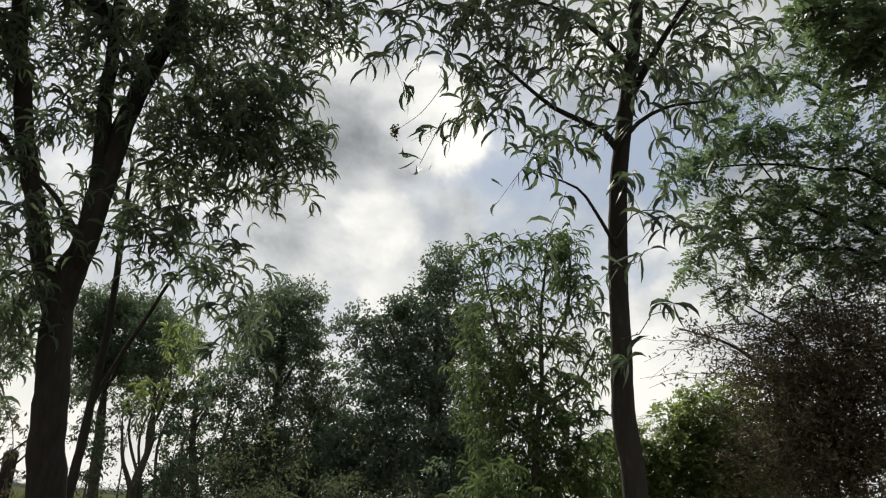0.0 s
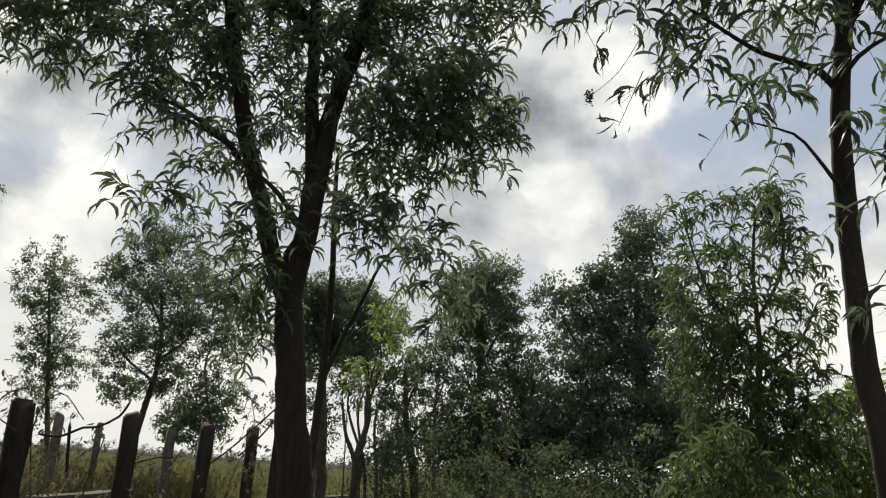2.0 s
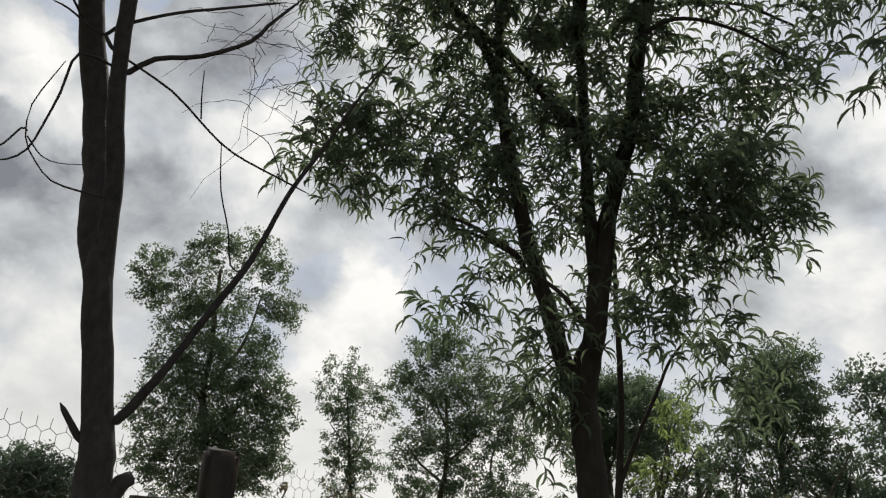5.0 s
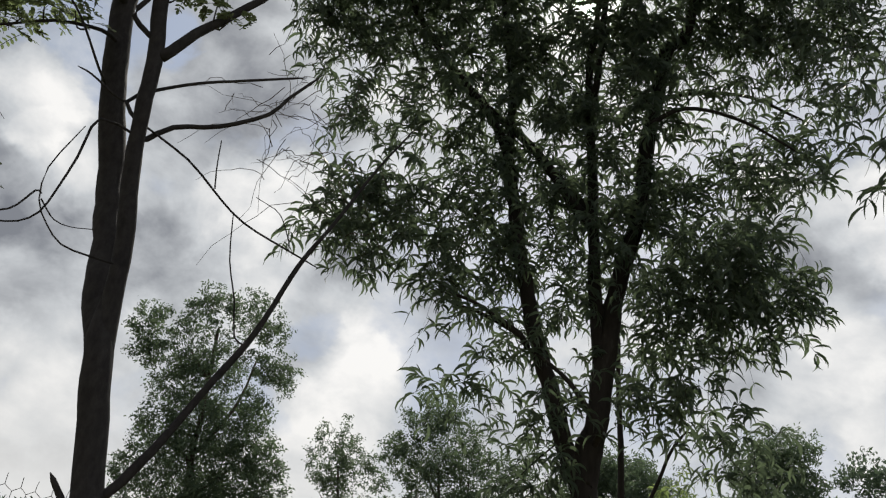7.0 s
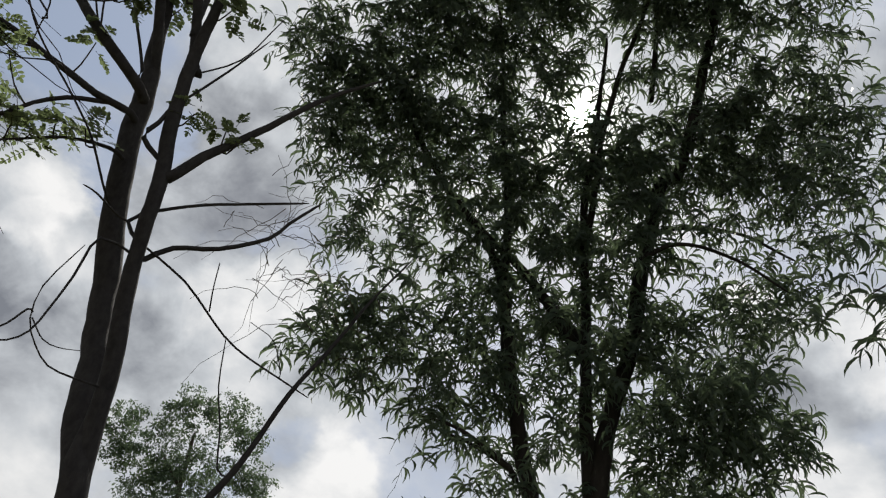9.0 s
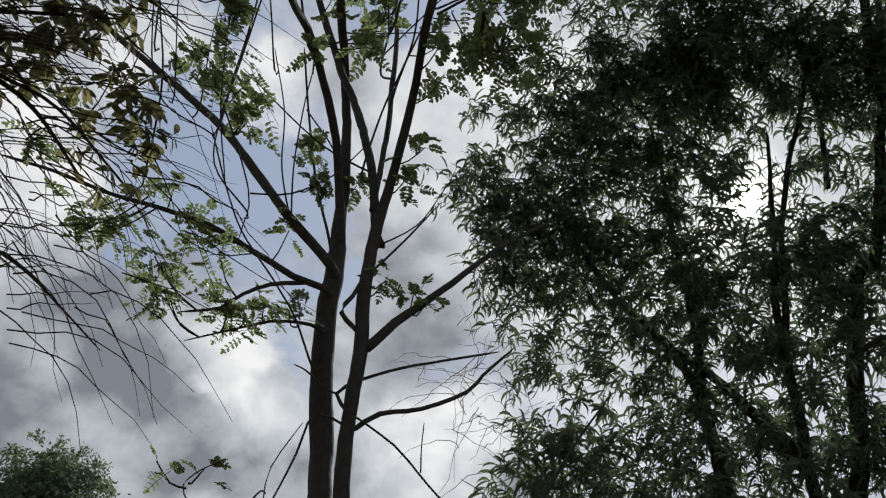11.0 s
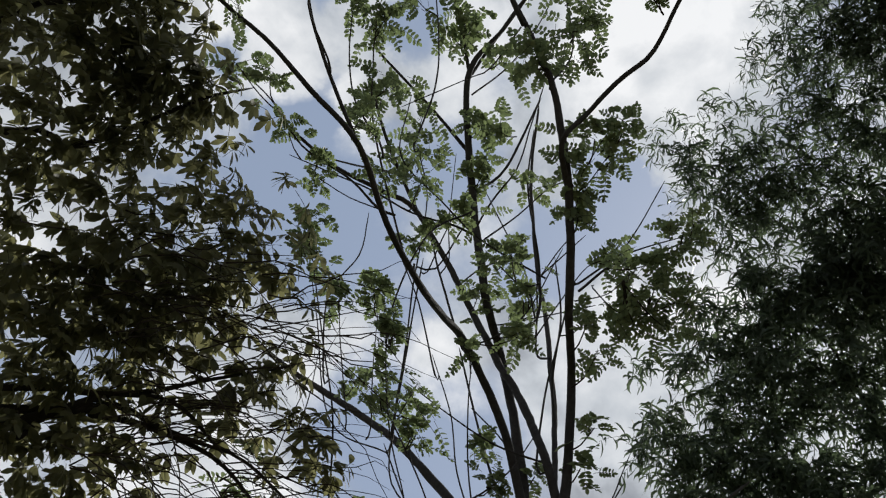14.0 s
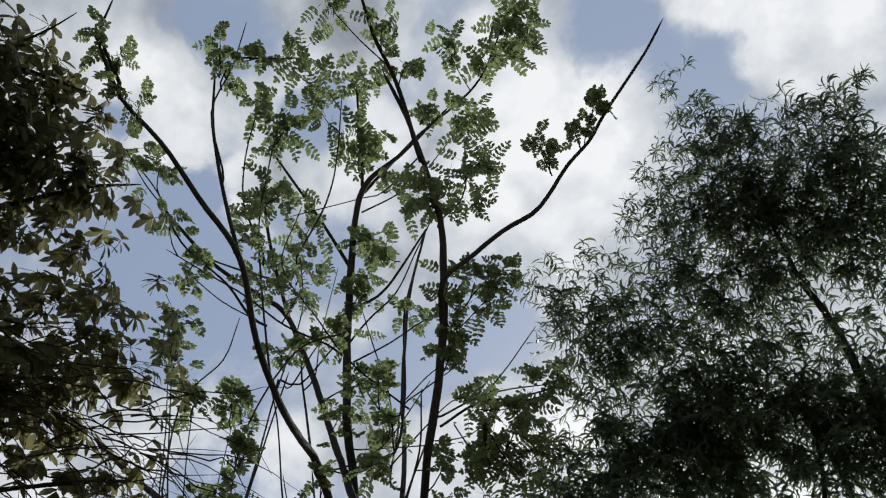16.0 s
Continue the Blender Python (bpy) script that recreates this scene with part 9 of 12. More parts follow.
compound(lv, tw, (-2.23, -1.08, 4.15), 0.13, 3, 0.060)
compound(lv, tw, (-2.16, -0.89, 4.26), 0.09, 2, 0.060)
compound(lv, tw, (-2.38, -0.99, 4.03), 0.13, 3, 0.060)
compound(lv, tw, (-2.21, -0.72, 4.23), 0.08, 2, 0.060)
compound(lv, tw, (-1.77, -1.49, 4.37), 0.14, 9, 0.060)
compound(lv, tw, (-1.96, -1.37, 4.28), 0.14, 9, 0.060)
compound(lv, tw, (-1.94, -1.18, 4.35), 0.12, 5, 0.060)
compound(lv, tw, (-2.11, -1.13, 4.24), 0.12, 4, 0.060)
compound(lv, tw, (-2.46, -0.68, 4.00), 0.09, 2, 0.060)
compound(lv, tw, (-2.59, -0.67, 3.86), 0.12, 3, 0.060)
compound(lv, tw, (-2.56, -0.43, 3.91), 0.08, 2, 0.060)
compound(lv, tw, (-2.46, -0.47, 4.02), 0.07, 2, 0.060)
compound(lv, tw, (-3.01, -0.84, 3.27), 0.12, 6, 0.060)
compound(lv, tw, (-2.97, -0.70, 3.38), 0.10, 4, 0.060)
compound(lv, tw, (-3.07, -0.75, 3.18), 0.10, 4, 0.060)
compound(lv, tw, (-2.96, -0.54, 3.42), 0.09, 3, 0.060)
compound(lv, tw, (-2.89, -0.46, 3.54), 0.08, 2, 0.060)
compound(lv, tw, (-2.99, -0.86, 3.33), 0.13, 8, 0.060)
compound(lv, tw, (-2.98, -0.69, 3.38), 0.12, 6, 0.060)
compound(lv, tw, (-2.94, -0.57, 3.47), 0.09, 3, 0.060)
compound(lv, tw, (-3.04, -0.70, 3.27), 0.10, 4, 0.060)
compound(lv, tw, (-2.97, -0.40, 3.43), 0.07, 2, 0.060)
compound(lv, tw, (-3.06, -0.70, 3.29), 0.09, 2, 0.060)
compound(lv, tw, (-3.01, -0.61, 3.38), 0.09, 2, 0.060)
compound(lv, tw, (-3.01, -0.49, 3.40), 0.09, 2, 0.060)
compound(lv, tw, (-2.98, -0.39, 3.45), 0.08, 2, 0.060)
compound(lv, tw, (-3.09, -0.63, 3.25), 0.12, 6, 0.060)
compound(lv, tw, (-3.07, -0.46, 3.29), 0.10, 4, 0.060)
compound(lv, tw, (-3.04, -0.34, 3.35), 0.06, 2, 0.060)
compound(lv, tw, (-3.13, -0.48, 3.20), 0.09, 3, 0.060)
compound(lv, tw, (-3.16, -0.58, 3.13), 0.08, 2, 0.060)
compound(lv, tw, (-3.19, -0.29, 3.09), 0.06, 2, 0.060)
compound(lv, tw, (-3.21, -0.18, 3.03), 0.06, 2, 0.060)
compound(lv, tw, (-3.22, -0.26, 3.02), 0.06, 2, 0.060)
compound(lv, tw, (-2.73, 0.05, 3.74), 0.10, 4, 0.060)
compound(lv, tw, (-2.71, 0.14, 3.75), 0.08, 2, 0.060)
compound(lv, tw, (-2.70, -0.13, 3.82), 0.09, 3, 0.060)
compound(lv, tw, (-2.70, -0.26, 3.82), 0.12, 6, 0.060)
compound(lv, tw, (-2.59, -0.14, 3.93), 0.10, 3, 0.060)
compound(lv, tw, (-2.80, -0.29, 3.70), 0.09, 2, 0.060)
compound(lv, tw, (-2.87, -0.00, 3.58), 0.06, 2, 0.060)
compound(lv, tw, (-2.77, 0.20, 3.67), 0.05, 2, 0.060)
compound(lv, tw, (-2.84, 0.25, 3.55), 0.05, 2, 0.060)
compound(lv, tw, (-2.15, -0.49, 4.32), 0.05, 2, 0.060)
compound(lv, tw, (-2.29, -0.36, 4.22), 0.09, 3, 0.060)
compound(lv, tw, (-2.32, -0.25, 4.19), 0.06, 2, 0.060)
lv.build("crown", LEAF_BROAD, tree_e, "dense olive green pointed leaflets", 280, LEAF_BROAD_NEAR)
for _ in range(30):
    drooping_whip(tw, np.array((-2.86, -0.54, 3.49)) + rng.normal(0, 0.15, 3), (0.60, 0.77, 0.15) + rng.normal(0, 0.32, 3), rng.uniform(0.3, 0.8), rng.uniform(0.1, 0.9), 0.0038)
for _ in range(30):
    drooping_whip(tw, np.array((-2.84, -0.28, 3.54)) + rng.normal(0, 0.15, 3), (0.60, 0.77, 0.15) + rng.normal(0, 0.32, 3), rng.uniform(0.3, 0.8), rng.uniform(0.1, 0.9), 0.0038)
for _ in range(22):
    drooping_whip(tw, np.array((-3.11, -0.37, 3.10)) + rng.normal(0, 0.15, 3), (0.60, 0.77, 0.15) + rng.normal(0, 0.32, 3), rng.uniform(0.3, 0.8), rng.uniform(0.1, 0.9), 0.0038)
for _ in range(20):
    drooping_whip(tw, np.array((-3.08, -0.09, 3.13)) + rng.normal(0, 0.15, 3), (0.60, 0.77, 0.15) + rng.normal(0, 0.32, 3), rng.uniform(0.3, 0.8), rng.uniform(0.1, 0.9), 0.0038)
for _ in range(14):
    drooping_whip(tw, np.array((-3.06, 0.25, 3.07)) + rng.normal(0, 0.15, 3), (0.60, 0.77, 0.15) + rng.normal(0, 0.32, 3), rng.uniform(0.3, 0.8), rng.uniform(0.1, 0.9), 0.0038)
for _ in range(26):
    drooping_whip(tw, np.array((-2.87, -0.04, 3.47)) + rng.normal(0, 0.15, 3), (0.60, 0.77, 0.15) + rng.normal(0, 0.32, 3), rng.uniform(0.3, 0.8), rng.uniform(0.1, 0.9), 0.0038)
for _ in range(16):
    drooping_whip(tw, np.array((-3.00, -0.47, 3.29)) + rng.normal(0, 0.15, 3), (0.60, 0.77, 0.15) + rng.normal(0, 0.32, 3), rng.uniform(0.3, 0.8), rng.uniform(0.1, 0.9), 0.0038)
for _ in range(14):
    drooping_whip(tw, np.array((-2.45, -0.84, 3.84)) + rng.normal(0, 0.12, 3), (0.61, 0.78, 0.1) + rng.normal(0, 0.3, 3), rng.uniform(0.3, 0.7), rng.uniform(0.1, 0.8), 0.0038)
for _ in range(14):
    drooping_whip(tw, np.array((-2.45, -0.63, 3.87)) + rng.normal(0, 0.12, 3), (0.61, 0.78, 0.1) + rng.normal(0, 0.3, 3), rng.uniform(0.3, 0.7), rng.uniform(0.1, 0.8), 0.0038)
for _ in range(14):
    drooping_whip(tw, np.array((-2.45, -0.40, 3.88)) + rng.normal(0, 0.12, 3), (0.61, 0.78, 0.1) + rng.normal(0, 0.3, 3), rng.uniform(0.3, 0.7), rng.uniform(0.1, 0.8), 0.0038)
for _ in range(14):
    drooping_whip(tw, np.array((-2.60, -0.61, 3.70)) + rng.normal(0, 0.12, 3), (0.61, 0.78, 0.1) + rng.normal(0, 0.3, 3), rng.uniform(0.3, 0.7), rng.uniform(0.1, 0.8), 0.0038)
for _ in range(14):
    drooping_whip(tw, np.array((-2.44, -0.20, 3.88)) + rng.normal(0, 0.12, 3), (0.61, 0.78, 0.1) + rng.normal(0, 0.3, 3), rng.uniform(0.3, 0.7), rng.uniform(0.1, 0.8), 0.0038)
for _ in range(14):
    drooping_whip(tw, np.array((-2.56, -0.78, 3.73)) + rng.normal(0, 0.12, 3), (0.61, 0.78, 0.1) + rng.normal(0, 0.3, 3), rng.uniform(0.3, 0.7), rng.uniform(0.1, 0.8), 0.0038)
tw.build("drooping_twig", TWIG, tree_e, "long thin bare drooping twigs")

# ---- acacia_sapling ----
tree_f = thing("acacia_sapling", (0.70, 5.36, 0.00), "young acacia with pale bright green drooping leaves", "tree")
limb(tree_f, BARK_FAR, "trunk", (0.68, 5.36, -0.15, 0.0358), (0.69, 5.36, 0.73, 0.0281), (0.70, 5.36, 1.61, 0.0265), (0.70, 5.36, 1.97, 0.0219), (0.72, 5.35, 2.34, 0.0173), (0.70, 5.36, 2.80, 0.0127), (0.72, 5.35, 3.17, 0.0079))
limb(tree_f, BARK_FAR, "limb", (0.71, 5.36, 2.26, 0.0134), (0.49, 5.38, 2.56, 0.0110), (0.36, 5.39, 2.86, 0.0085), (0.26, 5.40, 3.23, 0.0060))
limb(tree_f, BARK_FAR, "limb", (0.71, 5.36, 2.49, 0.0135), (0.86, 5.33, 2.81, 0.0111), (0.89, 5.33, 3.17, 0.0086), (0.85, 5.34, 3.34, 0.0060))
limb(tree_f, BARK_FAR, "limb", (0.72, 5.35, 2.19, 0.0134), (0.94, 5.32, 2.35, 0.0096), (1.05, 5.30, 2.58, 0.0058))
limb(tree_f, BARK_FAR, "limb", (0.70, 5.36, 1.97, 0.0133), (0.48, 5.38, 2.10, 0.0095), (0.35, 5.39, 2.28, 0.0057))
lv, tw = Leaves(SICKLE, 0.62), Twigs()
drooping_spray(lv, tw, (0.26, 5.40, 3.27), 0.14, 115, 0.084, 11, 0.5, 0.7, 0.17)
drooping_spray(lv, tw, (0.42, 5.39, 3.15), 0.22, 326, 0.084, 11, 0.5, 0.7, 0.17)
drooping_spray(lv, tw, (0.65, 5.36, 3.29), 0.20, 337, 0.084, 11, 0.5, 0.7, 0.17)
drooping_spray(lv, tw, (0.85, 5.34, 3.36), 0.16, 237, 0.084, 11, 0.5, 0.7, 0.17)
drooping_spray(lv, tw, (0.79, 5.34, 3.17), 0.18, 273, 0.084, 11, 0.5, 0.7, 0.17)
drooping_spray(lv, tw, (0.55, 5.37, 2.87), 0.25, 513, 0.084, 11, 0.5, 0.7, 0.17)
drooping_spray(lv, tw, (0.89, 5.33, 2.97), 0.20, 303, 0.084, 11, 0.5, 0.7, 0.17)
drooping_spray(lv, tw, (1.03, 5.30, 2.78), 0.14, 132, 0.084, 11, 0.5, 0.7, 0.17)
drooping_spray(lv, tw, (0.34, 5.55, 2.78), 0.24, 486, 0.084, 11, 0.5, 0.7, 0.17)
drooping_spray(lv, tw, (0.61, 5.37, 2.52), 0.29, 759, 0.084, 11, 0.5, 0.7, 0.17)
drooping_spray(lv, tw, (0.94, 5.32, 2.54), 0.19, 303, 0.084, 11, 0.5, 0.7, 0.17)
drooping_spray(lv, tw, (0.36, 5.55, 2.42), 0.26, 684, 0.084, 11, 0.5, 0.7, 0.17)
drooping_spray(lv, tw, (0.62, 5.37, 2.18), 0.29, 835, 0.084, 11, 0.5, 0.7, 0.17)
drooping_spray(lv, tw, (1.02, 5.31, 2.35), 0.15, 172, 0.084, 11, 0.5, 0.7, 0.17)
drooping_spray(lv, tw, (0.42, 5.55, 2.04), 0.27, 859, 0.084, 11, 0.5, 0.7, 0.17)
drooping_spray(lv, tw, (0.74, 5.35, 1.94), 0.30, 1036, 0.084, 11, 0.5, 0.7, 0.17)
drooping_spray(lv, tw, (1.02, 5.30, 2.06), 0.19, 303, 0.084, 11, 0.5, 0.7, 0.17)
drooping_spray(lv, tw, (0.49, 5.38, 1.71), 0.28, 987, 0.084, 11, 0.5, 0.7, 0.17)
drooping_spray(lv, tw, (0.85, 5.33, 1.73), 0.28, 987, 0.084, 11, 0.5, 0.7, 0.17)
drooping_spray(lv, tw, (1.09, 5.29, 1.82), 0.17, 300, 0.084, 11, 0.5, 0.7, 0.17)
drooping_spray(lv, tw, (0.19, 5.40, 3.10), 0.10, 42, 0.084, 11, 0.5, 0.7, 0.17)
drooping_spray(lv, tw, (1.09, 5.29, 2.58), 0.10, 50, 0.084, 11, 0.5, 0.7, 0.17)
drooping_spray(lv, tw, (0.42, 4.52, 1.63), 0.16, 405, 0.084, 11, 0.5, 0.7, 0.17)
drooping_spray(lv, tw, (0.28, 4.54, 1.48), 0.18, 530, 0.084, 11, 0.5, 0.7, 0.17)
drooping_spray(lv, tw, (0.53, 4.51, 1.49), 0.16, 405, 0.084, 11, 0.5, 0.7, 0.17)
lv.build("crown", LEAF_YOUNG, tree_f, "bright green narrow drooping leaves")
tw.build("twig", TWIG, tree_f)

# ---- round_leaf_tree ----
tree_d = thing("round_leaf_tree", (0.13, 11.00, 0.00), "dense dark green tree with heavy shaded crown", "tree")
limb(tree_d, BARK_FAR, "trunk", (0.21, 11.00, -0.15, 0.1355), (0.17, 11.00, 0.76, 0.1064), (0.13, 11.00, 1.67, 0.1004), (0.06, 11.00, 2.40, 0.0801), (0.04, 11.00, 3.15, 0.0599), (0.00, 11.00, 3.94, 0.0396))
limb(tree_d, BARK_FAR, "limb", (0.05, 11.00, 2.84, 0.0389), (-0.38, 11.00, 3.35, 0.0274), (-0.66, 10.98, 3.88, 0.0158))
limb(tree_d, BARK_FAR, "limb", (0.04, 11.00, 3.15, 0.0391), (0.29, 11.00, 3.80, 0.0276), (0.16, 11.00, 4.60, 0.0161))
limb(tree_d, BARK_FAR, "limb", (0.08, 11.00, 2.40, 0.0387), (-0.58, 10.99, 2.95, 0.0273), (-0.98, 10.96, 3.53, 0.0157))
lv, tw = Leaves(FLAT, 0.68), Twigs()
leafy_clump(lv, (0.06, 11.00, 4.85), 0.28, 1347, 0.065)
leafy_clump(lv, (-0.12, 11.00, 4.50), 0.28, 1347, 0.065)
leafy_clump(lv, (0.24, 11.00, 4.61), 0.24, 990, 0.065)
leafy_clump(lv, (-1.09, 10.95, 3.88), 0.28, 1078, 0.065)
leafy_clump(lv, (-0.68, 10.98, 4.04), 0.28, 1347, 0.065)
leafy_clump(lv, (-0.29, 11.00, 4.20), 0.28, 1347, 0.065)
leafy_clump(lv, (-0.94, 10.96, 3.50), 0.31, 1408, 0.065)
leafy_clump(lv, (-0.11, 11.00, 3.85), 0.47, 3960, 0.065)
leafy_clump(lv, (-0.55, 10.99, 3.57), 0.39, 2750, 0.065)
leafy_clump(lv, (0.36, 11.00, 3.96), 0.40, 2750, 0.065)
leafy_clump(lv, (-0.89, 10.97, 3.00), 0.35, 1559, 0.065)
leafy_clump(lv, (-0.35, 11.00, 3.04), 0.47, 3960, 0.065)
leafy_clump(lv, (0.25, 11.00, 3.24), 0.51, 5577, 0.065)
leafy_clump(lv, (-0.91, 10.96, 2.47), 0.39, 2200, 0.065)
leafy_clump(lv, (-0.30, 11.00, 2.44), 0.54, 5929, 0.065)
leafy_clump(lv, (0.38, 11.00, 2.49), 0.54, 7007, 0.065)
leafy_clump(lv, (-0.78, 10.97, 1.97), 0.46, 3960, 0.065)
leafy_clump(lv, (-0.10, 11.00, 1.88), 0.54, 7546, 0.065)
leafy_clump(lv, (0.56, 10.99, 1.92), 0.46, 5544, 0.065)
leafy_clump(lv, (-1.17, 10.94, 2.16), 0.31, 1408, 0.065)
leafy_clump(lv, (-0.98, 10.96, 1.74), 0.39, 3300, 0.065)
lv.build("crown", LEAF_DARK, tree_d, "heavy dark green foliage")

# ---- slender_tree ----
tree_m = thing("slender_tree", (-4.71, 12.12, 0.00), "slender tree with loose light crown behind the fence", "tree", "thin trees behind the fence")
limb(tree_m, BARK_FAR, "trunk", (-4.67, 12.14, -0.15, 0.0862), (-4.69, 12.13, 0.59, 0.0677), (-4.71, 12.12, 1.34, 0.0639), (-4.78, 12.09, 2.29, 0.0501), (-4.91, 12.04, 3.27, 0.0365), (-5.07, 11.97, 3.94, 0.0228))
limb(tree_m, BARK_FAR, "limb", (-4.91, 12.04, 3.19, 0.0258), (-4.72, 12.11, 3.65, 0.0117))
limb(tree_m, BARK_FAR, "limb", (-4.89, 12.05, 3.11, 0.0258), (-5.19, 11.92, 3.40, 0.0116))
lv, tw = Leaves(FLAT, 0.9), Twigs()
leafy_clump(lv, (-5.18, 11.92, 3.96), 0.42, 1944, 0.059)
leafy_clump(lv, (-4.91, 12.04, 4.10), 0.33, 1176, 0.059)
leafy_clump(lv, (-4.76, 12.10, 3.64), 0.37, 1728, 0.059)
leafy_clump(lv, (-5.20, 11.91, 3.48), 0.37, 1536, 0.059)
leafy_clump(lv, (-4.92, 12.03, 3.10), 0.41, 1944, 0.059)
leafy_clump(lv, (-5.17, 11.93, 2.90), 0.32, 882, 0.059)
leafy_clump(lv, (-4.99, 12.01, 2.27), 0.27, 324, 0.059)
lv.build("crown", LEAF_FAR_HAZED, tree_m)

# ---- slender_tree ----
tree_n = thing("slender_tree", (-4.00, 11.68, 0.00), "forked young tree with pale yellow-green lower leaves", "tree", "thin trees behind the fence")
limb(tree_n, BARK_FAR, "trunk", (-4.01, 11.68, -0.15, 0.0819), (-4.01, 11.68, 0.61, 0.0643), (-4.00, 11.68, 1.38, 0.0607), (-4.00, 11.68, 1.69, 0.0508), (-3.91, 11.72, 2.09, 0.0410), (-3.95, 11.70, 2.55, 0.0312), (-4.02, 11.68, 3.19, 0.0214))
limb(tree_n, BARK_FAR, "limb", (-4.00, 11.68, 1.69, 0.0243), (-4.20, 11.62, 2.21, 0.0176), (-4.22, 11.61, 2.52, 0.0110))
limb(tree_n, BARK_FAR, "limb", (-3.93, 11.71, 2.32, 0.0243), (-3.80, 11.75, 2.97, 0.0177), (-3.91, 11.72, 3.62, 0.0111))
lv, tw = Leaves(FLAT, 0.75), Twigs()
leafy_clump(lv, (-4.19, 11.62, 3.75), 0.35, 1728, 0.054)
leafy_clump(lv, (-3.96, 11.70, 3.96), 0.31, 1029, 0.054)
leafy_clump(lv, (-3.93, 11.71, 3.29), 0.44, 2700, 0.054)
leafy_clump(lv, (-3.66, 11.80, 3.49), 0.31, 882, 0.054)
leafy_clump(lv, (-4.39, 11.54, 2.19), 0.30, 294, 0.054)
leafy_clump(lv, (-3.61, 11.81, 2.27), 0.35, 480, 0.054)
lv.build("crown", LEAF_FAR_HAZED, tree_n)
lv, tw = Leaves(FLAT), Twigs()
leafy_clump(lv, (-4.22, 11.61, 2.84), 0.28, 819, 0.058)
leafy_clump(lv, (-4.04, 11.67, 2.72), 0.24, 548, 0.058)
leafy_clump(lv, (-4.29, 11.58, 2.63), 0.19, 290, 0.058)
leafy_clump(lv, (-3.78, 11.76, 2.82), 0.19, 242, 0.058)
lv.build("lower_foliage", LEAF_OLIVE, tree_n, "pale yellow-green young leaves")

# ---- slender_tree ----
tree_o = thing("slender_tree", (-2.31, 12.79, 0.00), "tall tree with dense rounded green crown", "tree", "thin trees behind the fence")
limb(tree_o, BARK_FAR, "trunk", (-2.21, 12.81, -0.15, 0.0862), (-2.26, 12.80, 0.68, 0.0677), (-2.31, 12.79, 1.52, 0.0639), (-2.43, 12.77, 2.36, 0.0502), (-2.46, 12.77, 3.23, 0.0365), (-2.49, 12.76, 4.14, 0.0228))
limb(tree_o, BARK_FAR, "limb", (-2.48, 12.76, 3.05, 0.0257), (-2.09, 12.83, 3.81, 0.0117))
limb(tree_o, BARK_FAR, "limb", (-2.46, 12.77, 3.23, 0.0258), (-2.87, 12.68, 3.72, 0.0117))
lv, tw = Leaves(FLAT, 0.85), Twigs()
leafy_clump(lv, (-2.28, 12.80, 4.59), 0.42, 2916, 0.059)
leafy_clump(lv, (-2.08, 12.83, 4.09), 0.33, 1587, 0.059)
leafy_clump(lv, (-2.61, 12.74, 4.40), 0.47, 3600, 0.059)
leafy_clump(lv, (-2.36, 12.79, 3.78), 0.51, 4356, 0.059)
leafy_clump(lv, (-2.81, 12.69, 3.91), 0.42, 2624, 0.059)
leafy_clump(lv, (-2.78, 12.70, 3.37), 0.42, 2624, 0.059)
leafy_clump(lv, (-1.89, 12.86, 3.56), 0.28, 777, 0.059)
leafy_clump(lv, (-2.19, 12.82, 3.17), 0.46, 2520, 0.059)
lv.build("crown", LEAF_FAR_HAZED, tree_o)

# ---- slender_tree ----
tree_p = thing("slender_tree", (-3.29, 12.17, 0.00), "airy low tree with many fine stems", "tree", "thin trees behind the fence")
limb(tree_p, BARK_FAR, "trunk", (-3.13, 12.22, -0.15, 0.0837), (-3.21, 12.20, 0.64, 0.0657), (-3.29, 12.17, 1.44, 0.0620), (-3.43, 12.14, 2.07, 0.0486), (-3.48, 12.12, 2.64, 0.0353), (-3.50, 12.11, 3.05, 0.0219))
limb(tree_p, BARK_FAR, "limb", (-3.41, 12.14, 2.08, 0.0248), (-3.65, 12.07, 2.54, 0.0112))
limb(tree_p, BARK_FAR, "limb", (-3.44, 12.13, 2.40, 0.0249), (-3.25, 12.19, 2.91, 0.0112))
limb(tree_p, BARK_FAR, "limb", (-3.38, 12.15, 1.92, 0.0248), (-3.07, 12.23, 2.27, 0.0180), (-2.91, 12.27, 2.78, 0.0112))
lv, tw = Leaves(FLAT, 0.78), Twigs()
leafy_clump(lv, (-3.11, 12.22, 3.10), 0.40, 1458, 0.066)
leafy_clump(lv, (-3.49, 12.12, 2.97), 0.36, 1007, 0.066)
leafy_clump(lv, (-3.58, 12.09, 2.55), 0.40, 911, 0.066)
leafy_clump(lv, (-3.02, 12.25, 2.44), 0.44, 1237, 0.066)
leafy_clump(lv, (-2.64, 12.33, 2.64), 0.49, 1633, 0.066)
leafy_clump(lv, (-2.49, 12.36, 2.16), 0.53, 2591, 0.066)
leafy_clump(lv, (-3.01, 12.25, 1.87), 0.49, 2178, 0.066)
leafy_clump(lv, (-3.47, 12.13, 1.83), 0.35, 863, 0.066)
leafy_clump(lv, (-2.60, 12.34, 1.75), 0.44, 3600, 0.066)
leafy_clump(lv, (-2.21, 12.42, 2.51), 0.44, 1800, 0.066)
leafy_clump(lv, (-3.65, 12.07, 1.58), 0.35, 1440, 0.066)
lv.build("crown", LEAF_FAR_HAZED, tree_p)

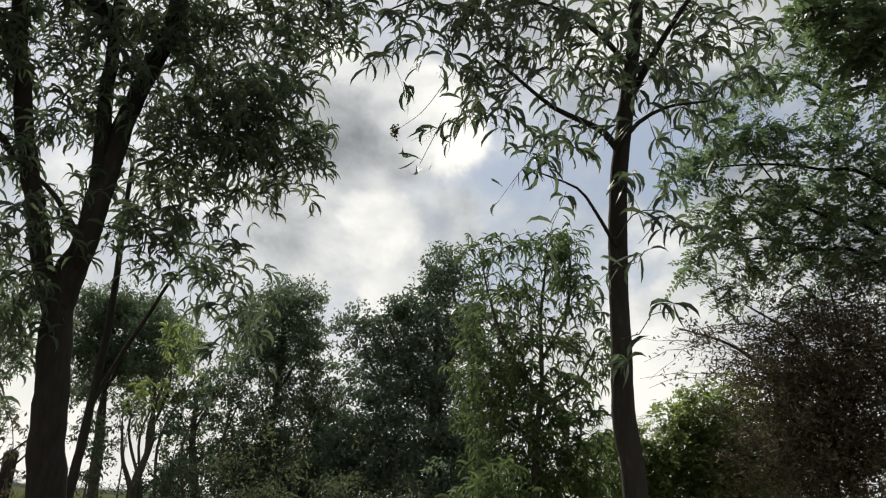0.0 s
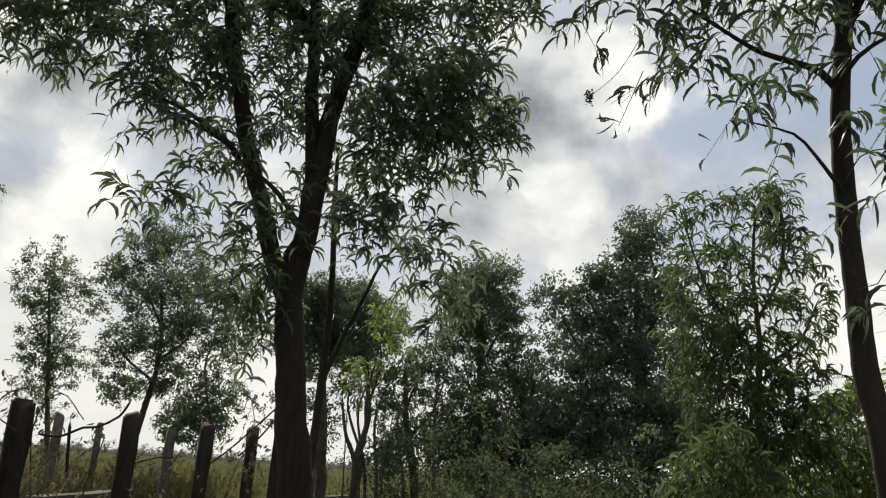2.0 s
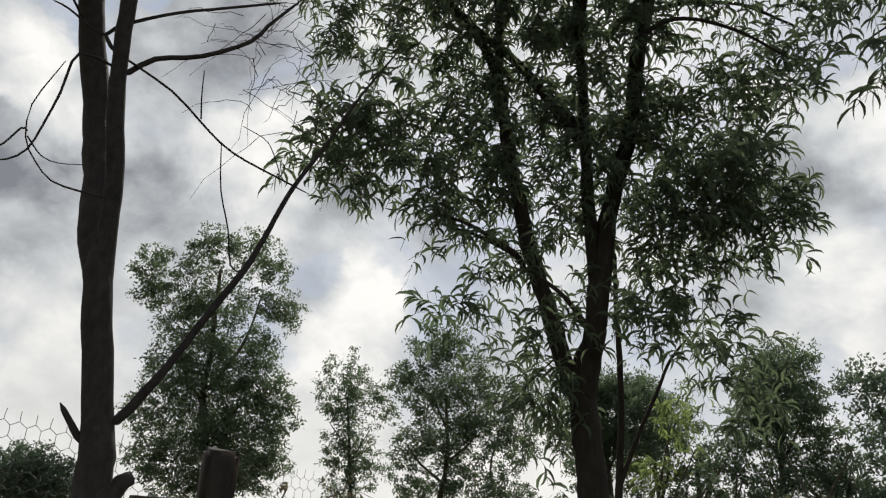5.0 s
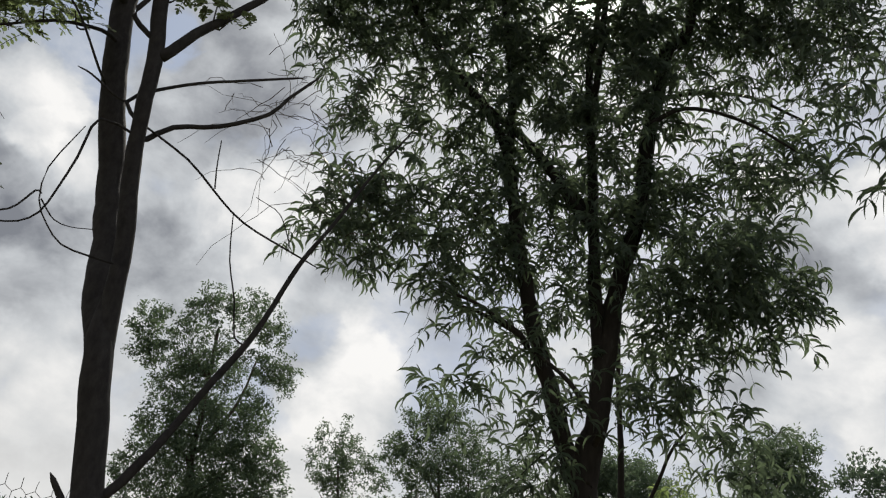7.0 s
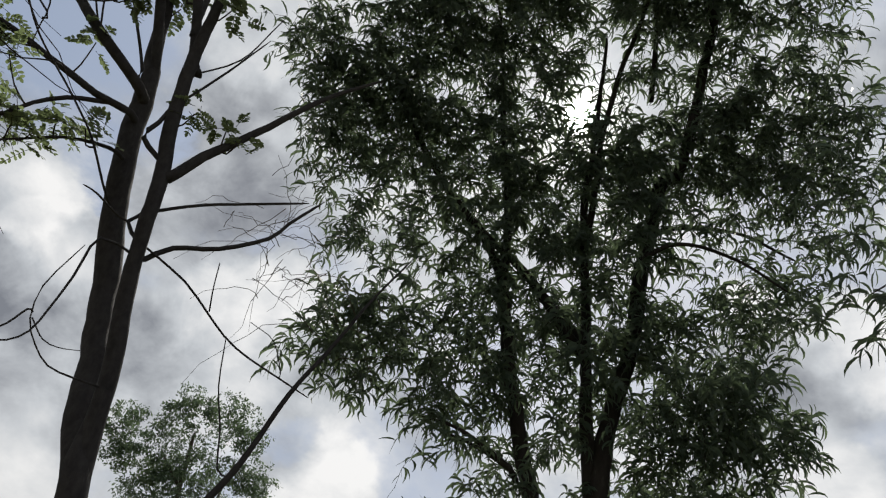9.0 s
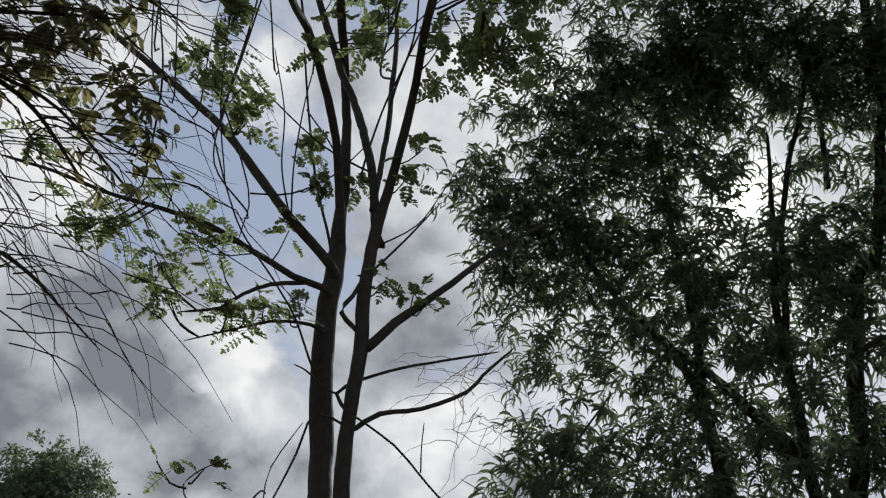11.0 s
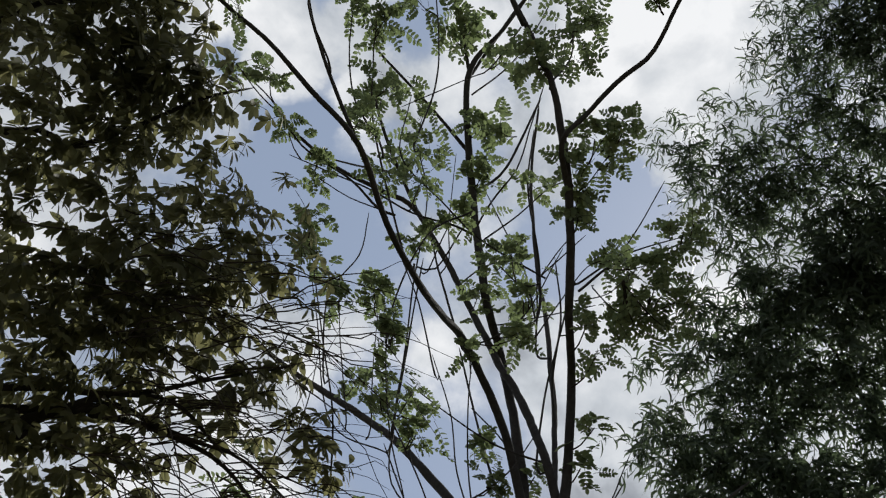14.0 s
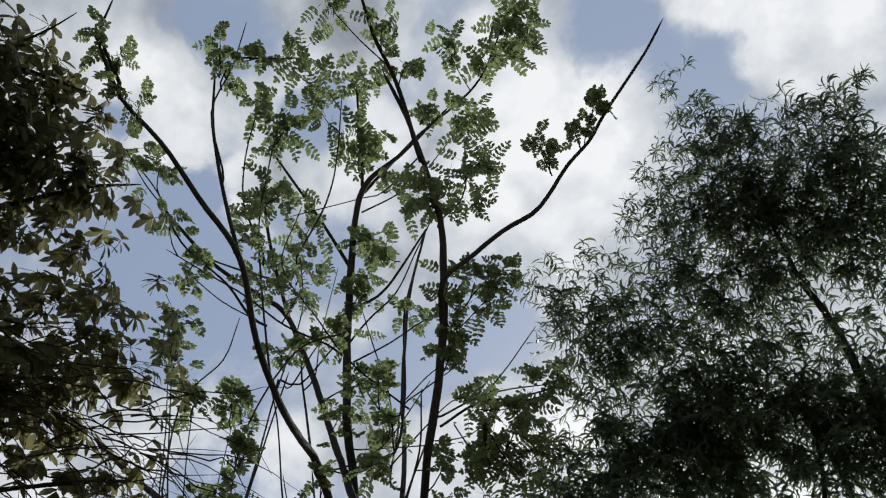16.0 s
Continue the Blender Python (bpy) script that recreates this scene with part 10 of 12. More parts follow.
for k in range(7):
    x, y = -3.75 + 0.34 * k + rng.normal(0, 0.08), 11.7 + rng.normal(0, 0.35)
    limb(tree_p, BARK_FAR, "stem", (x, y, -0.1, 0.030), (x + rng.normal(0, 0.06), y, 1.2, 0.025), (x + rng.normal(0, 0.12), y, 2.2, 0.018), (x + rng.normal(0, 0.22), y, rng.uniform(2.7, 3.3), 0.008), sides=7)

# ---- slender_tree ----
tree_q = thing("slender_tree", (-1.65, 12.90, 0.00), "airy low tree beside the dark crown", "tree", "thin trees behind the fence")
limb(tree_q, BARK_FAR, "trunk", (-1.55, 12.91, -0.15, 0.0862), (-1.60, 12.90, 0.71, 0.0677), (-1.65, 12.90, 1.57, 0.0639), (-1.73, 12.89, 2.25, 0.0432), (-1.77, 12.88, 2.94, 0.0225))
limb(tree_q, BARK_FAR, "limb", (-1.73, 12.89, 2.25, 0.0256), (-2.05, 12.84, 2.74, 0.0116))
limb(tree_q, BARK_FAR, "limb", (-1.73, 12.89, 2.42, 0.0256), (-1.46, 12.92, 2.97, 0.0116))
lv, tw = Leaves(FLAT, 0.78), Twigs()
leafy_clump(lv, (-1.67, 12.89, 3.22), 0.37, 1075, 0.066)
leafy_clump(lv, (-1.97, 12.85, 2.84), 0.41, 1166, 0.066)
leafy_clump(lv, (-1.45, 12.92, 2.88), 0.37, 921, 0.066)
leafy_clump(lv, (-1.74, 12.88, 2.34), 0.46, 1679, 0.066)
leafy_clump(lv, (-2.05, 12.84, 2.06), 0.46, 2160, 0.066)
leafy_clump(lv, (-1.43, 12.92, 1.94), 0.46, 2879, 0.066)
leafy_clump(lv, (-1.84, 12.87, 1.74), 0.46, 4800, 0.066)
leafy_clump(lv, (-2.35, 12.79, 1.78), 0.46, 3840, 0.066)
leafy_clump(lv, (-1.40, 12.93, 2.45), 0.41, 1943, 0.066)
lv.build("crown", LEAF_FAR_HAZED, tree_q)

for k in range(5):
    x, y = -2.15 + 0.27 * k + rng.normal(0, 0.06), 12.3 + rng.normal(0, 0.3)
    limb(tree_q, BARK_FAR, "stem", (x, y, -0.1, 0.030), (x + rng.normal(0, 0.06), y, 1.2, 0.025), (x + rng.normal(0, 0.12), y, 2.1, 0.018), (x + rng.normal(0, 0.2), y, rng.uniform(2.5, 3.1), 0.008), sides=7)

# ---- slender_tree ----
tree_y = thing("slender_tree", (-3.68, 10.56, 0.00), "thin forked young tree with sparse small leaves", "tree", "thin trees behind the fence")
limb(tree_y, BARK_FAR, "trunk", (-3.70, 10.57, -0.15, 0.045), (-3.68, 10.56, 0.7, 0.040), (-3.67, 10.56, 1.45, 0.036), (-3.82, 10.50, 1.85, 0.024), (-3.90, 10.48, 2.30, 0.012))
limb(tree_y, BARK_FAR, "limb", (-3.67, 10.56, 1.45, 0.030), (-3.56, 10.57, 1.80, 0.026), (-3.58, 10.55, 2.30, 0.021), (-3.50, 10.50, 2.75, 0.014), (-3.35, 10.40, 3.30, 0.007))
for k in range(6):
    x, y = -4.25 + 0.26 * k + rng.normal(0, 0.05), 10.5 + rng.normal(0, 0.15)
    limb(tree_y, BARK_FAR, "stem", (x, y, -0.1, 0.016), (x + rng.normal(0, 0.06), y, 1.1, 0.013), (x + rng.normal(0, 0.12), y, rng.uniform(1.9, 2.5), 0.005), sides=6)
lv, tw = Leaves(FLAT, 0.7), Twigs()
for p, rad, n in (((-4.16, 10.35, 2.18), 0.26, 330), ((-3.96, 10.45, 1.87), 0.24, 260), ((-3.83, 10.48, 2.20), 0.20, 150), ((-3.44, 10.60, 2.28), 0.26, 330), ((-3.24, 10.68, 1.96), 0.28, 420), ((-3.40, 10.64, 1.65), 0.26, 330),
                  ((-3.11, 10.67, 2.53), 0.28, 420), ((-4.15, 10.38, 1.63), 0.24, 260), ((-4.54, 10.16, 2.60), 0.24, 240), ((-4.72, 10.12, 2.14), 0.26, 280), ((-2.95, 10.72, 1.75), 0.26, 380)):
    leafy_clump(lv, p, rad, n, 0.058)
lv.build("crown", LEAF_FAR_HAZED, tree_y)
lv, tw = Leaves(SICKLE), Twigs()
for p, n in (((-3.44, 10.14, 2.70), 170), ((-3.65, 10.09, 2.51), 120), ((-3.20, 10.15, 3.09), 140), ((-3.35, 10.06, 3.34), 150), ((-2.99, 10.11, 3.62), 150), ((-3.13, 10.12, 3.39), 130)):
    drooping_spray(lv, tw, p, 0.22, n, 0.110, 10, 0.4, 0.6, 0.22)
lv.build("young_foliage", LEAF_OLIVE, tree_y, "bright yellow-green drooping young leaves")
tw.build("twig", TWIG, tree_y)

# ---- slender_tree ----
tree_r = thing("slender_tree", (-9.49, 11.90, 0.00), "slender tree with open rounded crown by the field", "tree", "thin trees behind the fence")
limb(tree_r, BARK_FAR, "trunk", (-9.40, 11.97, -0.15, 0.0648), (-9.44, 11.93, 0.63, 0.0509), (-9.49, 11.90, 1.41, 0.0480), (-9.59, 11.81, 2.25, 0.0377), (-9.71, 11.72, 3.22, 0.0274), (-9.81, 11.63, 4.01, 0.0170))
limb(tree_r, BARK_FAR, "limb", (-9.67, 11.75, 2.83, 0.0193), (-9.43, 11.94, 3.47, 0.0087))
limb(tree_r, BARK_FAR, "limb", (-9.69, 11.74, 3.02, 0.0193), (-9.98, 11.49, 3.47, 0.0087))
lv, tw = Leaves(FLAT, 0.7), Twigs()
leafy_clump(lv, (-9.87, 11.59, 4.52), 0.38, 1411, 0.059)
leafy_clump(lv, (-9.99, 11.48, 4.08), 0.38, 1411, 0.059)
leafy_clump(lv, (-9.56, 11.84, 4.16), 0.38, 1411, 0.059)
leafy_clump(lv, (-9.85, 11.60, 3.60), 0.41, 1663, 0.059)
leafy_clump(lv, (-9.32, 12.03, 3.79), 0.30, 790, 0.059)
leafy_clump(lv, (-9.68, 11.74, 3.12), 0.43, 1843, 0.059)
leafy_clump(lv, (-9.94, 11.53, 2.93), 0.32, 907, 0.059)
leafy_clump(lv, (-9.37, 11.98, 2.77), 0.37, 1411, 0.059)
leafy_clump(lv, (-9.72, 11.71, 2.62), 0.37, 1411, 0.059)
leafy_clump(lv, (-9.69, 11.73, 2.15), 0.37, 1234, 0.059)
leafy_clump(lv, (-9.28, 12.06, 4.11), 0.20, 233, 0.059)
lv.build("crown", LEAF_FAR_HAZED, tree_r)

# ---- slender_tree ----
tree_s = thing("slender_tree", (-7.79, 11.64, 0.00), "crooked slender tree with airy crown by the fence", "tree", "thin trees behind the fence")
limb(tree_s, BARK_FAR, "trunk", (-7.88, 11.58, -0.15, 0.0862), (-7.83, 11.61, 0.59, 0.0677), (-7.79, 11.64, 1.33, 0.0639), (-7.69, 11.71, 2.05, 0.0536), (-7.61, 11.76, 2.61, 0.0433), (-7.61, 11.76, 3.27, 0.0330), (-7.70, 11.70, 4.04, 0.0227))
limb(tree_s, BARK_FAR, "limb", (-7.64, 11.74, 2.56, 0.0256), (-7.98, 11.51, 2.85, 0.0186), (-8.16, 11.39, 3.10, 0.0116))
limb(tree_s, BARK_FAR, "limb", (-7.60, 11.76, 2.89, 0.0257), (-7.25, 11.98, 3.32, 0.0187), (-7.24, 11.99, 3.90, 0.0117))
limb(tree_s, BARK_FAR, "limb", (-7.64, 11.74, 3.46, 0.0258), (-7.89, 11.57, 4.01, 0.0117))
limb(tree_s, BARK_FAR, "limb", (-6.75, 12.26, 1.87, 0.0256), (-6.95, 12.15, 2.78, 0.0186), (-6.89, 12.19, 3.36, 0.0116))
lv, tw = Leaves(FLAT, 0.62), Twigs()
leafy_clump(lv, (-7.69, 11.71, 4.99), 0.46, 3674, 0.059)
leafy_clump(lv, (-7.99, 11.51, 4.79), 0.35, 1975, 0.059)
leafy_clump(lv, (-8.22, 11.35, 4.20), 0.35, 1975, 0.059)
leafy_clump(lv, (-8.39, 11.23, 4.32), 0.20, 483, 0.059)
leafy_clump(lv, (-7.81, 11.62, 4.02), 0.50, 4536, 0.059)
leafy_clump(lv, (-7.36, 11.91, 4.28), 0.50, 4536, 0.059)
leafy_clump(lv, (-7.88, 11.58, 3.24), 0.45, 3674, 0.059)
leafy_clump(lv, (-7.42, 11.87, 3.39), 0.50, 4536, 0.059)
leafy_clump(lv, (-6.97, 12.14, 3.74), 0.45, 3265, 0.059)
leafy_clump(lv, (-8.15, 11.40, 3.01), 0.30, 1270, 0.059)
leafy_clump(lv, (-7.71, 11.69, 2.51), 0.34, 1728, 0.059)
leafy_clump(lv, (-7.27, 11.97, 2.74), 0.39, 2580, 0.059)
leafy_clump(lv, (-8.01, 11.50, 2.47), 0.34, 1728, 0.059)
leafy_clump(lv, (-7.11, 12.06, 2.11), 0.44, 4082, 0.059)
leafy_clump(lv, (-6.74, 12.27, 2.42), 0.39, 3225, 0.059)
leafy_clump(lv, (-6.84, 12.21, 1.86), 0.39, 3225, 0.059)
leafy_clump(lv, (-6.74, 12.27, 3.18), 0.40, 2257, 0.059)
leafy_clump(lv, (-6.59, 12.35, 4.19), 0.40, 1935, 0.059)
leafy_clump(lv, (-6.51, 12.39, 3.40), 0.40, 1935, 0.059)
leafy_clump(lv, (-7.32, 11.94, 1.82), 0.25, 882, 0.059)
lv.build("crown", LEAF_FAR_HAZED, tree_s)

# ---- slender_tree ----
tree_t = thing("slender_tree", (-4.73, 12.09, 0.00), "leafy tree half hidden behind the forked acacia", "tree", "thin trees behind the fence")
limb(tree_t, BARK_FAR, "trunk", (-4.68, 12.11, -0.15, 0.0862), (-4.71, 12.10, 0.56, 0.0677), (-4.73, 12.09, 1.27, 0.0639), (-4.82, 12.06, 2.31, 0.0432), (-4.86, 12.04, 3.29, 0.0226))
limb(tree_t, BARK_FAR, "limb", (-4.86, 12.04, 2.83, 0.0257), (-4.57, 12.15, 3.40, 0.0116))
lv, tw = Leaves(FLAT, 0.95), Twigs()
leafy_clump(lv, (-4.96, 12.00, 4.02), 0.37, 2661, 0.059)
leafy_clump(lv, (-4.62, 12.13, 4.14), 0.37, 2661, 0.059)
leafy_clump(lv, (-4.26, 12.26, 3.89), 0.33, 1811, 0.059)
leafy_clump(lv, (-4.91, 12.02, 3.37), 0.37, 2365, 0.059)
leafy_clump(lv, (-4.47, 12.18, 3.32), 0.37, 2365, 0.059)
leafy_clump(lv, (-4.05, 12.33, 3.44), 0.32, 1584, 0.059)
leafy_clump(lv, (-5.32, 11.85, 3.34), 0.37, 1774, 0.059)
lv.build("crown", LEAF_FAR_HAZED, tree_t)

# ---- eucalyptus_tree ----
tree_u = thing("eucalyptus_tree", (-11.90, 10.75, 0.00), "tall full-crowned tree standing alone by the field", "tree", "thin trees behind the fence")
limb(tree_u, BARK_FAR, "trunk", (-11.71, 10.97, -0.15, 0.1214), (-11.81, 10.86, 0.89, 0.0953), (-11.90, 10.75, 1.94, 0.0899), (-12.07, 10.58, 2.74, 0.0755), (-12.26, 10.36, 3.76, 0.0613), (-12.28, 10.34, 4.85, 0.0471), (-12.34, 10.26, 6.34, 0.0329))
limb(tree_u, BARK_FAR, "limb", (-12.18, 10.45, 3.56, 0.0362), (-12.68, 9.85, 4.53, 0.0165))
limb(tree_u, BARK_FAR, "limb", (-12.21, 10.41, 3.98, 0.0364), (-11.89, 10.77, 4.93, 0.0267), (-11.75, 10.92, 6.01, 0.0168))
limb(tree_u, BARK_FAR, "limb", (-12.30, 10.32, 5.30, 0.0370), (-12.64, 9.90, 5.90, 0.0168))
limb(tree_u, BARK_FAR, "limb", (-12.15, 10.48, 3.14, 0.0361), (-11.64, 11.04, 3.98, 0.0164))
lv, tw = Leaves(FLAT, 0.85), Twigs()
leafy_clump(lv, (-12.51, 10.06, 6.90), 0.38, 1167, 0.072)
leafy_clump(lv, (-12.61, 9.94, 6.50), 0.38, 1050, 0.072)
leafy_clump(lv, (-13.03, 9.39, 6.19), 0.45, 1646, 0.072)
leafy_clump(lv, (-13.14, 9.25, 5.75), 0.29, 570, 0.072)
leafy_clump(lv, (-11.95, 10.71, 6.81), 0.50, 2010, 0.072)
leafy_clump(lv, (-11.61, 11.07, 6.53), 0.35, 820, 0.072)
leafy_clump(lv, (-11.44, 11.23, 5.72), 0.41, 1396, 0.072)
leafy_clump(lv, (-11.76, 10.91, 5.77), 0.41, 837, 0.072)
leafy_clump(lv, (-12.79, 9.71, 5.51), 0.52, 2308, 0.072)
leafy_clump(lv, (-12.28, 10.34, 5.77), 0.52, 2539, 0.072)
leafy_clump(lv, (-12.46, 10.12, 4.92), 0.63, 4138, 0.072)
leafy_clump(lv, (-11.81, 10.86, 4.84), 0.57, 2850, 0.072)
leafy_clump(lv, (-12.70, 9.82, 4.20), 0.51, 2308, 0.072)
leafy_clump(lv, (-12.16, 10.47, 4.10), 0.68, 5335, 0.072)
leafy_clump(lv, (-11.58, 11.10, 4.10), 0.57, 3420, 0.072)
leafy_clump(lv, (-11.26, 11.41, 4.04), 0.28, 570, 0.072)
leafy_clump(lv, (-12.80, 9.70, 3.43), 0.45, 1824, 0.072)
leafy_clump(lv, (-12.33, 10.28, 3.21), 0.68, 5745, 0.072)
leafy_clump(lv, (-11.63, 11.05, 3.23), 0.62, 4483, 0.072)
leafy_clump(lv, (-11.20, 11.46, 3.51), 0.28, 641, 0.072)
leafy_clump(lv, (-12.71, 9.81, 2.73), 0.45, 1824, 0.072)
leafy_clump(lv, (-11.91, 10.75, 2.56), 0.68, 5335, 0.072)
leafy_clump(lv, (-12.41, 10.18, 2.28), 0.51, 2308, 0.072)
leafy_clump(lv, (-11.41, 11.26, 2.63), 0.45, 1824, 0.072)
leafy_clump(lv, (-11.21, 11.46, 2.87), 0.28, 498, 0.072)
lv.build("crown", LEAF_FAR_HAZED, tree_u)

# ---- distant_tree ----
tree_v = thing("distant_tree", (-12.00, 7.36, 0.00), "low dark tree beyond the wire fence", "tree", "thin trees behind the fence")
limb(tree_v, BARK_FAR, "trunk", (-11.93, 7.48, -0.15, 0.0929), (-11.96, 7.42, 0.67, 0.0729), (-12.00, 7.36, 1.49, 0.0688), (-12.03, 7.31, 1.81, 0.0465), (-12.07, 7.25, 2.05, 0.0241))
lv, tw = Leaves(FLAT), Twigs()
leafy_clump(lv, (-12.17, 7.09, 2.19), 0.34, 1764, 0.063)
leafy_clump(lv, (-11.99, 7.38, 2.07), 0.39, 2304, 0.063)
leafy_clump(lv, (-12.17, 7.09, 1.87), 0.39, 2764, 0.063)
leafy_clump(lv, (-11.84, 7.61, 1.93), 0.34, 1764, 0.063)
leafy_clump(lv, (-11.99, 7.38, 1.74), 0.44, 3499, 0.063)
leafy_clump(lv, (-12.36, 6.76, 1.91), 0.49, 3600, 0.063)
lv.build("crown", LEAF_DARK, tree_v)

# ---- distant_tree ----
tree_w = thing("distant_tree", (-8.66, 2.86, 0.00), "bushy tree crown standing behind the twin-stemmed tree", "tree", "thin trees behind the fence")
limb(tree_w, BARK_FAR, "trunk", (-8.45, 3.45, -0.15, 0.0605), (-8.55, 3.15, 1.47, 0.0475), (-8.66, 2.86, 3.09, 0.0448), (-8.73, 2.66, 3.55, 0.0305), (-8.82, 2.41, 4.15, 0.0161))
lv, tw = Leaves(FLAT), Twigs()
leafy_clump(lv, (-8.90, 2.13, 4.35), 0.30, 1968, 0.050)
leafy_clump(lv, (-8.81, 2.43, 4.40), 0.30, 1968, 0.050)
leafy_clump(lv, (-8.93, 2.02, 4.12), 0.30, 1968, 0.050)
leafy_clump(lv, (-8.82, 2.41, 4.09), 0.39, 3888, 0.050)
leafy_clump(lv, (-8.71, 2.72, 4.39), 0.20, 680, 0.050)
leafy_clump(lv, (-8.84, 2.34, 3.67), 0.52, 6912, 0.050)
leafy_clump(lv, (-8.69, 2.80, 3.82), 0.52, 6912, 0.050)
lv.build("crown", LEAF_FAR_HAZED, tree_w)

# ---- feather_leaf_tree ----
tree_x = thing("feather_leaf_tree", (3.10, 3.70, 0.00), "spreading tree with fine feathered dark green leaves", "tree")
limb(tree_x, BARK_DARK, "trunk", (3.10, 3.70, -0.15, 0.15), (3.08, 3.70, 1.0, 0.12), (3.0, 3.72, 2.1, 0.10), (2.9, 3.75, 3.4, 0.07), (2.7, 3.8, 4.6, 0.04), sides=14)
limb(tree_x, BARK_DARK, "limb", (3.05, 3.71, 2.00, 0.0110), (2.15, 3.73, 2.78, 0.0110), (1.89, 3.87, 2.89, 0.0080), (1.65, 3.98, 2.97, 0.0055), (1.46, 4.05, 2.92, 0.0030))
limb(tree_x, BARK_DARK, "limb", (3.05, 3.71, 2.40, 0.0110), (2.20, 3.70, 3.19, 0.0110), (1.94, 3.84, 3.33, 0.0080), (1.69, 3.96, 3.39, 0.0055), (1.39, 4.07, 3.39, 0.0030))
limb(tree_x, BARK_DARK, "limb", (3.05, 3.71, 2.20, 0.0110), (2.16, 3.72, 2.93, 0.0110), (1.92, 3.85, 3.08, 0.0080), (1.76, 3.93, 3.25, 0.0055), (1.64, 3.98, 3.47, 0.0030))
limb(tree_x, BARK_DARK, "limb", (3.05, 3.71, 2.90, 0.0110), (2.23, 3.68, 3.70, 0.0110), (2.04, 3.79, 3.74, 0.0080), (1.85, 3.89, 3.92, 0.0055), (1.69, 3.96, 3.91, 0.0030))
lv, tw = Leaves(LEAFLET), Twigs()


def feathered(lv, tw, centre, radius, count):
    centre = np.array(centre)
    for _ in range(count):
        base = centre + directions(1, 0.8)[0] * radius * rng.random() ** 0.5
        head = unit(directions(1, 0.8)[0] + (-0.25, 0, -0.2))
        pinnate_leaf(lv, tw, base, head, rng.uniform(0.10, 0.16), 7, 0.034, 0.35, 0.001)


feathered(lv, tw, (1.71, 3.95, 3.94), 0.16, 30)
feathered(lv, tw, (1.87, 3.87, 3.95), 0.16, 30)
feathered(lv, tw, (2.01, 3.81, 3.68), 0.15, 38)
feathered(lv, tw, (1.64, 3.98, 3.57), 0.17, 47)
feathered(lv, tw, (1.45, 4.05, 3.48), 0.15, 38)
feathered(lv, tw, (1.25, 4.12, 3.33), 0.09, 14)
feathered(lv, tw, (1.35, 4.09, 3.39), 0.10, 17)
feathered(lv, tw, (1.80, 3.91, 3.51), 0.20, 75)
feathered(lv, tw, (2.01, 3.80, 3.38), 0.20, 68)
feathered(lv, tw, (2.17, 3.72, 3.45), 0.13, 24)
feathered(lv, tw, (1.49, 4.03, 3.14), 0.14, 33)
feathered(lv, tw, (1.66, 3.97, 3.20), 0.18, 63)
feathered(lv, tw, (1.88, 3.87, 3.17), 0.19, 75)
feathered(lv, tw, (2.08, 3.76, 3.09), 0.19, 75)
feathered(lv, tw, (1.42, 4.06, 2.92), 0.12, 27)
feathered(lv, tw, (1.59, 4.00, 2.98), 0.16, 52)
feathered(lv, tw, (1.79, 3.91, 2.90), 0.17, 63)
feathered(lv, tw, (2.00, 3.81, 2.85), 0.19, 75)
feathered(lv, tw, (1.48, 4.04, 2.71), 0.11, 23)
feathered(lv, tw, (1.32, 4.09, 2.80), 0.08, 11)
feathered(lv, tw, (1.61, 3.99, 2.76), 0.11, 20)
feathered(lv, tw, (1.83, 3.89, 2.69), 0.13, 24)
feathered(lv, tw, (2.13, 3.74, 2.81), 0.16, 47)
feathered(lv, tw, (1.65, 4.21, 3.90), 0.16, 34)
feathered(lv, tw, (2.31, 3.63, 3.26), 0.26, 121)
feathered(lv, tw, (2.28, 3.65, 2.82), 0.25, 121)
feathered(lv, tw, (2.35, 3.60, 3.73), 0.27, 121)
feathered(lv, tw, (1.22, 2.22, 3.14), 0.12, 45)
feathered(lv, tw, (1.30, 2.20, 3.05), 0.12, 57)
feathered(lv, tw, (1.32, 2.21, 2.92), 0.09, 34)
feathered(lv, tw, (1.15, 2.25, 3.17), 0.07, 16)
feathered(lv, tw, (1.44, 2.12, 2.98), 0.19, 107)
lv.build("crown", LEAF_FEATHER, tree_x, "fine feathered dark green leaflets")
tw.build("leaf_stalk", TWIG, tree_x)

# ---- dry_bush ----
bush_q = thing("dry_bush", (1.86, 3.77, 0.00), "tangled brown bush of dry thorny twigs", "bush")
tw, lv = Twigs(), Leaves(LINEAR)


def bramble(lv, tw, centre, radius, count):
    """Crossing dry twigs with withered little leaves."""
    centre = np.array(centre)
    for _ in range(count):
        base = centre + directions(1)[0] * radius * rng.random() ** 0.5
        line = drooping_whip(tw, base, directions(1, 0.5)[0] + (-0.45, 0, 0.3), rng.uniform(0.2, 0.55), rng.uniform(0.0, 0.4), 0.0024, 6)
        p = line[rng.integers(0, 5, 28)] + rng.normal(0, 0.022, (28, 3))
        lv.add(p, directions(28), directions(28), rng.uniform(0.016, 0.034, 28))


bramble(lv, tw, (1.84, 3.78, 2.43), 0.15, 23)
bramble(lv, tw, (2.00, 3.70, 2.48), 0.18, 48)
bramble(lv, tw, (1.70, 3.84, 2.35), 0.17, 36)
bramble(lv, tw, (1.58, 3.89, 2.29), 0.12, 15)
bramble(lv, tw, (1.50, 3.92, 2.21), 0.07, 4)
bramble(lv, tw, (1.83, 3.78, 2.24), 0.24, 112)
bramble(lv, tw, (2.02, 3.68, 2.26), 0.21, 92)
bramble(lv, tw, (1.73, 3.83, 2.13), 0.18, 53)
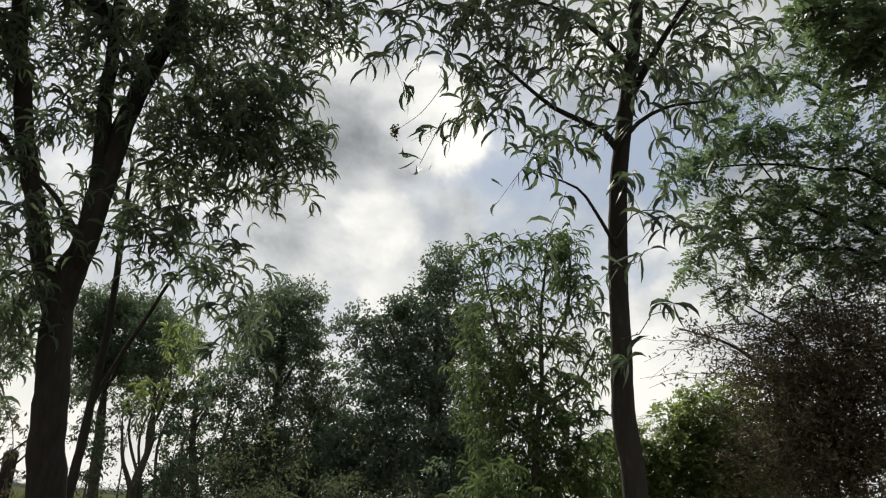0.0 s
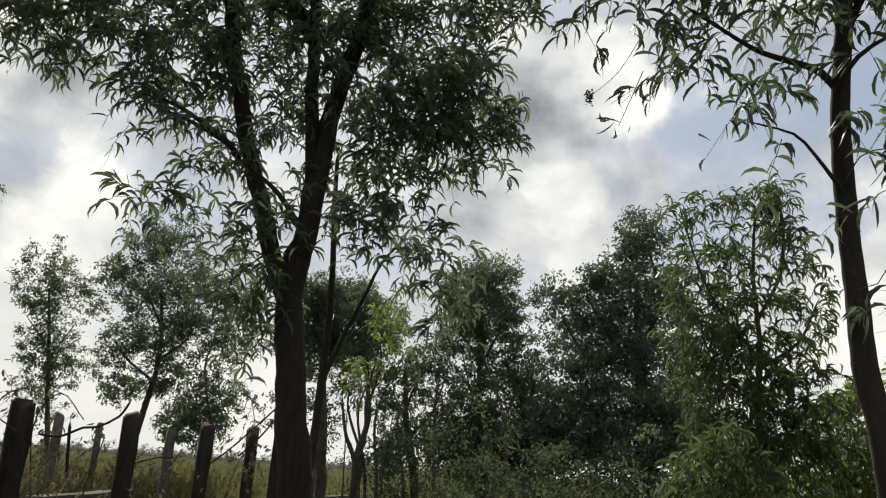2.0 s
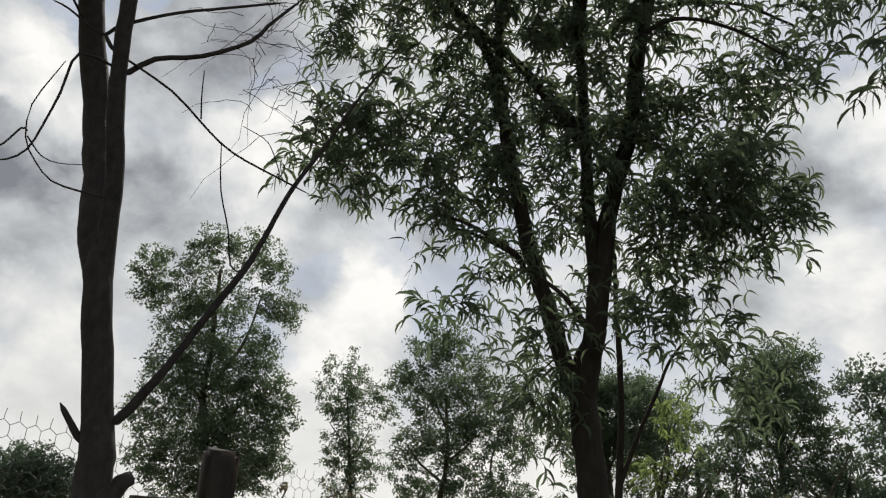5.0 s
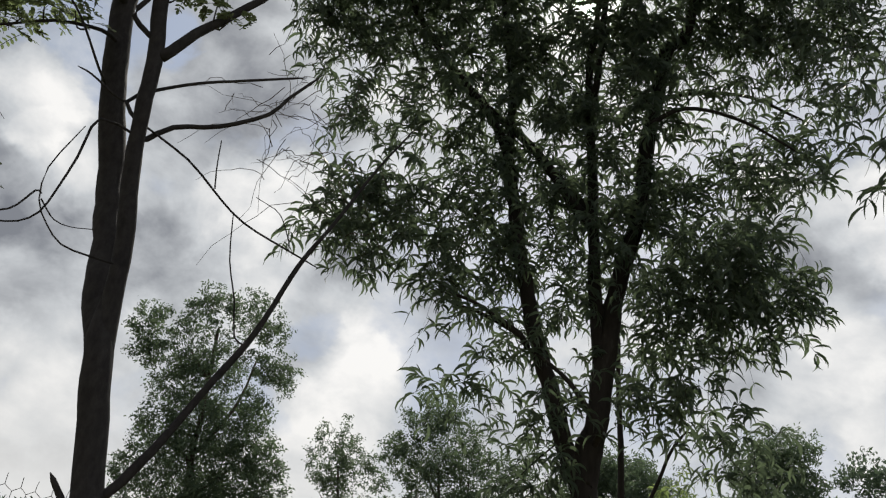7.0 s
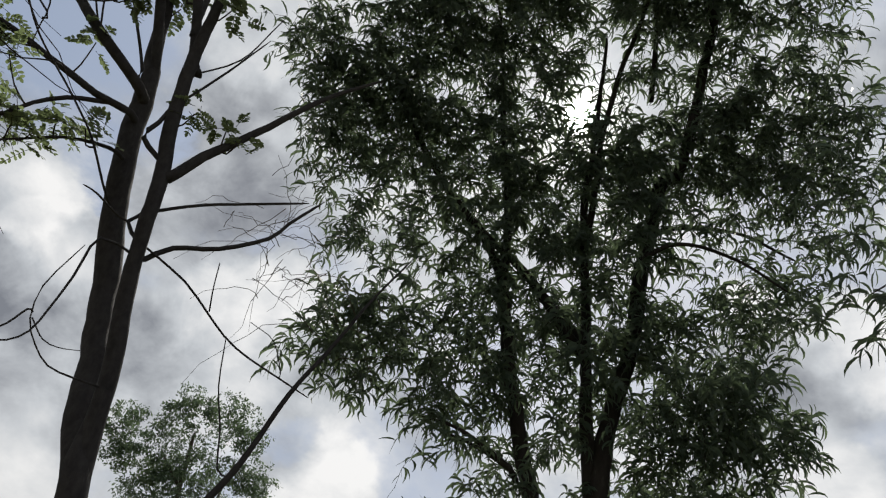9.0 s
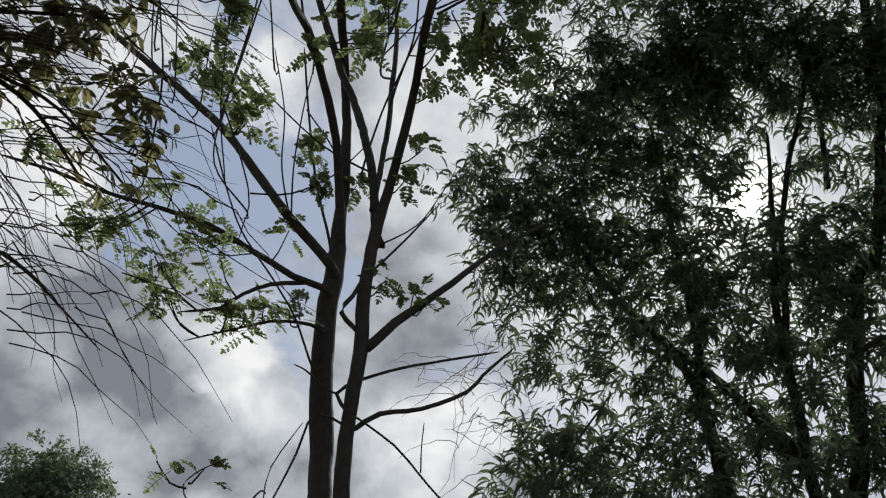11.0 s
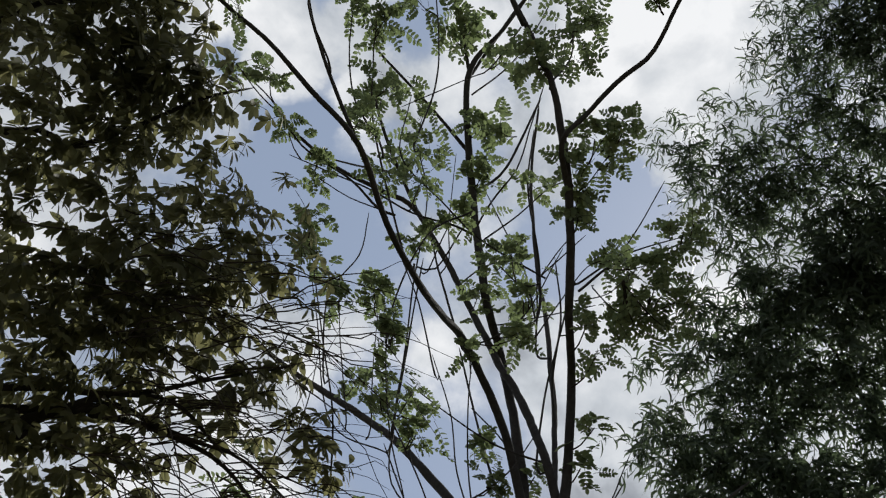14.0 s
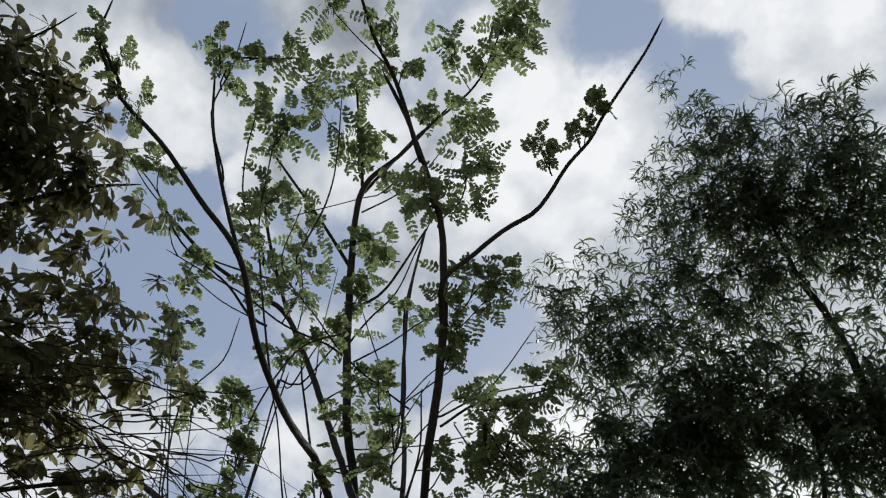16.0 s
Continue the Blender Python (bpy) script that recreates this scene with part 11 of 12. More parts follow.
bramble(lv, tw, (1.83, 3.78, 1.97), 0.27, 153)
bramble(lv, tw, (2.02, 3.69, 1.98), 0.24, 120)
bramble(lv, tw, (1.76, 3.81, 1.89), 0.18, 53)
bramble(lv, tw, (1.78, 3.81, 1.74), 0.24, 103)
bramble(lv, tw, (1.96, 3.72, 1.75), 0.24, 103)
bramble(lv, tw, (1.73, 3.83, 1.74), 0.15, 30)
bramble(lv, tw, (1.38, 3.97, 2.38), 0.08, 4)
bramble(lv, tw, (1.31, 3.99, 2.43), 0.06, 4)
bramble(lv, tw, (1.78, 3.81, 2.57), 0.12, 6)
bramble(lv, tw, (1.59, 3.89, 2.52), 0.12, 6)
bramble(lv, tw, (2.22, 3.57, 2.28), 0.30, 135)
bramble(lv, tw, (2.18, 3.59, 1.88), 0.30, 135)
limb(bush_q, DRY, "stem", (1.86, 3.77, 1.67, 0.0148), (1.86, 3.77, 1.97, 0.0122), (1.81, 3.79, 2.24, 0.0097), (1.73, 3.83, 2.43, 0.0072), (1.57, 3.90, 2.56, 0.0046))
limb(bush_q, DRY, "stem", (1.86, 3.77, 1.70, 0.0148), (1.75, 3.82, 2.02, 0.0123), (1.62, 3.88, 2.24, 0.0097), (1.46, 3.94, 2.38, 0.0072), (1.27, 4.01, 2.45, 0.0045))
limb(bush_q, DRY, "stem", (1.90, 3.75, 1.72, 0.0148), (1.95, 3.72, 2.13, 0.0114), (1.93, 3.74, 2.40, 0.0081), (1.90, 3.75, 2.62, 0.0046))
lv.build("withered_leaf", LEAF_DRY, bush_q, "small withered brown leaves")
tw.build("dry_twig", DRY, bush_q)

# ---- green_bush ----
bush_i = thing("green_bush", (1.88, 5.70, 0.00), "olive green bush of fine feathery shoots", "bush")
lv, tw = Leaves(FLAT), Twigs()
leafy_clump(lv, (1.71, 5.75, 2.21), 0.15, 245, 0.050)
feathered(lv, tw, (1.71, 5.75, 2.21), 0.15, 36)
leafy_clump(lv, (1.89, 5.70, 2.28), 0.17, 320, 0.050)
feathered(lv, tw, (1.89, 5.70, 2.28), 0.17, 48)
leafy_clump(lv, (2.06, 5.64, 2.17), 0.19, 405, 0.050)
feathered(lv, tw, (2.06, 5.64, 2.17), 0.19, 60)
leafy_clump(lv, (1.74, 5.74, 2.00), 0.19, 405, 0.050)
feathered(lv, tw, (1.74, 5.74, 2.00), 0.19, 60)
leafy_clump(lv, (1.95, 5.68, 1.94), 0.23, 665, 0.050)
feathered(lv, tw, (1.95, 5.68, 1.94), 0.23, 99)
leafy_clump(lv, (2.16, 5.60, 1.91), 0.21, 500, 0.050)
feathered(lv, tw, (2.16, 5.60, 1.91), 0.21, 75)
leafy_clump(lv, (1.74, 5.75, 1.77), 0.21, 550, 0.050)
feathered(lv, tw, (1.74, 5.75, 1.77), 0.21, 82)
leafy_clump(lv, (2.05, 5.64, 1.74), 0.21, 550, 0.050)
feathered(lv, tw, (2.05, 5.64, 1.74), 0.21, 82)
leafy_clump(lv, (1.56, 5.80, 1.99), 0.15, 245, 0.050)
feathered(lv, tw, (1.56, 5.80, 1.99), 0.15, 36)
leafy_clump(lv, (1.59, 5.79, 1.76), 0.17, 320, 0.050)
feathered(lv, tw, (1.59, 5.79, 1.76), 0.17, 48)
leafy_clump(lv, (2.27, 5.56, 2.14), 0.21, 500, 0.050)
feathered(lv, tw, (2.27, 5.56, 2.14), 0.21, 75)
leafy_clump(lv, (2.35, 5.52, 1.88), 0.25, 720, 0.050)
feathered(lv, tw, (2.35, 5.52, 1.88), 0.25, 108)
leafy_clump(lv, (2.11, 5.62, 2.41), 0.15, 171, 0.050)
feathered(lv, tw, (2.11, 5.62, 2.41), 0.15, 25)
leafy_clump(lv, (1.86, 5.71, 2.44), 0.12, 94, 0.050)
feathered(lv, tw, (1.86, 5.71, 2.44), 0.12, 14)
leafy_clump(lv, (1.75, 5.71, 2.07), 0.21, 400, 0.050)
feathered(lv, tw, (1.75, 5.71, 2.07), 0.21, 60)
leafy_clump(lv, (1.95, 5.64, 2.15), 0.21, 400, 0.050)
feathered(lv, tw, (1.95, 5.64, 2.15), 0.21, 60)
leafy_clump(lv, (2.14, 5.57, 2.23), 0.21, 400, 0.050)
feathered(lv, tw, (2.14, 5.57, 2.23), 0.21, 60)
leafy_clump(lv, (1.78, 5.70, 1.77), 0.25, 576, 0.050)
feathered(lv, tw, (1.78, 5.70, 1.77), 0.25, 86)
leafy_clump(lv, (2.00, 5.63, 1.82), 0.25, 576, 0.050)
feathered(lv, tw, (2.00, 5.63, 1.82), 0.25, 86)
leafy_clump(lv, (2.15, 5.57, 1.73), 0.25, 576, 0.050)
feathered(lv, tw, (2.15, 5.57, 1.73), 0.25, 86)
leafy_clump(lv, (1.25, 5.81, 2.01), 0.17, 224, 0.050)
feathered(lv, tw, (1.25, 5.81, 2.01), 0.17, 33)
leafy_clump(lv, (1.45, 5.76, 2.09), 0.17, 224, 0.050)
feathered(lv, tw, (1.45, 5.76, 2.09), 0.17, 33)
leafy_clump(lv, (1.20, 5.82, 1.79), 0.21, 450, 0.050)
feathered(lv, tw, (1.20, 5.82, 1.79), 0.21, 67)
leafy_clump(lv, (1.43, 5.77, 1.84), 0.23, 544, 0.050)
feathered(lv, tw, (1.43, 5.77, 1.84), 0.23, 81)
leafy_clump(lv, (1.28, 5.80, 1.55), 0.25, 720, 0.050)
feathered(lv, tw, (1.28, 5.80, 1.55), 0.25, 108)
leafy_clump(lv, (1.47, 5.76, 1.56), 0.21, 500, 0.050)
feathered(lv, tw, (1.47, 5.76, 1.56), 0.21, 75)
leafy_clump(lv, (1.09, 5.85, 1.50), 0.19, 364, 0.050)
feathered(lv, tw, (1.09, 5.85, 1.50), 0.19, 54)
limb(bush_i, BARK_FAR, "stem", (1.91, 5.69, -0.15, 0.0228), (1.89, 5.70, 0.78, 0.0179), (1.88, 5.70, 1.71, 0.0169), (1.86, 5.71, 1.93, 0.0116), (1.83, 5.72, 2.16, 0.0064))
limb(bush_i, BARK_FAR, "stem", (1.91, 5.69, 1.71, 0.0148), (2.00, 5.66, 1.94, 0.0106), (2.06, 5.64, 2.13, 0.0064))
lv.build("crown", LEAF_OLIVE, bush_i, "olive feathery leaves")
tw.build("leaf_stalk", TWIG, bush_i)

# ---- thin_sapling ----
sapling_s = thing("thin_sapling", (-1.99, 4.79, 0.00), "thin bare leaning sapling with two stems", "sapling")
limb(sapling_s, BARK_DARK, "stem", (-2.02, 4.77, -0.15, 0.0394), (-2.01, 4.78, 0.65, 0.0310), (-2.00, 4.78, 1.44, 0.0292), (-1.99, 4.79, 1.79, 0.0260), (-1.98, 4.79, 2.18, 0.0229), (-1.98, 4.79, 2.59, 0.0198), (-2.01, 4.78, 3.06, 0.0168), (-2.02, 4.77, 3.43, 0.0137))
limb(sapling_s, BARK_DARK, "stem", (-1.98, 4.79, 1.93, 0.0165), (-1.89, 4.83, 2.22, 0.0143), (-1.78, 4.86, 2.49, 0.0121), (-1.69, 4.89, 2.73, 0.0099), (-1.61, 4.92, 2.85, 0.0076))
lv, tw = Leaves(SICKLE), Twigs()
drooping_spray(lv, tw, (-1.99, 4.79, 3.06), 0.10, 9, 0.090)
drooping_spray(lv, tw, (-1.61, 4.92, 2.85), 0.09, 11, 0.090)
drooping_spray(lv, tw, (-1.64, 4.91, 2.77), 0.09, 11, 0.090)
drooping_spray(lv, tw, (-1.54, 4.94, 2.82), 0.08, 6, 0.090)
limb(sapling_s, BARK_DARK, "twig", (-1.61, 4.92, 2.85, 0.0076), (-1.47, 4.95, 2.80, 0.0060), (-1.33, 5.00, 2.66, 0.0042), (-1.22, 5.05, 2.52, 0.0028))
for p, n in (((-1.34, 5.00, 2.66), 60), ((-1.46, 4.96, 2.56), 50), ((-1.25, 5.02, 2.60), 50), ((-1.20, 5.05, 2.46), 40), ((-1.54, 4.92, 2.72), 30)):
    drooping_spray(lv, tw, p, 0.13, n, 0.095, 9, 0.5, 0.9, 0.2)
lv.build("crown", LEAF_ACACIA, sapling_s)
tw.build("twig", TWIG, sapling_s)


# ---- fence ----
def post(base, size, height, lean, mat, label):
    """A square weathered post with worn corners and a chipped top."""
    bm = bmesh.new()
    bmesh.ops.create_cube(bm, size=1.0)
    bmesh.ops.scale(bm, vec=(size, size, height + 0.3), verts=bm.verts)
    bmesh.ops.translate(bm, vec=(0, 0, (height - 0.3) / 2), verts=bm.verts)
    bmesh.ops.subdivide_edges(bm, edges=[e for e in bm.edges if abs(e.verts[0].co.z - e.verts[1].co.z) > 0.5], cuts=7)
    bmesh.ops.bevel(bm, geom=[e for e in bm.edges if e.is_manifold and e.calc_face_angle(0) > 0.8], offset=size * 0.13, segments=2, affect="EDGES")
    for v in bm.verts:
        k = noise.noise_vector((v.co.x * 9 + base[0] * 7, v.co.y * 9, v.co.z * 4 + base[1] * 3))
        v.co += k * size * 0.13
        if v.co.z > height - 0.1:
            v.co.z += k.x * 0.05
    ob = part("fence_post", bm, mat, None)
    for p in ob.data.polygons:
        p.use_smooth = True
    ob.matrix_basis = pose(base[0], base[1], 0, lean[0], lean[1], math.degrees(math.atan2(base[1], base[0])) + 8)
    tagged(ob, label, "fence post", "fence posts")


post((-3.07, 2.55), 0.153, 1.79, (0.4, -0.4), POST_DARK, "dark weathered square fence post")
post((-3.92, 4.57), 0.136, 1.71, (-0.8, -1.0), POST_DARK, "dark weathered square fence post")
post((-3.56, 5.21), 0.114, 1.70, (0.2, 0.8), POST_DARK, "dark weathered square fence post")
post((-3.55, 6.26), 0.106, 1.70, (0.7, 0.1), POST_DARK, "dark weathered square fence post")
post((-3.63, 7.35), 0.104, 1.72, (-0.6, -0.8), POST_DARK, "dark weathered square fence post")
post((-3.01, 6.53), 0.106, 1.76, (0.7, -0.6), POST_DARK, "dark weathered square fence post")
post((-5.92, 7.45), 0.089, 1.78, (0.6, -0.8), CONCRETE, "pale grey concrete fence post, slightly leaning")
post((-5.50, 8.95), 0.105, 1.72, (0.6, -0.8), CONCRETE, "pale grey concrete fence post, slightly leaning")
post((-4.90, 5.04), 0.070, 1.63, (0.6, -0.8), CONCRETE, "pale grey concrete fence post, slightly leaning")
post((-6.46, 8.91), 0.073, 1.74, (0.6, -0.8), CONCRETE, "pale grey concrete fence post, slightly leaning")


def slab(corner, other, top, thick):
    """A cast concrete panel on edge with a chipped end."""
    a, b = Vector((*corner, 0)), Vector((*other, 0))
    d = (b - a).normalized()
    n = Vector((-d.y, d.x, 0)) * thick
    bm = bmesh.new()
    cols = 9
    grid = []
    for i in range(cols):
        p = a.lerp(b, i / (cols - 1))
        ragged = [noise.noise((k * 1.7, i, 3)) * (0.035 if i == cols - 1 else 0.0) for k in range(6)]
        z1 = top[0] + (top[1] - top[0]) * i / (cols - 1) + noise.noise((i * 0.9, 1, 1)) * 0.008
        grid.append([[bm.verts.new(p + d * ragged[k] + n * s + Vector((0, 0, -0.2 + (z1 + 0.2) * k / 5))) for k in range(6)] for s in (0, 1)])
    for i in range(cols - 1):
        for k in range(5):
            bm.faces.new((grid[i][0][k], grid[i + 1][0][k], grid[i + 1][0][k + 1], grid[i][0][k + 1]))
            bm.faces.new((grid[i][1][k + 1], grid[i + 1][1][k + 1], grid[i + 1][1][k], grid[i][1][k]))
        bm.faces.new((grid[i][0][5], grid[i + 1][0][5], grid[i + 1][1][5], grid[i][1][5]))
        bm.faces.new((grid[i][1][0], grid[i + 1][1][0], grid[i + 1][0][0], grid[i][0][0]))
    for k in range(5):
        bm.faces.new((grid[0][0][k + 1], grid[0][1][k + 1], grid[0][1][k], grid[0][0][k]))
        bm.faces.new((grid[-1][0][k], grid[-1][1][k], grid[-1][1][k + 1], grid[-1][0][k + 1]))
    bmesh.ops.recalc_face_normals(bm, faces=bm.faces)
    return part("concrete_panel", bm, PANEL, None)


tagged(slab((-4.58, 3.31), (-4.34, 4.18), (1.63, 1.66), 0.07), "stained brown-grey cast concrete panel with a chipped end, beside the fence", "panel")


def hex_mesh(start, end, low, high, cell):
    """Woven wire netting with six-sided holes, sagging between its posts."""
    a, b = np.array(start), np.array(end)
    length = np.linalg.norm(b - a)
    d = (b - a) / length
    side = np.array([-d[1], d[0]])
    tw = Twigs()
    cols, rows = int(length / cell), int((high - low) / (cell * 0.86))

    def at(u, v):
        w = 0.05 * noise.noise((u * 0.9, v * 1.3, 4)) + 0.015 * noise.noise((u * 5, v * 5, 8))
        lift = 0.07 * noise.noise((u * 0.8, 2, 2)) * v
        return np.array([*(a + d * (u + 0.012 * noise.noise((u * 9, v * 9, 1))) + side * w), low + v + lift])

    def wire(p, q):
        tw.add([(*p, 0.0018), (*((p + q) / 2 + rng.normal(0, 0.0012, 3)), 0.0019), (*q, 0.0018)])

    h = cell * 0.86
    for r in range(rows):
        for c in range(cols):
            u, v = (c + 0.5 * (r % 2)) * cell, r * h
            bottom, left, right = at(u, v), at(u - cell / 2, v + h * 0.32), at(u + cell / 2, v + h * 0.32)
            wire(bottom, left), wire(bottom, right)
            wire(left, at(u - cell / 2, v + h))
    net = tw.build("wire_netting", WIRE, None)
    tagged(net, "rusty hexagonal wire netting strung between fence posts", "wire netting", kind="stuff")


hex_mesh((-4.05, 1.73), (-4.06, 4.51), 0.75, 1.93, 0.085)

def low_wall(points, top, thick):
    """A low rendered wall along a line, with a worn pale coping on it."""
    wall, cap = bmesh.new(), bmesh.new()
    for bm, half, z0, z1 in ((wall, thick / 2, -0.15, top - 0.05), (cap, thick / 2 + 0.02, top - 0.047, top)):
        line = spline([(*p, 0, 0.1) for p in points], 0.25)[:, :3]
        along = unit(np.gradient(line, axis=0))
        rows = []
        for k, (p, d) in enumerate(zip(line, along)):
            side = np.array([-d[1], d[0], 0.0]) * half
            wear = 0.012 * noise.noise((p[0] * 2, p[1] * 2, z1)) + 0.008 * noise.noise((p[0] * 9, p[1] * 9, 3))
            rows.append([bm.verts.new(q) for q in ((*(p - side)[:2], z0), (*(p - side)[:2], z1 + wear), (*(p + side)[:2], z1 + wear * 0.6), (*(p + side)[:2], z0))])
        for a, b in zip(rows, rows[1:]):
            for k in range(4):
                bm.faces.new((a[k], b[k], b[(k + 1) % 4], a[(k + 1) % 4]))
        for end in (rows[0], rows[-1]):
            bm.faces.new(end)
        bmesh.ops.recalc_face_normals(bm, faces=bm.faces)
    ob = tagged(part("low_wall", wall, WALL_BROWN, None), "low brown stained wall below the fence", "wall", kind="structure")
    part("coping", cap, PANEL, ob, "worn stained coping")


low_wall([(-4.64, 5.71), (-4.90, 6.70), (-5.16, 7.73)], 1.05, 0.12)
low_wall([(-4.83, 7.05), (-5.10, 9.0), (-5.35, 11.16), (-5.45, 13.6), (-5.31, 15.34)], 0.88, 0.12)
low_wall([(-5.31, 15.40), (-4.47, 15.53), (-3.2, 15.62), (-1.6, 15.70)], 0.87, 0.14)


def stick(*points):
    ob = limb(None, TWIG, "dead_stick", *points, sides=6)
    tagged(ob, "thin crooked dead branch caught in the fence", "branch", "dead sticks")


stick((-3.84, 4.63, 1.51, 0.0091), (-3.74, 4.71, 1.50, 0.0091), (-3.63, 4.79, 1.57, 0.0091), (-3.56, 4.84, 1.58, 0.0091), (-3.46, 4.91, 1.66, 0.0091), (-3.42, 4.93, 1.74, 0.0091))
stick((-3.52, 5.23, 1.35, 0.0055), (-3.39, 5.31, 1.40, 0.0055), (-3.31, 5.37, 1.41, 0.0055))
stick((-3.72, 6.62, 1.33, 0.0083), (-3.56, 6.71, 1.49, 0.0083), (-3.40, 6.78, 1.67, 0.0083), (-3.19, 6.87, 1.92, 0.0083))
stick((-3.56, 6.93, 1.45, 0.0085), (-3.39, 7.01, 1.65, 0.0085), (-3.32, 7.04, 1.76, 0.0085))
stick((-3.59, 3.79, 1.67, 0.0045), (-3.53, 3.84, 1.60, 0.0045), (-3.43, 3.93, 1.51, 0.0045))
stick((-3.79, 4.92, 1.24, 0.0108), (-3.81, 4.91, 1.44, 0.0108), (-3.82, 4.90, 1.57, 0.0108))


def dry_vine(points, leaves):
    """A withered creeper along the fence: thin looping stems with curled dark leaves."""
    t = thing("dry_vine", (points[0][0], points[0][1], 0), "withered brown creeper with curled leaves hanging on the fence", "vine", "creepers on the fence")
    lv, tw = Leaves(POINTED), Twigs()
    line = spline([(*p, 0.005) for p in points], 0.05)
    tw.add(line, 4)
    for _ in range(leaves // 7):
        at = line[rng.integers(len(line) // 3, len(line)), :3]
        side = drooping_whip(tw, at, directions(1, 0.6)[0] + (0, 0, 0.35), rng.uniform(0.12, 0.42), rng.uniform(0.2, 1.1), 0.0022, 6)
        k = 7
        lv.add(side[rng.integers(1, 6, k)] + rng.normal(0, 0.012, (k, 3)), unit(directions(k, 0.6) + (0, 0, -1.0)), directions(k), rng.uniform(0.030, 0.062, k))
    lv.build("withered_leaf", LEAF_DRY, t)
    tw.build("stem", DRY, t)


dry_vine([(-3.32, 6.71, 0.0), (-3.33, 6.70, 1.0), (-3.30, 6.70, 1.6), (-3.38, 6.66, 1.98), (-3.42, 6.66, 1.85)], 260)
dry_vine([(-4.20, 4.85, 0.0), (-4.22, 4.86, 0.7), (-4.12, 4.95, 1.15), (-4.05, 5.10, 1.40)], 240)
dry_vine([(-3.95, 5.50, 0.0), (-3.97, 5.52, 0.7), (-3.90, 5.62, 1.10), (-3.85, 5.80, 1.35)], 220)
dry_vine([(-4.30, 4.35, 0.0), (-4.32, 4.36, 0.7), (-4.25, 4.45, 1.05), (-4.20, 4.60, 1.30)], 220)
dry_vine([(-3.86, 4.70, 0.0), (-3.80, 4.66, 0.9), (-3.88, 4.62, 1.55), (-3.78, 4.70, 1.78), (-3.66, 4.82, 1.62)], 150)
dry_vine([(-4.02, 4.20, 0.0), (-4.06, 4.10, 0.8), (-4.03, 4.30, 1.40), (-4.02, 4.46, 1.72), (-3.98, 4.62, 1.80)], 120)
dry_vine([(-3.98, 3.70, 0.0), (-4.05, 3.75, 0.9), (-4.03, 3.92, 1.45), (-4.00, 4.05, 1.78)], 60)
dry_vine([(-3.70, 5.00, 0.0), (-3.72, 4.98, 0.7), (-3.66, 4.96, 1.20), (-3.62, 5.02, 1.52)], 130)
dry_vine([(-3.52, 5.60, 0.0), (-3.55, 5.62, 0.8), (-3.52, 5.70, 1.25), (-3.50, 5.85, 1.48)], 110)
dry_vine([(-3.50, 6.55, 0.0), (-3.52, 6.60, 0.8), (-3.46, 6.72, 1.35), (-3.32, 6.85, 1.78)], 120)
dry_vine([(-4.85, 5.35, 0.0), (-4.88, 5.40, 0.8), (-4.82, 5.55, 1.25), (-4.90, 5.72, 1.45)], 130)
dry_vine([(-5.00, 6.30, 0.0), (-5.02, 6.35, 0.8), (-5.05, 6.55, 1.20), (-5.00, 6.75, 1.42)], 130)
dry_vine([(-5.25, 7.60, 0.0), (-5.27, 7.65, 0.8), (-5.30, 7.85, 1.20), (-5.25, 8.10, 1.45)], 130)


# ---- undergrowth ----
def shrub(name, base, radius, height, count, mat, label, size=0.055):
    t = thing(name, (base[0], base[1], 0), label, "shrub", "undergrowth shrubs")
    lv, tw = Leaves(FLAT), Twigs()
    for _ in range(9):
        top = np.array([base[0], base[1], 0]) + directions(1, 0.3)[0] * radius * 0.8 + (0, 0, height * rng.uniform(0.6, 1.0))
        mid = np.array([base[0], base[1], height * 0.45]) + rng.normal(0, radius * 0.2, 3)
        tw.add(spline([(base[0], base[1], -0.05, 0.012), (*mid, 0.008), (*top, 0.003)], 0.15), 5)
        leafy_clump(lv, top - (0, 0, height * 0.15), radius * 0.5, count // 5, size)
    leafy_clump(lv, (base[0], base[1], height * 0.4), radius, count, size, 0.6)
    lv.build("foliage", mat, t)
    tw.build("stem", BARK_FAR, t)


# shrubs under the trees have the canopy's shade in their leaf colour
shrub("shrub", (-3.16, 11.04), 1.20, 1.75, 1500, LEAF_THICKET_SHADED, "dark brownish green shrub under the trees, shade put into its colour", 0.050)
shrub("shrub", (-2.21, 10.25), 1.20, 1.70, 1500, LEAF_THICKET_SHADED, "dark brownish green shrub under the trees, shade put into its colour", 0.050)
shrub("shrub", (-1.32, 9.39), 1.10, 1.60, 1500, LEAF_THICKET_SHADED, "dark brownish green shrub under the trees, shade put into its colour", 0.050)
shrub("shrub", (-0.54, 8.96), 1.10, 1.50, 1500, LEAF_THICKET_SHADED, "dark brownish green shrub under the trees, shade put into its colour", 0.050)
shrub("shrub", (0.09, 7.97), 1.00, 1.30, 1200, LEAF_YOUNG, "bright green leafy shrub under the sapling")
shrub("shrub", (0.69, 6.93), 0.90, 1.20, 1200, LEAF_FAR_HAZED, "green leafy shrub beside the slim trunk")
shrub("shrub", (1.33, 7.34), 1.00, 1.40, 1200, LEAF_FAR_HAZED, "green leafy shrub beside the slim trunk")
shrub("shrub", (-1.01, 9.95), 1.30, 1.75, 1700, LEAF_THICKET_SHADED, "dark brownish green shrub under the trees, shade put into its colour", 0.050)
shrub("shrub", (-1.54, 9.37), 1.20, 1.75, 1700, LEAF_THICKET_SHADED, "dark brownish green shrub under the trees, shade put into its colour", 0.050)
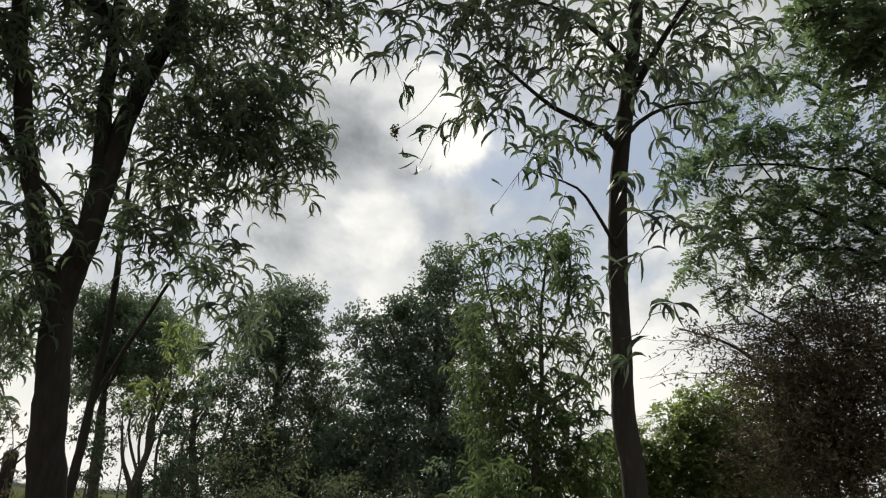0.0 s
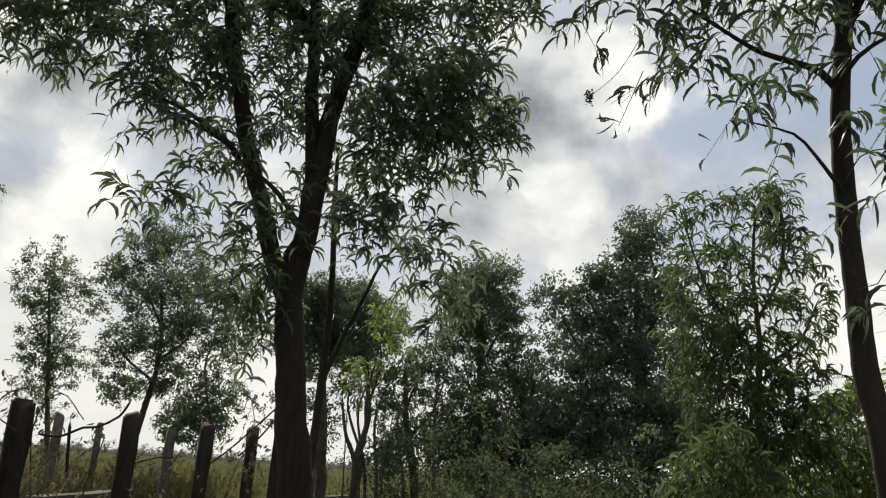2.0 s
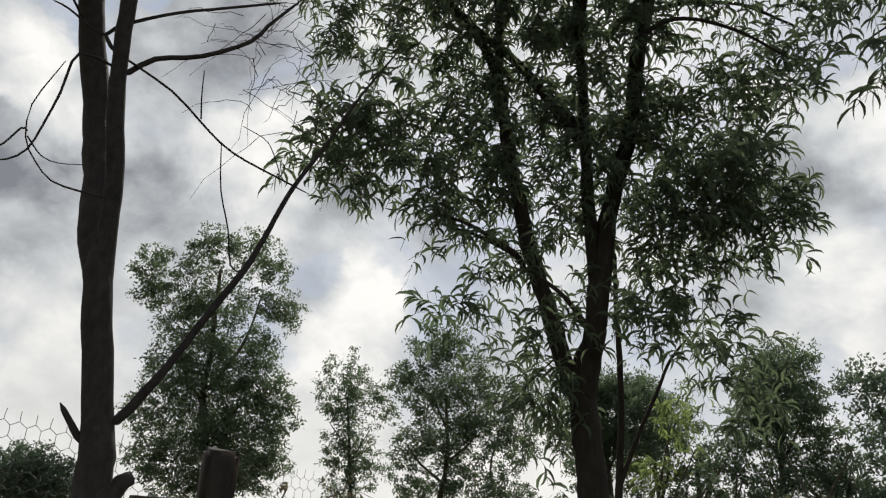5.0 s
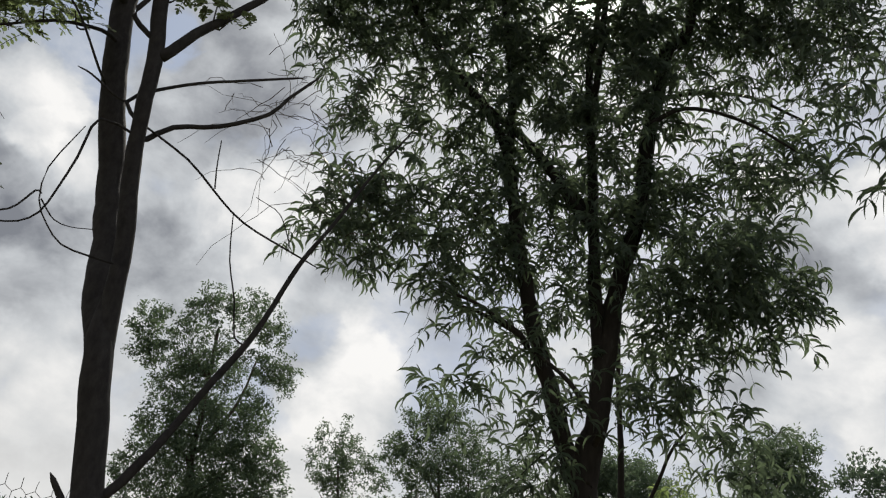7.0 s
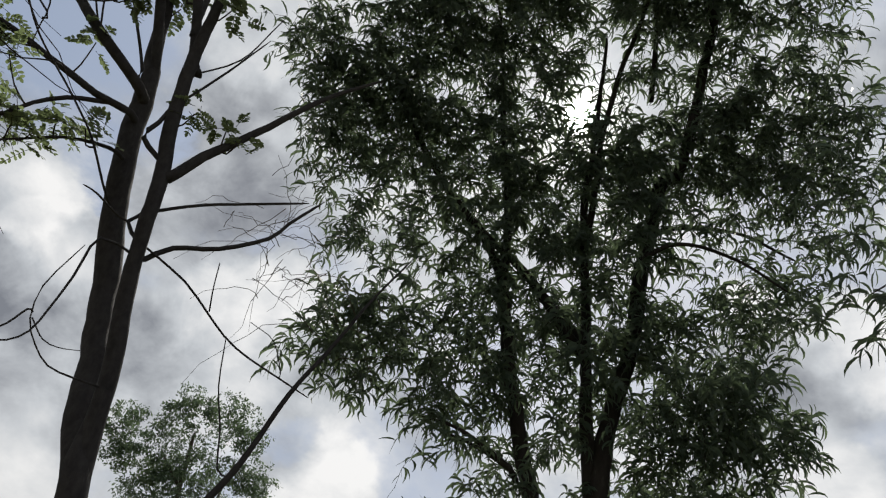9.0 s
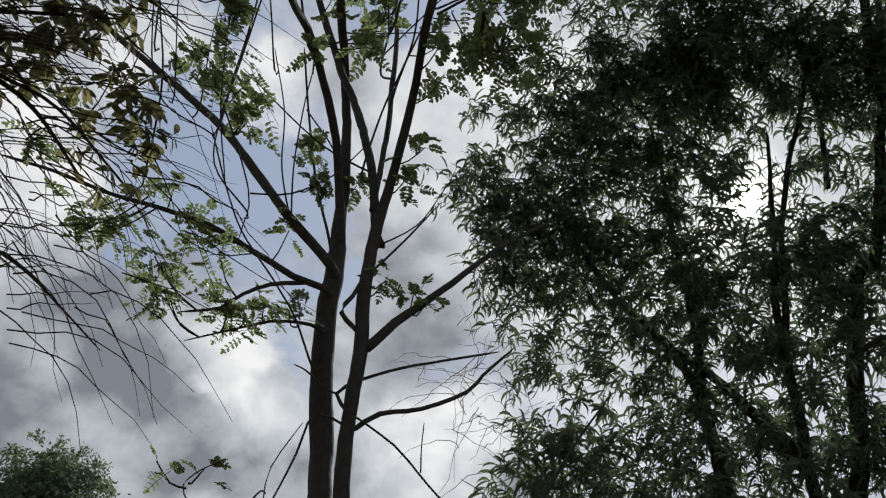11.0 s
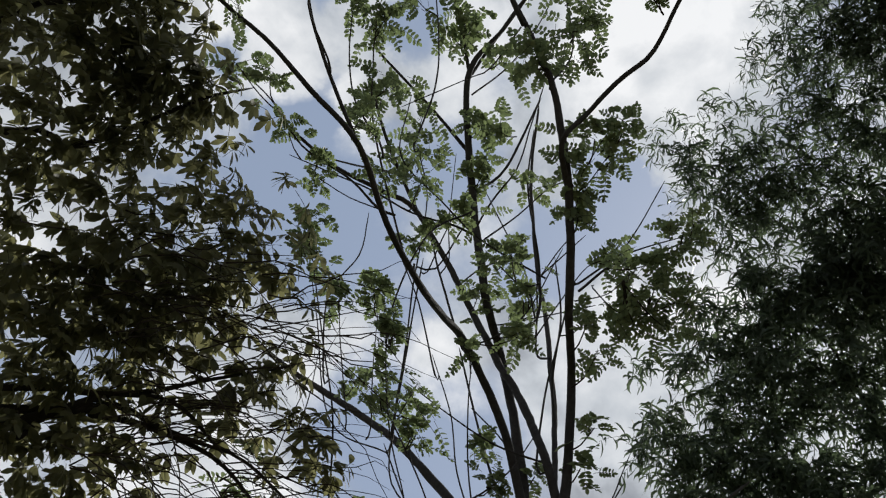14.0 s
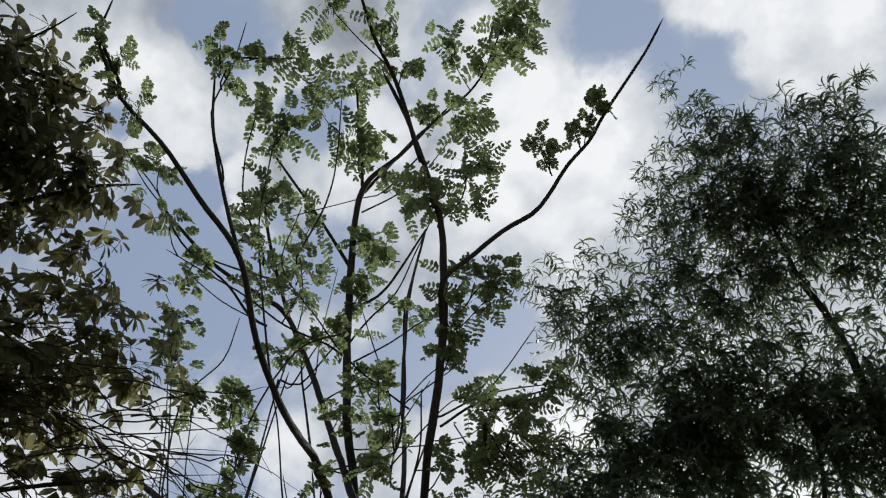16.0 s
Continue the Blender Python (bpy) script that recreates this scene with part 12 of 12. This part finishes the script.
shrub("shrub", (-2.21, 11.78), 1.30, 2.00, 1700, LEAF_THICKET_SHADED, "dark brownish green shrub under the trees, shade put into its colour", 0.050)
shrub("shrub", (-0.79, 8.44), 1.00, 1.65, 1700, LEAF_THICKET_SHADED, "dark brownish green shrub under the trees, shade put into its colour", 0.050)
shrub("shrub", (0.51, 8.95), 1.10, 1.80, 1700, LEAF_THICKET_SHADED, "dark brownish green shrub under the trees, shade put into its colour", 0.050)
shrub("shrub", (1.18, 8.88), 1.10, 1.80, 1600, LEAF_FAR_HAZED, "green leafy shrub beside the slim trunk")
shrub("shrub", (1.97, 8.74), 1.10, 1.90, 1500, LEAF_FAR_HAZED, "green leafy shrub beside the slim trunk")
shrub("shrub", (-5.06, 13.58), 0.90, 1.20, 500, LEAF_FAR_HAZED, "low weedy shrub at the field edge")
shrub("shrub", (-6.10, 6.31), 0.80, 0.92, 2400, LEAF_WEED, "low weedy shrub along the fence")
shrub("shrub", (-6.20, 7.60), 0.70, 0.92, 2400, LEAF_WEED, "low weedy shrub along the fence")
shrub("shrub", (-6.30, 9.00), 0.70, 0.92, 2400, LEAF_WEED, "low weedy shrub along the fence")
shrub("shrub", (-6.40, 10.6), 0.70, 0.92, 2400, LEAF_WEED, "low weedy shrub along the fence")
shrub("shrub", (-6.20, 12.4), 0.70, 0.92, 2400, LEAF_WEED, "low weedy shrub along the fence")
shrub("shrub", (2.09, 7.68), 1.10, 1.70, 1200, LEAF_FAR_HAZED, "green leafy shrub beside the slim trunk")


def weed(base, height, stems):
    """A tall field weed: thin upright stems with small leaves and seed heads."""
    t = thing("weed", (base[0], base[1], 0), "tall thin field weed with small yellow-green leaves", "weed", "tall weeds by the fence")
    lv, tw = Leaves(POINTED), Twigs()
    for _ in range(stems):
        foot = np.array([base[0], base[1], -0.03]) + rng.normal(0, 0.10, 3) * (1, 1, 0)
        tall = height * rng.uniform(0.72, 1.0)
        lean = rng.normal(0, 0.12, 3) * (1, 1, 0)
        t_ = np.linspace(0, 1, 7)[:, None]
        line = foot + np.array([0, 0, tall]) * t_ + lean * t_**2 + rng.normal(0, 0.008, (7, 3))
        tw.add(np.c_[line, np.linspace(0.005, 0.0012, 7)], 4)
        for z in rng.uniform(0.35, 1.0, 9):
            at = np.array([np.interp(z, t_[:, 0], line[:, c]) for c in range(3)])
            head = unit(directions(1, 0.4)[0] + (0, 0, 0.5))
            side = at + head * rng.uniform(0.06, 0.20) * (1.2 - 0.6 * z)
            tw.add([(*at, 0.002), (*side, 0.001)])
            k = 6
            lv.add(at + (side - at) * rng.uniform(0.3, 1.05, (k, 1)), unit(directions(k, 0.6) + (0, 0, -0.35)), directions(k), rng.uniform(0.03, 0.065, k))
    lv.build("foliage", LEAF_WEED, t)
    tw.build("stem", DRY, t)


for i in range(40):
    u = i / 39
    weed((-6.1 - 0.5 * u + rng.normal(0, 0.3), 7.0 + 8.0 * u + rng.normal(0, 0.55)), rng.uniform(1.1, 1.5), int(rng.integers(4, 8)))
for i in range(9):
    weed((-4.75 + rng.normal(0, 0.35), 4.2 + 0.16 * i + rng.normal(0, 0.2)), rng.uniform(1.05, 1.42), int(rng.integers(3, 6)))


def tall_grass(count):
    """Rice and grass standing behind the low wall and out over the nearer paddies."""
    lv = Leaves(BLADE)
    y = 8.0 + 26.0 * rng.random(count) ** 1.7
    x = -0.62 * y + rng.normal(0, 0.16, count) * y + 0.5
    keep = x < -5.9 + np.maximum(0, y - 15.9) * 4
    p = np.stack([x, y, np.zeros(count)], -1)[keep]
    n = len(p)
    lv.add(p, unit(directions(n, 0.2) * 0.22 + (0, 0, 1.0)), directions(n), rng.uniform(0.8, 1.32, n))
    tagged(lv.build("tall_grass", LEAF_WEED, None), "tall yellow-green grass and rice standing in the field", "grass", kind="stuff")


tall_grass(12000)


def shed(base, turn, eave):
    """A small brick hutch with a faded red sheet roof whose pale front edge shows."""
    t = thing("brick_shed", (base[0], base[1], 0), "small brick hutch with a faded red sheet roof", "shed")
    m = pose(base[0], base[1], 0, 0, 0, turn)
    for name, lo, hi, mat in (("wall", (-0.42, -0.5, -0.1), (0.42, 0.8, eave - 0.09), BRICK), ("roof_edge", (-0.55, -1.02, eave - 0.02), (0.55, -0.985, eave + 0.03), CONCRETE)):
        bm = bmesh.new()
        bmesh.ops.create_cube(bm, size=1.0)
        for v in bm.verts:
            v.co = Vector(((lo[i] + hi[i]) / 2 + v.co[i] * (hi[i] - lo[i]) for i in range(3)))
        bmesh.ops.bevel(bm, geom=list(bm.edges), offset=0.008, segments=1, affect="EDGES")
        bm.transform(m)
        part(name, bm, mat, t)
    bm = bmesh.new()
    grid = [[bm.verts.new((-0.55 + 1.1 * i / 56, -0.98 + 1.96 * j, eave + 0.10 * j + 0.018 * math.sin(i * math.pi / 2) + s)) for i in range(57)] for j in (0, 1) for s in (0, -0.006)]
    for i in range(56):
        bm.faces.new((grid[0][i], grid[0][i + 1], grid[2][i + 1], grid[2][i]))
        bm.faces.new((grid[1][i], grid[3][i], grid[3][i + 1], grid[1][i + 1]))
    bm.transform(m)
    part("roof", bm, TIN, t, "faded red corrugated sheet roof")


shed((1.82, 9.76), -14, 1.54)
